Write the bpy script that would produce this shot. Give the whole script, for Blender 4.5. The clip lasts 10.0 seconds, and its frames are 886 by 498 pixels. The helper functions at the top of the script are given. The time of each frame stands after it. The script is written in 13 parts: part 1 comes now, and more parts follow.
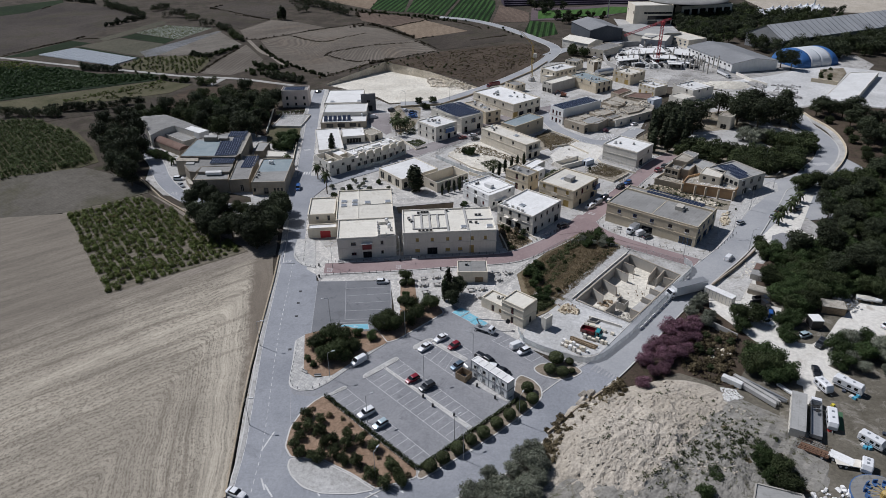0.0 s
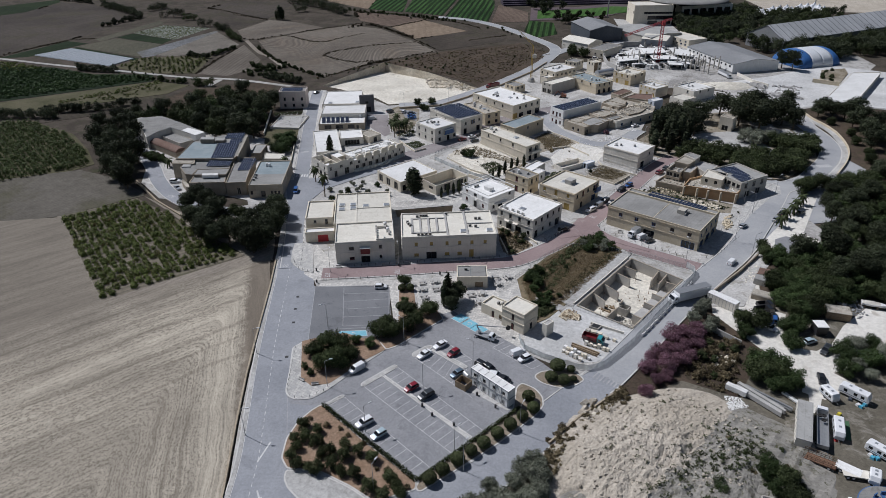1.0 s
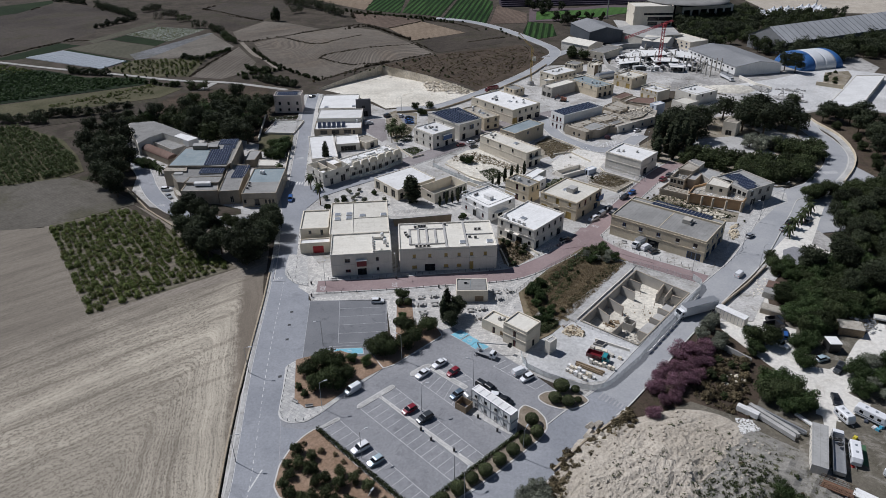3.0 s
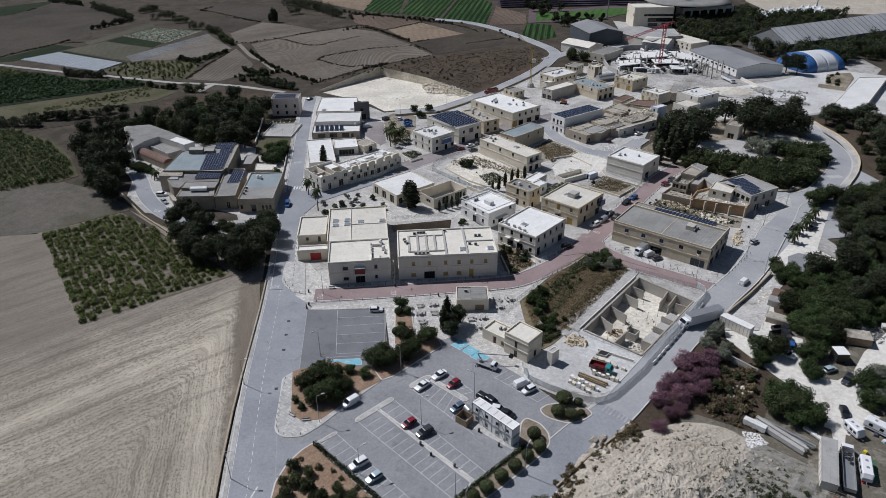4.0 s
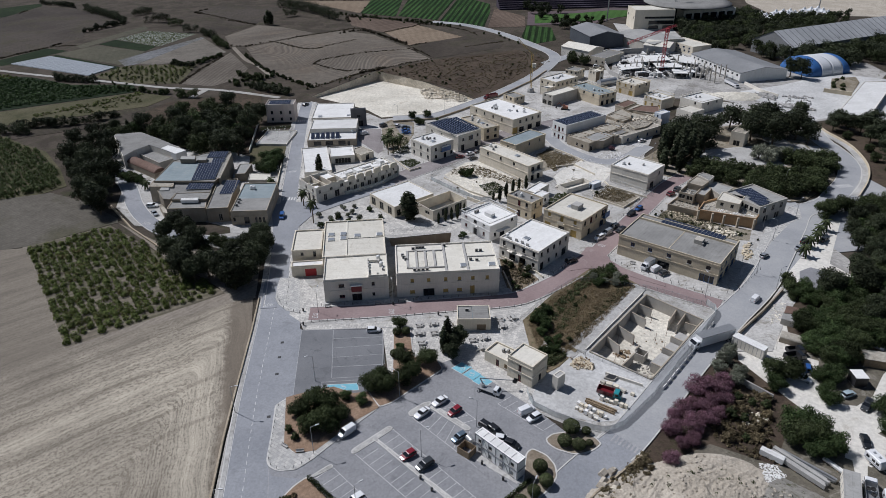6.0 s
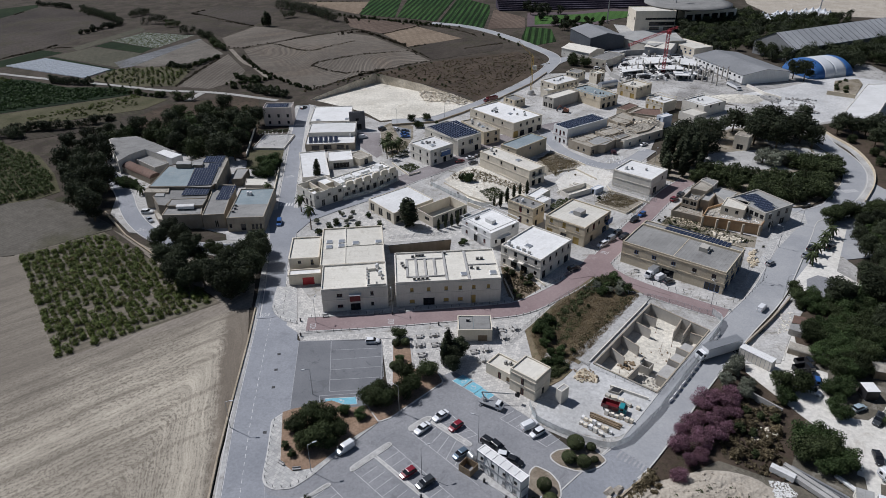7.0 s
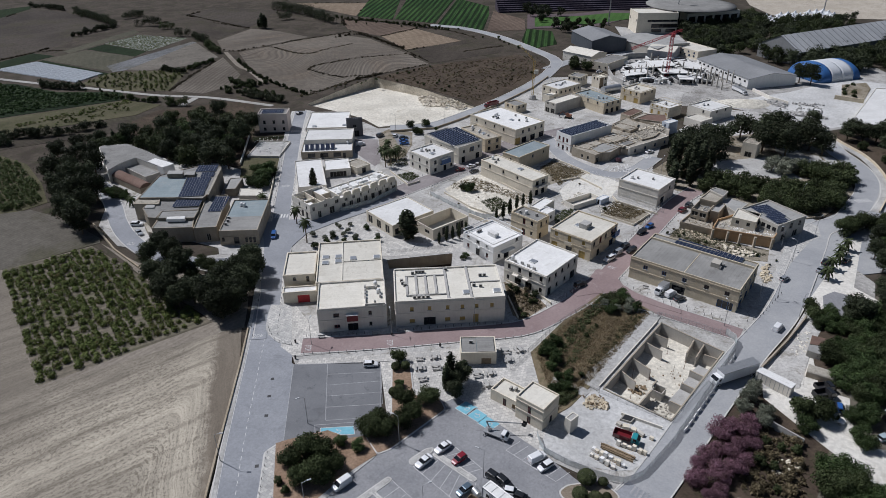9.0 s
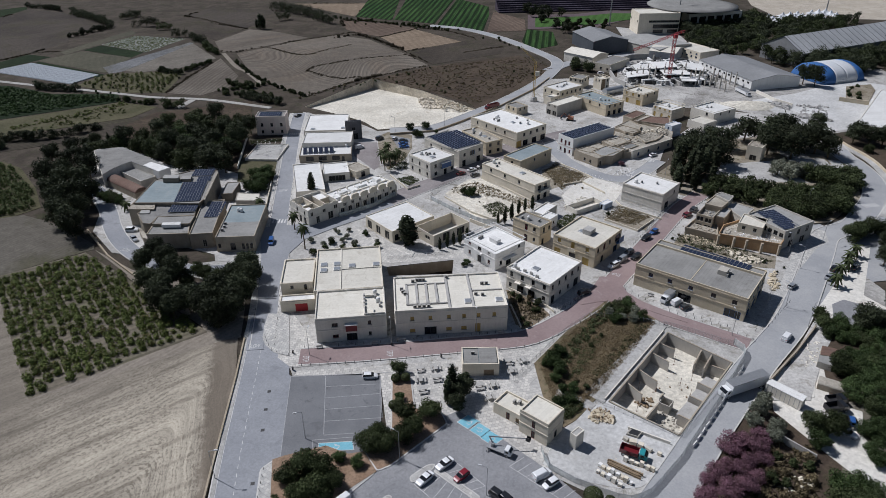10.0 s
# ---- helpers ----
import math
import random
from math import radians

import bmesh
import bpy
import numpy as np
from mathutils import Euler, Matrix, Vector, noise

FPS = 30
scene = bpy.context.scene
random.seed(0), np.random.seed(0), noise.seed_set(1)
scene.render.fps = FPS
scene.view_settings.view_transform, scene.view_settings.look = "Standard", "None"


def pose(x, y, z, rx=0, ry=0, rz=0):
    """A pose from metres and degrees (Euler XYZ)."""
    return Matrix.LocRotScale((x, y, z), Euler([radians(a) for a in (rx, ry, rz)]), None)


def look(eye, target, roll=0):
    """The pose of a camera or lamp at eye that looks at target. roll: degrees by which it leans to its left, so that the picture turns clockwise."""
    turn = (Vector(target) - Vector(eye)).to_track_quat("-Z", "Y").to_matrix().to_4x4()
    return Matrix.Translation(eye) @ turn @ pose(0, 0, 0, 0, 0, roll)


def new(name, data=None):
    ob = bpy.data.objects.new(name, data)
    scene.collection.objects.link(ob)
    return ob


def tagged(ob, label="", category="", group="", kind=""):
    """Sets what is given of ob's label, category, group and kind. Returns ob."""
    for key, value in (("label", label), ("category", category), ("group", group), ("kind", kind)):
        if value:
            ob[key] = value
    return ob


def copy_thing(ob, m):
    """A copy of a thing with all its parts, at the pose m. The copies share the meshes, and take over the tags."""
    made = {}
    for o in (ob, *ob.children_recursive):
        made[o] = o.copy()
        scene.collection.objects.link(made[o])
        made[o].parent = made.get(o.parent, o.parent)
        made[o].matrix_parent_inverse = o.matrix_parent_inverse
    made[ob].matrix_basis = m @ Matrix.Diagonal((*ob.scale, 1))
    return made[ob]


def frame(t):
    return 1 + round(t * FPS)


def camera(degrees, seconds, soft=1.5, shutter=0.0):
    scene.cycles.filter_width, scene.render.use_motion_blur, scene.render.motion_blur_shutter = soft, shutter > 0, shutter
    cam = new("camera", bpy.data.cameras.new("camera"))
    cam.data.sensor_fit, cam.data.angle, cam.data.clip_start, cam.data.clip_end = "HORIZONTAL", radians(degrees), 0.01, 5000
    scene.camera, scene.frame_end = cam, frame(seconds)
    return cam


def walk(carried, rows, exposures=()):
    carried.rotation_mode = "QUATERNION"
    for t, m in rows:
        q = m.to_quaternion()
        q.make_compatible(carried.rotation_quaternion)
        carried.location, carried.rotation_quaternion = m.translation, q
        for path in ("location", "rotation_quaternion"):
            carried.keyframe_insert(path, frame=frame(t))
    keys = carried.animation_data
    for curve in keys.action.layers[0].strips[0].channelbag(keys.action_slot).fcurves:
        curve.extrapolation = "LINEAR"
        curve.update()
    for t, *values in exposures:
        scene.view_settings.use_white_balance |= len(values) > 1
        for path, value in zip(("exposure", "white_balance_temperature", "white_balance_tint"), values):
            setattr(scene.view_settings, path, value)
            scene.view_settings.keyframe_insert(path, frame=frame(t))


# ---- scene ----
# ---- camera ----
LENS = 67.0
ROWS = [  # seconds, x, y, z, yaw, pitch, roll
    (0.0, 0.00, 0.00, 112.00, 0.000, -29.137, -0.484),
    (0.5, -0.03, 1.65, 112.00, -0.048, -29.170, -0.480),
    (1.0, -0.08, 3.39, 112.03, -0.099, -29.198, -0.476),
    (1.5, -0.14, 5.23, 112.08, -0.152, -29.221, -0.472),
    (2.0, -0.21, 7.15, 112.16, -0.207, -29.240, -0.470),
    (2.5, -0.30, 9.14, 112.25, -0.264, -29.254, -0.467),
    (3.0, -0.39, 11.21, 112.36, -0.322, -29.266, -0.465),
    (3.5, -0.50, 13.35, 112.48, -0.381, -29.274, -0.463),
    (4.0, -0.62, 15.55, 112.61, -0.440, -29.280, -0.462),
    (4.5, -0.75, 17.81, 112.74, -0.500, -29.284, -0.461),
    (5.0, -0.89, 20.12, 112.86, -0.559, -29.287, -0.460),
    (5.5, -1.03, 22.48, 112.98, -0.618, -29.289, -0.459),
    (6.0, -1.19, 24.88, 113.09, -0.675, -29.290, -0.458),
    (6.5, -1.35, 27.32, 113.19, -0.731, -29.292, -0.457),
    (7.0, -1.53, 29.78, 113.26, -0.785, -29.294, -0.456),
    (7.5, -1.71, 32.27, 113.32, -0.837, -29.297, -0.456),
    (8.0, -1.89, 34.78, 113.34, -0.886, -29.302, -0.455),
    (8.5, -2.09, 37.31, 113.34, -0.932, -29.309, -0.454),
    (9.0, -2.29, 39.85, 113.31, -0.975, -29.318, -0.452),
    (9.5, -2.49, 42.39, 113.23, -1.014, -29.331, -0.451),
    (10.0, -2.70, 44.92, 113.11, -1.049, -29.346, -0.449),
]


def eye_pose(x, y, z, yaw, pitch, roll):
    return pose(x, y, z, 0, 0, yaw) @ pose(0, 0, 0, 90 + pitch, 0, 0) @ pose(0, 0, 0, 0, 0, roll)


cam = camera(LENS, 10.0, soft=0.4)
walk(cam, [(t, eye_pose(*r)) for t, *r in ROWS], [(0.0, -0.03, 6130, 13), (10.0, -0.03, 6130, 13)])

# ---- light ----
SUN_AZ, SUN_EL = radians(149.0), radians(52.0)  # direction towards the sun in the plan, height
sun_way = Vector((math.cos(SUN_AZ) * math.cos(SUN_EL), math.sin(SUN_AZ) * math.cos(SUN_EL), math.sin(SUN_EL)))
sun = new("sun", bpy.data.lights.new("sun", "SUN"))
sun.data.energy, sun.data.angle, sun.data.color = 4.0, radians(0.53), (1.0, 0.98, 0.955)
sun.matrix_world = look(sun_way * 400, (0, 0, 0))
world = bpy.data.worlds.new("sky")
scene.world = world
world.use_nodes = True
sky = world.node_tree.nodes.new("ShaderNodeTexSky")
sky.sky_type, sky.sun_disc = "NISHITA", False
sky.sun_elevation, sky.sun_rotation = SUN_EL, radians(90) - SUN_AZ
sky.air_density, sky.dust_density = 1.0, 0.6
world.node_tree.links.new(sky.outputs[0], world.node_tree.nodes["Background"].inputs[0])
world.node_tree.nodes["Background"].inputs[1].default_value = 0.037
scene.view_settings.exposure = 0.0

# ---- materials ----


def nodes_of(name):
    m = bpy.data.materials.new(name)
    m.use_nodes = True
    nt = m.node_tree
    return m, nt, nt.nodes["Principled BSDF"], nt.links.new


def noise_node(nt, vec, scale, detail=4.0, rough=0.6, distortion=0.0):
    n = nt.nodes.new("ShaderNodeTexNoise")
    n.inputs["Scale"].default_value, n.inputs["Detail"].default_value = scale, detail
    n.inputs["Roughness"].default_value, n.inputs["Distortion"].default_value = rough, distortion
    nt.links.new(vec, n.inputs["Vector"])
    return n.outputs["Fac"]


def ramp_node(nt, fac, lo, hi, a=(0, 0, 0), b=(1, 1, 1)):
    r = nt.nodes.new("ShaderNodeValToRGB")
    e = r.color_ramp.elements
    e[0].position, e[1].position = lo, hi
    e[0].color, e[1].color = (*a, 1), (*b, 1)
    nt.links.new(fac, r.inputs[0])
    return r.outputs[0]


def mix_node(nt, fac, a, b, mode="MIX"):
    m = nt.nodes.new("ShaderNodeMix")
    m.data_type, m.blend_type = "RGBA", mode
    for sock, val in ((m.inputs[0], fac), (m.inputs[6], a), (m.inputs[7], b)):
        if isinstance(val, (int, float)):
            sock.default_value = val
        elif isinstance(val, tuple):
            sock.default_value = (*val, 1)
        else:
            nt.links.new(val, sock)
    return m.outputs[2]


def place_node(nt, local=False, turn=0.0, stretch=(1, 1, 1)):
    if local:
        vec = nt.nodes.new("ShaderNodeTexCoord").outputs["Object"]
    else:
        vec = nt.nodes.new("ShaderNodeNewGeometry").outputs["Position"]
    if turn:
        mp = nt.nodes.new("ShaderNodeMapping")
        mp.inputs["Rotation"].default_value[2] = radians(turn)
        nt.links.new(vec, mp.inputs["Vector"])
        vec = mp.outputs[0]
    if stretch != (1, 1, 1):
        mp = nt.nodes.new("ShaderNodeMapping")
        mp.inputs["Scale"].default_value = stretch
        nt.links.new(vec, mp.inputs["Vector"])
        vec = mp.outputs[0]
    return vec


def bump_to(nt, bsdf, height, strength=0.4, distance=0.05):
    b = nt.nodes.new("ShaderNodeBump")
    b.inputs["Strength"].default_value, b.inputs["Distance"].default_value = strength, distance
    nt.links.new(height, b.inputs["Height"])
    nt.links.new(b.outputs[0], bsdf.inputs["Normal"])


def surface(name, base, other, big=0.08, fine=1.5, rough=0.9, blend=0.6, bump=0.3, depth=0.05, metal=0.0, local=False, vary=0.0, stain=None, spec=0.25):
    """A surface of two tones at two scales, with a fine relief; vary: difference between like objects; stain: colour of blotches."""
    m, nt, bsdf, link = nodes_of(name)
    vec = place_node(nt, local)
    n1, n2 = noise_node(nt, vec, big, 5), noise_node(nt, vec, fine, 5, 0.7)
    col = mix_node(nt, ramp_node(nt, n1, 0.35, 0.65), base, other)
    tone = ramp_node(nt, n2, 0.25, 0.75, (1 - blend * 0.5,) * 3, (1 + blend * 0.35,) * 3)
    col = mix_node(nt, 1.0, col, tone, "MULTIPLY")
    if stain:
        n3 = noise_node(nt, vec, big * 2.7, 6, 0.75, 1.0)
        col = mix_node(nt, ramp_node(nt, n3, 0.56, 0.68), col, stain)
    if vary:
        info = nt.nodes.new("ShaderNodeObjectInfo")
        v = ramp_node(nt, info.outputs["Random"], 0.0, 1.0, (1 - vary,) * 3, (1 + vary,) * 3)
        col = mix_node(nt, 1.0, col, v, "MULTIPLY")
    link(col, bsdf.inputs["Base Color"])
    bsdf.inputs["Roughness"].default_value, bsdf.inputs["Metallic"].default_value = rough, metal
    bsdf.inputs["Specular IOR Level"].default_value = spec
    if bump:
        bump_to(nt, bsdf, n2, bump, depth)
    return m


def roofing(name, base, other, stain, strip=1.1, line=0.9):
    """Roof membrane laid in strips along the building, with seams, ponding stains and a tone of its own for each roof."""
    m, nt, bsdf, link = nodes_of(name)
    vec = place_node(nt, True)
    br = nt.nodes.new("ShaderNodeTexBrick")
    br.offset = 0.37
    br.inputs["Color1"].default_value, br.inputs["Color2"].default_value = (1.0, 1.0, 1.0, 1), (0.94, 0.94, 0.935, 1)
    br.inputs["Mortar"].default_value = (line, line, line, 1)
    br.inputs["Scale"].default_value, br.inputs["Mortar Size"].default_value = 1.0, 0.05
    br.inputs["Brick Width"].default_value, br.inputs["Row Height"].default_value = 7.5, strip
    link(vec, br.inputs["Vector"])
    n1, n2, n3 = noise_node(nt, place_node(nt), 0.13, 5, 0.65), noise_node(nt, place_node(nt), 1.6, 5, 0.7), noise_node(nt, place_node(nt), 0.32, 6, 0.75, 1.2)
    col = mix_node(nt, ramp_node(nt, n1, 0.35, 0.65), base, other)
    col = mix_node(nt, ramp_node(nt, n3, 0.54, 0.66, (0, 0, 0), (0.75, 0.75, 0.75)), col, stain)
    col = mix_node(nt, 1.0, col, br.outputs["Color"], "MULTIPLY")
    col = mix_node(nt, 1.0, col, ramp_node(nt, n2, 0.3, 0.7, (0.9,) * 3, (1.05,) * 3), "MULTIPLY")
    info = nt.nodes.new("ShaderNodeObjectInfo")
    col = mix_node(nt, 1.0, col, ramp_node(nt, info.outputs["Random"], 0, 1, (0.86,) * 3, (1.06,) * 3), "MULTIPLY")
    link(col, bsdf.inputs["Base Color"])
    bsdf.inputs["Roughness"].default_value, bsdf.inputs["Specular IOR Level"].default_value = 0.88, 0.2
    bump_to(nt, bsdf, n2, 0.25, 0.02)
    return m


def rough_ground(name, base, other, third, bits, fine=1.1, share=0.6):
    """Waste ground: three tones in ragged patches, strewn with small darker and paler bits."""
    m, nt, bsdf, link = nodes_of(name)
    vec = place_node(nt)
    n1, n2 = noise_node(nt, vec, 0.07, 7, 0.7, 0.6), noise_node(nt, vec, 0.19, 7, 0.75, 1.0)
    n3, n4 = noise_node(nt, vec, fine, 7, 0.8), noise_node(nt, vec, 0.55, 5, 0.8, 0.5)
    col = mix_node(nt, ramp_node(nt, n1, 0.4, 0.6), base, other)
    col = mix_node(nt, ramp_node(nt, n2, 0.53, 0.63), col, third)
    col = mix_node(nt, ramp_node(nt, n4, share, share + 0.06), col, bits)
    col = mix_node(nt, 1.0, col, ramp_node(nt, n3, 0.28, 0.72, (0.62,) * 3, (1.28,) * 3), "MULTIPLY")
    link(col, bsdf.inputs["Base Color"])
    bsdf.inputs["Roughness"].default_value, bsdf.inputs["Specular IOR Level"].default_value = 0.95, 0.1
    bump_to(nt, bsdf, n3, 0.7, 0.15)
    return m


def ploughed(name, base, other, turn, spacing, strength=0.5, bend=3.0, big=0.012, patch=None, sway=0.0):
    """Soil with furrows: bands of one direction, uneven and slightly bent; sway: metres by which the lines swing as they follow the slope."""
    m, nt, bsdf, link = nodes_of(name)
    vec = place_node(nt, False, turn)
    if sway:
        sw = nt.nodes.new("ShaderNodeVectorMath")
        sw.operation = "MULTIPLY_ADD"
        sn = nt.nodes.new("ShaderNodeTexNoise")
        sn.inputs["Scale"].default_value, sn.inputs["Detail"].default_value = 0.007, 1.0
        link(place_node(nt), sn.inputs["Vector"])
        link(sn.outputs["Color"], sw.inputs[0])
        sw.inputs[1].default_value = (sway, sway * 0.3, 0)
        link(vec, sw.inputs[2])
        vec = sw.outputs[0]
    w = nt.nodes.new("ShaderNodeTexWave")
    w.wave_type, w.bands_direction = "BANDS", "X"
    w.inputs["Scale"].default_value = 0.314 / spacing
    w.inputs["Distortion"].default_value, w.inputs["Detail"].default_value, w.inputs["Detail Scale"].default_value = bend, 3, 0.35
    link(vec, w.inputs["Vector"])
    st = nt.nodes.new("ShaderNodeMapping")
    st.inputs["Scale"].default_value = (0.75 if sway else 1.1, 0.02, 1)
    link(vec, st.inputs["Vector"])
    streaks = noise_node(nt, st.outputs[0], 0.9, 4, 0.7)
    n1, n2 = noise_node(nt, vec, big, 5, 0.6, 0.5), noise_node(nt, vec, 1.3, 6, 0.75)
    col = mix_node(nt, ramp_node(nt, n1, 0.38, 0.62), base, other)
    if patch:
        n3 = noise_node(nt, vec, 0.035, 5, 0.7)
        col = mix_node(nt, ramp_node(nt, n3, 0.5, 0.68), col, patch)
    k = strength
    col = mix_node(nt, 1.0, col, ramp_node(nt, w.outputs["Fac"], 0.2, 0.8, (1 - 0.42 * k,) * 3, (1 + 0.2 * k,) * 3), "MULTIPLY")
    col = mix_node(nt, 1.0, col, ramp_node(nt, streaks, 0.3, 0.7, (1 - 0.5 * k,) * 3, (1 + 0.35 * k,) * 3), "MULTIPLY")
    col = mix_node(nt, 1.0, col, ramp_node(nt, n2, 0.2, 0.8, (0.72,) * 3, (1.22,) * 3), "MULTIPLY")
    col = mix_node(nt, 1.0, col, ramp_node(nt, noise_node(nt, vec, 0.3, 6, 0.8), 0.3, 0.7, (0.76,) * 3, (1.22,) * 3), "MULTIPLY")
    link(col, bsdf.inputs["Base Color"])
    bsdf.inputs["Roughness"].default_value, bsdf.inputs["Specular IOR Level"].default_value = 0.95, 0.1
    bump_to(nt, bsdf, n2, 0.6, 0.15)
    return m


def harrowed(name):
    """Pale soil harrowed round a corner: lines along the far edge that swing round to run beside the road wall."""
    m, nt, bsdf, link = nodes_of(name)

    def math_node(op, a, b, c=None):
        n = nt.nodes.new("ShaderNodeMath")
        n.operation = op
        for k, val in enumerate((a, b, c)):
            if val is None:
                continue
            if isinstance(val, (int, float)):
                n.inputs[k].default_value = val
            else:
                link(val, n.inputs[k])
        return n.outputs[0]

    def reach(axis, less, vec):
        """Distance of a place from a line in the plan."""
        d = nt.nodes.new("ShaderNodeVectorMath")
        d.operation = "DOT_PRODUCT"
        d.inputs[1].default_value = axis
        link(vec, d.inputs[0])
        return math_node("ADD", d.outputs["Value"], less)

    def band(val, lo, hi, top):
        r = nt.nodes.new("ShaderNodeMapRange")
        r.interpolation_type = "SMOOTHSTEP"
        r.inputs["From Min"].default_value, r.inputs["From Max"].default_value, r.inputs["To Max"].default_value = lo, hi, top
        link(val, r.inputs["Value"])
        return r.outputs[0]

    pos = place_node(nt)
    wob = nt.nodes.new("ShaderNodeVectorMath")
    wob.operation = "MULTIPLY_ADD"
    wn = nt.nodes.new("ShaderNodeTexNoise")
    wn.inputs["Scale"].default_value, wn.inputs["Detail"].default_value = 0.09, 4.0
    link(pos, wn.inputs["Vector"])
    link(wn.outputs["Color"], wob.inputs[0])
    wob.inputs[1].default_value = (3, 3, 0)
    link(pos, wob.inputs[2])
    bent = wob.outputs[0]
    u, v = reach((0.627, -0.779, 0), 168.5, bent), reach((-0.98, -0.198, 0), -21.6, bent)
    side = math_node("MULTIPLY", math_node("SUBTRACT", v, 6.5), 1.9)
    across, lengthways = math_node("SMOOTH_MIN", u, side, 9.0), math_node("SMOOTH_MAX", u, side, 9.0)
    both = nt.nodes.new("ShaderNodeCombineXYZ")
    link(lengthways, both.inputs[0])
    link(across, both.inputs[1])

    def drawn(stretch, detail, rough, bend=0.0):
        mp = nt.nodes.new("ShaderNodeMapping")
        mp.inputs["Scale"].default_value = stretch
        link(both.outputs[0], mp.inputs["Vector"])
        return noise_node(nt, mp.outputs[0], 1.0, detail, rough, bend)

    w = nt.nodes.new("ShaderNodeTexWave")
    w.wave_type, w.bands_direction = "BANDS", "Y"
    w.inputs["Scale"].default_value = 0.314 / 1.35
    w.inputs["Distortion"].default_value, w.inputs["Detail"].default_value, w.inputs["Detail Scale"].default_value = 2.2, 3, 0.3
    link(both.outputs[0], w.inputs["Vector"])
    clods = noise_node(nt, pos, 1.7, 5, 0.75, 0.6)
    dashes = drawn((0.6, 1.6, 1), 6, 0.78, 0.8)
    wide = drawn((0.02, 0.3, 1), 4, 0.65)
    n1, n2 = noise_node(nt, pos, 0.016, 5, 0.6, 0.6), noise_node(nt, pos, 2.6, 6, 0.8)
    col = mix_node(nt, ramp_node(nt, n1, 0.42, 0.58), (0.325, 0.292, 0.238), (0.44, 0.398, 0.325))
    mark = math_node("ADD", math_node("MULTIPLY", dashes, 0.47), math_node("MULTIPLY", clods, 0.5))
    mark = math_node("ADD", mark, math_node("MULTIPLY", w.outputs["Fac"], 0.045))
    col = mix_node(nt, ramp_node(nt, mark, 0.50, 0.56, (0, 0, 0), (0.92, 0.92, 0.92)), col, (0.19, 0.167, 0.135))
    pale = math_node("MULTIPLY", band(v, 0.5, 3.0, 1.0), band(v, 10.0, 6.5, 0.8))
    ridge = math_node("MULTIPLY", band(u, -4.0, -1.0, 1.0), band(u, 4.5, 1.5, 0.62))
    for fac in (pale, ridge):
        col = mix_node(nt, math_node("MULTIPLY", fac, ramp_node(nt, drawn((0.05, 0.9, 1), 4, 0.7), 0.4, 0.6)), col, (0.48, 0.435, 0.355))
    for mid, half in ((-6.2, 1.3), (5.6, 1.0), (-13.5, 0.8), (-21.0, 0.9), (11.8, 0.7), (19.5, 0.9)):
        track = band(math_node("ABSOLUTE", math_node("SUBTRACT", u, mid), 0.0), half, half * 0.35, 0.6)
        col = mix_node(nt, math_node("MULTIPLY", track, ramp_node(nt, drawn((0.04, 0.5, 1), 4, 0.7), 0.35, 0.6)), col, (0.16, 0.138, 0.11))
    for mid, half in ((11.5, 0.8), (14.5, 0.7), (18.5, 0.6)):
        track = band(math_node("ABSOLUTE", math_node("SUBTRACT", v, mid), 0.0), half, half * 0.3, 0.55)
        low = band(u, 14.0, 26.0, 1.0)
        col = mix_node(nt, math_node("MULTIPLY", math_node("MULTIPLY", track, low), ramp_node(nt, drawn((0.06, 0.5, 1), 4, 0.7), 0.35, 0.6)), col, (0.16, 0.138, 0.11))
    edge = math_node("MULTIPLY_ADD", noise_node(nt, pos, 0.22, 6, 0.75), 7.0, v)
    col = mix_node(nt, band(edge, 5.4, 2.4, 0.92), col, (0.165, 0.14, 0.112))  # unharrowed brown strip along the road wall
    rear = math_node("MULTIPLY_ADD", noise_node(nt, pos, 0.03, 5, 0.7), -50.0, u)
    col = mix_node(nt, band(rear, -26.0, -62.0, 0.82), col, (0.17, 0.15, 0.124))
    col = mix_node(nt, 1.0, col, ramp_node(nt, wide, 0.36, 0.62, (0.79,) * 3, (1.08,) * 3), "MULTIPLY")
    col = mix_node(nt, 1.0, col, ramp_node(nt, n2, 0.2, 0.8, (0.7,) * 3, (1.26,) * 3), "MULTIPLY")
    link(col, bsdf.inputs["Base Color"])
    bsdf.inputs["Roughness"].default_value, bsdf.inputs["Specular IOR Level"].default_value = 0.95, 0.1
    bump_to(nt, bsdf, n2, 0.7, 0.12)
    return m


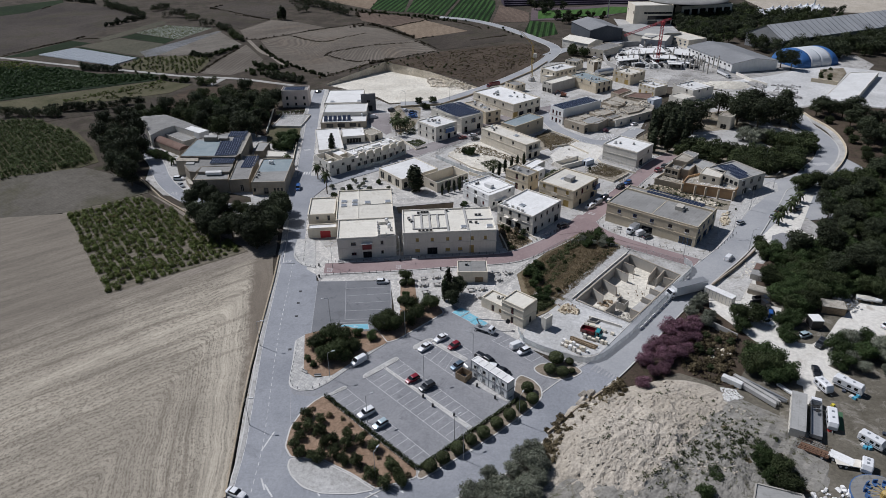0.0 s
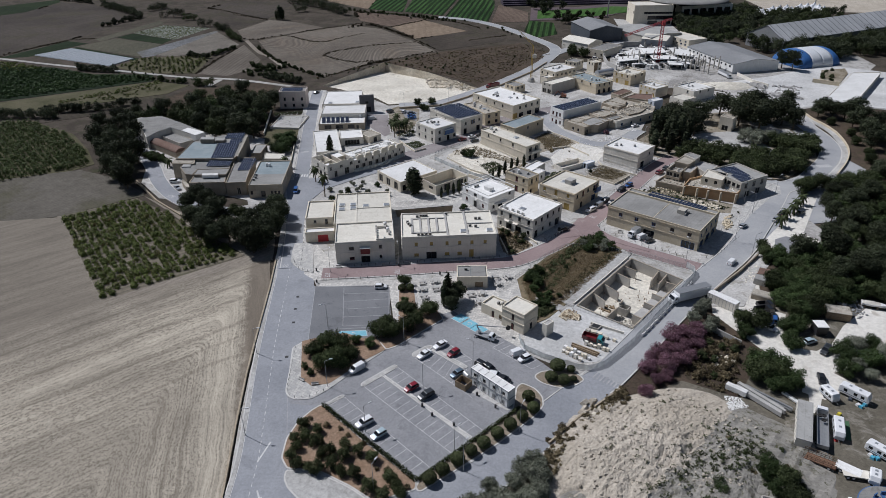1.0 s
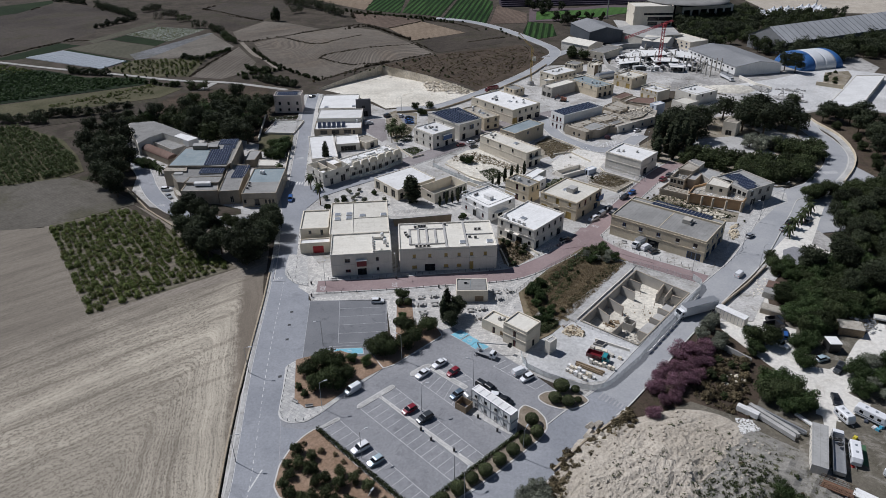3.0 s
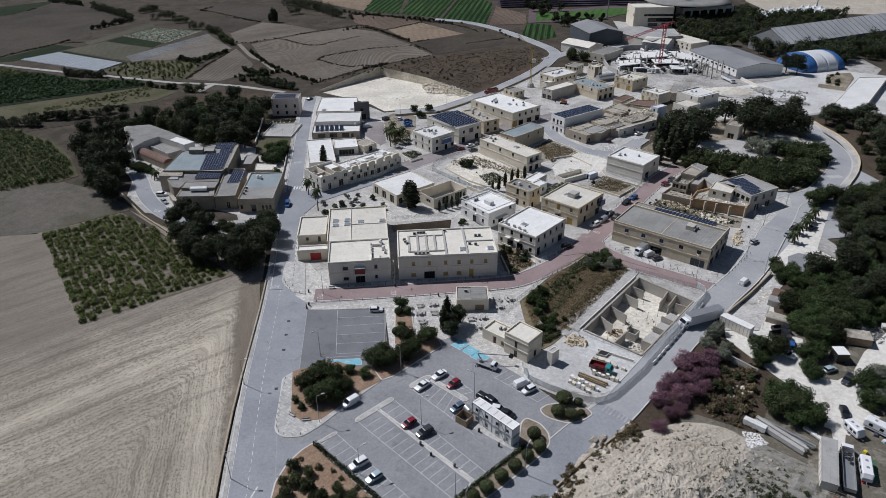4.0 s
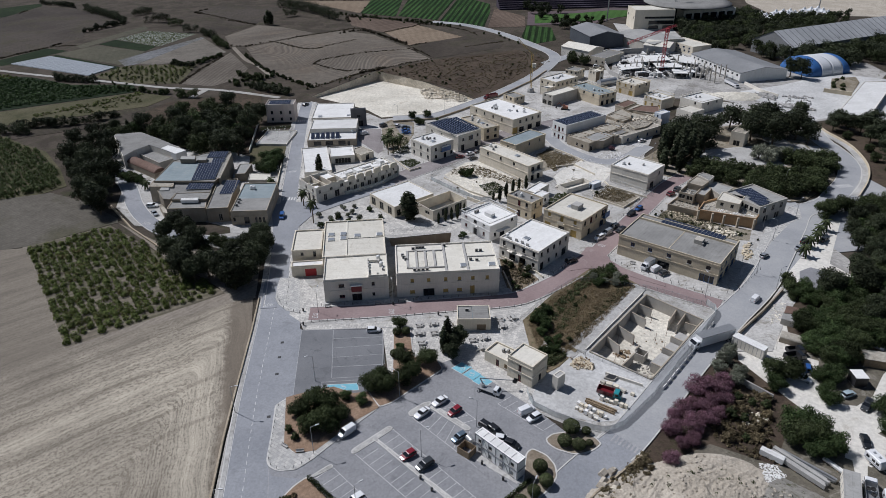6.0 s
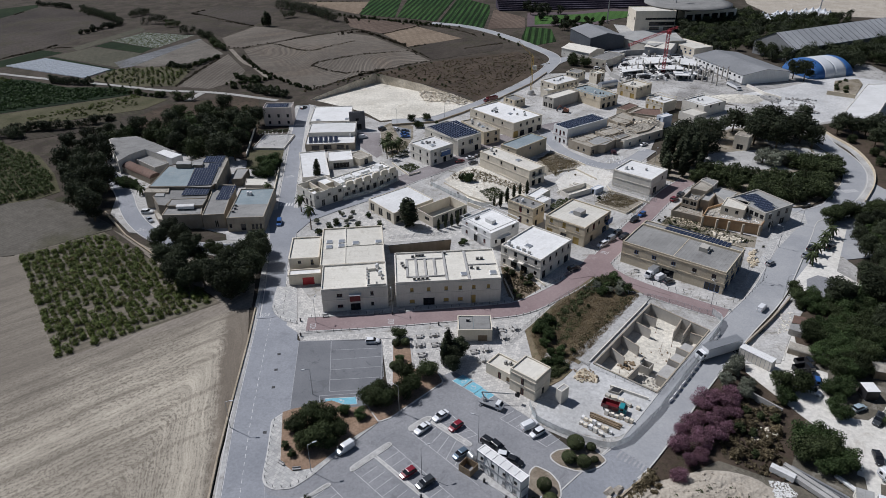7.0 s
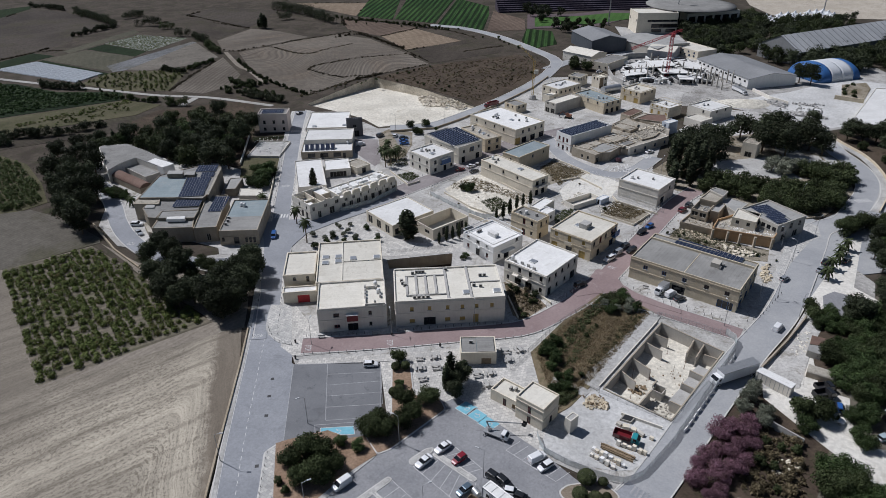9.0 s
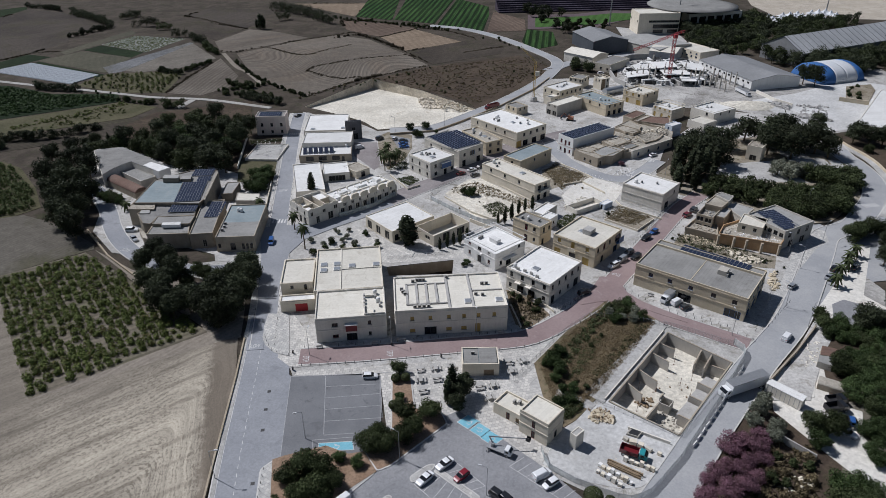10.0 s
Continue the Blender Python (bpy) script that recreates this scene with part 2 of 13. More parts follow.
def paving(name, base, other, turn, size, joint=(0.25, 0.24, 0.22), gap=0.05, bond=0.5, contrast=1.0):
    """Slabs of one size, each of its own tone, with joints."""
    m, nt, bsdf, link = nodes_of(name)
    vec = place_node(nt, False, turn)
    br = nt.nodes.new("ShaderNodeTexBrick")
    br.offset = bond
    br.inputs["Color1"].default_value, br.inputs["Color2"].default_value = (*base, 1), (*other, 1)
    br.inputs["Mortar"].default_value = (*joint, 1)
    br.inputs["Scale"].default_value, br.inputs["Mortar Size"].default_value = 1.0, gap * size
    br.inputs["Brick Width"].default_value, br.inputs["Row Height"].default_value = size, size
    link(vec, br.inputs["Vector"])
    n1, n2 = noise_node(nt, vec, 0.11, 6, 0.7), noise_node(nt, vec, 0.9, 5, 0.7)
    col = mix_node(nt, 1.0, br.outputs["Color"], ramp_node(nt, n1, 0.3, 0.7, (0.8,) * 3, (1.12,) * 3), "MULTIPLY")
    col = mix_node(nt, 1.0, col, ramp_node(nt, n2, 0.25, 0.75, (0.86,) * 3, (1.1,) * 3), "MULTIPLY")
    link(col, bsdf.inputs["Base Color"])
    bsdf.inputs["Roughness"].default_value, bsdf.inputs["Specular IOR Level"].default_value = 0.85, 0.2
    bump_to(nt, bsdf, n2, 0.3, 0.03)
    return m


def foliage(name, dark, light, vary=0.25, dry=None):
    """Leaves: tone by clump and by object, with a little light let through."""
    m, nt, bsdf, link = nodes_of(name)
    geo = nt.nodes.new("ShaderNodeNewGeometry")
    info = nt.nodes.new("ShaderNodeObjectInfo")
    col = mix_node(nt, geo.outputs["Random Per Island"], dark, light)
    n = noise_node(nt, place_node(nt), 0.35, 3)
    col = mix_node(nt, 1.0, col, ramp_node(nt, n, 0.3, 0.7, (0.7,) * 3, (1.3,) * 3), "MULTIPLY")
    col = mix_node(nt, 1.0, col, ramp_node(nt, info.outputs["Random"], 0, 1, (1 - vary,) * 3, (1 + vary,) * 3), "MULTIPLY")
    if dry:
        col = mix_node(nt, ramp_node(nt, noise_node(nt, place_node(nt), 0.5, 4), 0.55, 0.7), col, dry)
    link(col, bsdf.inputs["Base Color"])
    bsdf.inputs["Roughness"].default_value, bsdf.inputs["Specular IOR Level"].default_value = 0.7, 0.12
    tr = nt.nodes.new("ShaderNodeBsdfTranslucent")
    link(col, tr.inputs["Color"])
    mx = nt.nodes.new("ShaderNodeMixShader")
    mx.inputs[0].default_value = 0.18
    link(bsdf.outputs[0], mx.inputs[1])
    link(tr.outputs[0], mx.inputs[2])
    link(mx.outputs[0], nt.nodes["Material Output"].inputs["Surface"])
    return m


def paint(name, col, rough=0.45, metal=0.0, dirt=0.15, coat=0.0):
    m, nt, bsdf, link = nodes_of(name)
    n = noise_node(nt, place_node(nt, True), 1.4, 5, 0.7)
    c = mix_node(nt, 1.0, col, ramp_node(nt, n, 0.3, 0.75, (1 - dirt,) * 3, (1 + dirt * 0.4,) * 3), "MULTIPLY")
    link(c, bsdf.inputs["Base Color"])
    bsdf.inputs["Roughness"].default_value, bsdf.inputs["Metallic"].default_value = rough, metal
    bsdf.inputs["Coat Weight"].default_value, bsdf.inputs["Coat Roughness"].default_value = coat, 0.08
    return m


def see_through(name, col, solid, cell=0.12):
    """A woven mesh or net: solid share of threads, gaps between."""
    m, nt, bsdf, link = nodes_of(name)
    n = noise_node(nt, place_node(nt), 0.8, 4)
    link(mix_node(nt, 1.0, col, ramp_node(nt, n, 0.3, 0.7, (0.7,) * 3, (1.2,) * 3), "MULTIPLY"), bsdf.inputs["Base Color"])
    bsdf.inputs["Roughness"].default_value = 0.7
    bsdf.inputs["Alpha"].default_value = solid
    return m


SOIL = rough_ground("dry_soil", (0.05, 0.042, 0.034), (0.085, 0.071, 0.058), (0.05, 0.05, 0.03), (0.042, 0.042, 0.025))
WEEDY = rough_ground("weedy_waste_ground", (0.20, 0.17, 0.125), (0.30, 0.27, 0.22), (0.105, 0.092, 0.058), (0.07, 0.066, 0.036))
FIELD_FALLOW = ploughed("grey_brown_fallow_soil", (0.085, 0.078, 0.065), (0.125, 0.115, 0.098), 35, 1.5, 0.12, 4.0, patch=(0.085, 0.08, 0.055))
FIELD_NEAR = harrowed("harrowed_field_soil")
FIELD_MID = ploughed("fallow_field_soil", (0.046, 0.039, 0.033), (0.078, 0.066, 0.054), 60, 2.2, 0.45, 3.0, 0.025, patch=(0.06, 0.056, 0.036))
FIELD_FAR = ploughed("furrowed_field_soil", (0.12, 0.105, 0.088), (0.17, 0.15, 0.126), 61, 2.4, 0.42, 3.0, 0.02, patch=(0.15, 0.125, 0.1), sway=190.0)
FIELD_TRI = ploughed("furrowed_strip_soil", (0.12, 0.105, 0.088), (0.16, 0.142, 0.12), 7, 2.4, 0.4, 3.0, 0.02, sway=40.0)
FIELD_TAN = ploughed("tan_stubble_field", (0.19, 0.145, 0.105), (0.24, 0.19, 0.14), 46, 4.0, 0.5, 2.0, 0.02, sway=60.0)
FIELD_GREY = ploughed("grey_stubble_field", (0.135, 0.122, 0.105), (0.18, 0.165, 0.142), 52, 2.2, 0.4, 2.0, 0.03)
FIELD_RED = ploughed("red_brown_field_soil", (0.105, 0.078, 0.062), (0.15, 0.114, 0.09), 46, 4.0, 0.5, 2.0, 0.02, sway=60.0)
FIELD_BROWN = ploughed("brown_field_soil", (0.048, 0.041, 0.036), (0.078, 0.067, 0.057), 28, 2.6, 0.4, 3.0, 0.012, patch=(0.062, 0.056, 0.038), sway=80.0)
CROP_GREEN = ploughed("green_crop_rows", (0.020, 0.050, 0.014), (0.032, 0.068, 0.02), 10, 5.0, 1.5, 0.6)
CROP_DARK = ploughed("dark_green_crop_rows", (0.012, 0.022, 0.010), (0.02, 0.034, 0.014), 75, 3.0, 0.8, 1.0)
CROP_PALE = ploughed("pale_netted_rows", (0.16, 0.165, 0.17), (0.25, 0.255, 0.265), 62, 2.2, 0.9, 1.2, patch=(0.13, 0.125, 0.105))
CROP_SPECK = rough_ground("green_rows_flecked_with_pale_net", (0.055, 0.068, 0.038), (0.075, 0.085, 0.05), (0.04, 0.05, 0.028), (0.3, 0.31, 0.29), 1.4, 0.5)
TRACK = surface("grey_white_farm_track", (0.3, 0.29, 0.27), (0.4, 0.39, 0.365), 0.06, 0.9, 0.95, 0.6, 0.5, 0.08, stain=(0.22, 0.2, 0.165), spec=0.1)
GREY_GREEN = ploughed("grey_green_field", (0.075, 0.075, 0.055), (0.10, 0.095, 0.07), 52, 3.0, 0.4, 2.0)
CLOCHE = paint("white_crop_cover", (0.40, 0.43, 0.46), 0.4, dirt=0.4)
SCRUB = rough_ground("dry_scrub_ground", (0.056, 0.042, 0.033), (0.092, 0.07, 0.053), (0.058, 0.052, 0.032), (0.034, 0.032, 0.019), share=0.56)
GREEN_SCRUB = surface("grassy_scrub_ground", (0.066, 0.066, 0.036), (0.108, 0.1, 0.062), 0.07, 1.0, 0.95, 0.9, 0.8, 0.2, stain=(0.11, 0.092, 0.07), spec=0.1)
ASPHALT = surface("sun_bleached_asphalt", (0.230, 0.241, 0.262), (0.294, 0.305, 0.326), 0.06, 2.0, 0.85, 0.45, 0.25, 0.01, stain=(0.20, 0.208, 0.225))
ASPHALT_LOT = surface("car_park_asphalt", (0.214, 0.218, 0.230), (0.268, 0.271, 0.281), 0.09, 2.0, 0.85, 0.5, 0.25, 0.01, stain=(0.165, 0.168, 0.178))
ASPHALT_BAY = surface("worn_lay_by_asphalt", (0.15, 0.155, 0.165), (0.19, 0.195, 0.205), 0.09, 3.0, 0.85, 0.35, 0.25, 0.01, stain=(0.11, 0.113, 0.12))
DUSTY_ROAD = surface("dusty_road_asphalt", (0.27, 0.28, 0.295), (0.36, 0.365, 0.37), 0.05, 2.0, 0.9, 0.3, 0.25, 0.01)
MAUVE_ROAD = surface("dusty_mauve_block_road", (0.20, 0.178, 0.178), (0.27, 0.248, 0.246), 0.07, 1.6, 0.88, 0.5, 0.3, 0.02, stain=(0.31, 0.295, 0.285))
RED_ROAD = surface("red_block_road", (0.235, 0.175, 0.172), (0.285, 0.22, 0.215), 0.07, 2.0, 0.88, 0.35, 0.3, 0.02, stain=(0.31, 0.255, 0.25))
PAVERS = paving("mottled_limestone_pavers", (0.60, 0.58, 0.54), (0.42, 0.41, 0.39), -12, 0.9, (0.33, 0.32, 0.3))
PAVERS_TURNED = paving("mottled_kerb_pavers", (0.55, 0.54, 0.51), (0.38, 0.38, 0.37), 37, 0.8, (0.32, 0.31, 0.3))
PALE_PAVING = surface("pale_concrete_paving", (0.34, 0.335, 0.32), (0.46, 0.455, 0.44), 0.09, 1.3, 0.9, 0.75, 0.3, 0.02, stain=(0.27, 0.26, 0.24))
VILLAGE_DUST = rough_ground("dusty_village_ground", (0.36, 0.352, 0.335), (0.50, 0.49, 0.47), (0.27, 0.255, 0.225), (0.17, 0.155, 0.115), 1.2, 0.66)
QUARRY = surface("crushed_limestone_ground", (0.54, 0.51, 0.44), (0.70, 0.665, 0.58), 0.05, 0.9, 0.95, 0.8, 0.8, 0.2, stain=(0.43, 0.385, 0.31), spec=0.1)
VINE_SOIL = ploughed("vineyard_soil", (0.125, 0.11, 0.085), (0.17, 0.15, 0.118), 55, 2.3, 0.4, 1.0, patch=(0.11, 0.108, 0.066))
EARTH_PALE = ploughed("pale_bare_earth", (0.20, 0.176, 0.146), (0.25, 0.222, 0.187), 40, 1.6, 0.18, 3.0)
GARDEN = rough_ground("weedy_garden_soil", (0.17, 0.135, 0.095), (0.24, 0.195, 0.145), (0.11, 0.095, 0.055), (0.30, 0.26, 0.2))
STRAW_GROUND = rough_ground("dead_grass_ground", (0.16, 0.128, 0.085), (0.21, 0.17, 0.112), (0.12, 0.112, 0.06), (0.085, 0.078, 0.042))
SITE_GREY = rough_ground("trampled_site_ground", (0.27, 0.262, 0.25), (0.42, 0.41, 0.39), (0.2, 0.19, 0.17), (0.5, 0.49, 0.47), 0.9, 0.6)
DRY_GRASS = rough_ground("trodden_dry_grass", (0.11, 0.1, 0.078), (0.155, 0.14, 0.113), (0.23, 0.213, 0.183), (0.08, 0.077, 0.05), 0.9)
DUST = surface("white_dust_track", (0.56, 0.54, 0.49), (0.66, 0.64, 0.59), 0.06, 0.9, 0.95, 0.5, 0.5, 0.08, stain=(0.44, 0.41, 0.36), spec=0.1)
WHITE_YARD = surface("bleached_concrete_yard", (0.42, 0.42, 0.412), (0.58, 0.58, 0.57), 0.05, 0.9, 0.9, 0.7, 0.3, 0.03, stain=(0.42, 0.41, 0.39))
RUBBLE = rough_ground("limestone_spoil", (0.38, 0.34, 0.28), (0.46, 0.415, 0.35), (0.33, 0.3, 0.255), (0.26, 0.24, 0.205), 1.6)
RUBBLE_GREY = rough_ground("grey_clay_spoil", (0.22, 0.21, 0.188), (0.285, 0.272, 0.245), (0.165, 0.155, 0.125), (0.09, 0.09, 0.055), 1.3, 0.56)
CLIFF = surface("cut_limestone_face", (0.52, 0.465, 0.375), (0.66, 0.6, 0.5), 0.12, 0.8, 0.95, 0.8, 0.8, 0.2, spec=0.1)
MULCH = surface("orange_soil_bed", (0.235, 0.16, 0.11), (0.30, 0.215, 0.155), 0.2, 1.8, 0.95, 0.8, 0.5, 0.06, stain=(0.17, 0.12, 0.08), spec=0.1)
BED_BROWN = surface("dry_brown_bed", (0.20, 0.165, 0.125), (0.27, 0.23, 0.18), 0.3, 1.8, 0.95, 0.8, 0.5, 0.06, stain=(0.14, 0.115, 0.08), spec=0.1)
KERB = surface("concrete_kerb", (0.47, 0.46, 0.44), (0.55, 0.54, 0.52), 0.2, 2.0, 0.9, 0.3, 0.2, 0.02)
LINE = surface("worn_white_road_paint", (0.46, 0.46, 0.46), (0.62, 0.62, 0.61), 0.5, 3.0, 0.7, 0.4, 0, stain=(0.32, 0.325, 0.335))
LINE_FAINT = surface("rubbed_out_road_paint", (0.27, 0.275, 0.285), (0.38, 0.38, 0.385), 0.5, 3.0, 0.75, 0.4, 0, stain=(0.22, 0.225, 0.235))
BLUE_LINE = surface("turquoise_bay_paint", (0.16, 0.40, 0.50), (0.20, 0.47, 0.57), 0.4, 3.0, 0.7, 0.4, 0, stain=(0.30, 0.45, 0.5))
STONE_WALL = surface("rubble_field_wall_stone", (0.30, 0.25, 0.18), (0.40, 0.34, 0.26), 0.4, 3.0, 0.95, 0.7, 0.7, 0.06)


def masonry(name, base, other, rough=0.9, course=0.27, joint=0.82):
    """Squared limestone or painted blockwork: faint courses, weather streaks."""
    m, nt, bsdf, link = nodes_of(name)
    vec = place_node(nt)
    sep = nt.nodes.new("ShaderNodeSeparateXYZ")
    link(vec, sep.inputs[0])
    n1 = noise_node(nt, vec, 0.22, 5, 0.65)
    n2 = noise_node(nt, place_node(nt, False, 0, (2.2, 2.2, 0.25)), 0.8, 5, 0.7)
    n3 = noise_node(nt, vec, 2.5, 4)
    col = mix_node(nt, ramp_node(nt, n1, 0.35, 0.65), base, other)
    col = mix_node(nt, 1.0, col, ramp_node(nt, n2, 0.3, 0.7, (0.92,) * 3, (1.04,) * 3), "MULTIPLY")
    mul = nt.nodes.new("ShaderNodeMath")
    mul.operation, mul.inputs[1].default_value = "DIVIDE", course
    link(sep.outputs[2], mul.inputs[0])
    fr = nt.nodes.new("ShaderNodeMath")
    fr.operation = "FRACT"
    link(mul.outputs[0], fr.inputs[0])
    col = mix_node(nt, 1.0, col, ramp_node(nt, fr.outputs[0], 0.06, 0.12, (joint,) * 3, (1, 1, 1)), "MULTIPLY")
    info = nt.nodes.new("ShaderNodeObjectInfo")
    col = mix_node(nt, 1.0, col, ramp_node(nt, info.outputs["Random"], 0, 1, (0.93,) * 3, (1.07,) * 3), "MULTIPLY")
    link(col, bsdf.inputs["Base Color"])
    bsdf.inputs["Roughness"].default_value, bsdf.inputs["Specular IOR Level"].default_value = rough, 0.2
    bump_to(nt, bsdf, n3, 0.25, 0.02)
    return m


WALL_CREAM = masonry("cream_limestone_wall", (0.62, 0.565, 0.46), (0.7, 0.64, 0.535))
WALL_TAN = masonry("tan_limestone_wall", (0.53, 0.455, 0.335), (0.6, 0.525, 0.4))
WALL_PALE = masonry("pale_rendered_wall", (0.64, 0.605, 0.535), (0.72, 0.685, 0.615))
WALL_BARE = masonry("bare_poured_concrete_wall", (0.4, 0.375, 0.34), (0.47, 0.445, 0.405), joint=0.95)
WALL_WHITE = masonry("whitewashed_wall", (0.74, 0.735, 0.715), (0.8, 0.795, 0.78), joint=0.93)
WALL_GREY = masonry("grey_blockwork_wall", (0.42, 0.395, 0.35), (0.49, 0.465, 0.415), course=0.25)
WALL_BLUE = masonry("bluish_painted_wall", (0.52, 0.57, 0.64), (0.6, 0.65, 0.72), joint=0.95)
WALL_ROSE = masonry("rose_painted_wall", (0.62, 0.53, 0.48), (0.68, 0.6, 0.55), joint=0.93)
WALL_BROWN = masonry("brown_weathered_wall", (0.33, 0.285, 0.22), (0.43, 0.375, 0.3))
# weathered old stone, its colour also darkened for fronts that stand in shade
WALL_OLD_SHADED = masonry("weathered_stone_wall_with_shade", (0.2, 0.175, 0.14), (0.29, 0.255, 0.205))
WALL_RUSTY = masonry("rust_orange_plaster_wall", (0.42, 0.26, 0.14), (0.48, 0.34, 0.21))
WALL_DARK = masonry("dark_painted_wall", (0.10, 0.10, 0.11), (0.14, 0.14, 0.15), joint=0.95)
ROOF_CREAM = roofing("cream_roof_membrane", (0.60, 0.575, 0.505), (0.68, 0.655, 0.585), (0.50, 0.465, 0.395))
ROOF_WHITE = roofing("white_roof_membrane", (0.68, 0.68, 0.665), (0.76, 0.76, 0.745), (0.58, 0.57, 0.54))
ROOF_GREY = roofing("grey_roof_felt", (0.22, 0.218, 0.21), (0.29, 0.287, 0.275), (0.17, 0.165, 0.155), 1.0, 0.8)
ROOF_ASH = roofing("pale_grey_roof", (0.30, 0.30, 0.29), (0.37, 0.368, 0.355), (0.24, 0.235, 0.22), 1.4, 0.85)
RUST_ROOF = roofing("rust_red_roof", (0.15, 0.095, 0.075), (0.20, 0.135, 0.11), (0.11, 0.085, 0.075), 0.6, 0.75)
ROOF_BLUE = roofing("blue_grey_roof_felt", (0.20, 0.245, 0.265), (0.26, 0.305, 0.32), (0.30, 0.315, 0.31), 1.0, 0.85)
ROOF_OLD = rough_ground("weathered_flat_roof", (0.31, 0.285, 0.24), (0.42, 0.39, 0.335), (0.22, 0.20, 0.17), (0.50, 0.47, 0.42), 1.4)
GLASS, _nt, _b, _l = nodes_of("dark_window_glass")
_b.inputs["Base Color"].default_value, _b.inputs["Roughness"].default_value = (0.012, 0.014, 0.017, 1), 0.08
# flat near-black that stands for the shade inside empty openings
DARK = paint("painted_interior_shade", (0.03, 0.029, 0.027), 0.9)
SOLAR, _nt, _b, _l = nodes_of("solar_cell_glass")
_b.inputs["Base Color"].default_value, _b.inputs["Roughness"].default_value = (0.022, 0.03, 0.055, 1), 0.22
WHITE = paint("white_painted_metal", (0.72, 0.72, 0.71), 0.5)
ALU = paint("aluminium_frame", (0.58, 0.59, 0.60), 0.4, 0.2)
GALV = paint("galvanised_steel", (0.36, 0.37, 0.38), 0.5, 0.6)
BLACK = paint("black_painted_metal", (0.025, 0.025, 0.027), 0.5)
RUBBER = paint("black_rubber", (0.02, 0.02, 0.02), 0.85)
RUST = paint("rusty_steel", (0.20, 0.11, 0.07), 0.85, 0.2, 0.4)
OCHRE = paint("ochre_painted_wood", (0.40, 0.28, 0.085), 0.6)
RED = paint("red_painted_wood", (0.40, 0.025, 0.03), 0.55)
MAROON = paint("maroon_painted_wood", (0.16, 0.02, 0.025), 0.55)
BLUE = paint("blue_painted_wood", (0.05, 0.12, 0.28), 0.5)
TIMBER = paint("weathered_timber", (0.29, 0.215, 0.135), 0.85, dirt=0.4)
CONCRETE = surface("grey_cast_concrete", (0.34, 0.333, 0.318), (0.42, 0.412, 0.395), 0.3, 2.0, 0.9, 0.35, 0.3, 0.03)
LEAF_PINE = foliage("dark_pine_foliage", (0.026, 0.033, 0.019), (0.061, 0.072, 0.04), 0.4)
LEAF_CAROB = foliage("carob_foliage", (0.029, 0.039, 0.017), (0.067, 0.084, 0.036), 0.4)
LEAF_CROP = foliage("dark_crop_leaves", (0.017, 0.036, 0.011), (0.045, 0.076, 0.026), 0.2)
FRAME_GREY = paint("grey_steel_frame", (0.13, 0.14, 0.16), 0.5)
PAINT_GREEN = paint("green_mat", (0.05, 0.12, 0.06), 0.9)
CRATE = {k: paint(k + "_plastic", c, 0.5) for k, c in (("cyan", (0.08, 0.35, 0.5)), ("white", (0.6, 0.6, 0.6)), ("dark", (0.05, 0.06, 0.08)), ("yellow", (0.6, 0.5, 0.05)), ("red", (0.45, 0.04, 0.04)))}
LEAF_BANK = foliage("brown_bank_weeds", (0.04, 0.034, 0.022), (0.085, 0.07, 0.045), 0.3)
LEAF_WOOD = foliage("dull_olive_green_foliage", (0.042, 0.054, 0.024), (0.09, 0.104, 0.048), 0.35)
LEAF_BRIGHT = foliage("fresh_green_foliage", (0.03, 0.05, 0.018), (0.066, 0.094, 0.036), 0.35)
LEAF_OLIVE = foliage("grey_olive_foliage", (0.11, 0.122, 0.09), (0.23, 0.24, 0.185))
LEAF_ORCHARD = foliage("orchard_foliage", (0.04, 0.06, 0.02), (0.09, 0.115, 0.042), 0.3)
LEAF_VINE = foliage("vine_foliage", (0.05, 0.072, 0.018), (0.135, 0.16, 0.048), 0.3, dry=(0.13, 0.1, 0.045))
LEAF_STRAW = foliage("brown_dead_grass", (0.13, 0.098, 0.058), (0.27, 0.21, 0.125), 0.2)
LEAF_PINK = foliage("purple_blossom", (0.115, 0.058, 0.074), (0.25, 0.14, 0.18), 0.2, dry=(0.11, 0.07, 0.06))
LEAF_DRY = foliage("dry_brush", (0.10, 0.08, 0.046), (0.22, 0.18, 0.11), 0.3)
BARK = surface("tree_bark", (0.10, 0.075, 0.05), (0.15, 0.115, 0.08), 0.5, 4.0, 0.95, 0.6, 0.6, 0.05, local=True)
NET = see_through("grey_green_debris_net", (0.5, 0.55, 0.55), 0.62)
WIRE = see_through("chain_link_mesh", (0.30, 0.31, 0.31), 0.22)

# ---- mesh helpers ----


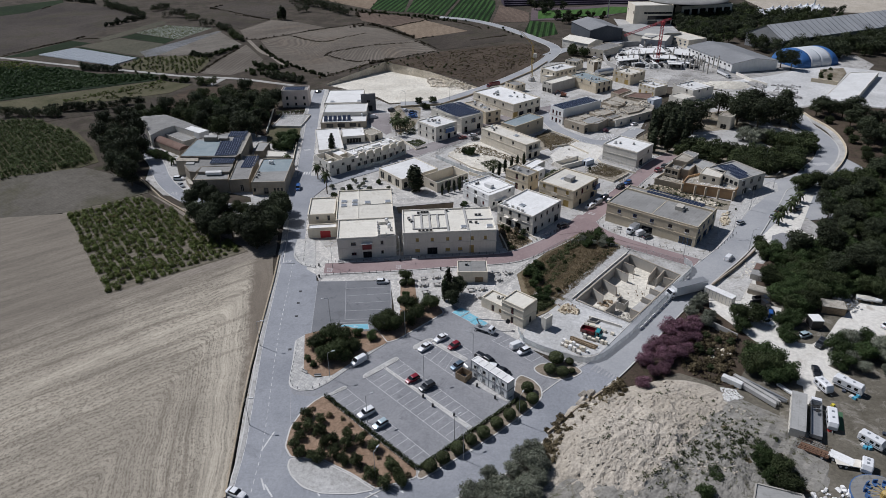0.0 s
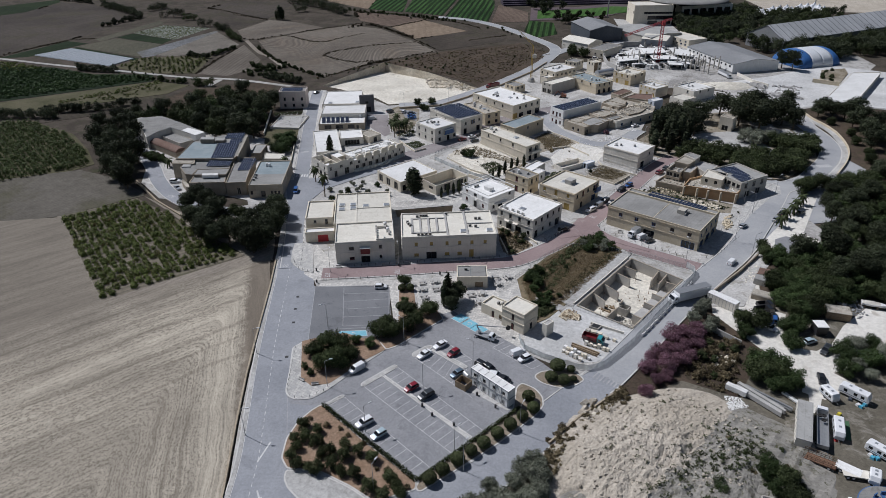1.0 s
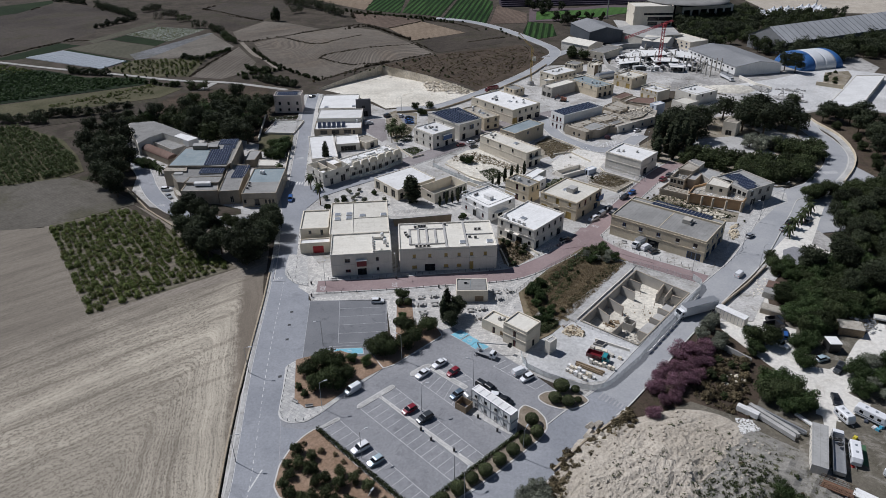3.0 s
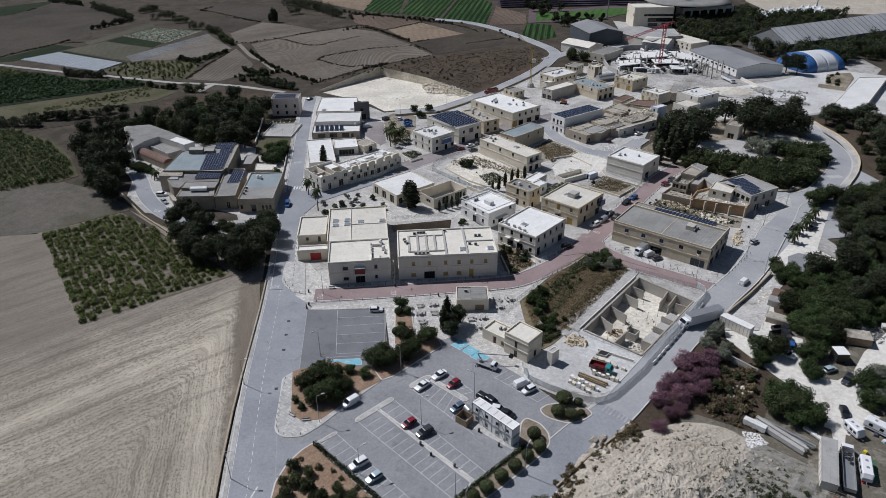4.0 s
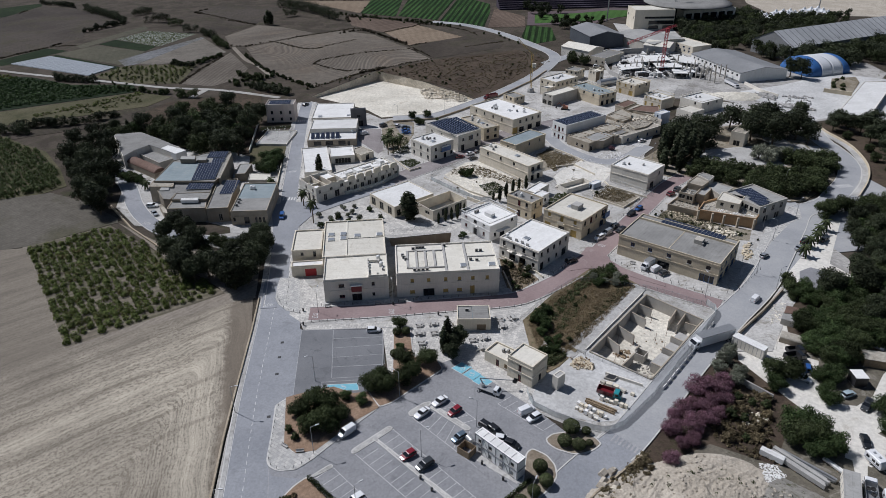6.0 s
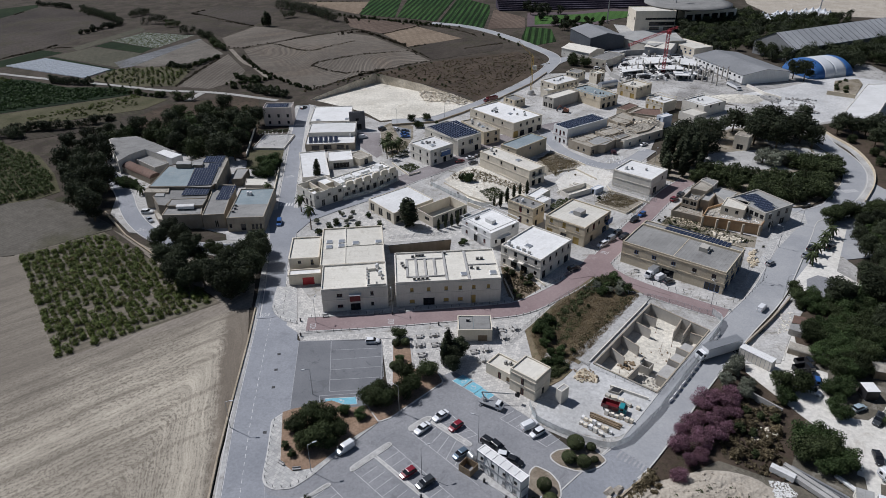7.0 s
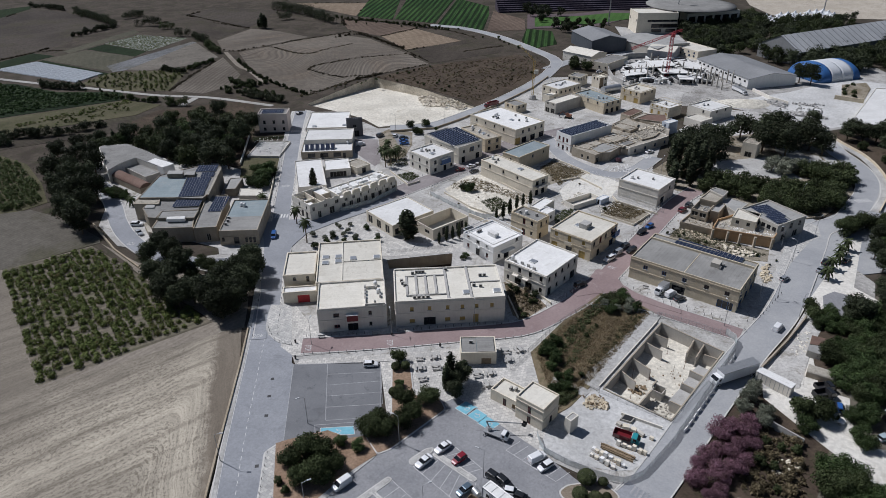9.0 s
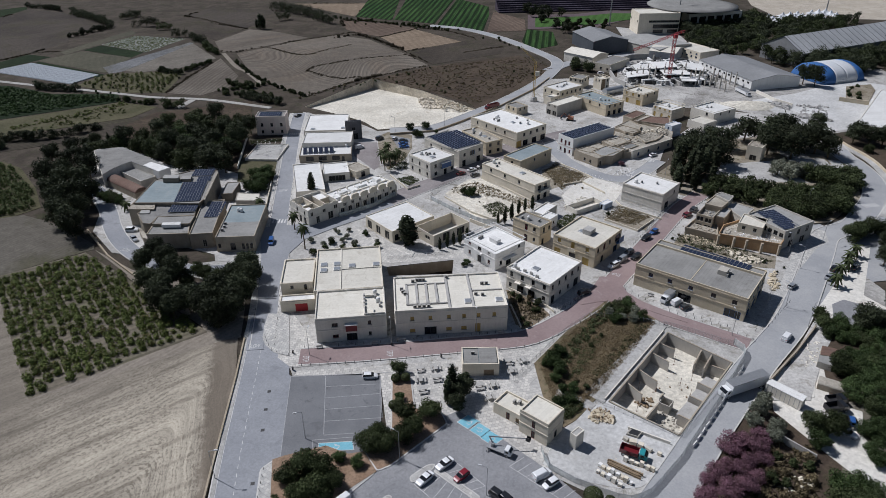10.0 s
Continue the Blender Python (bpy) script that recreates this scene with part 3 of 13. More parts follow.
class Geo:
    """Collects vertices, faces and their material numbers for one mesh."""

    def __init__(self):
        self.v, self.f, self.m = [], [], []

    def face(self, pts, mi=0):
        n = len(self.v)
        self.v += [tuple(p) for p in pts]
        self.f.append(tuple(range(n, n + len(pts))))
        self.m.append(mi)

    def box(self, x0, x1, y0, y1, z0, z1, mi=0, turn=None, taper=0.0):
        n, t = len(self.v), taper
        c = [(x0, y0, z0), (x1, y0, z0), (x1, y1, z0), (x0, y1, z0), (x0 + t, y0 + t, z1), (x1 - t, y0 + t, z1), (x1 - t, y1 - t, z1), (x0 + t, y1 - t, z1)]
        if turn is not None:
            c = [tuple(turn @ Vector(p)) for p in c]
        self.v += c
        self.f += [tuple(n + i for i in q) for q in ((3, 2, 1, 0), (4, 5, 6, 7), (0, 1, 5, 4), (1, 2, 6, 5), (2, 3, 7, 6), (3, 0, 4, 7))]
        self.m += [mi] * 6
        return self

    def tube(self, p, q, r0, r1=None, n=8, mi=0):
        p, q, r1 = Vector(p), Vector(q), r0 if r1 is None else r1
        k = (q - p).to_track_quat("Z", "Y")
        b = len(self.v)
        for c, r in ((p, r0), (q, r1)):
            self.v += [tuple(c + k @ Vector((r * math.cos(6.2832 * i / n), r * math.sin(6.2832 * i / n), 0))) for i in range(n)]
        self.f += [(b + i, b + (i + 1) % n, b + n + (i + 1) % n, b + n + i) for i in range(n)] + [tuple(b + n + i for i in range(n)), tuple(b + n - 1 - i for i in range(n))]
        self.m += [mi] * (n + 2)
        return self

    def prism(self, pts, z0, z1, mi=0, base=False):
        """A flat-topped solid over an outline (anticlockwise or not)."""
        area = sum(a[0] * b[1] - b[0] * a[1] for a, b in zip(pts, pts[1:] + pts[:1]))
        pts = pts if area > 0 else pts[::-1]
        n, b = len(pts), len(self.v)
        self.v += [(x, y, z1) for x, y in pts] + [(x, y, z0) for x, y in pts]
        self.f.append(tuple(range(b, b + n)))
        self.f += [(b + i, b + n + i, b + n + (i + 1) % n, b + (i + 1) % n) for i in range(n)]
        self.m += [mi] * (n + 1)
        if base:
            self.f.append(tuple(range(b + 2 * n - 1, b + n - 1, -1)))
            self.m.append(mi)
        return self

    def lathe(self, rings, n=12, mi=0, at=(0, 0, 0)):
        """Rings of (radius, height) turned about the upright axis."""
        b = len(self.v)
        for r, z in rings:
            self.v += [(at[0] + r * math.cos(6.2832 * i / n), at[1] + r * math.sin(6.2832 * i / n), at[2] + z) for i in range(n)]
        for k in range(len(rings) - 1):
            self.f += [(b + k * n + i, b + k * n + (i + 1) % n, b + (k + 1) * n + (i + 1) % n, b + (k + 1) * n + i) for i in range(n)]
        self.f.append(tuple(b + (len(rings) - 1) * n + i for i in range(n)))
        self.m += [mi] * ((len(rings) - 1) * n + 1)
        return self

    def mesh(self, name, mats, smooth=False):
        me = bpy.data.meshes.new(name)
        me.from_pydata(self.v, [], self.f)
        for m in mats if isinstance(mats, (list, tuple)) else [mats]:
            me.materials.append(m)
        me.polygons.foreach_set("material_index", self.m)
        if smooth:
            me.polygons.foreach_set("use_smooth", [True] * len(self.f))
        me.update()
        return me


def thing(name, label, category, m=None, group=""):
    ob = new(name)
    ob.empty_display_size = 0.5
    if m is not None:
        ob.matrix_world = m
    return tagged(ob, label, category, group)


def part(name, geo, mats, parent, label="", m=None, smooth=False):
    data = geo.mesh(name, mats, smooth) if isinstance(geo, Geo) else geo
    ob = new(name, data)
    ob.parent = parent
    if m is not None:
        ob.matrix_basis = m
    return tagged(ob, label)


def solo(name, geo, mats, label, category, m=None, group="", kind="", smooth=False):
    ob = new(name, geo.mesh(name, mats, smooth) if isinstance(geo, Geo) else geo)
    if m is not None:
        ob.matrix_world = m
    return tagged(ob, label, category, group, kind)


def curve_through(pts, step=3.0):
    """A smooth line through plan points."""
    pts = [Vector(p) for p in pts]
    ext = [2 * pts[0] - pts[1]] + pts + [2 * pts[-1] - pts[-2]]
    out = []
    for a, b, c, d in zip(ext, ext[1:], ext[2:], ext[3:]):
        n = max(1, int((c - b).length / step))
        for i in range(n):
            t = i / n
            out.append(0.5 * (2 * b + (c - a) * t + (2 * a - 5 * b + 4 * c - d) * t * t + (3 * b - a - 3 * c + d) * t ** 3))
    return out + [pts[-1]]


def offset_line(line, d):
    out = []
    for i, p in enumerate(line):
        w = (line[min(i + 1, len(line) - 1)] - line[max(i - 1, 0)]).normalized()
        out.append(p + Vector((-w.y, w.x)) * d)
    return out


def strip(geo, line, left, right, z0, z1, mi=0):
    """A raised band along a plan line, from offset left to offset right."""
    a, b = offset_line(line, left), offset_line(line, right)
    n = len(geo.v)
    for p, q in zip(a, b):
        geo.v += [(p.x, p.y, z1), (q.x, q.y, z1), (p.x, p.y, z0), (q.x, q.y, z0)]
    for i in range(len(line) - 1):
        k = n + 4 * i
        geo.f += [(k, k + 1, k + 5, k + 4), (k, k + 4, k + 6, k + 2), (k + 1, k + 3, k + 7, k + 5)]
        geo.m += [mi] * 3
    k = n + 4 * (len(line) - 1)
    geo.f += [(n, n + 2, n + 3, n + 1), (k, k + 1, k + 3, k + 2)]
    geo.m += [mi] * 2
    return geo


def along(line, gap, start=0.0):
    """Points every gap metres along a plan line, with the heading in degrees."""
    out, need = [], start
    for a, b in zip(line, line[1:]):
        w = b - a
        while need <= w.length:
            out.append((a + w * (need / max(w.length, 1e-6)), math.degrees(math.atan2(w.y, w.x))))
            need += gap
        need -= w.length
    return out

# ---- ground ----
RUIN = [(40.0, 168.1), (53.1, 156.6), (75.3, 181.8), (62.8, 195.3)]
QUARRY_RIM = [(-72.4, 410.7), (-38.4, 468.6), (-7.9, 440.0), (10.1, 417.2), (22.0, 401.5), (16.4, 387.2), (2.0, 377.4), (-29.3, 370.6), (-37.4, 383.1), (-47.5, 392.7)]
TRENCH = [(-16.8, 228.7), (-17.9, 234.4), (4.3, 238.2), (3.6, 229.3)]


def sheet_with_holes(outer, holes, mat=SOIL, z=0.0):
    bm = bmesh.new()
    edges = []
    for loop in [outer] + holes:
        vs = [bm.verts.new((x, y, z)) for x, y in loop]
        edges += [bm.edges.new((a, b)) for a, b in zip(vs, vs[1:] + vs[:1])]
    bmesh.ops.triangle_fill(bm, use_beauty=True, use_dissolve=False, edges=edges)
    for f in bm.faces:
        f.normal_update()
        if f.normal.z < 0:
            f.normal_flip()
    me = bpy.data.meshes.new("ground")
    bm.to_mesh(me)
    bm.free()
    me.materials.append(mat)
    return me


tagged(new("ground", sheet_with_holes([(-3000, -2000), (3000, -2000), (3000, 4000), (-3000, 4000)], [RUIN, QUARRY_RIM, TRENCH])),
       "dry brown earth reaching out between the fields", "ground", kind="structure")


def patch(name, pts, z, mat, label, category="ground", base=0.0):
    return solo(name, Geo().prism(pts, base, z), mat, label, category, kind="structure")


# fields, far and near
FIELDS = [
    ([(-430.2, 635.5), (-395.1, 676.5), (-391.4, 734.8), (-350.4, 716.0), (-290.0, 660.5), (-281.4, 638.9), (-296.0, 619.6), (-283.4, 582.4), (-294.6, 543.8), (-332.1, 475.9)], FIELD_BROWN, "wide brown ploughed field"),
    ([(-457.2, 679.4), (-443.5, 708.3), (-401.8, 751.5), (-392.5, 734.9), (-397.1, 676.6), (-431.5, 637.5)], CROP_DARK, "dull green field on the far slope"),
    ([(-316.1, 488.9), (-293.3, 544.5), (-272.6, 535.4), (-296.7, 492.0)], CROP_DARK, "strip of dark green crop"),
    ([(-276.4, 516.0), (-275.8, 523.1), (-212.1, 484.0), (-214.1, 477.9)], CROP_DARK, "narrow green crop strip"),
    ([(-276.5, 524.5), (-258.6, 552.5), (-214.3, 530.9), (-216.1, 490.4)], GREY_GREEN, "grey-green fallow field"),
    ([(-274.6, 550.7), (-250.5, 627.4), (-242.5, 615.3), (-261.7, 555.8), (-266.0, 542.7)], GREY_GREEN, "grey-green grass strip"),
    ([(-259.1, 555.7), (-253.2, 572.6), (-211.4, 546.7), (-214.0, 530.9)], CROP_DARK, "small dark green field"),
    ([(-253.9, 574.4), (-239.1, 605.7), (-194.9, 591.9), (-209.7, 546.6)], CROP_SPECK, "field speckled with pale netting"),
    ([(-222.8, 503.8), (-187.5, 578.4), (-183.4, 576.5), (-205.1, 493.3), (-211.8, 487.1)], CROP_PALE, "strip under pale netting"),
    ([(-204.5, 493.9), (-183.8, 574.8), (-152.9, 525.6), (-168.2, 501.8), (-193.2, 489.6)], FIELD_GREY, "grey stubble field"),
    ([(-221.0, 459.2), (-212.8, 485.9), (-193.0, 489.0), (-163.2, 489.8), (-160.1, 441.7), (-189.2, 442.7)], GREEN_SCRUB, "rough pasture dotted with bushes"),
    ([(-159.0, 440.6), (-149.6, 525.5), (-125.8, 477.8), (-124.6, 451.5), (-137.5, 434.7)], FIELD_TRI, "pale furrowed field"),
    ([(-225.8, 689.1), (-211.2, 734.8), (-146.2, 712.1), (-155.6, 631.2)], FIELD_BROWN, "dark ploughed field on the far slope"),
    ([(-238.2, 652.6), (-225.0, 679.8), (-156.8, 628.2), (-170.3, 586.4), (-193.9, 613.2)], FIELD_MID, "dull fallow field"),
    ([(-168.7, 580.2), (-152.6, 626.0), (-128.0, 615.1), (-98.5, 590.5), (-125.1, 563.2), (-142.8, 544.0), (-154.4, 544.4)], FIELD_FAR, "furrowed field beside the track"),
    ([(-142.0, 540.1), (-127.6, 553.6), (-109.4, 575.2), (-77.5, 599.7), (-49.1, 581.3), (-19.5, 531.5), (-3.2, 499.0), (-38.0, 471.7), (-51.4, 459.2), (-74.0, 430.0), (-91.9, 447.6), (-111.3, 474.2), (-125.8, 500.2)], FIELD_FAR, "large pale field with curved furrows"),
    ([(-80.7, 661.6), (-38.4, 643.4), (-13.0, 621.7), (-40.9, 589.9), (-70.5, 619.4)], FIELD_RED, "red-brown ploughed field"),
    ([(-40.5, 588.9), (-13.9, 618.8), (22.3, 569.7), (-19.8, 542.2)], FIELD_TAN, "tan stubble field"),
    ([(-19.8, 539.1), (24.0, 567.9), (53.5, 551.9), (48.2, 528.9), (-0.2, 500.9)], FIELD_MID, "stony fallow strip"),
    ([(-137.1, 751.4), (-63.7, 747.5), (-69.4, 678.0), (-96.2, 707.0)], FIELD_TAN, "tan field beyond the wall"),
    ([(-68.4, 678.0), (-63.6, 776.2), (-31.6, 774.4), (-34.9, 659.4)], CROP_GREEN, "bright green field of row crops"),
    ([(-33.0, 661.5), (-24.8, 774.1), (24.8, 771.3), (2.4, 640.4)], CROP_GREEN, "wide green field of row crops"),
    ([(4.8, 636.2), (27.5, 771.2), (55.7, 721.0), (52.5, 677.9), (40.6, 600.1)], CROP_GREEN, "green field of row crops beside the road"),
    ([(58.0, 695.6), (82.0, 653.9), (76.7, 608.0), (44.5, 604.6)], FIELD_RED, "bare red-brown plot"),
    ([(78.2, 612.7), (97.8, 602.3), (94.0, 554.3), (72.0, 539.3), (68.6, 567.8)], CROP_GREEN, "small green plot beside the road"),
    ([(-37.7, 467.5), (-3.2, 494.4), (13.7, 503.1), (60.5, 523.2), (76.9, 492.8), (73.3, 461.8), (23.7, 401.3), (17.9, 414.7), (-1.6, 435.5), (-33.1, 462.6)], SCRUB, "slope of dry brown scrub"),
    ([(-337.7, 469.3), (-260.7, 460.4), (-226.4, 441.4), (-187.6, 440.1), (-179.3, 424.5), (-274.9, 370.1)], CROP_DARK, "dark green field of low crops"),
    ([(-273.5, 368.0), (-178.9, 423.2), (-154.9, 413.2), (-162.4, 394.9), (-215.6, 366.4), (-265.0, 354.6)], GREEN_SCRUB, "scrubby field margin"),
    ([(-264.4, 353.6), (-211.9, 365.2), (-162.0, 393.7), (-125.9, 409.8), (-139.9, 377.1), (-200.3, 348.0), (-244.6, 322.3)], FIELD_MID, "bare brown field strip"),
    ([(-236.0, 345.0), (-215.6, 347.1), (-201.1, 335.7), (-184.5, 325.5), (-166.6, 302.7), (-155.4, 284.4), (-163.1, 275.3), (-206.1, 250.4)], GREEN_SCRUB, "young vineyard on weedy soil"),
    ([(-205.7, 260.8), (-158.8, 277.9), (-141.3, 269.2), (-121.3, 253.2), (-120.0, 249.8), (-144.5, 232.0), (-180.4, 220.8)], FIELD_FALLOW, "grey-brown fallow field"),
    ([(-144.5, 232.0), (-121.9, 247.6), (-92.1, 222.4), (-66.6, 200.1), (-103.4, 173.4)], VINE_SOIL, "vineyard soil with weeds"),
    ([(-119.3, 249.2), (-99.0, 233.6), (-57.8, 202.3), (-57.7, 198.4), (-66.3, 200.5), (-91.8, 222.8)], EARTH_PALE, "bare earth verge beside the trees"),
    ([(-217.8, 220.6), (-144.2, 231.0), (-103.3, 172.8), (-57.6, 198.0), (-53.9, 180.2), (-51.6, 150.5), (-50.6, 138.3), (-48.6, 120.4), (-45.4, 95.6), (-44.0, 85.4), (-114.8, 86.1)], FIELD_NEAR, "broad harrowed field with sweeping tractor lines"),
]
for k, (pts, mat, label) in enumerate(FIELDS):
    patch("field", pts, 0.03 + 0.004 * k, mat, label, "field")

# broad paved and dusty areas
tagged(new("village_ground", sheet_with_holes([(-56.0, 197.6), (-58.5, 238.9), (-58.9, 273.7), (-71.6, 400.6), (-36.9, 377.4), (-29.1, 367.4), (2.7, 375.2), (21.3, 393.0), (70.8, 460.0), (127.7, 464.4), (146.4, 423.6), (120.5, 369.6), (94.0, 309.8), (96.1, 292.2), (134.4, 262.0), (129.3, 245.8), (95.1, 197.7), (78.1, 180.8), (63.1, 200.2), (49.6, 210.8), (34.2, 200.7), (20.3, 197.0), (-15.5, 186.5), (-40.7, 183.4), (-50.5, 187.1)], [TRENCH], VILLAGE_DUST, 0.2)), "pale dusty concrete ground between the workshops", "pavement", kind="structure")
tagged(new("site_ground", sheet_with_holes([(-40.8, 184.1), (-15.5, 186.5), (20.3, 197.0), (29.3, 200.8), (42.9, 206.7), (63.5, 200.2), (82.4, 185.6), (82.2, 178.0), (60.5, 153.7), (42.8, 138.2), (36.5, 136.0), (22.2, 145.7), (12.1, 156.3), (2.5, 165.0), (-13.9, 159.5), (-16.9, 180.6), (-39.3, 180.3)], [RUIN], VILLAGE_DUST, 0.12)), "pale worn ground round the building site", "pavement", kind="structure")
patch("road_widening", [(-46.0, 150.5), (-49.1, 180.1), (-49.3, 191.4), (-39.8, 180.3), (-39.5, 152.5), (-41.2, 149.1), (-38.7, 129.3), (-37.2, 127.2), (-30.8, 126.1), (-33.4, 121.1), (-34.7, 114.1), (-35.3, 108.6), (-34.6, 103.7), (-32.7, 100.2), (-26.6, 95.7), (-20.8, 87.8), (-39.7, 88.0), (-40.9, 108.6)], 0.2555, ASPHALT, "bleached asphalt at the car park entrance", "road")
patch("road_shoulder", [(-22.0, 87.8), (-26.7, 95.5), (-14.5, 97.5), (-5.1, 99.8), (12.0, 112.8), (21.7, 121.6), (24.4, 125.6), (27.2, 123.4), (38.1, 137.1), (40.7, 137.5), (29.4, 124.3), (8.9, 104.3), (-7.8, 94.4)], 0.2545, ASPHALT, "bleached asphalt shoulder", "road")
patch("road_base", [(-40.2, 85.4), (-40.2, 97.6), (-40.7, 109.5), (-42.0, 122.2), (-45.6, 150.4), (-48.4, 180.1), (-40.2, 180.3), (-16.9, 179.9), (-15.3, 160.9), (0.0, 164.5), (2.9, 166.2), (12.1, 157.1), (22.3, 146.4), (31.2, 134.9), (40.6, 137.1), (43.1, 134.8), (8.8, 101.6), (-7.8, 92.7), (-20.5, 85.0)], 0.2523, ASPHALT, "bleached asphalt round the car park", "road")
patch("west_verge", [(-54.8, 173.6), (-53.0, 180.2), (-54.2, 196.4), (-49.3, 190.7), (-45.3, 150.4), (-42.0, 122.2), (-40.7, 109.5), (-40.2, 97.6), (-40.2, 85.4), (-43.2, 85.4), (-48.0, 120.4), (-50.0, 138.3), (-50.9, 150.5)], 0.16, VILLAGE_DUST, "dusty verge between wall and road", "ground")
patch("bend_apron", [(129.3, 261.2), (137.0, 264.1), (140.0, 257.6), (152.4, 265.0), (171.8, 281.7), (180.0, 284.1), (183.1, 266.2), (154.4, 222.8), (126.7, 218.7), (120.5, 227.4), (121.2, 242.3)], 0.2535, DUSTY_ROAD, "dusty asphalt forecourt at the bend", "road")
patch("park_upper_ground", [(118.7, 355.7), (137.3, 376.4), (158.0, 391.4), (172.5, 386.0), (183.6, 374.4), (187.2, 352.9), (186.4, 336.0), (163.5, 332.6), (145.9, 328.3), (131.6, 338.2)], 0.235, VILLAGE_DUST, "dusty ground above the park", "ground")
for pts in ([(160.9, 339.7), (164.1, 335.1), (164.8, 323.7), (159.2, 320.7), (156.6, 328.2)], [(164.6, 335.1), (167.2, 330.6), (168.2, 320.3), (164.2, 320.5)], [(168.9, 323.6), (173.2, 322.0), (172.6, 314.1), (167.2, 314.3)], [(174.3, 321.2), (178.8, 319.1), (178.3, 312.5), (172.9, 312.8)]):
    patch("park_bay", pts, 0.262, PALE_PAVING, "pale paved bay beside the park", "pavement")
patch("wood_floor", [(-162.8, 376.2), (-153.1, 402.4), (-104.4, 421.5), (-91.1, 362.9), (-85.7, 320.8), (-100.7, 316.2), (-124.4, 339.1), (-155.9, 358.9)], 0.19, SCRUB, "dark brown ground under the wood", "ground")
patch("west_paving", [(-143.0, 297.2), (-137.7, 299.3), (-122.3, 288.7), (-116.3, 280.0), (-116.7, 274.0), (-108.9, 262.5), (-102.1, 248.5), (-105.7, 245.3), (-112.8, 247.2), (-126.0, 263.1), (-129.9, 278.5)], 0.215, VILLAGE_DUST, "pale worn paving beside the west lane", "pavement")
patch("slab_forecourt", [(117.7, 237.0), (133.3, 258.0), (138.2, 254.2), (135.2, 245.9), (129.2, 242.1), (115.6, 227.6), (103.2, 211.5), (96.2, 203.8), (93.0, 203.9), (109.2, 224.3)], 0.262, PAVERS_TURNED, "mottled slab pavement at the forecourt", "pavement")
patch("dust_forecourt", [(146.2, 241.5), (139.7, 235.3), (129.5, 224.8), (116.7, 211.1), (108.9, 202.5), (106.7, 196.1), (124.6, 195.5), (136.1, 214.6), (134.8, 223.5), (140.8, 232.8)], 0.268, SITE_GREY, "white dusty forecourt with palms", "ground")
patch("dusty_yard", [(87.0, 175.7), (99.4, 184.6), (102.9, 179.9), (91.0, 172.4), (90.1, 167.2), (93.4, 167.2), (99.5, 163.1), (94.3, 153.8), (96.3, 146.8), (100.0, 145.9), (105.8, 149.2), (113.1, 157.2), (124.2, 165.7), (130.9, 163.6), (132.4, 157.8), (125.4, 154.2), (115.5, 151.7), (109.8, 150.9), (101.8, 143.4), (99.7, 137.1), (103.1, 132.5), (92.7, 126.9), (88.4, 129.8), (93.2, 137.9), (91.8, 143.5), (87.5, 147.7), (89.8, 155.7), (89.8, 162.3), (85.6, 164.3)], 0.062, DUST, "white dust between sheds and trees", "ground")
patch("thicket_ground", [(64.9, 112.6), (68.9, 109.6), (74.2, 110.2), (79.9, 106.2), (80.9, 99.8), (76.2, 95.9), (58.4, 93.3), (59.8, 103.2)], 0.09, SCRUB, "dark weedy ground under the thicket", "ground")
RED_JUNCTION = [(39.5, 213.2), (47.0, 219.8), (50.7, 225.8), (55.7, 225.6), (56.3, 221.3), (57.0, 216.3), (60.0, 211.5), (65.5, 206.4), (70.8, 202.0), (70.1, 200.0), (63.2, 204.6), (54.7, 211.2), (47.9, 211.7), (41.5, 210.1)]
patch("red_junction", RED_JUNCTION, 0.362, RED_ROAD, "faded red block paving where the lanes meet", "road")
patch("earth_verge", [(-101.8, 235.6), (-95.2, 232.5), (-87.0, 228.8), (-71.9, 226.3), (-62.4, 230.0), (-58.3, 207.8), (-57.0, 198.9), (-62.4, 200.2), (-71.8, 207.7), (-82.3, 214.5), (-92.9, 222.7), (-101.5, 231.3)], 0.2, EARTH_PALE, "pale bare earth beside the vineyard", "ground")
patch("headland", [(-147.9, 234.5), (-145.3, 235.5), (-102.5, 177.0), (-67.4, 203.3), (-58.2, 202.3), (-56.8, 197.6), (-86.0, 178.3), (-102.5, 170.6)], 0.134, EARTH_PALE, "bare headland round the vineyard", "ground")
patch("tree_court", [(-84.4, 237.9), (-64.1, 242.8), (-60.0, 226.5), (-61.2, 220.0), (-68.9, 225.2), (-80.4, 230.6)], 0.21, VILLAGE_DUST, "pale paved court behind the trees", "pavement")
patch("east_pavement", [(113.7, 208.1), (104.2, 197.3), (87.0, 177.2), (79.1, 167.5), (89.0, 167.2), (101.7, 185.2), (113.6, 198.6)], 0.2, VILLAGE_DUST, "pale worn pavement beside the road", "pavement")
patch("thicket_floor", [(108.9, 198.8), (126.1, 196.6), (123.2, 176.1), (116.8, 166.3), (93.9, 167.0), (100.8, 185.2)], 0.13, SCRUB, "dark brown ground under the thicket", "ground")
STREET_JUNCTION = [(-65.9, 263.6), (-51.2, 266.2), (-37.7, 271.8), (-19.1, 284.5), (-16.7, 279.3), (-36.8, 263.9), (-47.7, 254.3), (-51.5, 244.3), (-51.0, 226.2), (-50.4, 216.5), (-56.3, 216.7), (-61.0, 244.7)]
patch("street_junction", STREET_JUNCTION, 0.376, ASPHALT, "bleached asphalt where street and lane meet", "road")
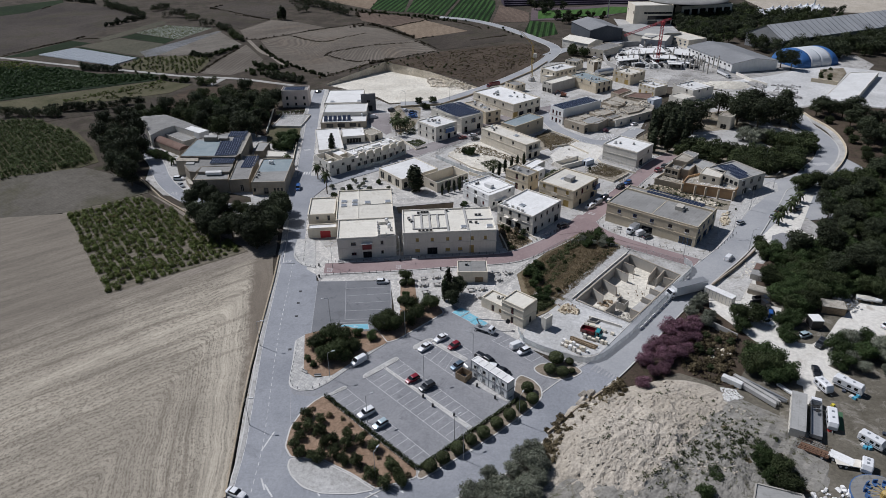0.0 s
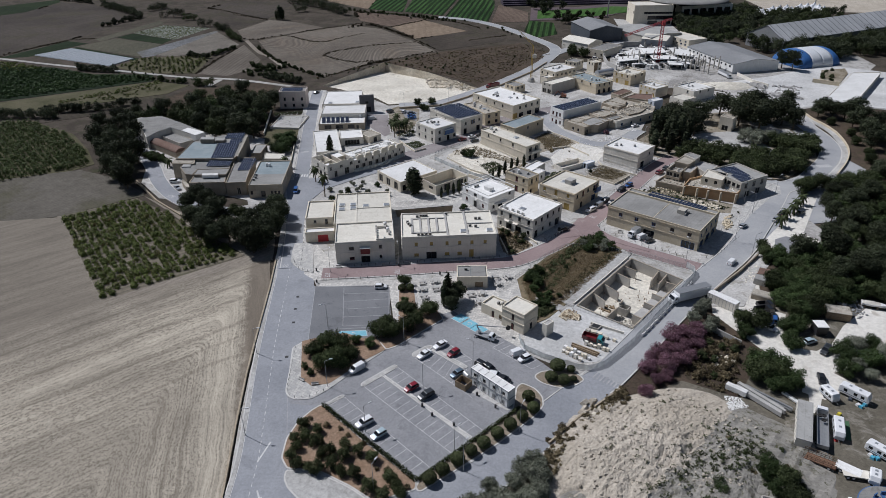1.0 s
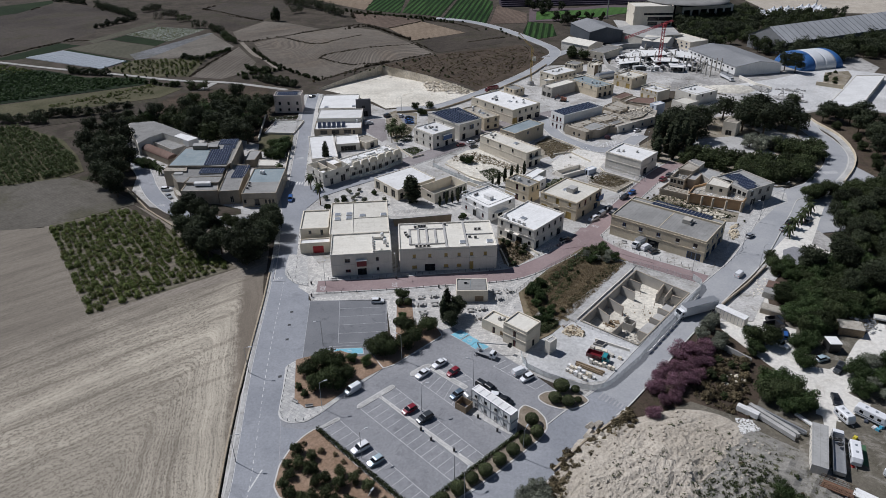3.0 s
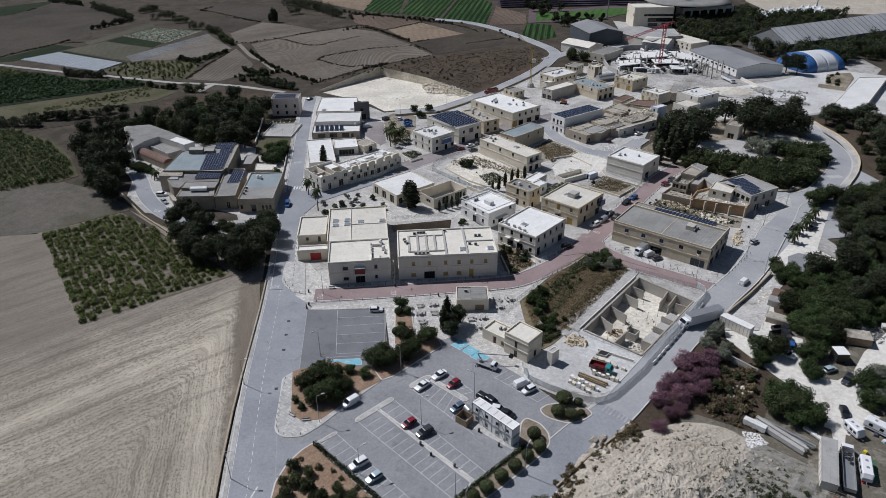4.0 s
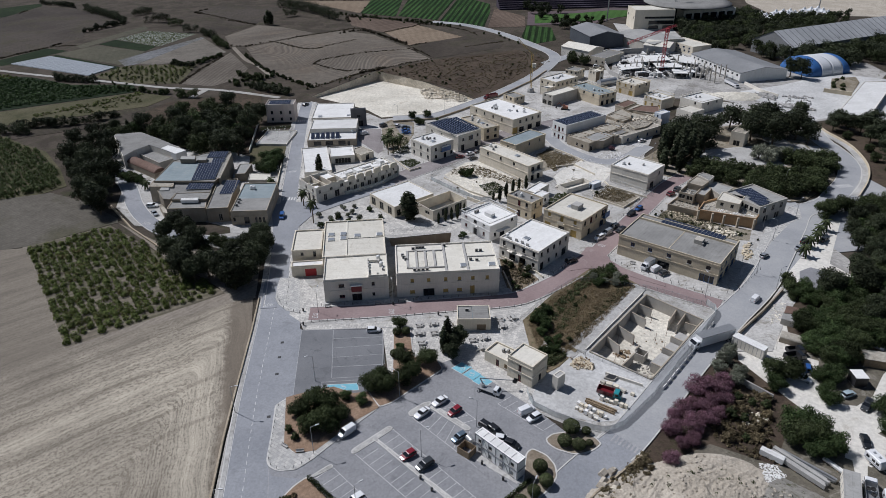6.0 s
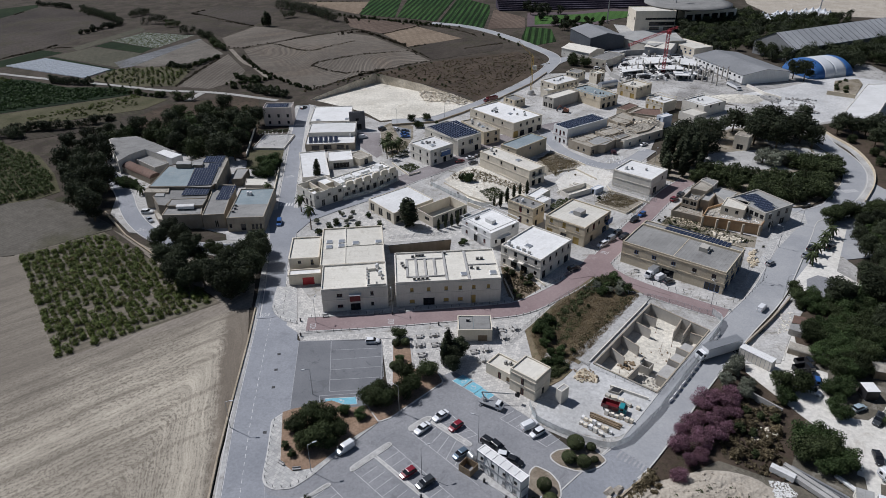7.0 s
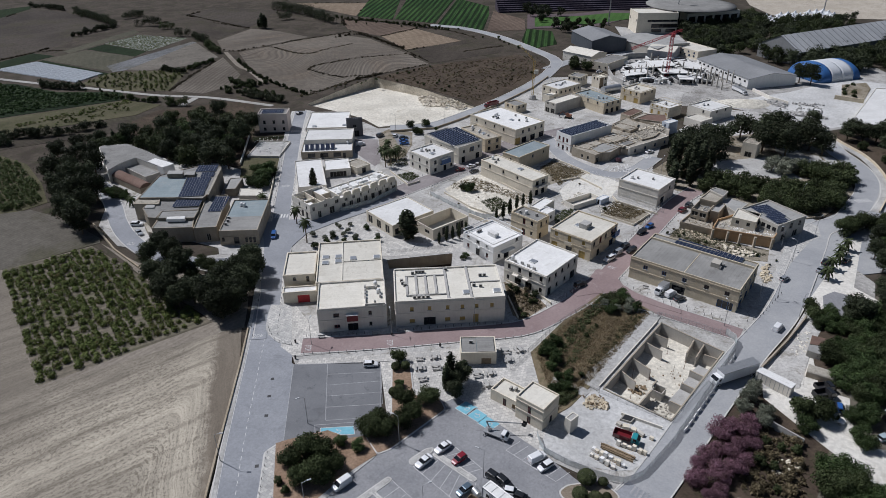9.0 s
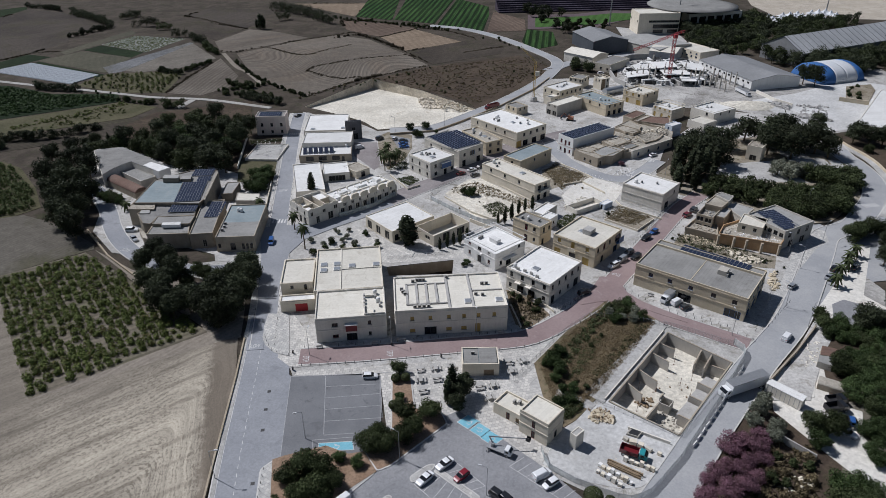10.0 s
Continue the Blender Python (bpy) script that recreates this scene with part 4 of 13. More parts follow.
patch("street_garden", [(-89.1, 330.0), (-71.0, 332.7), (-68.2, 307.5), (-84.2, 305.7)], 0.23, GREEN_SCRUB, "overgrown plot beside the street", "ground")
patch("dusty_lot", [(49.4, 287.8), (57.4, 300.2), (66.3, 309.8), (76.4, 294.3), (68.0, 279.6), (56.6, 281.7), (49.5, 278.1)], 0.228, DUST, "white dusty lot between the workshops", "ground")
patch("east_slope", [(196.5, 352.5), (212.7, 358.4), (257.7, 346.0), (171.1, 225.7), (181.5, 263.9), (181.1, 284.0), (185.4, 300.3), (190.8, 325.8)], 0.1, SCRUB, "dark weedy slope outside the bend", "ground")
patch("asphalt_court", [(116.1, 208.1), (120.9, 210.4), (130.7, 203.3), (129.2, 198.5), (119.6, 190.3), (113.6, 194.3), (112.5, 200.6)], 0.28, ASPHALT_LOT, "worn grey asphalt court behind the road", "road")
patch("pale_forecourt", [(110.4, 205.6), (118.1, 214.0), (144.9, 243.3), (148.3, 243.2), (128.2, 212.6), (131.9, 204.0), (124.0, 196.0), (108.0, 200.0)], 0.274, DUST, "white dusty forecourt behind the palms", "ground")
patch("white_lane", [(89.8, 180.7), (99.7, 188.2), (101.5, 186.7), (96.7, 179.2), (90.5, 168.3), (85.5, 170.6)], 0.16, DUST, "white dusty strip behind the road wall", "ground")
patch("shack_yard", [(97.5, 189.0), (103.9, 191.8), (98.3, 182.2), (92.7, 175.1), (86.0, 171.4), (87.9, 176.8)], 0.14, DUST, "dusty strip behind the road wall", "ground")
patch("pine_court_paving", [(-32.8, 265.4), (-16.8, 249.8), (-8.2, 246.1), (8.2, 244.2), (5.1, 239.2), (-17.5, 236.6), (-22.6, 238.3), (-35.0, 247.7)], 0.23, PAVERS, "mottled slab court round the pine", "pavement")
patch("cleared_plot", [(2.7, 291.2), (12.6, 304.9), (18.3, 306.2), (36.2, 281.4), (33.8, 269.8), (21.9, 266.0), (13.0, 270.5)], 0.23, QUARRY, "cleared stony plot behind a fence", "ground")
patch("weedy_plot", [(45.5, 314.1), (52.1, 318.5), (64.3, 305.5), (60.4, 301.4), (51.9, 297.5), (42.6, 291.7)], 0.23, WEEDY, "weedy plot of dry earth", "ground")
patch("garden_plot", [(61.6, 266.3), (70.1, 275.5), (80.1, 266.4), (74.2, 256.8), (67.7, 260.2)], 0.23, WEEDY, "brown garden plot", "ground")
patch("front_garden", [(20.0, 219.2), (24.1, 216.6), (30.0, 208.6), (31.4, 205.3), (22.6, 197.4), (21.0, 201.6), (20.2, 208.9)], 0.255, GARDEN, "weedy front garden", "ground")
patch("side_garden", [(19.8, 210.3), (23.6, 211.8), (25.4, 202.4), (23.7, 200.5), (20.8, 200.6)], 0.25, GARDEN, "weedy soil bed beside the hall", "ground")
patch("palm_bed", [(-28.9, 359.1), (-23.8, 366.2), (-11.7, 361.3), (-11.4, 343.3), (-14.7, 328.3), (-21.4, 316.9), (-25.7, 331.2)], 0.23, WEEDY, "brown soil bed under palms", "ground")
patch("palm_parking", [(-41.0, 352.1), (-28.4, 351.5), (-25.2, 321.6), (-27.5, 317.2), (-37.8, 334.1)], 0.235, MAUVE_ROAD, "reddish paved parking yard behind the white halls", "road")
patch("court_parking", [(-22.6, 361.7), (-12.6, 355.6), (-12.7, 340.8), (-18.0, 343.6)], 0.236, ASPHALT_LOT, "grey parking bay under trees", "road")
patch("old_yard", [(-144.2, 299.2), (-124.8, 287.1), (-106.8, 259.6), (-76.1, 244.1), (-60.9, 246.3), (-66.1, 274.3), (-70.7, 304.6), (-83.8, 313.6), (-97.5, 323.1), (-119.7, 326.3), (-150.5, 352.8), (-161.6, 345.3)], 0.22, VILLAGE_DUST, "pale worn yard round the old buildings", "pavement")
patch("lane_corner", [(-105.8, 252.9), (-115.9, 264.6), (-121.5, 272.9), (-122.7, 279.8), (-118.7, 281.4), (-108.0, 262.7), (-97.2, 250.4)], 0.24, PALE_PAVING, "white paved corner beside the lane", "pavement")
patch("street_paving", [(-50.4, 188.5), (-49.8, 201.4), (-48.3, 215.7), (-34.6, 192.3), (-14.0, 193.8), (19.4, 197.8), (30.2, 208.2), (41.7, 218.5), (44.2, 210.9), (28.8, 196.1), (18.0, 192.5), (-15.5, 186.8), (-38.1, 184.0), (-45.4, 184.5)], 0.24, PAVERS, "mottled limestone slab pavement", "pavement")
patch("plaza_paving", [(-38.9, 180.3), (-38.3, 182.3), (-17.1, 183.7), (2.9, 185.5), (27.3, 191.6), (39.6, 204.7), (42.7, 205.5), (29.8, 189.3), (26.6, 181.6), (21.1, 175.0), (29.3, 167.3), (22.3, 146.4), (12.1, 157.1), (2.9, 166.2), (0.9, 164.2), (-14.0, 160.9), (-16.9, 180.6)], 0.16, PAVERS, "mottled slab plaza with picnic tables", "pavement")
patch("building_site_yard", [(23.5, 154.2), (20.7, 149.2), (24.5, 145.6), (30.5, 143.5), (36.0, 141.9), (40.3, 142.1), (45.6, 145.7), (55.9, 154.8), (53.3, 156.5), (39.9, 169.3), (34.2, 166.1), (27.9, 159.6)], 0.18, WHITE_YARD, "bleached concrete building site", "ground")
patch("scrub_plot", [(23.6, 183.3), (34.2, 196.6), (49.8, 212.6), (53.9, 212.5), (62.4, 201.1), (61.8, 197.1), (54.6, 190.8), (38.2, 170.8), (30.6, 162.2), (25.4, 158.7), (24.0, 171.2)], 0.285, STRAW_GROUND, "overgrown plot of dry brown weeds", "ground")
patch("plot_path", [(34.6, 171.6), (61.4, 202.0), (63.6, 198.6), (38.2, 167.4)], 0.305, PALE_PAVING, "pale concrete path between plot and basement", "pavement")
patch("plot_cross_path", [(28.0, 173.2), (34.6, 169.4), (36.4, 167.2), (34.6, 165.4), (27.0, 170.6)], 0.3, PALE_PAVING, "pale concrete path across the plot", "pavement")
patch("earth_bank", [(80.6, 246.0), (86.0, 253.5), (92.0, 251.5), (97.4, 247.2), (104.0, 241.0), (112.5, 236.6), (108.5, 229.0), (103.0, 230.0), (90.0, 241.0)], 0.245, WEEDY, "stony brown bank below the ruined houses", "ground")
patch("dust_track", [(82.9, 178.0), (99.1, 183.9), (109.7, 199.4), (122.7, 199.2), (123.8, 187.8), (98.8, 174.4), (94.3, 159.3), (96.9, 144.7), (106.4, 148.3), (116.7, 159.0), (133.1, 164.6), (139.4, 158.7), (122.7, 141.9), (107.7, 142.1), (100.4, 135.1), (90.7, 121.6), (87.1, 122.6), (91.6, 134.1), (84.8, 148.6), (78.5, 163.9)], 0.05, DUST, "white dusty yard track", "ground")
patch("east_ground", [(26.5, 118.5), (39.3, 132.2), (65.7, 163.2), (83.2, 174.0), (111.8, 205.5), (126.5, 207.3), (187.4, 214.9), (132.0, 91.6), (66.2, 64.0), (7.5, 80.1), (10.9, 97.1), (22.1, 111.0)], 0.035, DRY_GRASS, "dry trodden ground of the yards", "ground")
patch("caravan_field", [(97.3, 136.3), (123.4, 143.1), (140.1, 125.0), (126.3, 91.6), (80.7, 79.4), (78.1, 102.4), (88.7, 121.6)], 0.055, DRY_GRASS, "trodden dry grass of the caravan yard", "ground")
patch("brown_verge", [(35.7, 128.4), (66.0, 164.1), (82.0, 171.5), (87.1, 148.6), (72.1, 127.9), (60.2, 134.5), (46.9, 128.2)], 0.045, SCRUB, "brown scrub verge above the spoil", "ground")
patch("plaza_forecourt", [(118.2, 223.1), (133.8, 245.7), (139.6, 235.0), (130.0, 218.2), (130.4, 203.1), (125.2, 194.5), (109.7, 199.4), (107.9, 205.5)], 0.06, DUSTY_ROAD, "dusty forecourt beside the road", "ground")
patch("industrial_yard", [(132.4, 525.8), (183.2, 514.8), (211.2, 418.3), (256.3, 452.5), (288.6, 426.2), (239.9, 352.4), (214.6, 361.7), (197.1, 355.8), (187.2, 352.9), (183.6, 374.4), (162.2, 394.2), (127.3, 400.8), (107.7, 434.6)], 0.06, SITE_GREY, "bright white works yard", "ground")
patch("bright_yard", [(178.6, 411.0), (210.7, 424.0), (254.9, 449.9), (288.6, 426.2), (241.5, 354.7), (216.0, 364.2), (198.8, 359.0), (187.2, 352.9), (183.6, 374.4)], 0.07, WHITE_YARD, "bright white dusty yard", "ground")
patch("quarry_slope", [(351.1, 860.9), (666.2, 884.9), (469.3, 619.7), (360.9, 641.2), (305.4, 660.3), (307.5, 712.7)], 0.1, RUBBLE, "pale dug earth beyond the stadium", "ground")
patch("stadium_forecourt", [(153.5, 618.9), (195.9, 589.5), (192.5, 553.3), (214.6, 533.8), (207.8, 516.9), (181.0, 532.0), (143.7, 530.4)], 0.08, PALE_PAVING, "pale forecourt of the stadium", "pavement")
patch("park_ground", [(93.1, 307.4), (125.5, 343.7), (175.5, 357.5), (181.1, 316.7), (167.4, 281.9), (143.7, 260.7), (132.0, 262.4), (96.1, 287.2)], 0.24, WEEDY, "shaded earth between the park trees", "ground")
patch("park_path", [(117.8, 315.3), (139.6, 319.7), (151.0, 321.2), (150.9, 311.4), (153.2, 296.2), (133.0, 298.7), (117.9, 307.7)], 0.25, PALE_PAVING, "pale park path", "pavement")
patch("park_path", [(161.4, 342.2), (166.3, 338.3), (167.9, 320.6), (177.6, 310.4), (163.0, 311.0), (156.7, 321.0)], 0.252, PALE_PAVING, "pale park path", "pavement")

# ---- roads ----


def road(name, pts, width, z, mat, label, kerb=0.0, kerb_sides=(1, -1), step=3.0):
    line = curve_through(pts, step)
    ob = solo(name, strip(Geo(), line, width / 2, -width / 2, 0.0, z), mat, label, "road", kind="structure")
    for s in kerb_sides if kerb else ():
        lo, hi = sorted((s * width / 2, s * (width / 2 + 0.3)))
        solo("kerb", strip(Geo(), line, hi, lo, 0.0, z + kerb), KERB, "pale concrete kerb stones along the road", "kerb", kind="structure")
    return line


MAIN = road("road_main", [(-39.6, 85.4), (-40.4, 97.6), (-40.9, 109.5), (-42.4, 122.2), (-46.0, 150.5), (-48.7, 180.1), (-50.2, 196.3)], 9.6, 0.26, ASPHALT, "bleached blue-grey asphalt road", 0.1, (1,))
STREET = road("road_street", [(-49.8, 192.1), (-51.5, 206.3), (-54.6, 228.8), (-57.3, 249.6), (-61.1, 280.4), (-65.4, 317.8), (-70.5, 364.4), (-73.2, 398.2)], 6.2, 0.27, ASPHALT, "dusty grey street between pale pavements", 0.1)
SLIP = road("road_slip", [(-18.1, 88.4), (-7.9, 95.1), (1.5, 100.2), (8.9, 104.3), (18.6, 114.0), (28.0, 123.9), (41.3, 135.9)], 9.4, 0.262, ASPHALT, "bleached asphalt road past the car park", 0.1)
RIGHT = road("road_right", [(38.1, 133.1), (41.4, 135.9), (49.7, 145.1), (63.0, 160.6), (81.3, 180.7), (99.0, 198.8), (112.3, 216.3), (128.1, 238.8), (137.4, 251.4)] + [(149.8, 257.1), (159.6, 267.1), (170.9, 279.6), (179.2, 293.4), (182.9, 305.5), (184.0, 316.4), (184.1, 326.8), (186.9, 340.4)], 8.6, 0.258, DUSTY_ROAD, "dusty asphalt road with a pale verge", 0.1)
RED_LANE = road("road_red", [(-38.8, 188.0), (-25.3, 188.8), (-13.1, 189.9), (2.3, 191.7), (14.8, 193.0), (24.4, 195.1), (35.3, 202.6), (46.6, 212.8), (59.5, 229.5), (76.7, 252.9), (92.9, 274.4), (105.1, 286.8)], 6.6, 0.272, RED_ROAD, "faded red block-paved lane", 0.08)
RED_BRANCH = road("road_red_branch", [(43.2, 208.9), (50.7, 208.7), (60.7, 205.2), (71.4, 197.8), (83.2, 189.4)], 6.4, 0.268, RED_ROAD, "faded red lane in front of the workshop", 0.08)
DIAGONAL = road("road_diagonal", [(-62.2, 256.9), (-45.1, 264.2), (-32.6, 274.5), (-19.2, 286.6), (-7.6, 297.1), (6.3, 309.5), (21.5, 325.6), (35.3, 342.1), (51.6, 352.9), (66.9, 361.2)], 9.4, 0.266, MAUVE_ROAD, "dusty mauve lane between the workshops", 0.08)
CROSS = road("road_cross", [(53.8, 352.8), (57.6, 325.6), (66.9, 309.7), (76.3, 303.2), (87.8, 310.1), (99.1, 323.3)], 6.5, 0.264, DUSTY_ROAD, "pale lane with hatched markings", 0.08)
FAR_ROAD = road("road_far", [(-23.1, 368.2), (-3.1, 370.8), (11.7, 383.5), (35.0, 410.0), (58.5, 442.8), (75.6, 474.6), (84.2, 503.7), (75.1, 534.0), (51.2, 584.8), (26.0, 616.8), (-2.0, 632.6)], 7.5, 0.262, DUSTY_ROAD, "pale road climbing past the quarry", 0.1)
FAR_BEND = road("road_far_bend", [(74.7, 480.3), (93.2, 500.2), (112.2, 499.2), (128.3, 517.6), (151.8, 530.0)], 9.0, 0.259, DUSTY_ROAD, "pale road at the far roundabout")
road("track_white", [(-367.0, 502.4), (-317.3, 488.4), (-261.9, 466.7), (-198.7, 444.8), (-164.7, 432.3), (-130.1, 425.7), (-90.9, 408.7)], 3.4, 0.2, TRACK, "white dusty farm track")
road("track_branch", [(-139.2, 426.0), (-142.8, 410.3)], 4.0, 0.195, TRACK, "short white track")
road("track_upper", [(-151.5, 540.5), (-132.6, 501.0), (-121.9, 486.5), (-105.8, 456.7)], 3.0, 0.195, EARTH_PALE, "narrow pale field track")
WEST = road("road_west", [(-149.4, 309.4), (-137.1, 295.8), (-127.3, 279.8), (-119.8, 265.5), (-111.6, 253.6), (-101.3, 243.3), (-88.7, 236.6), (-75.9, 234.0), (-62.6, 236.4)], 6.0, 0.255, ASPHALT, "asphalt lane to the old buildings", 0.1)
for lo, hi in ((-5.2, -3.4), (3.4, 5.2)):
    solo("street_pavement", strip(Geo(), STREET, hi, lo, 0.0, 0.36), PAVERS_TURNED, "mottled slab pavement along the street", "pavement", kind="structure")
patch("junction", [(-48.2, 181.1), (-40.3, 181.0), (-40.8, 184.1), (-50.4, 193.6)], 0.259, ASPHALT, "asphalt mouth of the red lane", "road")

# ---- car park ----
patch("car_park", [(-39.3, 127.2), (-40.1, 150.4), (-39.8, 180.3), (-16.7, 179.9), (-15.3, 160.9), (0.0, 164.5), (2.9, 166.2), (12.1, 157.1), (22.3, 146.4), (31.2, 134.9), (38.1, 137.1), (27.2, 123.4), (4.1, 105.6), (-5.7, 102.1), (-28.7, 126.1)], 0.253, ASPHALT_LOT, "grey asphalt car park", "road")
solo("road_pavement", strip(Geo(), MAIN, 4.8, 3.95, 0.0, 0.33), PALE_PAVING, "narrow pale pavement below the field wall", "pavement", kind="structure")
patch("road_throat", [(-55.8, 207.4), (-55.4, 202.6), (-53.9, 191.1), (-49.1, 191.5), (-50.5, 196.7), (-51.2, 202.5), (-51.3, 208.5)], 0.366, ASPHALT, "bleached asphalt where the street narrows", "road")
patch("corner_paving", [(-51.3, 208.5), (-51.2, 202.5), (-50.5, 196.7), (-49.0, 193.3), (-45.7, 189.8), (-41.6, 188.4), (-45.0, 208.0)], 0.376, PAVERS_TURNED, "mottled slab pavement rounding the corner", "pavement")
patch("road_widening", [(-48.7, 180.1), (-46.0, 150.5), (-43.5, 127.3)] + [(-36.4, 141.9), (-37.2, 152.4), (-39.7, 180.2)], 0.2585, ASPHALT, "bleached asphalt beside the parking bays", "road")
patch("lay_by", [(-39.6, 153.0), (-40.2, 180.3), (-16.9, 179.9), (-15.1, 152.6)], 0.257, ASPHALT_BAY, "worn dark asphalt parking bays", "road")


def rounded(pts, reach=0.9):
    """An outline with its corners turned on small curves."""
    out = []
    for i, p in enumerate(pts):
        a, b, d = Vector(pts[i - 1]), Vector(p), Vector(pts[(i + 1) % len(pts)])
        p0 = b + (a - b) * min(0.42, reach / max((a - b).length, 1e-6))
        p1 = b + (d - b) * min(0.42, reach / max((d - b).length, 1e-6))
        out += [tuple(p0.lerp(b, k).lerp(b.lerp(p1, k), k)) for k in (0.0, 0.33, 0.67, 1.0)]
    return out


def island(name, pts, z, mat, label, fill=None, inset=0.35):
    """A kerbed island: kerb ring and fill 5 cm above it where planted."""
    pts = rounded(pts)
    solo(name + "_kerb", Geo().prism(pts, 0.0, z), KERB, "pale concrete kerb of an island", "kerb", kind="structure")
    c = sum((Vector(p) for p in pts), Vector((0, 0))) / len(pts)
    n = len(pts)
    area = sum(pts[i][0] * pts[(i + 1) % n][1] - pts[(i + 1) % n][0] * pts[i][1] for i in range(n))
    s = 1 if area > 0 else -1
    inner = []
    for i in range(n):
        a, b, d = Vector(pts[i - 1]), Vector(pts[i]), Vector(pts[(i + 1) % n])
        w1, w2 = (b - a).normalized(), (d - b).normalized()
        nn = Vector((-w1.y - w2.y, w1.x + w2.x))
        inner.append(tuple(b + (nn.normalized() if nn.length > 0.05 else (c - b).normalized()) * s * inset))
    solo(name, Geo().prism(inner, z - 0.02, z + 0.03), mat, label, "pavement", kind="structure")
    return inner


island("paved_island", [(-38.2, 152.2), (-41.0, 149.2), (-40.0, 140.0), (-39.4, 131.6), (-38.5, 129.7), (-36.3, 128.4), (-32.4, 128.7), (-28.8, 132.0), (-20.3, 142.5), (-15.6, 147.6), (-18.6, 153.0), (-22.4, 151.6), (-26.9, 151.1)], 0.38, PAVERS_TURNED, "mottled paved island with bollards")
patch("planted_bed", [(-38.8, 151.8), (-36.3, 152.9), (-27.5, 155.6), (-22.2, 153.0), (-18.7, 153.6), (-15.6, 147.8), (-20.4, 143.7), (-28.8, 134.2), (-33.1, 133.4), (-36.3, 136.2)], 0.46, MULCH, "orange soil bed under dark trees", "flower bed", 0.3)
island("tree_strip", [(-18.7, 153.2), (-13.1, 160.0), (-13.8, 179.4), (-8.7, 180.1), (-7.5, 167.1), (-2.3, 169.0), (0.3, 161.9), (-12.5, 149.3), (-15.5, 147.8)], 0.38, MULCH, "orange soil strip under a row of trees")
island("shrub_bed", [(-29.6, 126.9), (-17.3, 113.9), (-5.8, 102.9), (-5.9, 100.6), (-14.4, 97.5), (-19.9, 101.6), (-27.0, 105.8), (-34.1, 106.6), (-36.0, 109.8), (-36.0, 115.7), (-34.4, 120.8), (-32.0, 124.6)], 0.38, MULCH, "orange soil bed planted with young olives")
island("apron", [(-34.2, 106.5), (-26.9, 105.6), (-19.8, 101.5), (-14.5, 97.4), (-19.3, 96.3), (-26.0, 96.6), (-29.9, 98.2), (-33.0, 101.4), (-34.3, 104.1)], 0.36, PALE_PAVING, "pale paved apron at the road fork")
island("hedge_strip", [(-5.5, 103.2), (16.3, 123.9), (18.1, 132.4), (19.7, 134.0), (22.8, 131.9), (24.3, 128.9), (24.2, 125.6), (21.7, 122.0), (12.1, 113.2), (4.1, 106.8), (-5.1, 99.9), (-6.3, 100.9)], 0.38, BED_BROWN, "soil strip with clipped round bushes")
island("teardrop_island", [(23.1, 136.7), (25.0, 138.3), (32.7, 139.5), (35.2, 136.1), (35.7, 134.6), (33.4, 132.8), (30.8, 131.8), (28.4, 131.8), (25.0, 133.4), (23.4, 135.1)], 0.38, BED_BROWN, "kerbed teardrop island with clipped bushes")
island("divider", [(-16.3, 137.5), (-15.4, 137.8), (6.8, 115.2), (6.0, 114.1)], 0.36, PAVERS_TURNED, "narrow paved divider between parking rows", inset=0.25)
island("divider_head", [(-20.9, 134.3), (-20.7, 133.1), (-19.9, 133.1), (-12.2, 140.1), (-11.8, 141.0), (-12.7, 141.6), (-13.4, 141.2)], 0.365, PALE_PAVING, "rounded kerb head of a parking row", inset=0.25)
island("divider_upper", [(-3.5, 147.6), (-2.1, 148.5), (6.6, 140.4), (5.3, 139.4)], 0.36, PAVERS_TURNED, "narrow paved divider between parking rows", inset=0.25)
island("divider_upper_head", [(-8.5, 146.2), (-8.2, 144.8), (-7.3, 144.6), (-3.2, 148.2), (-2.7, 149.7), (-4.6, 149.5)], 0.365, PALE_PAVING, "rounded kerb head of a parking row", inset=0.25)
island("divider_lower_head", [(-29.3, 126.6), (-28.0, 126.6), (-24.3, 129.3), (-24.5, 130.1), (-25.3, 130.1)], 0.365, PALE_PAVING, "rounded kerb head of a parking row", inset=0.25)
patch("container_slab", [(5.8, 131.5), (7.1, 133.1), (16.8, 124.7), (15.2, 123.9)], 0.33, PALE_PAVING, "pale concrete strip beside the site offices", "pavement")

# painted lines


def painted(geo, a, b, w=0.11, z=0.268):
    a, b = Vector(a), Vector(b)
    d = (b - a).normalized()
    s = Vector((-d.y, d.x)) * w / 2
    geo.face([(*(a - s), z), (*(b - s), z), (*(b + s), z), (*(a + s), z)])
    return geo


def stall_row(front, back, count, name="parking_lines"):
    """Lines of a row of stalls: the front line, and dividers to the back line."""
    g = Geo()
    f0, f1, b0, b1 = (Vector(p) for p in (*front, *back))
    painted(g, f0, f1)
    for i in range(count + 1):
        painted(g, f0.lerp(f1, i / count), b0.lerp(b1, i / count), 0.1)
    solo(name, g, LINE, "worn white parking bay lines on asphalt", "road marking", kind="structure")


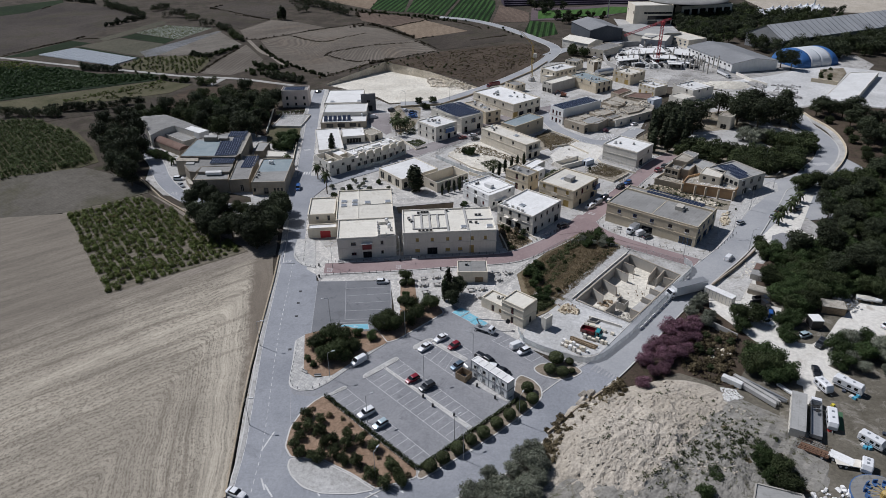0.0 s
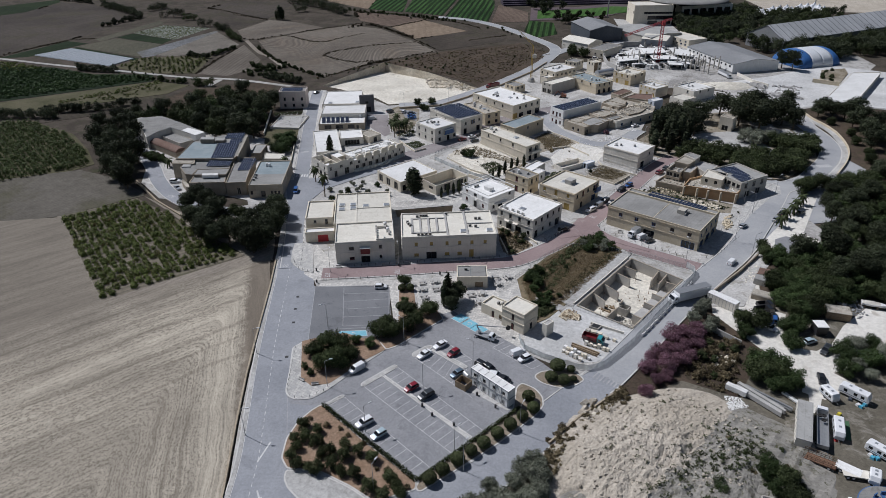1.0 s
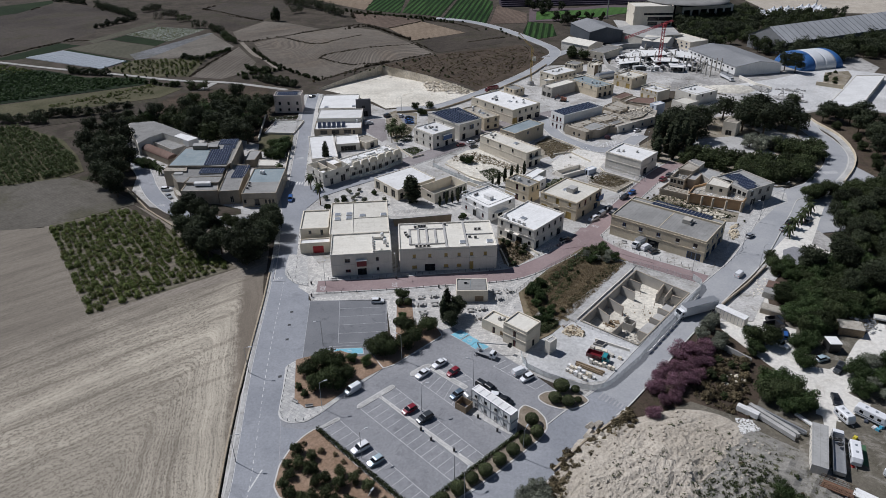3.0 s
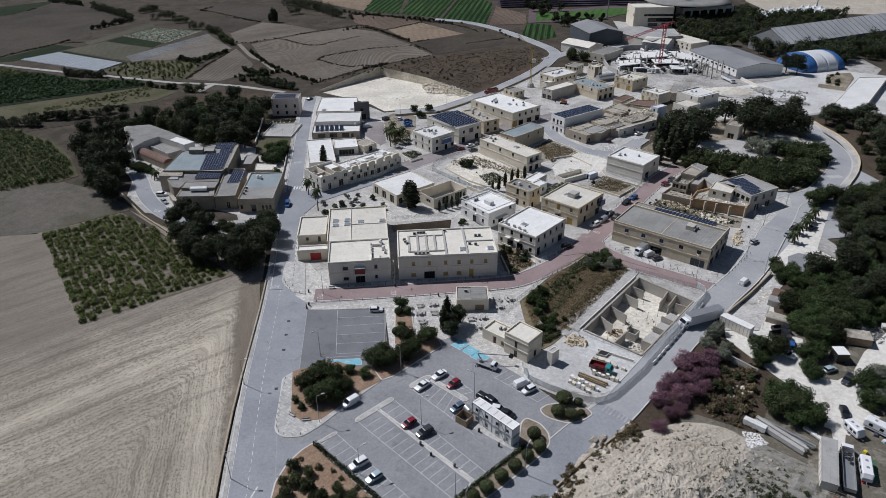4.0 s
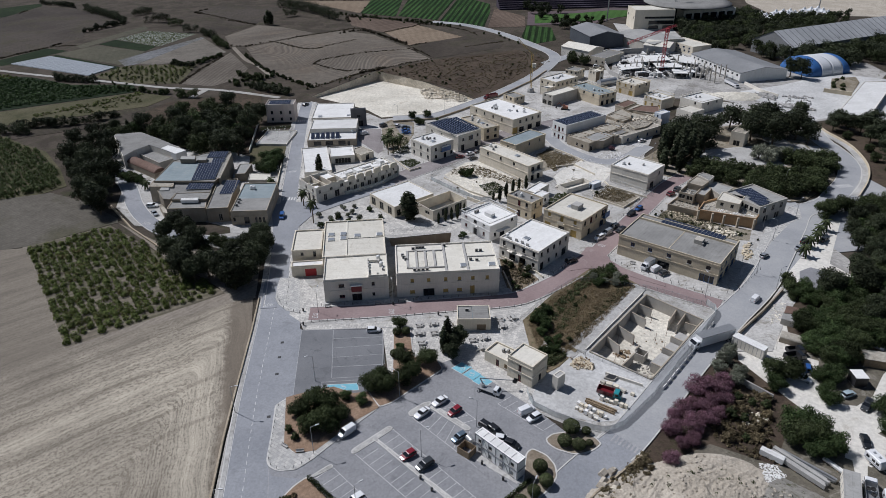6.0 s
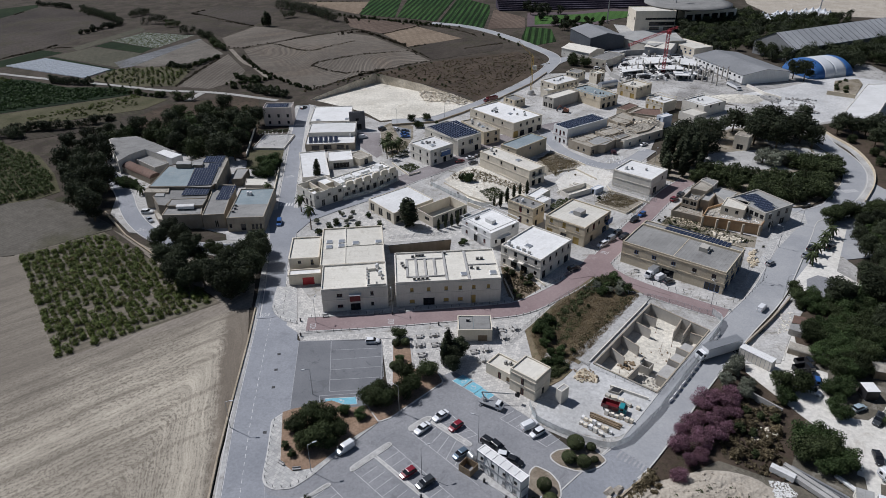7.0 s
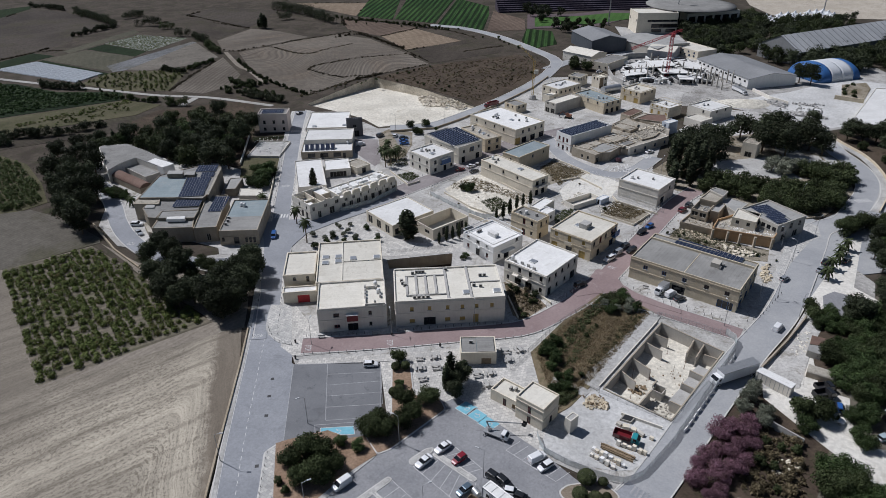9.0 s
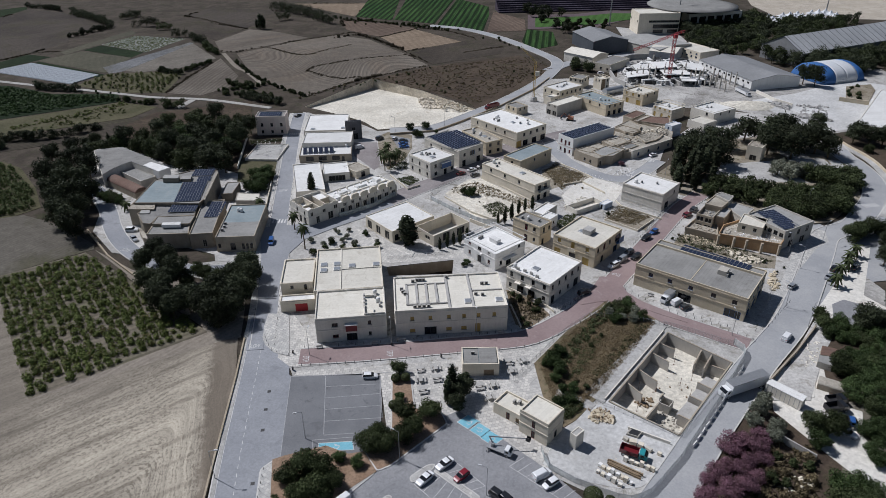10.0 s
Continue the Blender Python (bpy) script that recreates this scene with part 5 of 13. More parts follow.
stall_row([(-19.9, 133.1), (1.6, 110.7)], [(-16.5, 136.3), (5.1, 114.1)], 13)
stall_row([(-11.8, 140.5), (9.0, 117.5)], [(-15.2, 137.5), (6.6, 115.4)], 13)
stall_row([(-24.4, 129.3), (-2.9, 106.4)], [(-27.6, 126.4), (-6.0, 103.5)], 12)
stall_row([(-7.4, 144.2), (4.0, 132.0)], [(-3.4, 147.4), (6.0, 139.4)], 6)
stall_row([(13.3, 148.5), (23.0, 139.3)], [(16.8, 151.0), (26.4, 141.7)], 6)
stall_row([(1.9, 149.8), (7.6, 143.3)], [(-1.8, 148.5), (4.2, 142.0)], 4)
lines = Geo()
for pair in ([(-39.7, 180.2), (-37.2, 152.4)], [(-30.7, 179.9), (-28.5, 159.2)], [(-16.7, 179.7), (-15.3, 164.3)], [(-30.2, 175.8), (-16.8, 176.4)], [(-29.7, 171.6), (-16.4, 172.8)], [(-29.3, 167.5), (-16.0, 168.6)], [(-28.9, 163.5), (-15.5, 164.3)], [(-28.4, 159.0), (-20.3, 159.5)], [(-30.8, 157.5), (-21.7, 158.2)], [(-30.8, 157.5), (-30.3, 154.7)], [(-39.7, 179.9), (-14.2, 180.8)],
             [(-38.3, 129.4), (-36.0, 116.6)], [(7.1, 132.1), (14.6, 122.6)], [(4.0, 132.0), (7.0, 128.6)]):
    painted(lines, *pair, 0.16)
solo("bay_lines", lines, LINE_FAINT, "long white bay lines on asphalt", "road marking", kind="structure")


def wheel_symbol(geo, c, ang, k, z):
    """A simple seat-and-wheel sign in strokes."""
    m = Matrix.Translation((*c, z)) @ Matrix.Rotation(radians(ang), 4, "Z")
    for a, b in (((0, 0.7), (0, 0.1)), ((0, 0.1), (0.5, 0.05)), ((0.5, 0.05), (0.7, -0.5)), ((0, 0.45), (0.4, 0.4))):
        p, q = m @ Vector((a[0] * k, a[1] * k, 0)), m @ Vector((b[0] * k, b[1] * k, 0))
        painted(geo, p.xy, q.xy, 0.16, z)
    ring = [m @ Vector((k * 0.55 * math.cos(t * 0.5236) - 0.05, k * 0.55 * math.sin(t * 0.5236) - 0.2 * k, 0)) for t in range(5, 13)]
    for p, q in zip(ring, ring[1:]):
        painted(geo, p.xy, q.xy, 0.14, z)


for quad in ([(2.4, 162.3), (5.2, 164.7), (8.0, 162.3), (5.2, 159.7)], [(4.9, 159.9), (7.3, 162.3), (10.1, 159.6), (7.7, 157.3)], [(7.5, 157.1), (9.9, 159.4), (12.8, 156.7), (10.3, 154.5)], [(-28.9, 154.2), (-29.3, 156.5), (-21.6, 156.9), (-21.1, 154.3)]):
    patch("painted_bay", quad, 0.2705, BLUE_LINE, "turquoise painted parking bay", "road marking")
    g = Geo()
    wheel_symbol(g, tuple(sum((Vector(p) for p in quad), Vector((0, 0))) / 4), 30, 1.1, 0.276)
    for a, b in zip(quad, quad[1:] + quad[:1]):
        painted(g, a, b, 0.14, 0.275)
    solo("bay_symbol", g, LINE, "white outline and wheelchair sign in the bay", "road marking", kind="structure")

marks = Geo()
for p, a in along(MAIN[4:], 2.4):
    d = Vector((math.cos(radians(a)), math.sin(radians(a))))
    painted(marks, p - d * 0.6, p + d * 0.6, 0.13, 0.272)
for s in (3.85,):
    ln = offset_line(MAIN, s)
    for a, b in zip(ln, ln[1:]):
        painted(marks, a, b, 0.16, 0.272)
solo("lane_marks", marks, LINE, "broken white centre line and edge line", "road marking", kind="structure")


def zebra(centre, ang, bars, length, pitch=1.1, z=0.285, mat=LINE):
    g = Geo()
    d, n = Vector((math.cos(radians(ang)), math.sin(radians(ang)))), Vector((-math.sin(radians(ang)), math.cos(radians(ang))))
    for i in range(bars):
        c = Vector(centre) + d * pitch * (i - (bars - 1) / 2)
        painted(g, c - n * length / 2, c + n * length / 2, pitch * 0.52, z)
    solo("crossing", g, mat, "white striped pedestrian crossing", "road marking", kind="structure")


zebra((-56.5, 227.1), 0, 5, 3.2)
zebra((-59.6, 268.8), 0, 5, 3.0)
zebra((-70.4, 365.2), 0, 5, 3.0)
zebra((41.0, 134.8), -40, 7, 2.6, 0.95, mat=LINE_FAINT)
zebra((166.3, 274.2), 10, 6, 3.0)
zebra((94.5, 324.1), 150, 6, 2.6)


def road_word(text, x, y, ang, size, z=0.29):
    c = bpy.data.curves.new("road_word", "FONT")
    c.body, c.size, c.align_x, c.align_y, c.extrude = text, size, "CENTER", "CENTER", 0.004
    c.materials.append(LINE)
    o = new("road_word", c)
    o.matrix_world = pose(x, y, z, 0, 0, ang) @ Matrix.Diagonal((0.7, 1.6, 1, 1))
    tagged(o, "white painted word on the road", "road marking", kind="structure")


for x, y in ((-44.1, 174.4), (-43.6, 167.9), (-42.9, 161.0), (-46.5, 191.2), (-41.7, 145.3)):
    solo("manhole_cover", Geo().box(-0.45, 0.45, -0.45, 0.45, 0.0, 0.285, taper=0.02), BLACK, "dark square iron manhole cover in the road", "manhole cover", pose(x, y, 0, 0, 0, 8), "manhole covers")
road_word("SLOW", -108.6, 248.5, -20, 1.7)
road_word("SLOW", -63.2, 296.7, 8, 1.7)
road_word("SLOW", -51.8, 192.8, 5, 1.4, 0.374)
road_word("STOP", -14.7, 188.6, -85, 1.5)
road_word("STOP", -37.0, 187.0, -85, 1.5)
road_word("STOP", 56.3, 227.1, 145, 1.5)
hatch = Geo()
for i in range(5):
    a, b = Vector((77.6, 308.6)) + Vector((3.0 * i - 6, -1.0 * i)), Vector((81.9, 310.9)) + Vector((3.0 * i - 6, -1.0 * i + 3))
    painted(hatch, a, b, 0.6, 0.28)
for pts in ([(-26.5, 97.0), (-25.9, 96.0)], [(-15.7, 96.8), (-13.8, 95.7)], [(-12.2, 97.5), (-9.8, 95.9)], [(-10.8, 97.9), (-8.6, 96.8)], [(-39.1, 100.9), (-37.7, 97.7)], [(-38.0, 99.2), (-35.7, 95.9)], [(-39.3, 114.5), (-40.9, 108.6)]):
    painted(hatch, *pts, 0.35, 0.275)
solo("hatch_marks", hatch, LINE, "white hatched road marking", "road marking", kind="structure")

# ---- pits, quarry and spoil ----


def pit(name, rim, depth, wall_mat, floor_mat, label):
    """Sunken plot: floor and retaining walls under a rim on the ground."""
    n = len(rim)
    area = sum(rim[i][0] * rim[(i + 1) % n][1] - rim[(i + 1) % n][0] * rim[i][1] for i in range(n))
    rim = rim if area > 0 else rim[::-1]
    dz = depth if isinstance(depth, list) else [depth] * n
    if area < 0 and isinstance(depth, list):
        dz = dz[::-1]
    g = Geo()
    g.face([(x, y, -d) for (x, y), d in zip(rim, dz)], 1)
    for i in range(n):
        j = (i + 1) % n
        if dz[i] + dz[j] > 0.02:
            a, b = Vector(rim[i]), Vector(rim[j])
            m = max(1, int((b - a).length / 3))
            for k in range(m):
                p, q, e, f = a.lerp(b, k / m), a.lerp(b, (k + 1) / m), dz[i] + (dz[j] - dz[i]) * k / m, dz[i] + (dz[j] - dz[i]) * (k + 1) / m
                g.face([(p.x, p.y, 0), (q.x, q.y, 0), (q.x, q.y, -f), (p.x, p.y, -e)], 0)
    return solo(name, g, [wall_mat, floor_mat], label, "ground", kind="structure")


pit("quarry", QUARRY_RIM, [1.5, 6.5, 5.0, 3.0, 0.8, 0, 0, 0, 0, 0.3], CLIFF, QUARRY, "white crushed-stone quarry floor under a cut rock face")
pit("basement", RUIN, 3.2, WALL_BARE, QUARRY, "sunken concrete basement of an unfinished building")
pit("trench", TRENCH, 4.0, WALL_BROWN, SCRUB, "sunken yard behind the long workshop")


HEAPS = []


def heap_height(x, y):
    """Height of the heaps' surface over a place."""
    return max([0.0] + [f(x, y) for f in HEAPS])


def mound(name, centre, rx, ry, ang, h, mat, label, seed, lumps=1.0, n=64, grey=None):
    """A heap with a broken, gullied surface that falls to the ground at its rim."""
    g = Geo()
    m = Matrix.Translation((*centre, 0)) @ Matrix.Rotation(radians(ang), 4, "Z")
    inv = m.inverted()

    def shape(u, v):
        r = math.sqrt(u * u + v * v)
        q = Vector((u * rx * 0.12 + seed, v * ry * 0.12, seed))
        edge = 1.0 + 0.22 * noise.noise(Vector((math.atan2(v, u) * 1.3, seed, 0)))
        fall = max(0.0, 1 - (r / edge) ** 2.4)
        if fall <= 0:
            return -0.4
        p = m @ Vector((u * rx, v * ry, 0))
        a, b = p.x * 0.795 + p.y * 0.606, p.y * 0.795 - p.x * 0.606
        warp = 2.2 * noise.noise(Vector((p.x * 0.12, p.y * 0.12, seed)))
        gully = noise.noise(Vector((a * 0.16, (b + warp) * 0.5, seed))) + 0.6 * noise.noise(Vector((a * 0.3, (b + warp) * 1.1, seed + 3)))
        fine = 0.28 * noise.noise(q * 5.0) + 0.3 * noise.noise(q * 11) + 0.3 * noise.noise(q * 21)
        return h * fall * (0.75 + 0.5 * noise.noise(q * 0.6)) + lumps * fall ** 0.5 * (0.4 * noise.noise(q * 1.8) + 0.38 * gully + 0.55 * fine)

    HEAPS.append(lambda x, y: shape((inv @ Vector((x, y, 0))).x / rx, (inv @ Vector((x, y, 0))).y / ry))
    for j in range(n + 1):
        for i in range(n + 1):
            u, v = 1.32 * (2 * i / n - 1), 1.32 * (2 * j / n - 1)
            p = m @ Vector((u * rx, v * ry, 0))
            g.v.append((p.x, p.y, shape(u, v)))
    for j in range(n):
        for i in range(n):
            k = j * (n + 1) + i
            g.f.append((k, k + 1, k + n + 2, k + n + 1))
            x, y = g.v[k][:2]
            side = 0.0
            if grey:
                (ax, ay), (bx, by) = grey
                side = ((bx - ax) * (y - ay) - (by - ay) * (x - ax)) / math.hypot(bx - ax, by - ay) + 2.5 * noise.noise(Vector((x * 0.2, y * 0.2, 1.0))) + 1.2 * noise.noise(Vector((x * 0.8, y * 0.8, 2.0)))
            g.m.append(1 if side > 0 else 0)
    return solo(name, g, [mat, RUBBLE_GREY], label, "spoil heap", kind="structure")


mound("spoil_heap", (47.4, 107.6), 29, 23, 30, 3.4, RUBBLE, "broad heap of pale limestone spoil", 3.1, 1.15, 230, [(67.8, 121.2), (37.7, 93.4)])
mound("spoil_heap", (68.4, 111.7), 17, 13, -40, 2.0, RUBBLE_GREY, "low grey-white rubble heap", 7.7, 0.9, 40)
mound("spoil_heap", (40.8, 94.6), 24, 14, 10, 2.2, RUBBLE_GREY, "low slope of grey spoil", 1.9, 0.8, 70)
mound("spoil_heap", (171.2, 400.9), 16, 9, 0, 2.5, QUARRY, "white heap of crushed stone", 5.2, 0.8, 36)

# ---- buildings ----
GROUND = 0.2
_window_meshes = {}
# void: unglazed opening, backed by a sheet coloured like an unlit room
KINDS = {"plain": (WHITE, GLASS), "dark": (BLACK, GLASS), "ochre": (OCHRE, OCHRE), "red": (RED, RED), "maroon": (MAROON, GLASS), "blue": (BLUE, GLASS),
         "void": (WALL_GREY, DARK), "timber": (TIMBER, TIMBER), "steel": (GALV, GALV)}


def opening_meshes(w, h, kind):
    key = (round(w, 2), round(h, 2), kind)
    if key not in _window_meshes:
        fm, pm = KINDS[kind]
        b = min(0.12, w * 0.1)
        fr = Geo().box(-w / 2, -w / 2 + b, 0.1, 0.2, 0, h).box(w / 2 - b, w / 2, 0.1, 0.2, 0, h).box(-w / 2 + b, w / 2 - b, 0.1, 0.2, 0, b).box(-w / 2 + b, w / 2 - b, 0.1, 0.2, h - b, h)
        if w < 3:
            fr.box(-b / 2, b / 2, 0.1, 0.2, b, h - b)
        else:
            for i in range(1, int(w / 1.2)):
                x = -w / 2 + w * i / int(w / 1.2)
                fr.box(x - 0.05, x + 0.05, 0.1, 0.2, b, h - b)
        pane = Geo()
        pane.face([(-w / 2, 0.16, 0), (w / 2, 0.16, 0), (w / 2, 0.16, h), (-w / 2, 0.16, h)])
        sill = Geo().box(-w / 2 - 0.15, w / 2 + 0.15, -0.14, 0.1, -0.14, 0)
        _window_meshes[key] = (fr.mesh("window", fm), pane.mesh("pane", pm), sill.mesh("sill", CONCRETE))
    return _window_meshes[key]


def row(side, z, n, w, h, kind="plain", lo=0.12, hi=0.88):
    return [(side, lo + (hi - lo) * (i / (n - 1) if n > 1 else 0.5), z, w, h, kind) for i in range(n)]


def building(name, label, x, y, ang, w, d, h, wall, roof, holes=(), parapet=0.6, bands=(), category="building", base=GROUND, trim=None, slab=True):
    """A flat-roofed block from its near corner: walls with real openings, parapet, roof deck, courses, windows and doors as parts."""
    top = thing(name, label, category, pose(x, y, base, 0, 0, ang))
    h -= base
    t = 0.25
    g = Geo()
    sides = {"u": (w, Matrix()), "v": (d, pose(0, d, 0, 0, 0, -90)), "r": (d, pose(w, 0, 0, 0, 0, 90)), "b": (w, pose(w, d, 0, 0, 0, 180))}
    for key, (length, m) in sides.items():
        mine = []
        for side, s, z, ww, hh, kind in holes:
            if side == key:
                c = (1 - s) * length if side == "v" else s * length
                mine.append((max(0.1, c - ww / 2), min(length - 0.1, c + ww / 2), z, min(z + hh, h - 0.3), kind))
        xs = sorted({0, length} | {q for o in mine for q in o[:2]})
        zs = sorted({-0.4, h} | {max(q, 0.0) for o in mine for q in o[2:4]})
        for x0, x1 in zip(xs, xs[1:]):
            for z0, z1 in zip(zs, zs[1:]):
                cx, cz = (x0 + x1) / 2, (z0 + z1) / 2
                if not any(o[0] < cx < o[1] and o[2] < cz < o[3] for o in mine):
                    g.face([m @ Vector(p) for p in ((x0, 0, z0), (x1, 0, z0), (x1, 0, z1), (x0, 0, z1))])
        for x0, x1, z0, z1, kind in mine:
            for q in (((x0, 0, z0), (x0, 0, z1), (x0, t, z1), (x0, t, z0)), ((x1, 0, z1), (x1, 0, z0), (x1, t, z0), (x1, t, z1)),
                      ((x0, 0, z1), (x1, 0, z1), (x1, t, z1), (x0, t, z1)), ((x1, 0, z0), (x0, 0, z0), (x0, t, z0), (x1, t, z0))):
                g.face([m @ Vector(p) for p in q])
        # parapet top and inner face
        g.face([m @ Vector(p) for p in ((0, 0, h), (length, 0, h), (length - t, t, h), (t, t, h))])
        g.face([m @ Vector(p) for p in ((t, t, h), (length - t, t, h), (length - t, t, h - parapet), (t, t, h - parapet))])
    part("wall", g, wall, top)
    if slab:
        part("roof", Geo().box(t, w - t, t, d - t, h - parapet - 0.25, h - parapet), roof, top)
    for z in bands:
        b = Geo()
        o = 0.12
        for x0, x1, y0, y1 in ((-o, w + o, -o, 0), (-o, w + o, d, d + o), (-o, 0, 0, d), (w, w + o, 0, d)):
            b.box(x0, x1, y0, y1, z - 0.14, z + 0.14)
        part("cornice" if z > h - 1.2 else "string_course", b, trim or wall, top)
    for side, s, z, ww, hh, kind in holes:
        length, m = sides[side]
        c = (1 - s) * length if side == "v" else s * length
        fr, pane, sill = opening_meshes(ww, min(z + hh, h - 0.3) - z, kind)
        door = z < 0.3
        win = part("door" if door else "window", fr, None, top, m=m @ Matrix.Translation((c, 0, z)))
        # in void openings this sheet is only painted shade, no glass or leaf
        part("door_leaf" if door else "pane", pane, None, win)
        if not door and kind != "void":
            part("sill", sill, None, win)
    return top


def on_roof(b, u, v, h):
    """Place on a building's roof, from its own axes, with its turn."""
    return b.matrix_basis @ Matrix.Translation((u, v, h))

def outline_hall(name, label, pts, h, wall, roof, base=GROUND, rim=0.0):
    """A flat-roofed hall over a free outline, with a parapet where rim is given."""
    t = thing(name, label, "building", pose(0, 0, 0))
    part("wall", Geo().prism(pts, base - 0.4, h), wall, t)
    c = sum((Vector(p) for p in pts), Vector((0, 0))) / len(pts)
    part("roof", Geo().prism([tuple(Vector(p).lerp(c, 0.015)) for p in pts], h - 0.05, h + 0.06), roof, t)
    if rim:
        for a, b in zip(pts, pts[1:] + pts[:1]):
            part("parapet", strip(Geo(), [Vector(a), Vector(b)], 0.14, -0.14, h - 0.3, h + rim), wall, t)
    return t


# workshop with the red door and the maroon balcony
A_FRONT = building("workshop", "cream two-storey workshop with a maroon timber balcony", -34.86, 194.06, 5.5, 19.3, 14.1, 8.1, WALL_PALE, ROOF_CREAM,
                   [("u", 0.27, 1.2, 1.6, 1.1, "maroon"), ("u", 0.27, 4.9, 1.6, 1.2, "dark"), ("u", 0.5, 0.0, 2.9, 2.4, "dark"), ("u", 0.5, 4.2, 2.6, 1.6, "maroon"), ("u", 0.76, 1.3, 0.8, 1.2, "dark"), ("u", 0.76, 4.9, 0.9, 1.3, "dark")], 0.5, (3.9, 7.2))
A_REAR = building("workshop_hall", "cream flat-roofed hall with skylights", -37.24, 208.95, 5.7, 20.1, 24.8, 7.6, WALL_CREAM, ROOF_CREAM, [("v", 0.2, 1.0, 1, 1.2, "dark")], 0.5, (7.0,))
A_WING = building("workshop_wing", "cream side wing with two small dark windows", -47.97, 214.08, 4.8, 9.5, 14.1, 7.2, WALL_CREAM, ROOF_CREAM,
                  [("u", 0.34, 4.9, 0.9, 1.1, "dark"), ("u", 0.76, 4.3, 0.9, 1.9, "dark")], 0.5, (6.8,))
A_PORCH = building("workshop_porch", "low cream porch with a red roller door", -47.49, 208.92, 6.2, 10.0, 3.3, 4.2, WALL_CREAM, ROOF_WHITE, [("u", 0.6, 0.0, 3.6, 2.7, "red")], 0.4, (3.6,))
# long hall
B_HALL = building("long_hall", "long pale two-storey workshop with ochre shutters", -13.24, 196.42, 3.6, 31.3, 17.7, 8.7, WALL_PALE, ROOF_CREAM,
                  [("u", s, 1.0, 1.5, 1.2, "ochre") for s in (0.15, 0.475, 0.61)] + [("u", 0.31, 0.0, 3.4, 2.6, "dark"), ("u", 0.735, 0.0, 1.5, 2.9, "ochre")]
                  + [("u", s, 5.0, 1.0, 1.3, "ochre") for s in (0.15, 0.31, 0.475, 0.61, 0.74, 0.88)], 0.5, (4.2, 7.6))
# square houses in the middle
C_HOUSE = building("corner_house", "pale two-storey house with arched doors and white roof", 31.56, 209.87, 47.5, 17.9, 15.6, 7.8, WALL_PALE, ROOF_WHITE,
                   row("u", 5.0, 5, 1.1, 1.6, "dark", 0.1, 0.9) + row("u", 1.2, 2, 1.1, 1.5, "dark", 0.35, 0.6) + [("u", 0.12, 0.0, 1.8, 2.8, "dark"), ("u", 0.85, 0.0, 2.6, 2.8, "dark")]
                   + row("v", 5.0, 4, 1.1, 1.7, "dark", 0.12, 0.88) + [("v", 0.12, 1.2, 1.1, 1.5, "dark"), ("v", 0.4, 0.0, 2.4, 2.9, "dark"), ("v", 0.66, 0.0, 2.4, 2.9, "dark"), ("v", 0.9, 1.2, 1.0, 1.5, "dark")], 0.5, (4.1, 7.2))
D_HOUSE = building("workshop_house", "cream limestone house with ochre doors and roof plant", 49.71, 231.25, 47.8, 17.8, 15.8, 7.6, WALL_TAN, ROOF_CREAM,
                   [("v", s, 5.0, 1.2, 1.6, "ochre") for s in (0.18, 0.85)] + [("v", 0.52, 4.4, 1.3, 2.4, "ochre"), ("v", 0.2, 0.0, 2.4, 2.7, "ochre"), ("v", 0.52, 0.0, 2.4, 2.7, "dark"), ("v", 0.88, 0.0, 2.4, 2.7, "ochre")]
                   + [("u", 0.12, 4.8, 1.2, 1.7, "dark"), ("u", 0.35, 4.4, 1.4, 2.3, "maroon"), ("u", 0.55, 5.0, 1.2, 1.5, "dark"), ("u", 0.85, 4.0, 3.2, 2.4, "blue"), ("u", 0.3, 0.0, 1.6, 2.5, "dark"), ("u", 0.8, 0.0, 2.8, 2.6, "blue")], 0.5, (4.0, 7.0))
E_HOUSE = building("white_house", "white two-storey house with an arched balcony door", 17.49, 230.87, 39.6, 13.9, 14.7, 6.2, WALL_WHITE, ROOF_WHITE,
                   [("v", 0.5, 4.5, 1.6, 2.6, "dark"), ("v", 0.82, 5.0, 1.1, 1.4, "maroon"), ("v", 0.2, 4.9, 1.1, 1.5, "plain"), ("v", 0.5, 0.0, 1.8, 2.6, "dark"), ("v", 0.2, 1.2, 1.1, 1.5, "maroon"), ("v", 0.82, 1.3, 1.1, 1.4, "maroon"),
                    ("u", 0.2, 1.2, 1.1, 1.4, "dark"), ("u", 0.8, 4.6, 1.2, 2.2, "dark"), ("u", 0.45, 0.0, 2.4, 2.5, "dark")], 0.5, (4.0, 7.2))
F_HOUSE = building("narrow_house", "cream and yellow narrow house with small windows", 34.15, 246.47, 44.4, 6.7, 11.7, 7.6, WALL_TAN, ROOF_GREY,
                   [("v", 0.5, 4.3, 1.2, 2.3, "maroon"), ("v", 0.2, 4.9, 1.1, 1.6, "dark"), ("v", 0.5, 0.0, 1.5, 2.6, "maroon"), ("v", 0.2, 1.1, 1.0, 1.4, "dark"), ("u", 0.35, 4.5, 1.1, 2.0, "dark"), ("u", 0.3, 0.0, 1.2, 2.3, "dark"), ("u", 0.8, 4.7, 1.0, 1.5, "dark")], 0.5, (4.0, 7.0))
F_SHED = building("rear_annex", "white low annex behind the narrow house", 37.66, 263.00, 49.9, 10.5, 4.5, 4.2, WALL_PALE, ROOF_WHITE, [], 0.4)
F_SHED_B = building("rear_annex", "small white annex with roof vents", 39.71, 258.72, 45.5, 5.0, 4.3, 4.4, WALL_WHITE, ROOF_WHITE, [("u", 0.5, 1.5, 1, 1.2, "dark")], 0.4)
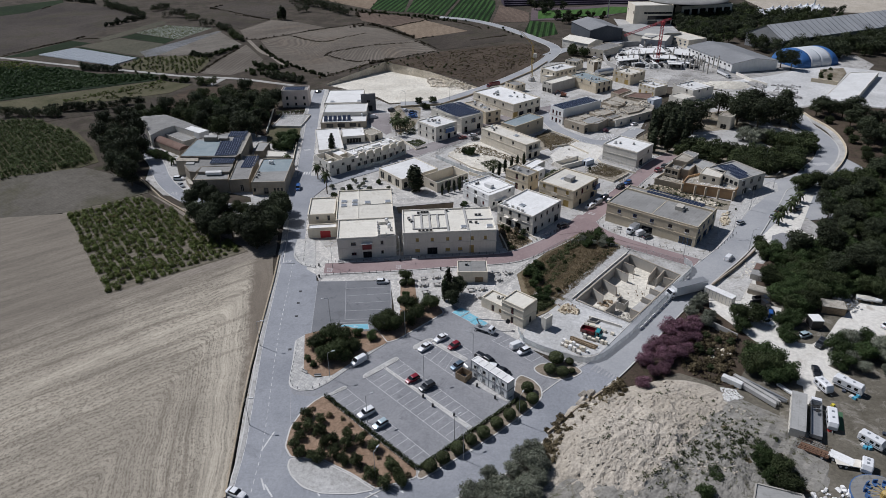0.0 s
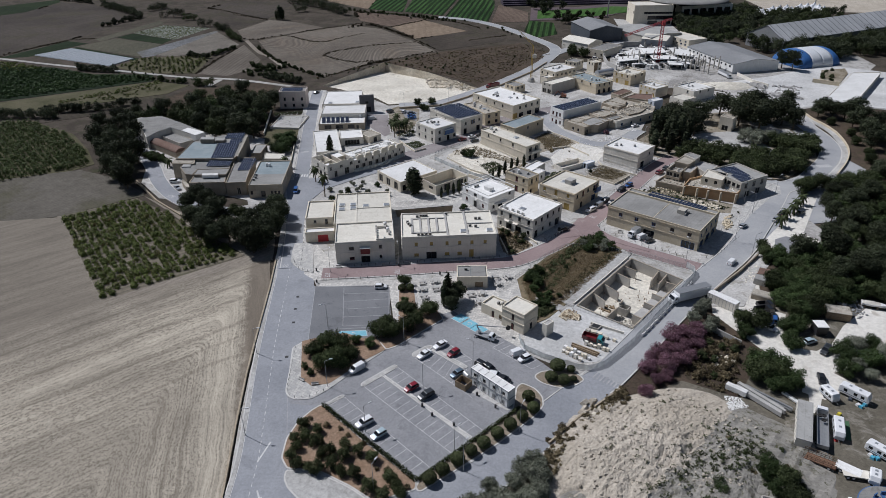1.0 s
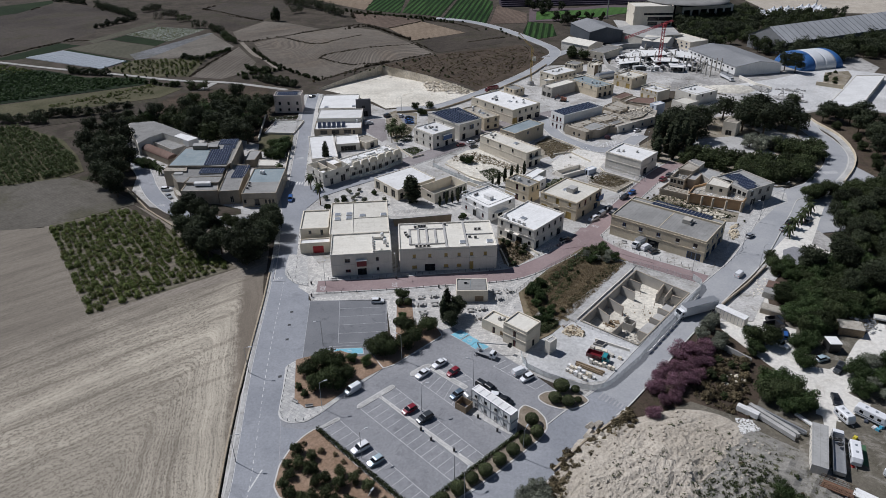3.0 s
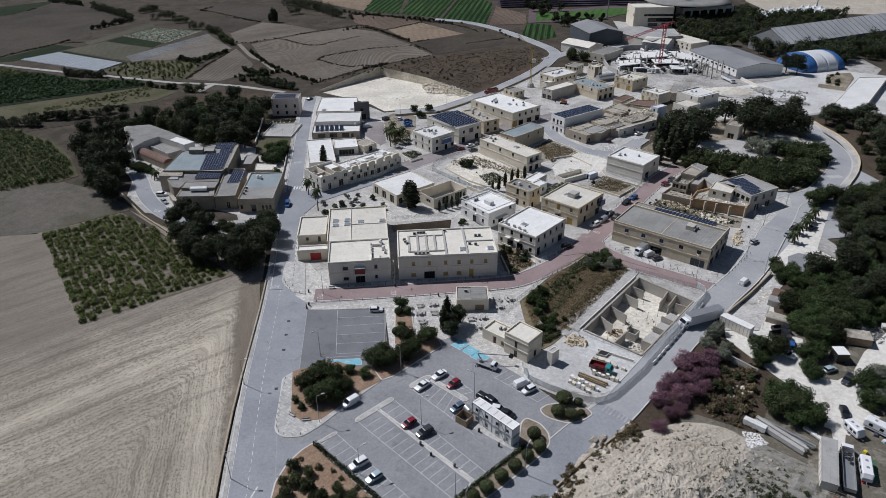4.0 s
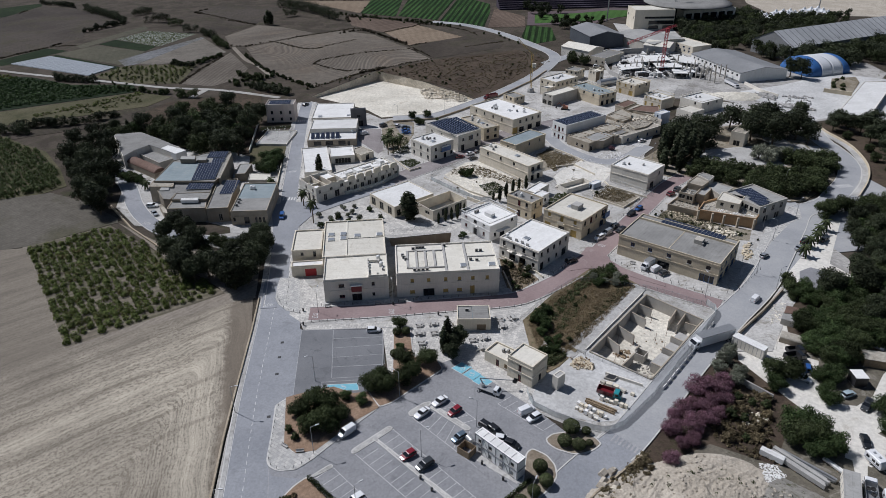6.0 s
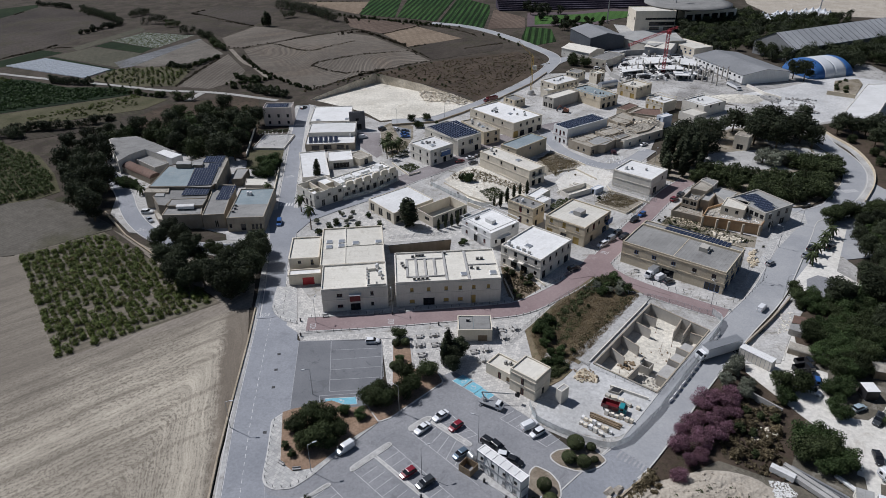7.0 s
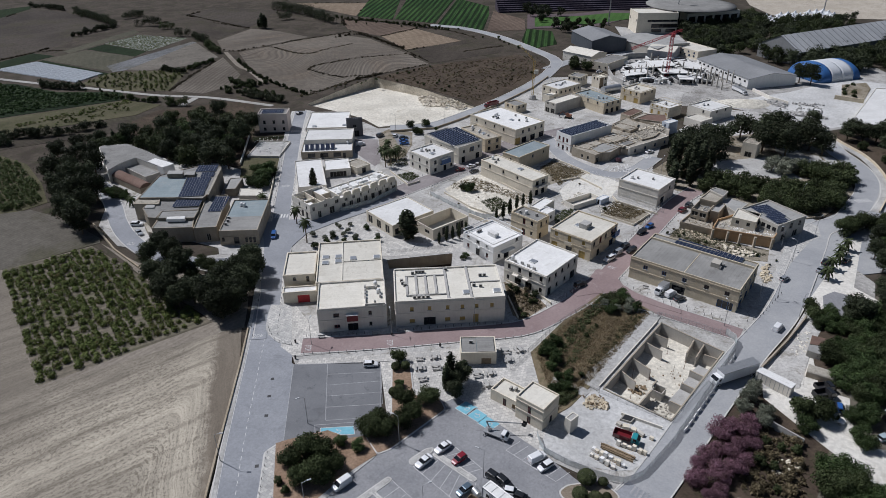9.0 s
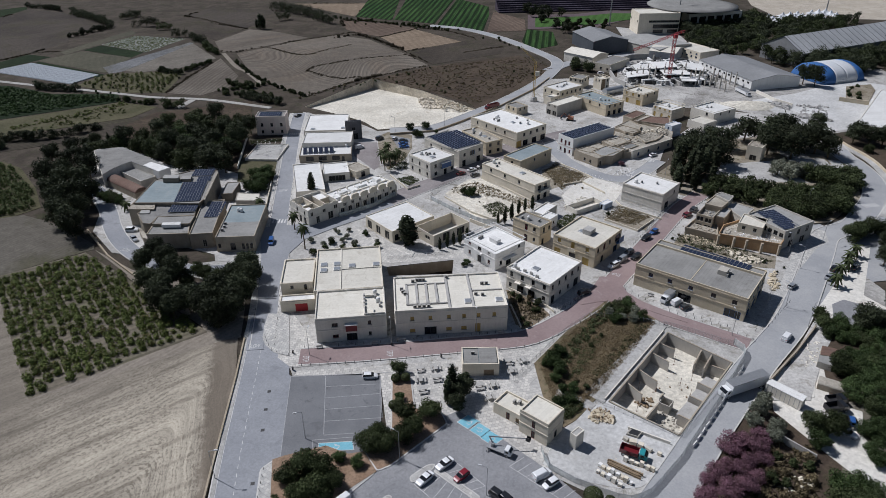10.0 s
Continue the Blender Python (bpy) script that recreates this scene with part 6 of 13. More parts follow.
G_SHED = building("grey_workshop", "long tan workshop with a grey roof and blue doors", 86.02, 200.21, 51.4, 19.2, 33.3, 8.0, WALL_TAN, ROOF_GREY,
                  [("v", s, 4.6, 1.4, 1.4, k) for s, k in ((0.1, "dark"), (0.28, "dark"), (0.48, "blue"), (0.67, "blue"), (0.85, "blue"))] + [("v", 0.1, 0.0, 4.6, 2.7, "blue"), ("v", 0.52, 0.0, 4.0, 2.6, "dark")]
                  + row("u", 4.5, 4, 1.6, 1.6, "blue", 0.12, 0.85) + row("u", 0.0, 3, 3.6, 2.8, "blue", 0.2, 0.8), 0.4, (3.6, 7.0))
H_CUBE = building("plain_workshop", "plain pale workshop with a white roof", 84.22, 271.72, 47.1, 14.5, 16.7, 7.4, WALL_PALE, ROOF_WHITE, [("u", 0.3, 0.0, 3.0, 2.8, "dark"), ("u", 0.7, 4.2, 1.2, 1.4, "dark")], 0.5, (3.8, 6.8))
I_HALL = building("cream_hall", "long cream workshop with a white roof", 37.46, 282.34, 38.9, 9.1, 29.8, 7.4, WALL_CREAM, ROOF_CREAM,
                  row("v", 5.0, 3, 1.1, 1.4, "dark", 0.28, 0.82) + row("u", 4.2, 2, 1.8, 2.0, "dark", 0.3, 0.7) + row("u", 0.0, 2, 1.8, 2.4, "dark", 0.3, 0.7), 0.5, (3.9, 7.0))
J_HALL = building("tan_hall", "tan workshop with a blue-grey roof", 35.11, 308.16, 43.0, 21.2, 9.3, 7.0, WALL_TAN, ROOF_BLUE, [("u", 0.45, 4.2, 1.0, 1.3, "blue"), ("u", 0.8, 4.2, 1.0, 1.3, "dark"), ("v", 0.5, 4.2, 1, 1.2, "dark")], 0.4, (6.6,))
K_HALL = building("large_hall", "large cream workshop with ochre doors and roof plant", 37.45, 340.89, 38.8, 20.0, 31.7, 7.8, WALL_CREAM, ROOF_WHITE,
                  row("v", 5.0, 4, 1.1, 1.4, "dark", 0.25, 0.85) + [("u", 0.08, 0.0, 3.4, 3.2, "ochre")] + row("u", 0.0, 3, 3.2, 2.8, "dark", 0.3, 0.9) + row("u", 4.8, 4, 1.4, 1.6, "dark", 0.25, 0.9), 0.6, (3.9, 7.2))
L_HALL = building("solar_hall", "cream workshop roofed with solar panels", 9.68, 317.98, 39.9, 14.4, 23.6, 8.1, WALL_PALE, ROOF_GREY,
                  [("u", 0.22, 4.6, 1.3, 1.4, "dark"), ("u", 0.55, 3.9, 2.8, 2.4, "blue"), ("u", 0.2, 0.0, 2.0, 2.9, "dark"), ("u", 0.8, 0.0, 2.2, 2.8, "dark"), ("u", 0.85, 4.8, 1.2, 1.4, "dark"), ("v", 0.8, 4.8, 1.0, 1.3, "dark"), ("v", 0.5, 4.8, 1.0, 1.3, "dark")], 0.4, (4.0, 7.2))
M_HOUSE = building("blue_balcony_house", "pale two-storey workshop with a blue glazed balcony", -2.96, 305.93, 40.6, 13.6, 13.9, 7.7, WALL_PALE, ROOF_WHITE,
                   [("u", 0.22, 4.4, 1.3, 1.6, "dark"), ("u", 0.22, 1.0, 1.4, 1.6, "dark"), ("u", 0.62, 0.0, 1.6, 2.6, "dark"), ("u", 0.62, 3.9, 3.8, 2.1, "blue"), ("u", 0.9, 1.0, 1.2, 1.5, "dark")]
                   + row("v", 4.4, 3, 1.1, 1.6, "dark", 0.15, 0.85) + row("v", 1.0, 3, 1.2, 1.6, "dark", 0.15, 0.85), 0.5, (3.8, 6.9))
N_HOUSE = building("yellow_house", "small yellow limestone house with dark windows", 22.52, 331.82, 30.7, 9.1, 20.1, 6.6, WALL_TAN, ROOF_OLD,
                   row("u", 4.0, 2, 1.4, 1.6, "dark", 0.25, 0.75) + row("u", 0.8, 2, 1.6, 1.6, "dark", 0.25, 0.75) + [("v", 0.2, 0.0, 1.4, 2.4, "dark")], 0.5, (3.4, 6.0))
O_HALL = building("solar_house", "rose-fronted house with a long solar roof", 61.58, 330.00, 34.9, 27.3, 9.3, 8.3, WALL_WHITE, ROOF_GREY,
                  row("v", 4.6, 2, 1.2, 1.7, "maroon", 0.25, 0.78) + [("v", 0.5, 3.9, 1.2, 2.4, "maroon"), ("v", 0.2, 0.9, 1.1, 1.5, "maroon"), ("v", 0.8, 0.9, 1.1, 1.5, "maroon"), ("v", 0.5, 0.0, 1.3, 2.4, "maroon")], 0.4, (3.6,), trim=WALL_ROSE)
P_LOW = building("low_house", "weathered low houses with a cracked flat roof", 69.96, 316.26, 37.8, 15.1, 13.2, 4.4, WALL_BROWN, ROOF_OLD, row("v", 1.0, 2, 1.1, 1.4, "dark", 0.3, 0.55) + row("u", 0.0, 3, 2.0, 2.6, "void", 0.12, 0.7), 0.3)
P_LOW_B = building("low_house", "weathered low house with a parapet", 79.48, 330.24, 27.3, 11.2, 7.2, 4.8, WALL_BROWN, ROOF_OLD, [("v", 0.5, 1.0, 1.2, 1.3, "void")], 0.3)
P_LOW_C = building("low_house", "low whitewashed row with blue doors", 87.60, 325.12, 33.1, 27.1, 7.4, 4.2, WALL_PALE, ROOF_OLD, row("u", 0.9, 4, 1.2, 1.5, "blue", 0.15, 0.9), 0.3)
P_LOW_D = building("low_house", "half-ruined low house with an old roof", 93.35, 346.56, 41.6, 7.2, 10.7, 4.6, WALL_BROWN, ROOF_OLD, [("v", 0.5, 0.0, 2.2, 2.4, "void")], 0.3)
P_LOW_E = building("low_house", "low house with patched flat roof", 109.74, 355.90, 45.5, 12.2, 14.9, 4.4, WALL_BROWN, ROOF_OLD, [], 0.3)
JOINED = outline_hall("joined_houses", "cluster of joined low houses with weathered roofs", [(62.0, 328.5), (69.8, 318.6), (82.9, 326.3), (88.3, 325.6), (110.6, 342.2), (117.8, 360.2), (116.5, 374.3), (99.8, 369.0), (87.7, 355.9), (82.8, 342.3)], 3.3, WALL_BROWN, ROOF_OLD)
P_WHITE = building("white_gable_house", "narrow white house end", 113.90, 352.45, 33.8, 7.0, 4.2, 6.0, WALL_BLUE, ROOF_WHITE, [("v", 0.5, 3.6, 0.9, 1.2, "blue")], 0.3)
Q_HOUSE = building("unfinished_house", "grey unfinished two-storey block", 64.26, 386.56, 39.6, 20.9, 7.5, 6.0, WALL_GREY, ROOF_CREAM, row("v", 4.3, 2, 1.3, 1.5, "void", 0.25, 0.75) + row("v", 0.0, 2, 2.6, 2.6, "void", 0.25, 0.75), 0.5)
R_HALL = building("tan_workshop", "tan workshop with a blue-grey roof and arches", 89.77, 385.46, 33.0, 13.3, 23.8, 6.3, WALL_TAN, ROOF_BLUE, row("u", 4.3, 3, 1.2, 1.5, "dark", 0.2, 0.8) + row("u", 0.0, 3, 2.0, 2.6, "dark", 0.2, 0.8) + row("v", 4.5, 3, 1.1, 1.3, "dark", 0.2, 0.8), 0.5, (3.8, 6.8))
S_HALL = building("white_workshop", "white-roofed workshop with a row of windows", 69.85, 410.40, 37.7, 19.1, 12.6, 7.0, WALL_CREAM, ROOF_WHITE, row("u", 4.0, 5, 1.2, 1.4, "dark") + row("v", 4.0, 3, 1.2, 1.4, "dark"), 0.5, (3.6, 6.4))
S_LOW = building("front_annex", "low cream annex in front of the workshop", 64.16, 406.52, 37.7, 9.6, 5.3, 4.4, WALL_CREAM, ROOF_CREAM, [("u", 0.5, 0, 2.4, 2.6, "dark")], 0.4)
T_HOUSE = building("ochre_house", "tan two-storey house with an ochre door", 113.89, 402.38, 38.1, 14.3, 13.2, 6.5, WALL_TAN, ROOF_CREAM, [("v", 0.2, 0.0, 2.8, 2.8, "ochre"), ("v", 0.75, 0.0, 1.8, 2.7, "ochre"), ("v", 0.5, 4.4, 1.2, 2.0, "ochre"), ("v", 0.2, 4.6, 1.1, 1.5, "dark"), ("v", 0.82, 4.6, 1.1, 1.5, "ochre")] + row("u", 4.6, 2, 1.2, 1.5, "dark", 0.3, 0.75), 0.5, (3.9, 6.8))
U_HOUSE = building("shuttered_house", "pale house with yellow shutters", 121.87, 377.44, 35.2, 10.9, 11.8, 5.6, WALL_CREAM, ROOF_WHITE, row("v", 4.2, 4, 1.1, 1.7, "ochre") + row("v", 0.0, 3, 1.4, 2.4, "ochre"), 0.5, (3.6, 6.6))
V_HOUSE = building("white_block", "white-roofed pale block beside the park", 140.72, 369.58, 31.7, 17.6, 14.3, 6.1, WALL_PALE, ROOF_WHITE, [("u", 0.3, 4.2, 1.2, 1.5, "dark"), ("u", 0.7, 4.2, 1.2, 1.5, "dark"), ("v", 0.3, 4.2, 1.1, 1.3, "dark")], 0.5, (6.6,))
V_LOW = building("white_block_annex", "low pale annex beside the park", 132.59, 360.09, 34.0, 10.1, 9.7, 4.0, WALL_PALE, ROOF_CREAM, [("u", 0.5, 1, 1.2, 1.4, "dark")], 0.4)
W_HUT = building("tan_hut", "small tan house beside the far road", 43.21, 388.09, 35.5, 7.8, 9.1, 4.6, WALL_TAN, ROOF_GREY, row("v", 2.6, 2, 1.2, 1.3, "dark", 0.3, 0.7) + row("u", 2.6, 2, 1.2, 1.3, "dark", 0.3, 0.7), 0.5)
X_HOUSE = building("flat_house", "grey-roofed house with dark windows", 87.68, 438.20, 49.9, 9.3, 8.3, 6.0, WALL_CREAM, ROOF_GREY, row("u", 3.6, 3, 1.2, 1.4, "dark") + row("v", 3.6, 3, 1.2, 1.4, "dark"), 0.5, (5.4,))
X_TOWER = building("stair_tower", "cream house with a dark timber bay", 98.45, 434.20, 29.0, 6.2, 6.8, 6.7, WALL_CREAM, ROOF_CREAM, [("u", 0.25, 0.0, 3.0, 6.2, "timber"), ("u", 0.75, 4.6, 1.2, 1.4, "dark"), ("v", 0.3, 4.6, 1, 1.3, "dark"), ("v", 0.7, 4.6, 1, 1.3, "dark"), ("u", 0.75, 1, 1.2, 1.4, "dark")], 0.5, (7.2,))
# row of white blocks along the street
WB_REAR = building("white_hall", "long white-roofed hall beside the quarry", -63.70, 355.12, 2.1, 20.3, 25.0, 5.2, WALL_PALE, ROOF_WHITE, [], 0.4)
WB_BOX = building("dark_entrance_block", "pale block with a dark glazed entrance", -43.58, 355.49, 9.3, 7.8, 1.8, 9.3, WALL_DARK, ROOF_WHITE, [("u", 0.5, 4.6, 1.6, 1.4, "dark"), ("u", 0.5, 0.0, 4.0, 3.0, "dark")], 0.4)
WB_MID = building("white_hall", "white-roofed hall in the terrace row", -61.55, 337.24, 2.1, 22.4, 14.8, 5.6, WALL_PALE, ROOF_WHITE, [], 0.4)
WB_FRONT = building("white_hall", "white hall with tilted solar panels", -61.33, 326.33, 4.3, 23.1, 13.1, 3.7, WALL_BROWN, ROOF_WHITE, row("u", 0.8, 3, 3.4, 2.0, "dark", 0.2, 0.7) + [("u", 0.4, 0.0, 1.6, 2.4, "dark"), ("u", 0.84, 0.0, 1.2, 2.4, "dark")], 0.4)
WB_LOW = building("courtyard_block", "low white block round a dark courtyard", -56.20, 287.13, 12.1, 11.6, 29.4, 3.8, WALL_PALE, ROOF_WHITE, [("v", 0.4, 1.0, 1, 1.3, "dark")], 0.4)
WB_LOW_B = building("courtyard_block", "low white rear wing of the courtyard", -47.54, 304.92, 10.7, 10.8, 12.0, 3.8, WALL_PALE, ROOF_WHITE, [("u", 0.5, 0.0, 7.0, 2.5, "void")], 0.4)
WB_GOLD = building("tiled_canopy_house", "small house with a yellowish tiled roof", -34.27, 307.54, 43.0, 7.2, 8.9, 3.4, WALL_CREAM, ROOF_OLD, [("u", 0.5, 0.0, 2.0, 2.4, "dark")], 0.3)
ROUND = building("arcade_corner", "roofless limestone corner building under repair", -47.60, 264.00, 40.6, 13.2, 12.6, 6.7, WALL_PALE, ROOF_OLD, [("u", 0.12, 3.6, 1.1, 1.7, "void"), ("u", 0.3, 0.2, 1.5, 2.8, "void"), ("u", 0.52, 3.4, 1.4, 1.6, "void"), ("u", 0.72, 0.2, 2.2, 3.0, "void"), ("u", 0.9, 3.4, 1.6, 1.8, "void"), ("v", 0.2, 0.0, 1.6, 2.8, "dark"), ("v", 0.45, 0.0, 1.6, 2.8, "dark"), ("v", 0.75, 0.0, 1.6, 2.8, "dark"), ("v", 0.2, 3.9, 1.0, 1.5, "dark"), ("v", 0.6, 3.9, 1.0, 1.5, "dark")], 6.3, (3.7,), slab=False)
part("floor_slab", Geo().box(0.3, 5.2, 5.6, 12.3, 3.5, 3.75).box(9.2, 12.9, 6.4, 12.3, 5.2, 5.5).box(0.3, 3.0, 0.3, 4.0, 5.3, 5.55), ROOF_WHITE, ROUND, "broken pale upper floor")
part("inner_wall", Geo().box(5.2, 5.5, 0.3, 12.3, -0.2, 6.2).box(9.0, 9.2, 0.3, 12.3, -0.2, 5.6).box(0.3, 5.2, 5.4, 5.7, -0.2, 5.9).box(9.2, 12.9, 6.1, 6.4, -0.2, 6.0), WALL_CREAM, ROUND, "bare inner walls")
for k, (u, v, a, b, z) in enumerate(((1.0, 0.0, 1.6, 0.4, 0.25), (6.4, 0.0, 2.6, 0.3, 0.4), (10.8, 0.05, 1.3, 0.35, 0.3), (0.0, 4.2, 0.35, 1.5, 0.6), (0.05, 8.8, 0.3, 2.0, 0.4))):
    part("broken_coping", Geo().box(u, u + a, v, v + b, 6.35, 6.5 + z, taper=0.06), WALL_CREAM, ROUND)
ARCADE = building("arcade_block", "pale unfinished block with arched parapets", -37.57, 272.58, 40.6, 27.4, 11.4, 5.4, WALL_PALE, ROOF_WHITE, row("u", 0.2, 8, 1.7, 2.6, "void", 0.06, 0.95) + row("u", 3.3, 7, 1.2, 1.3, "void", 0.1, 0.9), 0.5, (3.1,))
WAREHOUSE = building("warehouse", "open-fronted warehouse with a white roof", -16.52, 250.44, 38.9, 18.8, 16.3, 4.8, WALL_CREAM, ROOF_WHITE, row("v", 0.4, 3, 2.6, 3.2, "void", 0.2, 0.85) + [("u", 0.1, 0.5, 1.6, 2.4, "dark")], 0.25)
COURT = building("roofless_court", "roofless cream court with square openings", -2.19, 247.46, 39.2, 16.7, 9.8, 4.4, WALL_CREAM, ROOF_CREAM, [("u", 0.35, 0.6, 3.2, 3.0, "void"), ("u", 0.75, 0.4, 3.6, 3.0, "void"), ("v", 0.35, 1.6, 2.6, 1.4, "void")], 4.0)
STREET_HOUSE = building("street_house", "pink limestone house with a solar roof", -88.49, 364.29, 1.3, 14.5, 9.0, 9.6, WALL_ROSE, ROOF_GREY, row("u", 4.2, 3, 1.2, 1.8, "dark", 0.2, 0.85) + row("u", 0.8, 3, 1.2, 1.6, "dark", 0.2, 0.85), 0.5, (3.8,))
PLATFORM = building("white_platform", "walled white yard beside the street", -86.65, 329.97, -5.0, 14.8, 19.5, 1.2, WALL_PALE, PALE_PAVING, [], 0.4, category="wall")
# old complex on the left
LC_MID = building("old_middle_building", "old stone middle building with a grey roof", -85.84, 248.70, 6.2, 7.9, 27.1, 6.0, WALL_BROWN, ROOF_GREY, [("u", 0.6, 0.5, 1.4, 2.8, "void")], 0.4)
LC_RIGHT = building("old_gate_building", "brown stone gate building with arched windows", -76.29, 246.17, 2.4, 13.2, 25.5, 6.0, WALL_BROWN, ROOF_BLUE, [("u", 0.08, 1.6, 0.9, 1.6, "dark"), ("u", 0.42, 0.6, 1.8, 2.6, "dark")], 0.4, (3.4,))
part("roof_felt", Geo().box(0.3, 12.9, 0.3, 11.6, 5.2, 5.62 - GROUND), ROOF_GREY, LC_RIGHT, "bare grey felt on the front half of the roof")
for _u in (9.0, 10.4, 11.8):
    part("arched_window", Geo().box(_u - 0.48, _u + 0.48, -0.05, 0.1, 1.0, 2.6).tube((_u, -0.05, 2.6), (_u, 0.1, 2.6), 0.48, 0.48, 14), GLASS, LC_RIGHT, "dark arched window")
    part("window_surround", Geo().box(_u - 0.62, _u - 0.48, -0.1, 0.05, 0.9, 2.6).box(_u + 0.48, _u + 0.62, -0.1, 0.05, 0.9, 2.6).box(_u - 0.62, _u + 0.62, -0.1, 0.05, 0.78, 0.9), WALL_TAN, LC_RIGHT, "pale dressed stone surround")

outline_hall("white_barn", "long white barn with a pale flat roof", [(-153.1, 330.3), (-152.2, 332.3), (-141.9, 334.4), (-128.9, 324.0), (-112.4, 309.2), (-115.5, 304.5), (-124.5, 311.4), (-131.3, 316.6), (-135.4, 310.5), (-137.7, 302.4)], 6.0, WALL_PALE, ROOF_GREY)
outline_hall("barn_end", "white end bay with a bright roof", [(-124.3, 311.5), (-122.3, 315.1), (-112.0, 308.4), (-115.3, 304.2)], 6.3, WALL_WHITE, ROOF_WHITE)
LC_SHED = building("grey_shed", "low grey-roofed shed in the yard", -121.92, 300.78, 49.3, 6.7, 16.6, 3.6, WALL_GREY, ROOF_GREY, [], 0.3)
# small houses by the car park
HUT = building("flat_roofed_kiosk", "cream two-storey kiosk with maroon shutters", 22.26, 154.13, 48.3, 6.7, 7.5, 6.8, WALL_CREAM, ROOF_CREAM, [("v", 0.5, 3.2, 0.9, 2.0, "maroon"), ("v", 0.5, 0.0, 1.0, 2.2, "maroon"), ("u", 0.55, 0.0, 1.1, 2.2, "dark")], 0.4, (3.0, 5.6))
HUT_LOW = building("kiosk_wing", "low cream kiosk wing with a maroon door", 17.02, 160.59, 49.3, 5.4, 7.6, 3.4, WALL_CREAM, ROOF_CREAM, [("v", 0.45, 0.0, 1.0, 2.2, "maroon"), ("v", 0.1, 0.5, 1.0, 1.4, "timber")], 0.5)
CABIN = building("transformer_cabin", "cream flat-roofed utility cabin with a brown door", 4.50, 178.85, -0.4, 9.4, 6.9, 4.1, WALL_CREAM, ROOF_BLUE, [("u", 0.72, 0.0, 2.6, 2.0, "timber")], 0.3)
GATEBOX = building("site_hut", "small pale concrete site hut", 28.49, 152.97, 41.6, 2.9, 1.7, 4.2, WALL_PALE, CONCRETE, [], 0.15)
# half-ruined block with orange wall
SUNKEN_COURT = building("sunken_court", "roofless pale court on the cleared plot", 51.81, 269.91, 31.1, 13.7, 5.6, 2.2, WALL_PALE, QUARRY, [], 1.85, category="court")
BLUE_CABIN = building("site_cabin", "small grey site cabin on the plot", 63.16, 274.00, 38.2, 5.0, 2.5, 2.4, WALL_BLUE, ROOF_WHITE, [("v", 0.5, 0.0, 0.9, 1.9, "dark")], 0.15, category="cabin")
PARK_HUT = building("park_hut", "small stone hut among the park trees", 143.04, 319.54, 50.5, 6.7, 6.4, 6.9, WALL_CREAM, ROOF_OLD, [("v", 0.5, 0.0, 3.0, 2.6, "void")], 0.4)

# stepped roofs of the old complex
outline_hall("old_main_building", "old workshop with grey and blue-green flat roofs", [(-112.8, 271.4), (-112.4, 293.0), (-100.9, 301.8), (-90.2, 301.4), (-87.8, 274.1), (-88.6, 270.2)], 7.2, WALL_OLD_SHADED, ROOF_GREY, rim=0.35)
outline_hall("blue_roofed_hall", "hall with a blue-green felted roof", [(-112.5, 271.6), (-111.9, 291.2), (-100.5, 290.2), (-97.9, 271.2)], 7.5, WALL_OLD_SHADED, ROOF_BLUE, 7.3)
outline_hall("old_side_building", "tan-walled corner of the old workshop", [(-113.3, 267.4), (-113.6, 273.0), (-105.6, 273.3), (-103.9, 267.0)], 6.8, WALL_BROWN, ROOF_OLD, rim=0.2)
outline_hall("roof_hut", "grey lift hut with a pale roof", [(-108.0, 289.6), (-108.5, 293.0), (-102.7, 293.2), (-101.7, 289.4)], 9.4, WALL_OLD_SHADED, ROOF_ASH, 7.3)
outline_hall("roof_hut", "low grey hut on the old roof", [(-101.6, 290.9), (-101.9, 294.2), (-98.2, 294.4), (-97.6, 290.8)], 8.4, WALL_OLD_SHADED, ROOF_ASH, 7.3)
outline_hall("old_front_building", "stepped grey-roofed front of the old workshop", [(-109.0, 264.5), (-108.0, 268.9), (-104.1, 272.7), (-89.7, 272.7), (-88.1, 262.7), (-101.0, 261.7), (-101.4, 256.2), (-104.3, 256.9)], 6.2, WALL_OLD_SHADED, ROOF_GREY, rim=0.3)
outline_hall("old_front_step", "raised grey roof of the old workshop", [(-100.4, 255.4), (-100.7, 261.0), (-87.6, 261.6), (-87.4, 255.3)], 6.6, WALL_OLD_SHADED, ROOF_GREY, rim=0.25)
outline_hall("roof_light_box", "long white roof light box", [(-96.6, 253.6), (-96.9, 255.6), (-90.6, 256.0), (-90.1, 253.7)], 7.1, WALL_WHITE, ROOF_WHITE, 6.5)
outline_hall("roof_light_box", "pale flat roof hatch", [(-108.3, 264.2), (-108.5, 267.3), (-105.4, 267.6), (-104.7, 264.4)], 6.6, WALL_PALE, ROOF_ASH, 6.2)
LC_FRONT = outline_hall("old_street_front", "plastered street front with round windows", [(-100.5, 249.5), (-100.7, 255.6), (-88.0, 256.5), (-86.5, 249.8)], 5.6, WALL_BROWN, ROOF_GREY, rim=0.3)
for x, y in [(-97.5, 250.6), (-94.3, 250.8), (-91.1, 251.2)]:
    part("round_window", Geo().tube((x, y + 0.1, 3.6), (x, y - 0.12, 3.6), 0.62, 0.62, 14), GLASS, LC_FRONT, "dark round window")
outline_hall("front_passage", "low tan passage before the old workshop", [(-107.5, 260.8), (-103.4, 255.6), (-101.7, 252.1), (-103.6, 252.8), (-107.3, 259.0)], 2.6, WALL_BROWN, ROOF_OLD)
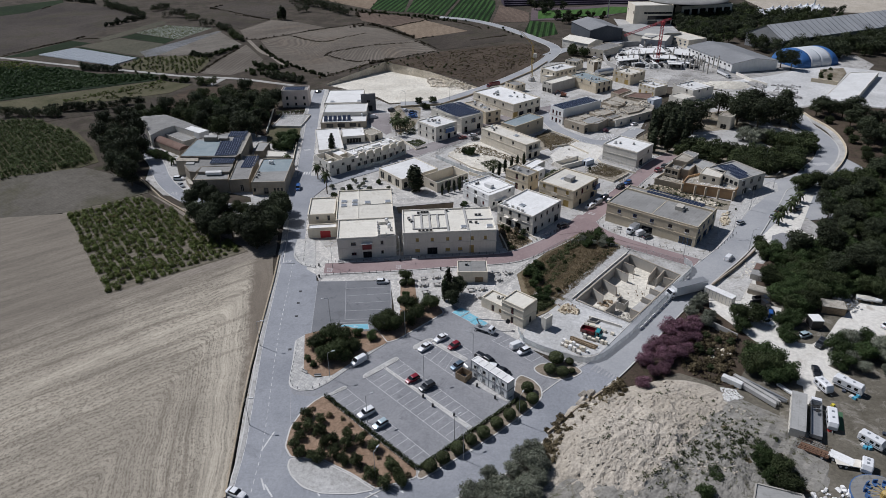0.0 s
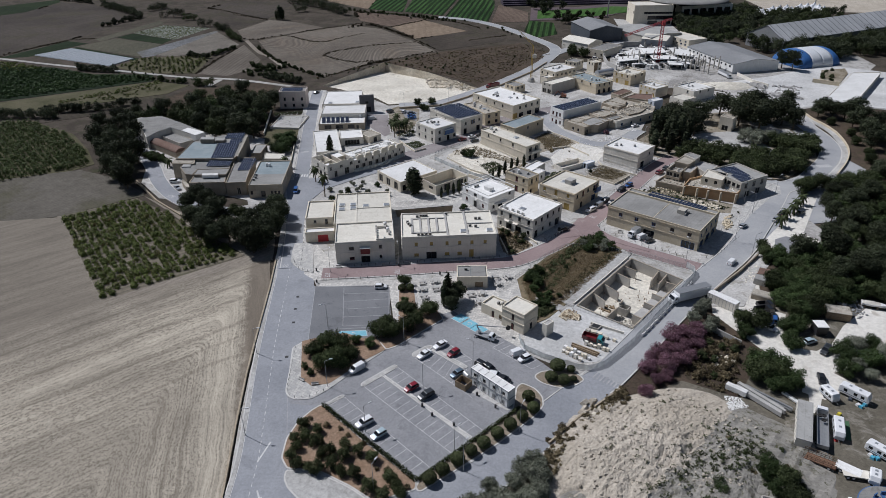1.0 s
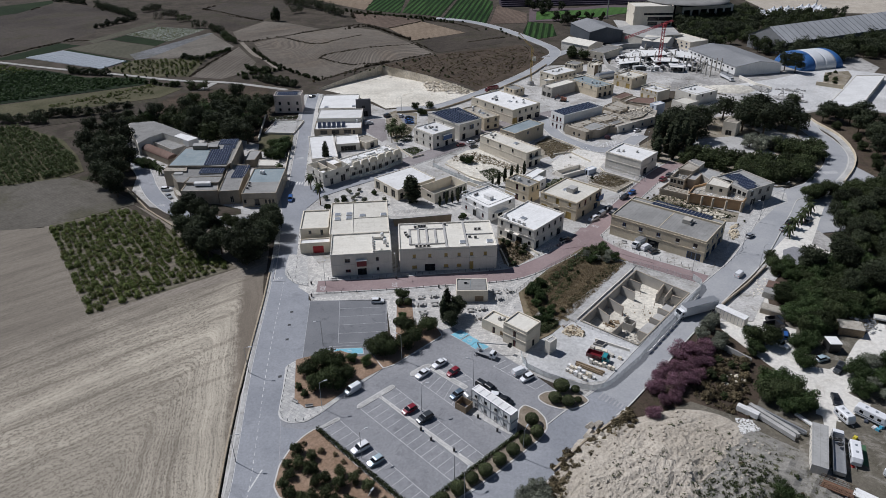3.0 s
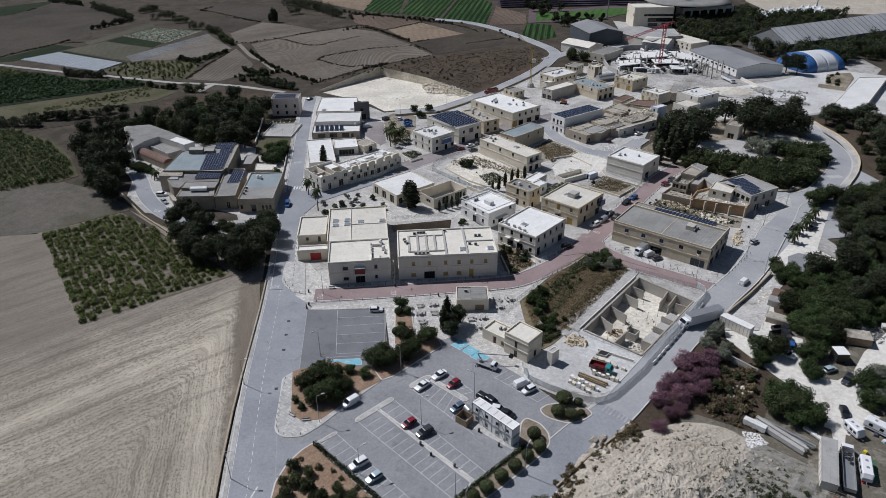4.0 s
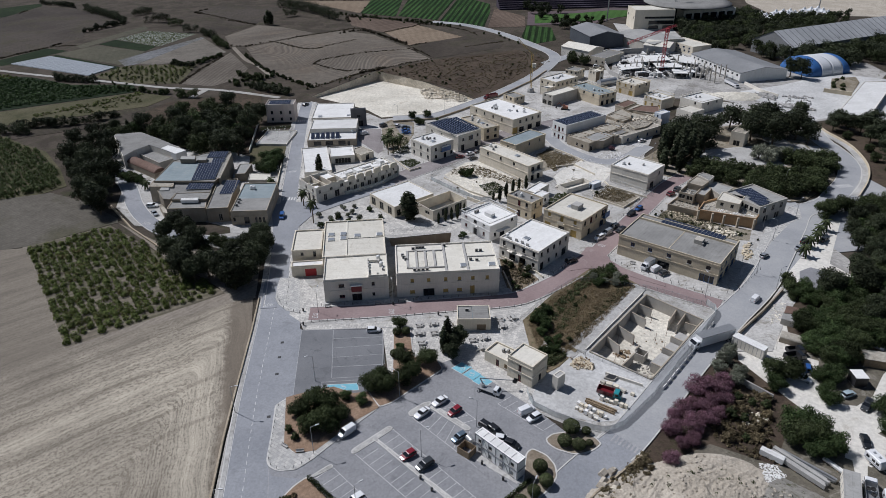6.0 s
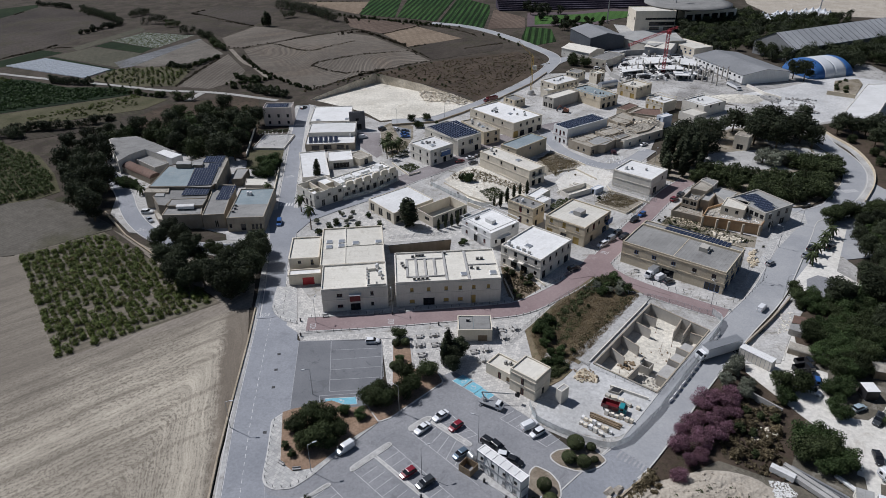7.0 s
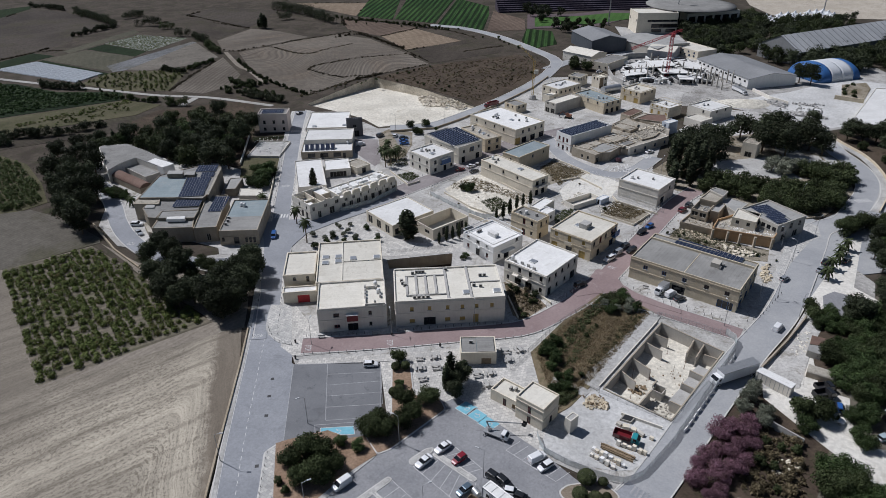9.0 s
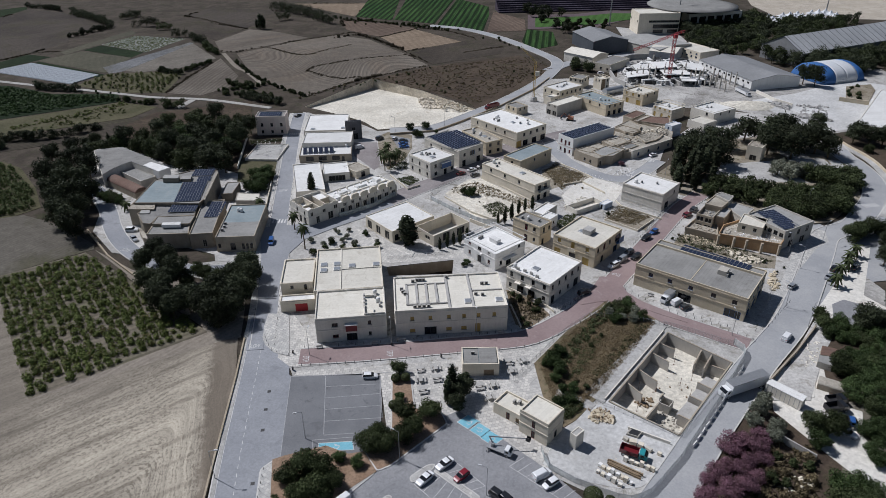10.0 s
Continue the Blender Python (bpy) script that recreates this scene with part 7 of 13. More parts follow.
outline_hall("side_parapet", "weathered parapet wall with piers", [(-89.4, 294.7), (-89.3, 299.0), (-88.7, 298.2), (-86.5, 271.6), (-87.3, 272.0)], 8.2, WALL_OLD_SHADED, ROOF_OLD)
outline_hall("low_annex", "low pale-roofed annex behind the gate building", [(-78.4, 281.5), (-79.4, 288.6), (-70.5, 287.4), (-69.5, 281.1)], 3.0, WALL_GREY, ROOF_CREAM, rim=0.25)
outline_hall("low_annex", "low grey store beside the old hall", [(-85.4, 287.0), (-85.8, 298.0), (-80.8, 298.4), (-81.2, 287.4)], 3.4, WALL_OLD_SHADED, ROOF_ASH, rim=0.25)
# half-ruined block behind an orange wall
outline_hall("ruined_house", "broken tan-roofed house behind the road", [(97.2, 263.7), (104.1, 271.5), (108.4, 267.3), (101.7, 260.2)], 7.0, WALL_BROWN, ROOF_OLD, rim=0.4)
outline_hall("ruined_house", "grey-roofed end of the broken house", [(103.2, 270.2), (106.1, 272.1), (109.3, 268.5), (105.9, 264.2)], 7.6, WALL_GREY, ROOF_GREY, rim=0.3)
RUINED = building("ruined_block", "half-ruined house with broken openings", 96.71, 254.45, 51.0, 9.4, 5.8, 6.2, WALL_BROWN, ROOF_OLD, row("v", 3.4, 2, 2.4, 1.8, "void", 0.25, 0.75) + row("u", 3.4, 2, 2.2, 1.8, "void", 0.3, 0.7) + row("v", 0.3, 2, 2.2, 2.2, "void", 0.25, 0.75), 1.4)
outline_hall("concrete_slab_house", "unfinished room under a bare concrete slab", [(98.7, 256.5), (103.9, 263.4), (106.1, 261.4), (101.0, 254.9)], 5.6, WALL_BROWN, ROOF_ASH, rim=0.3)
outline_hall("rear_flat", "flat grey-roofed rear wing", [(105.3, 265.0), (110.1, 267.4), (114.8, 262.4), (107.5, 254.8), (106.0, 261.2)], 5.4, WALL_GREY, ROOF_ASH, rim=0.3)
RUINED_C = building("terrace_house", "weathered terrace house with a skewed solar roof", 116.18, 241.33, 28.7, 15.3, 15.5, 7.2, WALL_GREY, ROOF_ASH, row("v", 4.2, 4, 1.5, 1.6, "dark", 0.08, 0.5) + row("u", 4.0, 3, 1.6, 2.0, "dark", 0.2, 0.8) + row("u", 0.0, 2, 2.6, 2.6, "void", 0.3, 0.7), 0.5)
CREAM_FLAT = building("cream_flat", "small cream flat above the terrace", 109.92, 244.39, 55.3, 8.3, 8.0, 7.0, WALL_CREAM, ROOF_CREAM, row("v", 4.6, 2, 1.1, 1.3, "dark", 0.3, 0.75), 0.3)
outline_hall("raised_terrace", "raised terrace behind the orange wall", [(96.0, 246.2), (100.2, 252.6), (107.1, 256.1), (113.9, 251.4), (119.5, 245.4), (113.7, 238.1)], 3.4, WALL_RUSTY, ROOF_OLD, rim=0.9)
outline_hall("lower_court", "low walled court of the ruin", [(87.4, 254.2), (93.3, 260.8), (100.0, 256.8), (96.5, 247.9)], 2.0, WALL_BROWN, ROOF_OLD, rim=0.8)

# ---- plants ----
rng = np.random.default_rng(11)


def leaf_mesh(name, lobes, count, size, mat, inner=0.25, flat=0.0, seed=0, uneven=1.0):
    """Small leaf sprays over and in a set of lobes (centre and radii), with an uneven outline and gaps."""
    r = np.random.default_rng(seed)
    area = np.array([(rx * ry + ry * rz + rx * rz) for _, _, _, rx, ry, rz in lobes])
    pick = r.choice(len(lobes), count, p=area / area.sum())
    L = np.array(lobes)[pick]
    d = r.normal(size=(count, 3))
    d /= np.linalg.norm(d, axis=1)[:, None]
    clump = np.sin(d[:, 0] * 7 + L[:, 0] * 3) * np.sin(d[:, 1] * 6 + L[:, 1] * 2) * np.sin(d[:, 2] * 7 + 1)
    rad = np.where(r.random(count) < inner, r.uniform(0.3, 0.85, count), 1.0 + uneven * (r.uniform(-0.28, 0.14, count) + 0.2 * clump))
    c = L[:, :3] + d * L[:, 3:] * rad[:, None]
    nrm = d + r.normal(size=(count, 3)) * 0.42 + np.array([0, 0, flat])
    nrm /= np.linalg.norm(nrm, axis=1)[:, None]
    a = np.cross(nrm, r.normal(size=(count, 3)))
    a /= np.linalg.norm(a, axis=1)[:, None]
    b = np.cross(nrm, a)
    s = size * r.uniform(0.55, 1.35, count)[:, None]
    asp = r.uniform(0.45, 0.9, count)[:, None]
    s = s * 1.25
    v = np.stack([c - a * s - b * s * asp * 0.5, c + a * s * 0.6 - b * s * asp, c + a * s * 0.4 + b * s * asp], 1).reshape(-1, 3)
    me = bpy.data.meshes.new(name)
    me.from_pydata(v.tolist(), [], np.arange(count * 3).reshape(-1, 3).tolist())
    me.materials.append(mat)
    return me


def trunk_geo(h, r, limbs, lean=0.05, seed=0):
    q = random.Random(seed)
    g = Geo()
    tip = Vector((q.uniform(-lean, lean) * h, q.uniform(-lean, lean) * h, h * 0.6))
    g.tube((0, 0, -0.3), tip * 0.5, r, r * 0.8, 7).tube(tip * 0.5, tip, r * 0.8, r * 0.55, 7)
    for i in range(limbs):
        a = 6.28 * i / limbs + q.uniform(-0.4, 0.4)
        st = tip * q.uniform(0.55, 1.0)
        g.tube(st, st + Vector((math.cos(a) * h * 0.25, math.sin(a) * h * 0.25, h * q.uniform(0.12, 0.28))), r * 0.4, r * 0.15, 5)
    return g


def tree_kind(name, label, h, r, lobes, count, size, leaf, limbs=6, category="tree", inner=0.25, seed=0, flat=0.0, uneven=1.0):
    t = thing(name, label, category)
    part("trunk", trunk_geo(h, r, limbs, seed=seed), BARK, t)
    part("crown", leaf_mesh("crown", lobes, count, size, leaf, inner, flat, seed, uneven), None, t)
    return t


def lobes_round(h, w, n, seed, low=0.35, squash=0.75):
    q = random.Random(seed)
    out = [(0, 0, h * (0.5 + low / 2), w * 0.36, w * 0.36, h * (1 - low) * 0.42)]
    for i in range(n):
        a = 6.283 * i / n + q.uniform(-0.3, 0.3)
        z = h * q.uniform(low + 0.12, 0.86)
        k = w * q.uniform(0.17, 0.27)
        d = w * q.uniform(0.2, 0.33) * (1.15 - 0.6 * max(0, z / h - 0.5))
        out.append((math.cos(a) * d, math.sin(a) * d, z, k, k, k * squash))
    return out


# one of each kind, unit height about 8 m for trees; kept below as the first of its kind
KIND = {
    "pine": [tree_kind("pine_tree", "tall dark pine with a broken crown", 9.0, 0.28, lobes_round(9.0, 7.0, 17, s, 0.22), 5200, 0.21, LEAF_PINE, 7, seed=s) for s in (1, 2, 3)],
    "carob": [tree_kind("carob_tree", "dense dark green broad-crowned tree", 6.0, 0.25, lobes_round(6.0, 7.0, 16, s, 0.08), 5200, 0.19, LEAF_CAROB, 6, seed=s) for s in (11, 12, 13)],
    "cypress": [tree_kind("cypress_tree", "slim dark columnar cypress tree", 9.0, 0.2, [(0, 0, 4.7, 1.05, 1.05, 4.4), (0.25, 0.1, 3.2, 1.0, 1.0, 2.6), (-0.2, 0.15, 5.6, 0.8, 0.8, 2.6), (0.05, -0.1, 7.8, 0.42, 0.42, 1.7)], 1300, 0.26, LEAF_PINE, 3, seed=s) for s in (21, 22)],
    "fresh": [tree_kind("leafy_tree", "leafy tree with a bright green crown", 5.0, 0.2, lobes_round(5.0, 6.0, 11, s, 0.12), 4200, 0.17, LEAF_BRIGHT, 5, seed=s) for s in (31, 32)],
    "olive": [tree_kind("olive_tree", "spreading olive tree with fine grey-green leaves", 4.5, 0.22, lobes_round(4.5, 5.0, 10, s, 0.15), 3200, 0.15, LEAF_OLIVE, 5, seed=s) for s in (41, 42)],
    "shrub": [tree_kind("shrub", "dense dark green rounded shrub", 2.0, 0.07, lobes_round(2.0, 2.1, 6, s, 0.05), 620, 0.15, LEAF_CAROB, 4, "shrub", seed=s) for s in (51, 52, 53)],
    "young": [tree_kind("young_olive", "small bushy olive in the soil bed", 2.2, 0.07, lobes_round(2.2, 2.3, 9, s, 0.04, 0.95), 1500, 0.10, LEAF_WOOD, 4, "shrub", seed=s) for s in (55, 56)],
    "clipped": [tree_kind("clipped_bush", "clipped dark green rounded bush", 2.0, 0.08, [(0, 0, 1.0, 1.1, 1.1, 0.95)], 2600, 0.085, LEAF_WOOD, 3, "shrub", 0.1, seed=s, uneven=0.14) for s in (61, 62)],
    "weed": [tree_kind("dry_bush", "low dry brown scrubby bush", 1.4, 0.05, lobes_round(1.4, 2.2, 5, s, 0.0), 420, 0.16, LEAF_DRY, 4, "shrub", seed=s) for s in (71, 72)],
    "oleander": [tree_kind("blossoming_tree", "spreading tree covered in purple blossom", 5.0, 0.2, lobes_round(5.0, 7.0, 14, s, 0.1), 4200, 0.18, LEAF_PINK, 6, seed=s) for s in (81, 82)],
}
for far, near in (("pine", "tall dark pine with a broken crown"), ("carob", "dense dark green broad-crowned tree")):
    h, low, leaf, n = (9.0, 0.22, LEAF_PINE, 17) if far == "pine" else (6.0, 0.08, LEAF_CAROB, 16)
    KIND["far_" + far] = [tree_kind(far + "_tree", near, h, 0.27, lobes_round(h, 7.0, n, s, low), 2300, 0.26, leaf, 5, seed=s) for s in (4, 5, 6)]
FIRST = {id(o): True for v in KIND.values() for o in v}


def plant(kind, x, y, size=1.0, z=0.2, wide=1.0, group=""):
    if kind in ("pine", "carob") and y > 255:
        kind = "far_" + kind
    o = KIND[kind][int(rng.integers(len(KIND[kind])))]
    m = pose(x, y, z, 0, 0, float(rng.uniform(0, 360))) @ Matrix.Diagonal((size * wide, size * wide, size, 1))
    if FIRST.pop(id(o), None):
        o.matrix_world = m
        c = o
    else:
        s, o.scale = tuple(o.scale), (1, 1, 1)
        c = copy_thing(o, m)
        o.scale = s
    if group:
        tagged(c, group=group)
    return c


def inside(p, poly):
    hit = False
    for (x0, y0), (x1, y1) in zip(poly, poly[1:] + poly[:1]):
        if (y0 > p[1]) != (y1 > p[1]) and p[0] < (x1 - x0) * (p[1] - y0) / (y1 - y0) + x0:
            hit = not hit
    return hit


def grove(poly, count, kinds, lo, hi, gap, z=0.05, group=""):
    """Scatter plants over an outline, no two nearer than the gap."""
    xs, ys = [p[0] for p in poly], [p[1] for p in poly]
    done, tries = [], 0
    while len(done) < count and tries < count * 60:
        tries += 1
        p = (rng.uniform(min(xs), max(xs)), rng.uniform(min(ys), max(ys)))
        if inside(p, poly) and all((p[0] - q[0]) ** 2 + (p[1] - q[1]) ** 2 > gap * gap for q in done):
            done.append(p)
            plant(str(rng.choice(kinds)), *p, float(rng.uniform(lo, hi)), z, float(rng.uniform(0.85, 1.15)), group)




def wood(poly, count, lo, hi, gap, mat, label, leaves=760, size=0.4, low=0.12):
    """A far wood as masses of tree crowns on trunks, too dense to count; one mass for each kind of leaf."""
    mats = mat if isinstance(mat, tuple) else (mat,)
    xs, ys = [p[0] for p in poly], [p[1] for p in poly]
    done, tries, lobes, g = [], 0, [[] for _ in mats], Geo()
    while len(done) < count and tries < count * 80:
        tries += 1
        p = (float(rng.uniform(min(xs), max(xs))), float(rng.uniform(min(ys), max(ys))))
        if inside(p, poly) and all((p[0] - q[0]) ** 2 + (p[1] - q[1]) ** 2 > gap * gap for q in done):
            done.append(p)
            h, k = float(rng.uniform(lo, hi)), float(rng.uniform(0.7, 1.05))
            g.tube((*p, -0.2), (*p, h * 0.6), 0.25, 0.12, 5)
            lobes[tries % len(mats)] += [(p[0] + a, p[1] + b, z, rx, ry, rz) for a, b, z, rx, ry, rz in lobes_round(h, h * k, 9, tries, low)]
    for mt, lb in zip(mats, lobes):
        if lb:
            m = leaf_mesh("wood", lb, len(lb) * leaves // 10, size, mt, 0.2, 0, len(done))
            tagged(new("wood", m), label, "trees", kind="stuff")
    tagged(new("wood_trunks", g.mesh("wood_trunks", BARK)), "trunks of " + label, "trees", kind="stuff")


def hedgerow(pts, gap, lo, hi, mat, label, spread=1.2, k=1.0):
    """A line of joined bushes or small trees along a field edge."""
    line, lobes, g = curve_through(pts, 2.0), [], Geo()
    for i, (p, _) in enumerate(along(line, gap)):
        h = float(rng.uniform(lo, hi))
        x, y = p.x + float(rng.uniform(-spread, spread)), p.y + float(rng.uniform(-spread, spread))
        g.tube((x, y, -0.2), (x, y, h * 0.55), 0.2, 0.1, 5)
        lobes += [(x + a, y + b, z, rx, ry, rz) for a, b, z, rx, ry, rz in lobes_round(h, h * k * float(rng.uniform(0.9, 1.3)), 7, i + int(h * 50), 0.03)]
    tagged(new("hedgerow", leaf_mesh("hedgerow", lobes, len(lobes) * 60, 0.3, mat, 0.2, 0, len(lobes))), label, "hedge", kind="stuff")
    tagged(new("hedgerow_stems", g.mesh("hedgerow_stems", BARK)), "stems of a field hedge", "hedge", kind="stuff")


# woods and belts on the left
for kind, group, lo, hi, wide, spots in (
        ("pine", "trees beside the west lane", 1.15, 1.45, 0.95, [(-171.2, 328.2), (-161.2, 320.8), (-153.0, 320.5), (-162.8, 305.4), (-153.8, 300.9), (-145.2, 300.6), (-147.5, 311.4), (-151.0, 287.2), (-142.0, 283.2), (-134.4, 273.8), (-139.5, 267.2), (-132.0, 260.5), (-129.0, 256.6), (-136.0, 285.6), (-164.4, 335.3), (-143.7, 276.2), (-158.0, 312.0)]),
        ("carob", "trees beside the west lane", 0.7, 0.95, 1.0, [(-148.0, 287.0), (-141.0, 290.0), (-156.5, 309.0)]),
        ("pine", "trees behind the old buildings", 1.15, 1.5, 1.05, [(-145.7, 347.8), (-135.3, 361.2), (-123.6, 344.3), (-115.0, 338.8), (-122.0, 329.1), (-116.2, 354.8), (-103.2, 360.0), (-93.3, 348.5), (-105.2, 328.5), (-93.0, 333.0), (-99.6, 316.4), (-91.5, 316.1), (-98.0, 324.0), (-110.0, 347.0), (-113.4, 384.6), (-91.7, 365.3), (-104.0, 344.0)]),
        ("carob", "trees behind the old buildings", 1.1, 1.5, 1.0, [(-138.4, 342.3), (-128.8, 336.3), (-141.6, 355.8), (-127.1, 366.7), (-112.2, 366.1), (-101.1, 338.3), (-109.7, 321.6), (-136.7, 379.2), (-123.2, 378.7), (-100.2, 377.8), (-150.2, 337.1), (-156.6, 340.4), (-129.0, 353.0), (-97.0, 354.0), (-117.0, 328.0), (-119.0, 372.0), (-106.0, 372.0)]),
        ("fresh", "trees behind the old buildings", 1.1, 1.6, 1.1, [(-150.0, 345.3), (-131.0, 345.0), (-108.5, 355.0), (-96.0, 341.0), (-118.0, 347.0), (-122.0, 360.0)]),
        ("pine", "trees in front of the old buildings", 0.95, 1.25, 1.0, [(-96.0, 233.5), (-94.5, 239.6), (-88.3, 233.9), (-90.0, 221.1), (-84.8, 221.0), (-82.8, 226.4), (-82.4, 209.5), (-77.8, 206.8), (-74.4, 209.9), (-68.4, 206.9), (-83.5, 214.5), (-67.6, 211.4), (-62.0, 230.1), (-64.5, 223.0), (-65.9, 213.1), (-60.8, 205.7), (-58.6, 222.8), (-64.1, 201.9), (-60.0, 214.0)]),
        ("carob", "trees in front of the old buildings", 0.6, 0.85, 1.0, [(-79.2, 233.1), (-75.7, 230.0), (-79.4, 224.0), (-71.5, 226.8), (-73.0, 216.0), (-69.0, 219.5)]),
        ("fresh", "trees in front of the old buildings", 0.95, 1.2, 1.0, [(-64.3, 231.5), (-61.6, 227.1), (-63.5, 222.1), (-65.8, 216.7)]),
        ("fresh", "trees in the walled garden", 0.9, 1.2, 1.1, [(-76.7, 309.4), (-72.9, 303.9), (-77.1, 298.0), (-72.8, 297.0), (-72.8, 311.4)])):
    for x, y in spots:
        plant(kind, x, y, float(rng.uniform(lo, hi)), 0.1, wide, group)
grove([(-166.0, 348.5), (-162.1, 354.7), (-152.0, 346.3), (-151.1, 338.7), (-160.4, 340.5)], 7, ["pine", "cypress", "carob"], 0.7, 1.0, 3.5)
grove([(-136.0, 292.6), (-128.5, 292.3), (-121.3, 285.5), (-122.7, 282.3), (-131.4, 288.0)], 9, ["carob", "fresh"], 0.45, 0.65, 2.4)
grove([(105.9, 194.7), (122.1, 192.6), (121.7, 180.8), (114.2, 169.1), (97.0, 169.6), (99.7, 182.8)], 15, ["fresh", "fresh", "carob"], 0.6, 0.95, 3.4, group="thicket beside the road")
grove([(-206.9, 481.9), (-161.6, 473.6), (-161.4, 439.7), (-213.3, 439.9)], 44, ["shrub"], 0.5, 0.9, 4.5)
grove([(-31.2, 459.4), (0.4, 488.2), (71.4, 511.2), (75.3, 478.5), (23.8, 409.2), (-7.8, 434.6)], 26, ["weed", "shrub"], 0.4, 1.0, 3.0)
grove([(-80.5, 420.3), (-74.0, 436.8), (-35.5, 465.9), (-0.4, 491.8), (-0.4, 481.3), (-35.1, 459.5), (-69.2, 428.2)], 24, ["weed", "shrub"], 0.5, 0.9, 4.0)
grove([(-67.5, 667.6), (-31.9, 653.9), (39.8, 601.0), (67.1, 548.0), (63.9, 539.6), (33.3, 588.7), (-67.9, 643.9)], 24, ["shrub"], 0.6, 1.3, 5.0)
wood([(87.5, 706.4), (118.6, 671.4), (105.2, 575.0), (99.6, 600.2), (88.6, 648.1)], 14, 6.0, 10.0, 5.5, LEAF_PINE, "dark trees at the far road")
grove([(91.8, 520.6), (107.9, 504.3), (102.1, 474.0), (87.2, 479.7)], 8, ["carob"], 0.8, 1.1, 5.0)
wood([(112.7, 635.2), (158.4, 644.8), (149.6, 605.9), (107.2, 587.2)], 14, 4.0, 7.0, 6.0, LEAF_CAROB, "trees beside the playing field")
wood([(272.5, 595.1), (301.7, 622.5), (365.8, 624.9), (324.0, 585.2), (262.1, 535.3), (246.1, 531.7)], 60, 6.5, 10.5, 5.0, (LEAF_PINE, LEAF_CAROB), "dark trees behind the long greenhouse")
# hedges and tree lines between the fields
for pts, gap, lo, hi, mat in (
        ([(-396.8, 744.5), (-376.1, 736.7), (-352.7, 722.5)], 4.0, 3.5, 6.0, LEAF_PINE), ([(-335.0, 707.0), (-324.8, 696.6), (-301.3, 672.5), (-274.7, 644.6)], 3.6, 5.0, 8.0, LEAF_PINE),
        ([(-288.9, 602.4), (-278.9, 625.0), (-271.2, 639.3)], 3.0, 3.0, 5.5, LEAF_PINE), ([(-277.2, 676.7), (-266.6, 693.3)], 3.5, 5.0, 7.0, LEAF_PINE), ([(-253.0, 643.4), (-236.9, 642.5)], 4.0, 6.0, 9.0, LEAF_PINE),
        ([(-227.7, 627.1), (-217.7, 629.0)], 4.0, 5.0, 7.0, LEAF_CAROB), ([(-205.9, 598.1), (-194.6, 597.5)], 4.0, 6.0, 8.5, LEAF_PINE), ([(-188.7, 588.5), (-176.3, 575.1)], 3.5, 5.0, 8.0, LEAF_PINE),
        ([(-172.0, 566.0), (-167.9, 554.7), (-155.4, 535.4)], 3.2, 4.0, 7.0, LEAF_CAROB), ([(-180.4, 489.9), (-161.1, 483.0)], 2.6, 2.5, 4.5, LEAF_PINE), ([(-162.0, 492.1), (-153.4, 514.3)], 2.6, 2.0, 3.5, LEAF_CAROB),
        ([(-241.8, 452.9), (-228.0, 449.0), (-212.8, 446.5)], 2.8, 3.0, 5.5, LEAF_PINE), ([(-192.7, 430.8), (-174.5, 422.9), (-156.0, 417.6)], 4.0, 2.0, 4.0, LEAF_CAROB), ([(-150.5, 412.8), (-138.9, 410.2)], 3.0, 4.0, 6.5, LEAF_CAROB),
        ([(-216.0, 360.0), (-203.5, 361.7), (-187.6, 364.6), (-172.3, 376.8)], 3.2, 3.5, 6.0, LEAF_PINE), ([(-235.0, 352.0), (-222.0, 352.0), (-208.0, 351.0)], 3.0, 4.0, 6.5, LEAF_PINE), ([(-149.9, 716.9), (-120.9, 690.8), (-98.3, 661.2), (-84.0, 642.0)], 3.6, 7.0, 11.0, LEAF_PINE),
        ([(-134.3, 663.2), (-126.5, 668.3)], 4.0, 6.0, 9.0, LEAF_PINE), ([(-76.7, 587.1), (-59.4, 597.2), (-34.4, 563.9), (-20.6, 543.7)], 2.4, 0.8, 1.8, LEAF_BANK),
        ([(-137.2, 516.9), (-110.8, 469.1), (-75.0, 428.3)], 2.2, 0.9, 2.2, LEAF_WOOD), ([(-127.9, 442.9), (-113.3, 447.4), (-104.2, 455.0)], 2.2, 1.5, 2.8, LEAF_CAROB), ([(-124.0, 436.0), (-106.0, 436.0), (-92.0, 428.0)], 3.0, 1.5, 3.5, LEAF_WOOD),
        ([(-86.7, 671.6), (-43.8, 647.5), (-10.0, 628.0), (15.3, 609.5)], 3.0, 1.2, 3.0, LEAF_WOOD), ([(-128.0, 462.0), (-120.0, 452.0), (-110.0, 450.0)], 2.5, 2.5, 4.5, LEAF_CAROB), ([(-112.0, 430.0), (-98.0, 420.0), (-86.0, 414.0)], 3.0, 3.0, 5.5, LEAF_PINE)):
    hedgerow(pts, gap, lo, hi, mat, "ragged line of dark bushes and small trees between fields")
for x, y, k in ((-143.2, 627.5, 1.3), (-140.7, 627.4, 1.15), (-146.5, 629.0, 0.8)):
    plant("cypress", x, y, k, 0.05, 1.6)
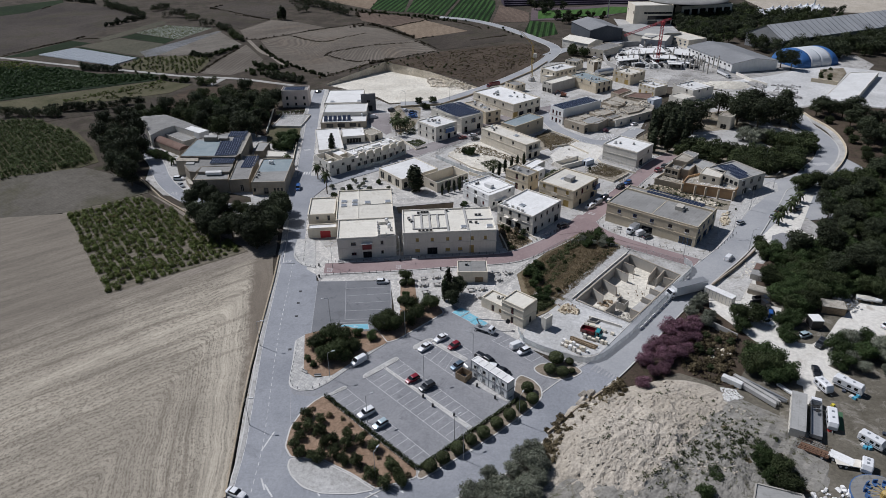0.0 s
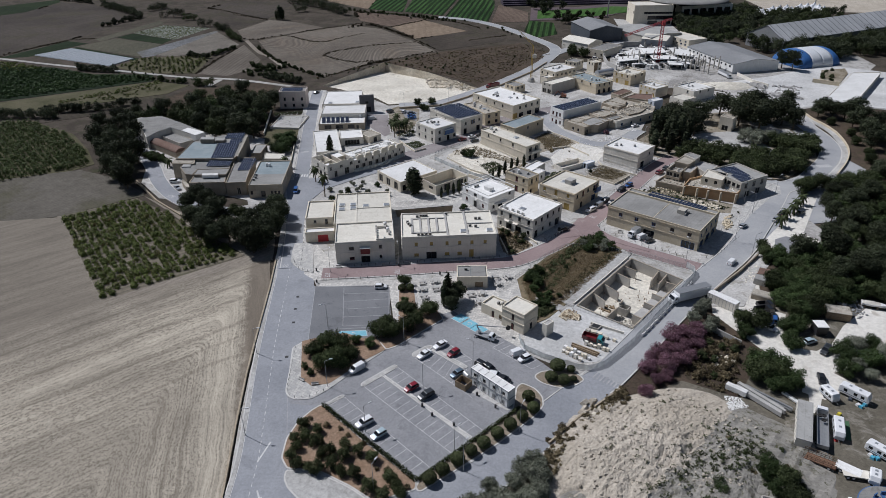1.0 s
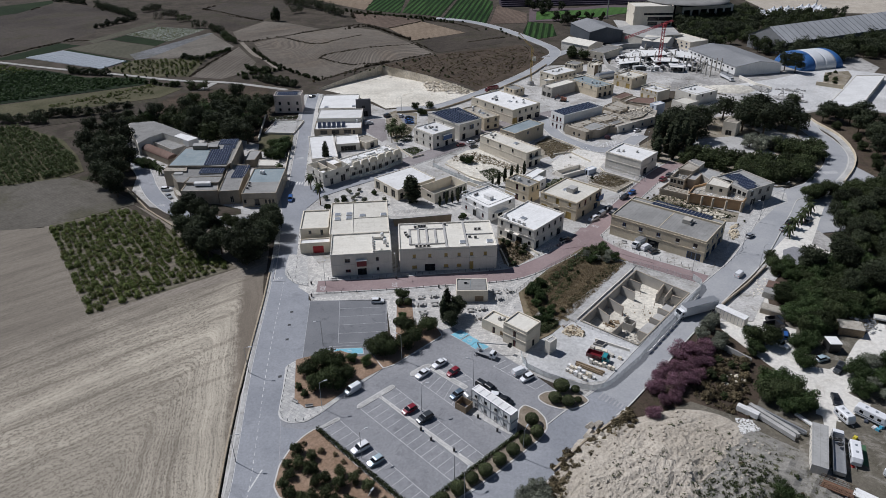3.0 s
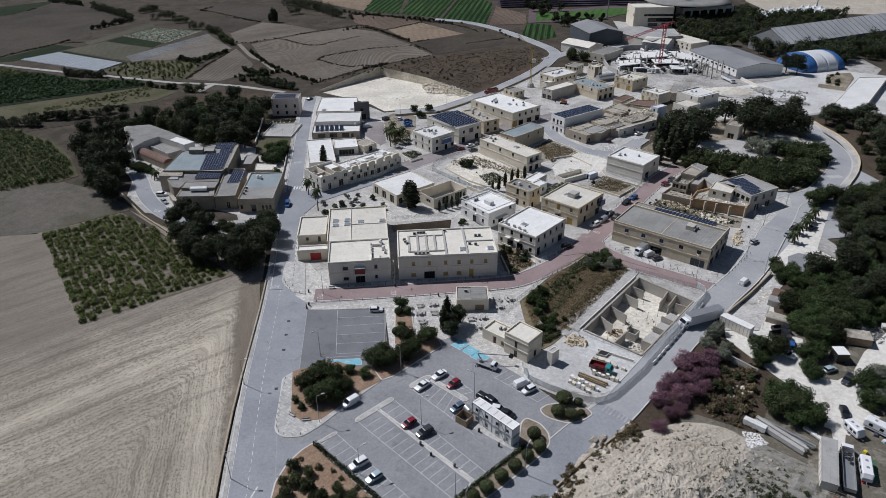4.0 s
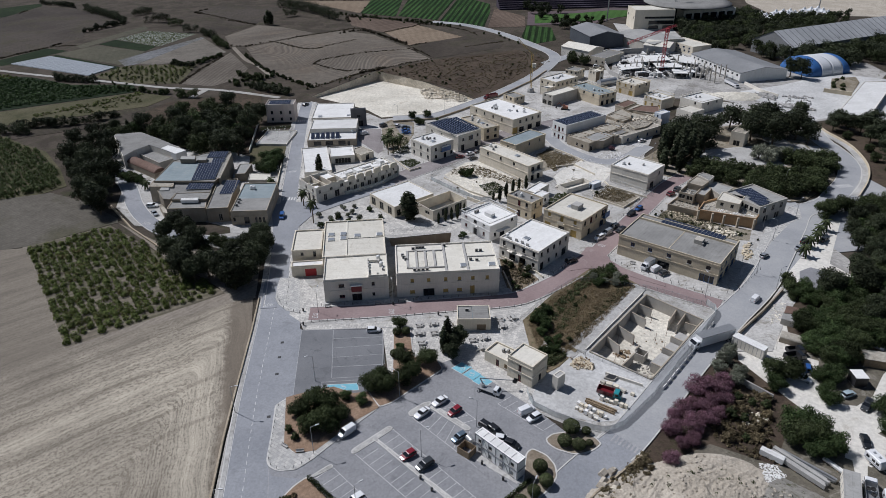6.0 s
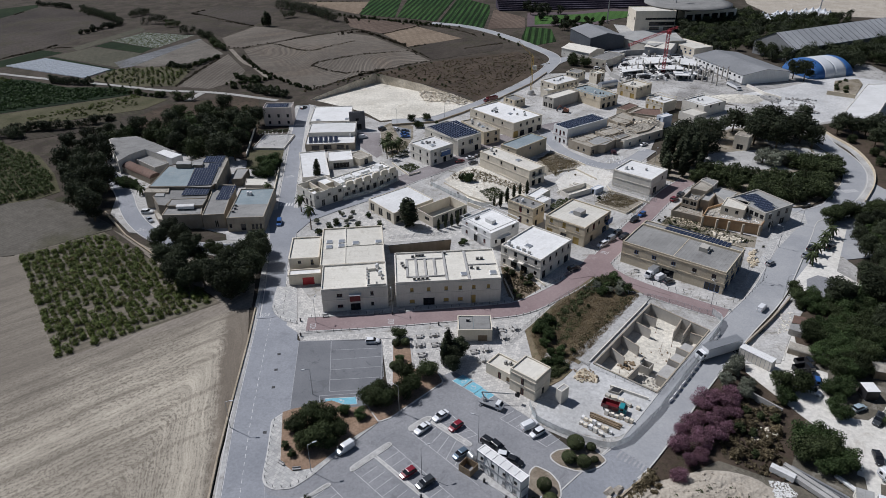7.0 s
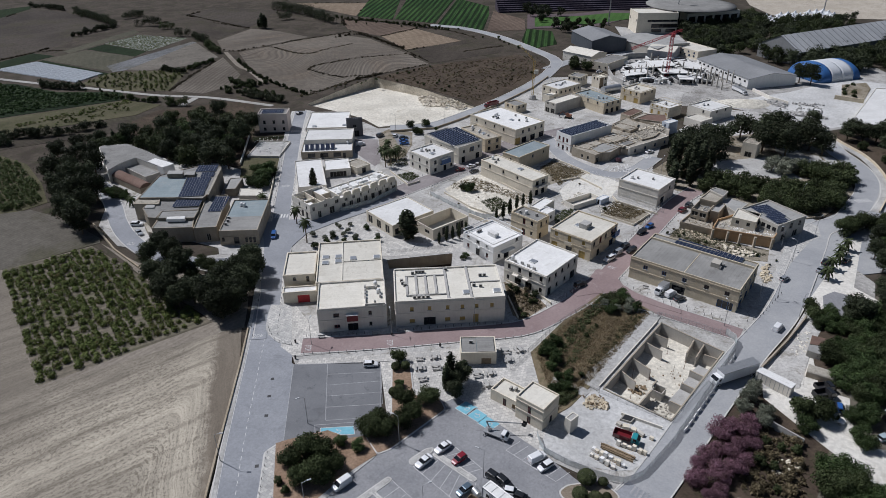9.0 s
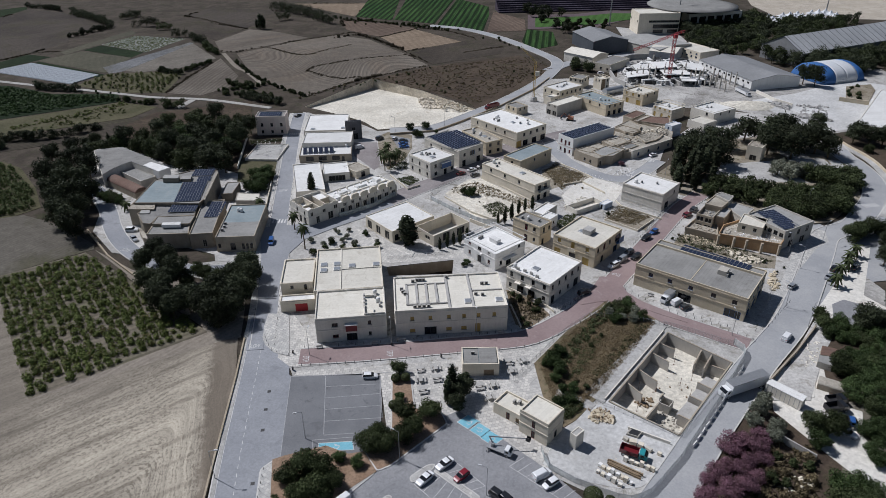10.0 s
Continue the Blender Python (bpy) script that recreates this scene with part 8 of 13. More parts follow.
# woods round the stadium and the works
wood([(199.9, 597.2), (221.3, 612.4), (269.3, 661.5), (281.7, 616.1), (251.0, 557.8), (234.1, 524.6), (194.7, 506.0), (187.7, 536.1)], 160, 7.0, 11.0, 3.9, (LEAF_PINE, LEAF_CAROB, LEAF_PINE), "dark wood beside the stadium")
wood([(234.0, 525.5), (272.1, 527.1), (347.6, 565.5), (375.4, 559.8), (319.7, 475.5), (270.5, 460.7), (239.0, 476.6), (221.0, 492.8)], 175, 7.5, 12.0, 4.0, (LEAF_PINE, LEAF_CAROB, LEAF_PINE), "dark tree belt behind the dome")
# wood on the right
for kind, group, lo, hi, wide, spots in (
        ("pine", "park pines", 1.3, 1.6, 1.15, [(160.5, 346.3), (160.6, 332.9), (167.2, 333.9), (172.1, 337.0), (149.8, 327.8), (158.2, 322.5), (172.1, 328.8), (166.3, 348.9), (154.0, 338.0), (147.0, 346.0)]),
        ("pine", "park pines", 1.15, 1.5, 1.1, [(133.8, 334.0), (128.0, 338.5), (114.0, 329.7), (116.5, 322.2), (122.4, 321.9), (123.0, 314.5), (119.0, 333.0), (109.0, 319.0)]),
        ("cypress", "park cypresses", 1.35, 1.6, 1.25, [(101.0, 307.0), (106.0, 303.5), (110.0, 308.5), (114.0, 312.5), (105.0, 311.5), (117.0, 305.5), (112.0, 303.0), (107.5, 299.5)]),
        ("cypress", "park cypresses", 0.95, 1.2, 1.5, [(103.3, 299.2), (107.7, 297.0), (103.7, 291.1), (98.7, 297.2), (112.3, 296.0), (99.5, 303.5), (96.5, 290.5)]),
        ("carob", "park trees", 0.95, 1.15, 1.05, [(113.4, 291.9), (118.4, 290.8), (121.8, 286.7), (126.4, 287.5), (130.0, 284.5), (130.7, 277.9), (131.8, 271.8), (137.8, 276.1), (140.5, 270.4), (145.5, 268.3), (140.9, 283.2), (146.2, 282.0), (151.9, 281.7), (126.7, 272.2), (108.0, 286.0), (115.5, 283.0), (121.5, 278.5), (135.5, 281.5), (145.6, 275.6), (150.5, 274.5), (151.5, 268.8), (155.5, 274.0), (158.5, 281.0), (134.0, 266.8), (139.5, 264.8), (127.0, 266.5), (154.0, 279.0)]),
        ("olive", "park trees", 1.3, 1.55, 1.05, [(144.2, 305.3), (150.5, 304.0), (154.5, 303.0), (147.5, 301.5)]),
        ("carob", "park trees", 1.0, 1.2, 1.15, [(156.4, 299.6), (158.8, 295.4), (162.4, 292.8), (164.4, 288.0), (168.6, 291.1), (170.5, 297.5), (166.0, 298.0), (161.0, 299.0)]),
        ("pine", "trees outside the bend", 1.0, 1.35, 1.1, [(175.0, 322.5), (187.8, 357.6), (196.9, 341.2), (202.1, 346.7), (203.2, 338.9), (207.9, 336.2), (205.2, 323.5), (212.6, 330.1), (215.0, 340.0), (207.0, 314.0), (201.5, 303.5), (214.0, 318.0), (197.0, 293.0), (206.0, 296.0)]),
        ("carob", "trees outside the bend", 0.6, 1.0, 1.0, [(197.5, 329.5), (198.5, 312.5), (194.5, 300.5), (192.5, 286.5), (188.0, 277.0), (200.5, 283.5), (195.0, 272.0), (210.0, 304.0)]),
        ("carob", "trees at the bend", 1.0, 1.25, 1.05, [(143.9, 246.9), (148.5, 249.7), (154.5, 251.5), (156.9, 244.2), (163.7, 252.8), (172.0, 252.0)]),
        ("pine", "pines in the works yard", 1.3, 1.5, 1.0, [(222.6, 441.4), (227.5, 437.0)]), ("shrub", "bushes on the earth bank", 0.9, 1.6, 1.2, [(236.5, 415.5), (240.5, 423.5), (246.0, 430.0), (243.0, 417.0), (251.5, 433.5), (238.5, 409.5)])):
    for x, y in spots:
        plant(kind, x, y, float(rng.uniform(lo, hi)), 0.1, wide, group)
grove([(150.0, 233.9), (175.8, 258.8), (217.0, 283.0), (170.5, 176.8), (135.1, 164.5), (126.2, 169.3), (133.1, 191.8)], 130, ["carob", "pine", "carob", "fresh"], 0.8, 1.15, 4.0, group="wood beside the road")
grove([(117.5, 193.9), (126.0, 199.7), (146.9, 193.4), (163.9, 182.0), (140.1, 172.3), (133.8, 170.8), (116.2, 176.0)], 34, ["fresh", "pine", "fresh"], 0.85, 1.25, 4.0, group="wood beside the road")
grove([(101.3, 176.7), (111.3, 179.9), (139.5, 179.5), (134.4, 170.7), (125.1, 170.4), (117.9, 174.2), (112.0, 166.9), (103.1, 160.1), (100.3, 161.1), (99.5, 169.2)], 34, ["fresh", "fresh", "carob"], 0.7, 1.05, 2.8)
grove([(96.5, 157.4), (100.6, 158.2), (97.1, 148.3), (92.7, 146.7)], 5, ["fresh", "olive"], 0.7, 0.9, 2.2)
grove([(138.9, 226.1), (154.4, 244.1), (162.6, 238.5), (138.5, 201.5), (128.9, 201.6)], 10, ["pine"], 0.8, 1.0, 5.0)
grove([(83.0, 158.0), (88.6, 157.1), (84.8, 149.8), (80.5, 150.7)], 3, ["fresh", "carob"], 0.8, 1.0, 4.0)
grove([(78.0, 137.9), (84.0, 140.9), (89.4, 135.0), (86.4, 130.1), (78.7, 131.8)], 6, ["carob", "fresh"], 0.8, 1.05, 4.0)
grove([(71.7, 166.1), (77.5, 166.9), (78.9, 160.1), (73.8, 154.0), (70.6, 157.9)], 5, ["olive"], 0.8, 1.1, 3.5)
grove([(107.3, 148.2), (119.3, 145.5), (119.9, 133.6), (110.1, 131.5), (102.5, 136.1)], 16, ["olive", "fresh"], 0.7, 1.1, 4.0)
grove([(71.3, 151.3), (79.7, 148.6), (71.9, 132.0), (64.1, 134.3)], 16, ["weed", "shrub", "weed"], 0.9, 1.6, 2.5)
grove([(67.6, 105.5), (71.7, 106.5), (74.2, 101.1), (75.5, 98.1), (72.7, 96.1), (68.1, 97.2), (65.9, 101.2)], 9, ["fresh", "carob", "shrub"], 0.55, 0.85, 2.6)
grove([(54.4, 101.6), (59.5, 99.3), (56.2, 93.5), (50.4, 93.2)], 6, ["fresh", "shrub"], 0.6, 1.0, 3.0)
grove([(50.0, 136.8), (59.2, 150.2), (66.6, 156.3), (71.3, 153.5), (68.3, 146.2), (61.6, 137.8), (54.8, 132.2), (48.7, 128.0), (46.8, 129.7)], 17, ["oleander"], 0.5, 0.75, 2.8, 0.1, "blossoming trees along the road")
grove([(4.9, 94.7), (13.3, 105.3), (19.7, 107.7), (21.3, 101.2), (17.1, 91.1), (6.8, 88.5)], 15, ["olive"], 0.8, 1.1, 3.0)
grove([(66.4, 117.0), (75.5, 108.0), (71.4, 101.6), (60.7, 98.6), (55.2, 103.3)], 18, ["weed", "shrub"], 0.4, 0.9, 2.5, 0.8)
grove([(20.9, 112.1), (35.0, 125.2), (45.9, 130.2), (46.8, 128.1), (33.5, 117.4), (23.4, 106.9)], 26, ["weed"], 0.6, 1.2, 2.0)
grove([(107.5, 201.5), (121.7, 197.0), (116.0, 189.0), (104.8, 191.5)], 16, ["fresh", "fresh", "carob"], 0.45, 0.7, 2.6, group="bushes behind the road wall")
grove([(106.0, 181.5), (118.1, 186.8), (134.0, 194.0), (126.0, 176.0), (117.0, 167.5), (106.0, 168.0)], 24, ["fresh", "fresh", "carob"], 0.7, 1.05, 3.2, group="thicket beside the road")
# car park planting
for x, y, k, s in ((-34.1, 145.3, "carob", 0.8), (-30.7, 147.9, "carob", 0.95), (-27.1, 146.8, "carob", 0.9), (-27.9, 141.2, "carob", 0.95), (-31.4, 140.2, "carob", 0.75), (-24.5, 143.6, "carob", 0.7),
                   (-35.9, 140.4, "shrub", 0.9), (-34.0, 137.9, "shrub", 1.0), (-23.8, 151.1, "fresh", 0.5), (-19.8, 149.7, "fresh", 0.55), (-17.6, 154.9, "carob", 0.85), (-14.6, 153.7, "carob", 0.8), (-15.4, 157.1, "carob", 0.75),
                   (-10.1, 156.5, "carob", 0.75), (-7.6, 159.4, "carob", 0.75), (-3.9, 164.2, "carob", 0.8), (-9.7, 163.7, "carob", 0.75), (-11.4, 170.3, "fresh", 0.45), (-11.9, 180.5, "carob", 0.6), (-12.5, 177.2, "clipped", 1.1), (-10.0, 177.5, "clipped", 1.1),
                   (-11.4, 168.0, "clipped", 1.2), (-12.7, 167.4, "clipped", 1.1), (0.4, 168.6, "cypress", 0.9), (1.6, 171.0, "cypress", 1.05), (3.4, 169.2, "pine", 0.7), (4.6, 171.8, "pine", 0.72), (2.6, 166.2, "pine", 0.6)):
    plant(k, x, y, s, 0.35, group="car park trees")
for x, y in [(-33.8, 114.8), (-32.9, 112.1), (-33.6, 109.4), (-31.8, 106.9), (-31.3, 115.1), (-28.9, 117.2), (-28.5, 113.4), (-27.1, 110.2), (-25.2, 110.7), (-24.2, 106.8), (-27.3, 105.6), (-22.0, 112.6), (-21.9, 109.4), (-18.9, 110.6), (-22.0, 104.8), (-19.2, 104.3), (-15.6, 100.6), (-11.6, 102.8), (-10.0, 100.6), (-12.5, 98.2), (-9.1, 98.9), (-15.8, 108.6), (-29.3, 106.2), (-32.5, 119.0)]:
    plant("young", x, y, float(rng.uniform(1.1, 1.5)), 0.38, 1.0, "young trees in the soil bed")
for x, y in [(-24.0, 118.3), (-31.4, 121.6), (-27.2, 119.3), (-21.9, 116.1), (-18.2, 113.6), (-14.6, 106.1), (-7.8, 101.1), (-12.3, 106.0), (-17.1, 102.4)]:
    plant("weed", x, y, float(rng.uniform(0.5, 0.8)), 0.38)
for x, y in [(-3.2, 102.6), (-0.4, 104.9), (2.9, 107.7), (5.9, 110.3), (8.8, 112.4), (12.1, 115.4), (15.3, 118.2), (18.4, 121.0), (21.3, 123.5), (20.6, 127.4)]:
    plant("clipped", x, y, float(rng.uniform(1.25, 1.5)), 0.38, group="clipped bushes along the car park")
for x, y, s in ((29.4, 139.0, 1.8), (27.2, 134.9, 1.5), (30.2, 133.7, 1.45), (32.8, 134.6, 0.8), (32.8, 138.2, 1.0)):
    plant("clipped", x, y, s * 0.8, 0.38, 1.25, "bushes on the teardrop island")
# village planting
plant("cypress", -11.1, 249.0, 1.2, 0.2, 2.3, "village planting")
plant("cypress", -50.4, 290.8, 1.05, 0.2, 1.35, "village planting")
for x, y in [(-45.3, 252.3), (-40.5, 249.6), (-38.2, 252.1), (-36.2, 258.1), (-34.2, 252.0), (-32.6, 259.8), (-29.7, 249.3), (-21.9, 250.7), (-32.9, 254.5), (-37.6, 260.0)]:
    plant("olive", x, y, float(rng.uniform(0.3, 0.5)), 0.2, 1.0, "village planting")
for x, y, k, s in ((-26.4, 256.9, "fresh", 0.4), (-0.1, 245.1, "cypress", 0.5), (2.5, 247.0, "cypress", 0.55), (4.7, 248.3, "cypress", 0.55), (7.0, 248.9, "cypress", 0.65), (9.6, 253.0, "cypress", 0.5), (21.6, 263.7, "cypress", 0.5),
                   (24.1, 263.6, "cypress", 0.7), (26.9, 266.6, "cypress", 0.75), (30.1, 271.3, "cypress", 0.65), (32.8, 273.6, "cypress", 0.6), (35.8, 275.2, "cypress", 0.65), (8.7, 235.0, "fresh", 0.4), (7.4, 233.9, "shrub", 0.8), (-21.8, 247.7, "fresh", 0.35),
                   (13.3, 289.2, "fresh", 0.75), (10.5, 290.5, "carob", 0.5), (-12.8, 369.0, "carob", 0.6), (-4.9, 370.2, "carob", 0.65), (-9.6, 358.5, "carob", 0.6), (81.2, 318.3, "oleander", 0.4), (0.2, 363.8, "shrub", 1.0),
                   (-7.7, 358.3, "carob", 0.5), (63.8, 269.9, "shrub", 0.8), (23.2, 213.1, "shrub", 1.1), (28.5, 210.4, "shrub", 1.2), (26.4, 213.5, "weed", 1.0), (21.7, 212.7, "weed", 0.9), (-39.6, 246.6, "shrub", 1.1), (-37.7, 250.6, "shrub", 1.2), (-33.4, 246.7, "shrub", 1.1), (-29.3, 246.9, "shrub", 1.0), (-21.8, 247.4, "shrub", 1.1), (-43.1, 243.2, "shrub", 1.3)):
    plant(k, x, y, s, 0.2, group="village planting")
grove([(29.4, 183.0), (45.1, 203.1), (58.6, 198.5), (38.5, 170.7), (27.9, 162.2), (25.8, 170.0)], 10, ["weed", "shrub"], 0.5, 0.8, 3.0, 0.25)
grove([(26.5, 183.1), (30.7, 190.2), (31.2, 180.7), (27.9, 174.1)], 6, ["fresh"], 0.5, 0.7, 2.5, 0.2)
grove([(27.6, 172.1), (32.9, 174.0), (32.5, 168.8), (27.2, 166.0)], 5, ["fresh"], 0.45, 0.7, 2.5, 0.2)
grove([(45.5, 204.5), (55.0, 209.2), (58.2, 202.7), (50.9, 200.1)], 8, ["fresh", "olive"], 0.4, 0.65, 2.5, 0.2)
grove([(-3.5, 288.7), (17.8, 302.0), (17.9, 272.6), (5.1, 276.5)], 6, ["weed"], 0.25, 0.45, 2.5, 0.2)
grove([(46.9, 306.8), (57.7, 300.4), (61.2, 294.6), (47.6, 289.5)], 6, ["weed"], 0.25, 0.45, 2.5, 0.2)
grove([(80.9, 250.9), (87.0, 254.1), (95.5, 239.5), (113.0, 229.6), (109.7, 222.7), (103.4, 235.4), (81.6, 243.9)], 14, ["weed", "shrub"], 0.35, 0.65, 2.2, 0.2)


def palm(x, y, h, z=0.2):
    t = thing("palm_tree", "slender palm with arching grey-green fronds", "palm", pose(x, y, z), "palms")
    g = Geo()
    for i in range(6):
        g.tube((0.05 * math.sin(i), 0.03 * i, h * i / 6 - 0.2), (0.05 * math.sin(i + 1), 0.03 * (i + 1), h * (i + 1) / 6), 0.24 - 0.015 * i, 0.24 - 0.015 * (i + 1), 7)
    part("trunk", g, BARK, t)
    for i in range(16):
        a, up = i * 2.4, 0.9 - 0.1 * i
        f = Geo()
        pts = [Vector((0, 0.15, h))]
        for k in range(1, 7):
            s = k / 6 * 2.6
            pts.append(Vector((math.cos(a) * s * 0.9, 0.15 + math.sin(a) * s * 0.9, h + up * s - 0.32 * s * s)))
        n = Vector((-math.sin(a), math.cos(a), 0))
        for k in range(6):
            w0, w1 = 0.42 * math.sin(0.3 + 2.6 * k / 6), 0.42 * math.sin(0.3 + 2.6 * (k + 1) / 6)
            for s in (1, -1):
                f.face([pts[k], pts[k] + n * s * w0 - Vector((0, 0, w0 * 0.5)), pts[k + 1] + n * s * w1 - Vector((0, 0, w1 * 0.5)), pts[k + 1]])
        part("frond", f, LEAF_CAROB, t)


for x, y, h in ((-46.6, 247.3, 9.0), (-52.6, 261.8, 6.5), (-22.7, 315.8, 7.5), (-20.5, 319.7, 7.0), (-18.1, 320.9, 6.5), (-22.5, 326.0, 6.5), (-24.7, 324.4, 6.0), (-22.6, 333.6, 6.0), (-17.4, 325.8, 6.0), (-120.1, 280.1, 3.5), (-68.4, 277.8, 5.0),
                (138.1, 235.6, 4.0), (131.1, 227.7, 3.6), (126.5, 223.5, 3.8), (121.8, 217.5, 4.0), (134.9, 232.9, 3.2)):
    palm(x, y, h)


def vine_rows(poly, ang, gap, step, mat, label, size=0.42, leaves=16, height=0.9, skip=0.06):
    """Rows of low vines as one mesh of leaf sprays."""
    c = Vector((np.mean([p[0] for p in poly]), np.mean([p[1] for p in poly])))
    d, n = Vector((math.cos(radians(ang)), math.sin(radians(ang)))), Vector((-math.sin(radians(ang)), math.cos(radians(ang))))
    lobes = []
    for i in range(-60, 61):
        for j in range(-80, 81):
            p = c + n * (gap * i + float(rng.uniform(-0.35, 0.35))) + d * (step * j + float(rng.uniform(-0.7, 0.7)))
            if inside(p, poly) and rng.random() > skip:
                s = float(rng.uniform(0.7, 1.2))
                lobes.append((p.x, p.y, height * 0.5 * s, 1.05 * s, 1.05 * s, height * 0.55 * s))
    return tagged(new("vines", leaf_mesh("vines", lobes, len(lobes) * leaves, size, mat, 0.3, 0.5, 5)), label, "vineyard", kind="stuff")


vine_rows([(-143.1, 230.5), (-121.1, 245.4), (-96.8, 227.2), (-68.4, 200.9), (-103.8, 175.0)], -55, 2.3, 2.05, LEAF_VINE, "rows of low green vines on brown soil", 0.25, 110, 1.5, 0.1)
vine_rows([(-234.0, 343.0), (-216.0, 345.0), (-201.5, 333.5), (-185.0, 323.5), (-168.5, 302.0), (-158.0, 285.0), (-165.0, 277.5), (-206.1, 253.4)], -50, 2.2, 1.7, LEAF_ORCHARD, "rows of low green orchard bushes on weedy soil", 0.34, 34, 2.2, 0.08)
vine_rows([(-219.6, 378.6), (-218.0, 384.3), (-200.6, 399.7), (-186.7, 412.1), (-175.4, 425.3), (-171.1, 418.2), (-183.1, 403.3), (-196.8, 391.4), (-215.0, 378.5)], 40, 3.0, 2.0, LEAF_VINE, "strip of yellow-green weeds beside the crops", 0.3, 30, 1.2, 0.25)
vine_rows([(-219.0, 462.0), (-212.0, 484.0), (-193.0, 487.0), (-165.0, 487.0), (-162.0, 444.0), (-188.0, 445.0)], 20, 3.4, 3.0, LEAF_VINE, "scattered yellow-green bushes in the pasture", 0.34, 34, 1.9, 0.35)
vine_rows([(-252.0, 574.0), (-239.5, 604.0), (-197.0, 590.5), (-211.0, 548.5)], 35, 3.0, 2.4, LEAF_VINE, "flecked rows of low crop", 0.3, 10, 0.8, 0.4)
vine_rows([(-334.6, 464.5), (-258.4, 455.7), (-225.8, 438.5), (-187.9, 435.9), (-183.5, 426.0), (-277.6, 374.5)], -10, 3.2, 1.6, LEAF_CROP, "rows of dark low crop", 0.5, 16, 1.3, 0.02)
vine_rows([(-321.6, 475.5), (-302.4, 477.9), (-267.8, 459.1), (-277.6, 448.3), (-314.4, 463.5)], -10, 3.0, 1.8, LEAF_VINE, "rows of yellow-green crop", 0.5, 14, 1.0, 0.1)
vine_rows([(-212.4, 366.3), (-196.6, 395.9), (-179.7, 414.0), (-166.3, 406.0), (-190.1, 380.7)], 10, 3.6, 2.6, LEAF_VINE, "scattered low bushes on a field margin", 0.45, 12, 1.0, 0.4)


def tussocks(poly, count, mat, label, size=0.3, height=0.5, heaped=False):
    xs, ys = [p[0] for p in poly], [p[1] for p in poly]
    lobes = []
    while len(lobes) < count:
        p = (float(rng.uniform(min(xs), max(xs))), float(rng.uniform(min(ys), max(ys))))
        if inside(p, poly):
            s = float(rng.uniform(0.5, 1.4))
            lobes.append((*p, (heap_height(*p) if heaped else 0.2) + height * 0.4 * s, 0.5 * s, 0.5 * s, height * 0.5 * s))
    return tagged(new("weeds", leaf_mesh("weeds", lobes, count * 12, size, mat, 0.3, 0.3, 9)), label, "weeds", kind="stuff")


tussocks([(25.1, 183.2), (33.8, 194.5), (49.2, 210.2), (53.3, 210.1), (61.0, 200.6), (53.5, 191.3), (38.3, 172.5), (29.7, 164.1), (26.1, 171.2)], 8500, LEAF_STRAW, "dead brown grass over the empty plot", 0.1, 0.3)
for poly, count, mat, size, high in (([(29.0, 184.0), (36.0, 193.5), (49.5, 210.5), (54.5, 210.5), (48.0, 203.0), (37.0, 189.0), (32.0, 181.0)], 300, LEAF_WOOD, 0.2, 1.0), ([(48.0, 209.0), (55.0, 211.5), (57.5, 207.0), (51.0, 203.0)], 260, LEAF_WOOD, 0.2, 1.8),
                                     ([(40.0, 176.5), (58.5, 199.0), (56.0, 200.0), (38.0, 179.0)], 160, LEAF_WOOD, 0.14, 0.45), ([(31.0, 176.0), (36.0, 180.0), (46.0, 196.0), (40.0, 193.0)], 170, LEAF_WOOD, 0.14, 0.5), ([(24.8, 160.0), (30.5, 163.5), (33.5, 167.5), (26.5, 170.0)], 320, LEAF_WOOD, 0.2, 1.0)):
    tussocks(poly, count, mat, "green weeds at the edge of the empty plot", size, high)
tussocks([(20.3, 218.0), (24.0, 215.8), (29.5, 208.3), (30.8, 205.6), (22.7, 198.5), (21.4, 202.2), (20.6, 208.9)], 170, LEAF_DRY, "dry weeds in the front garden", 0.22, 0.5)
tussocks([(72.3, 155.4), (81.6, 152.6), (72.1, 127.9), (60.5, 135.7)], 260, LEAF_DRY, "dry brush on the verge")
tussocks([(-31.7, 466.7), (0.4, 496.2), (72.6, 519.7), (78.0, 486.2), (23.9, 410.3), (-4.2, 438.4)], 1100, LEAF_DRY, "dry scrub on the slope", 0.24, 0.22)
tussocks([(62.4, 114.0), (72.7, 115.7), (68.3, 105.2), (60.9, 103.1), (49.5, 101.1), (46.9, 103.3)], 110, LEAF_WOOD, "low weeds on the grey spoil", 0.2, 0.4, True)
tussocks([(34.0, 110.0), (46.0, 126.0), (60.0, 128.0), (68.0, 118.0), (58.0, 102.0), (42.0, 96.0)], 90, LEAF_WOOD, "small weeds sprouting on the spoil", 0.15, 0.5, True)
tussocks([(56.0, 112.0), (66.0, 118.0), (70.0, 108.0), (58.0, 97.0), (44.0, 93.0), (40.0, 98.0)], 120, LEAF_WOOD, "green weeds on the grey side of the spoil", 0.17, 0.5, True)
tussocks([(21.9, 109.1), (30.6, 114.4), (40.2, 128.1), (44.6, 132.4), (45.2, 131.0), (37.1, 120.0), (31.5, 114.4), (27.5, 109.1), (20.9, 101.4)], 420, LEAF_DRY, "dry brush along the foot of the spoil", 0.3, 0.8)


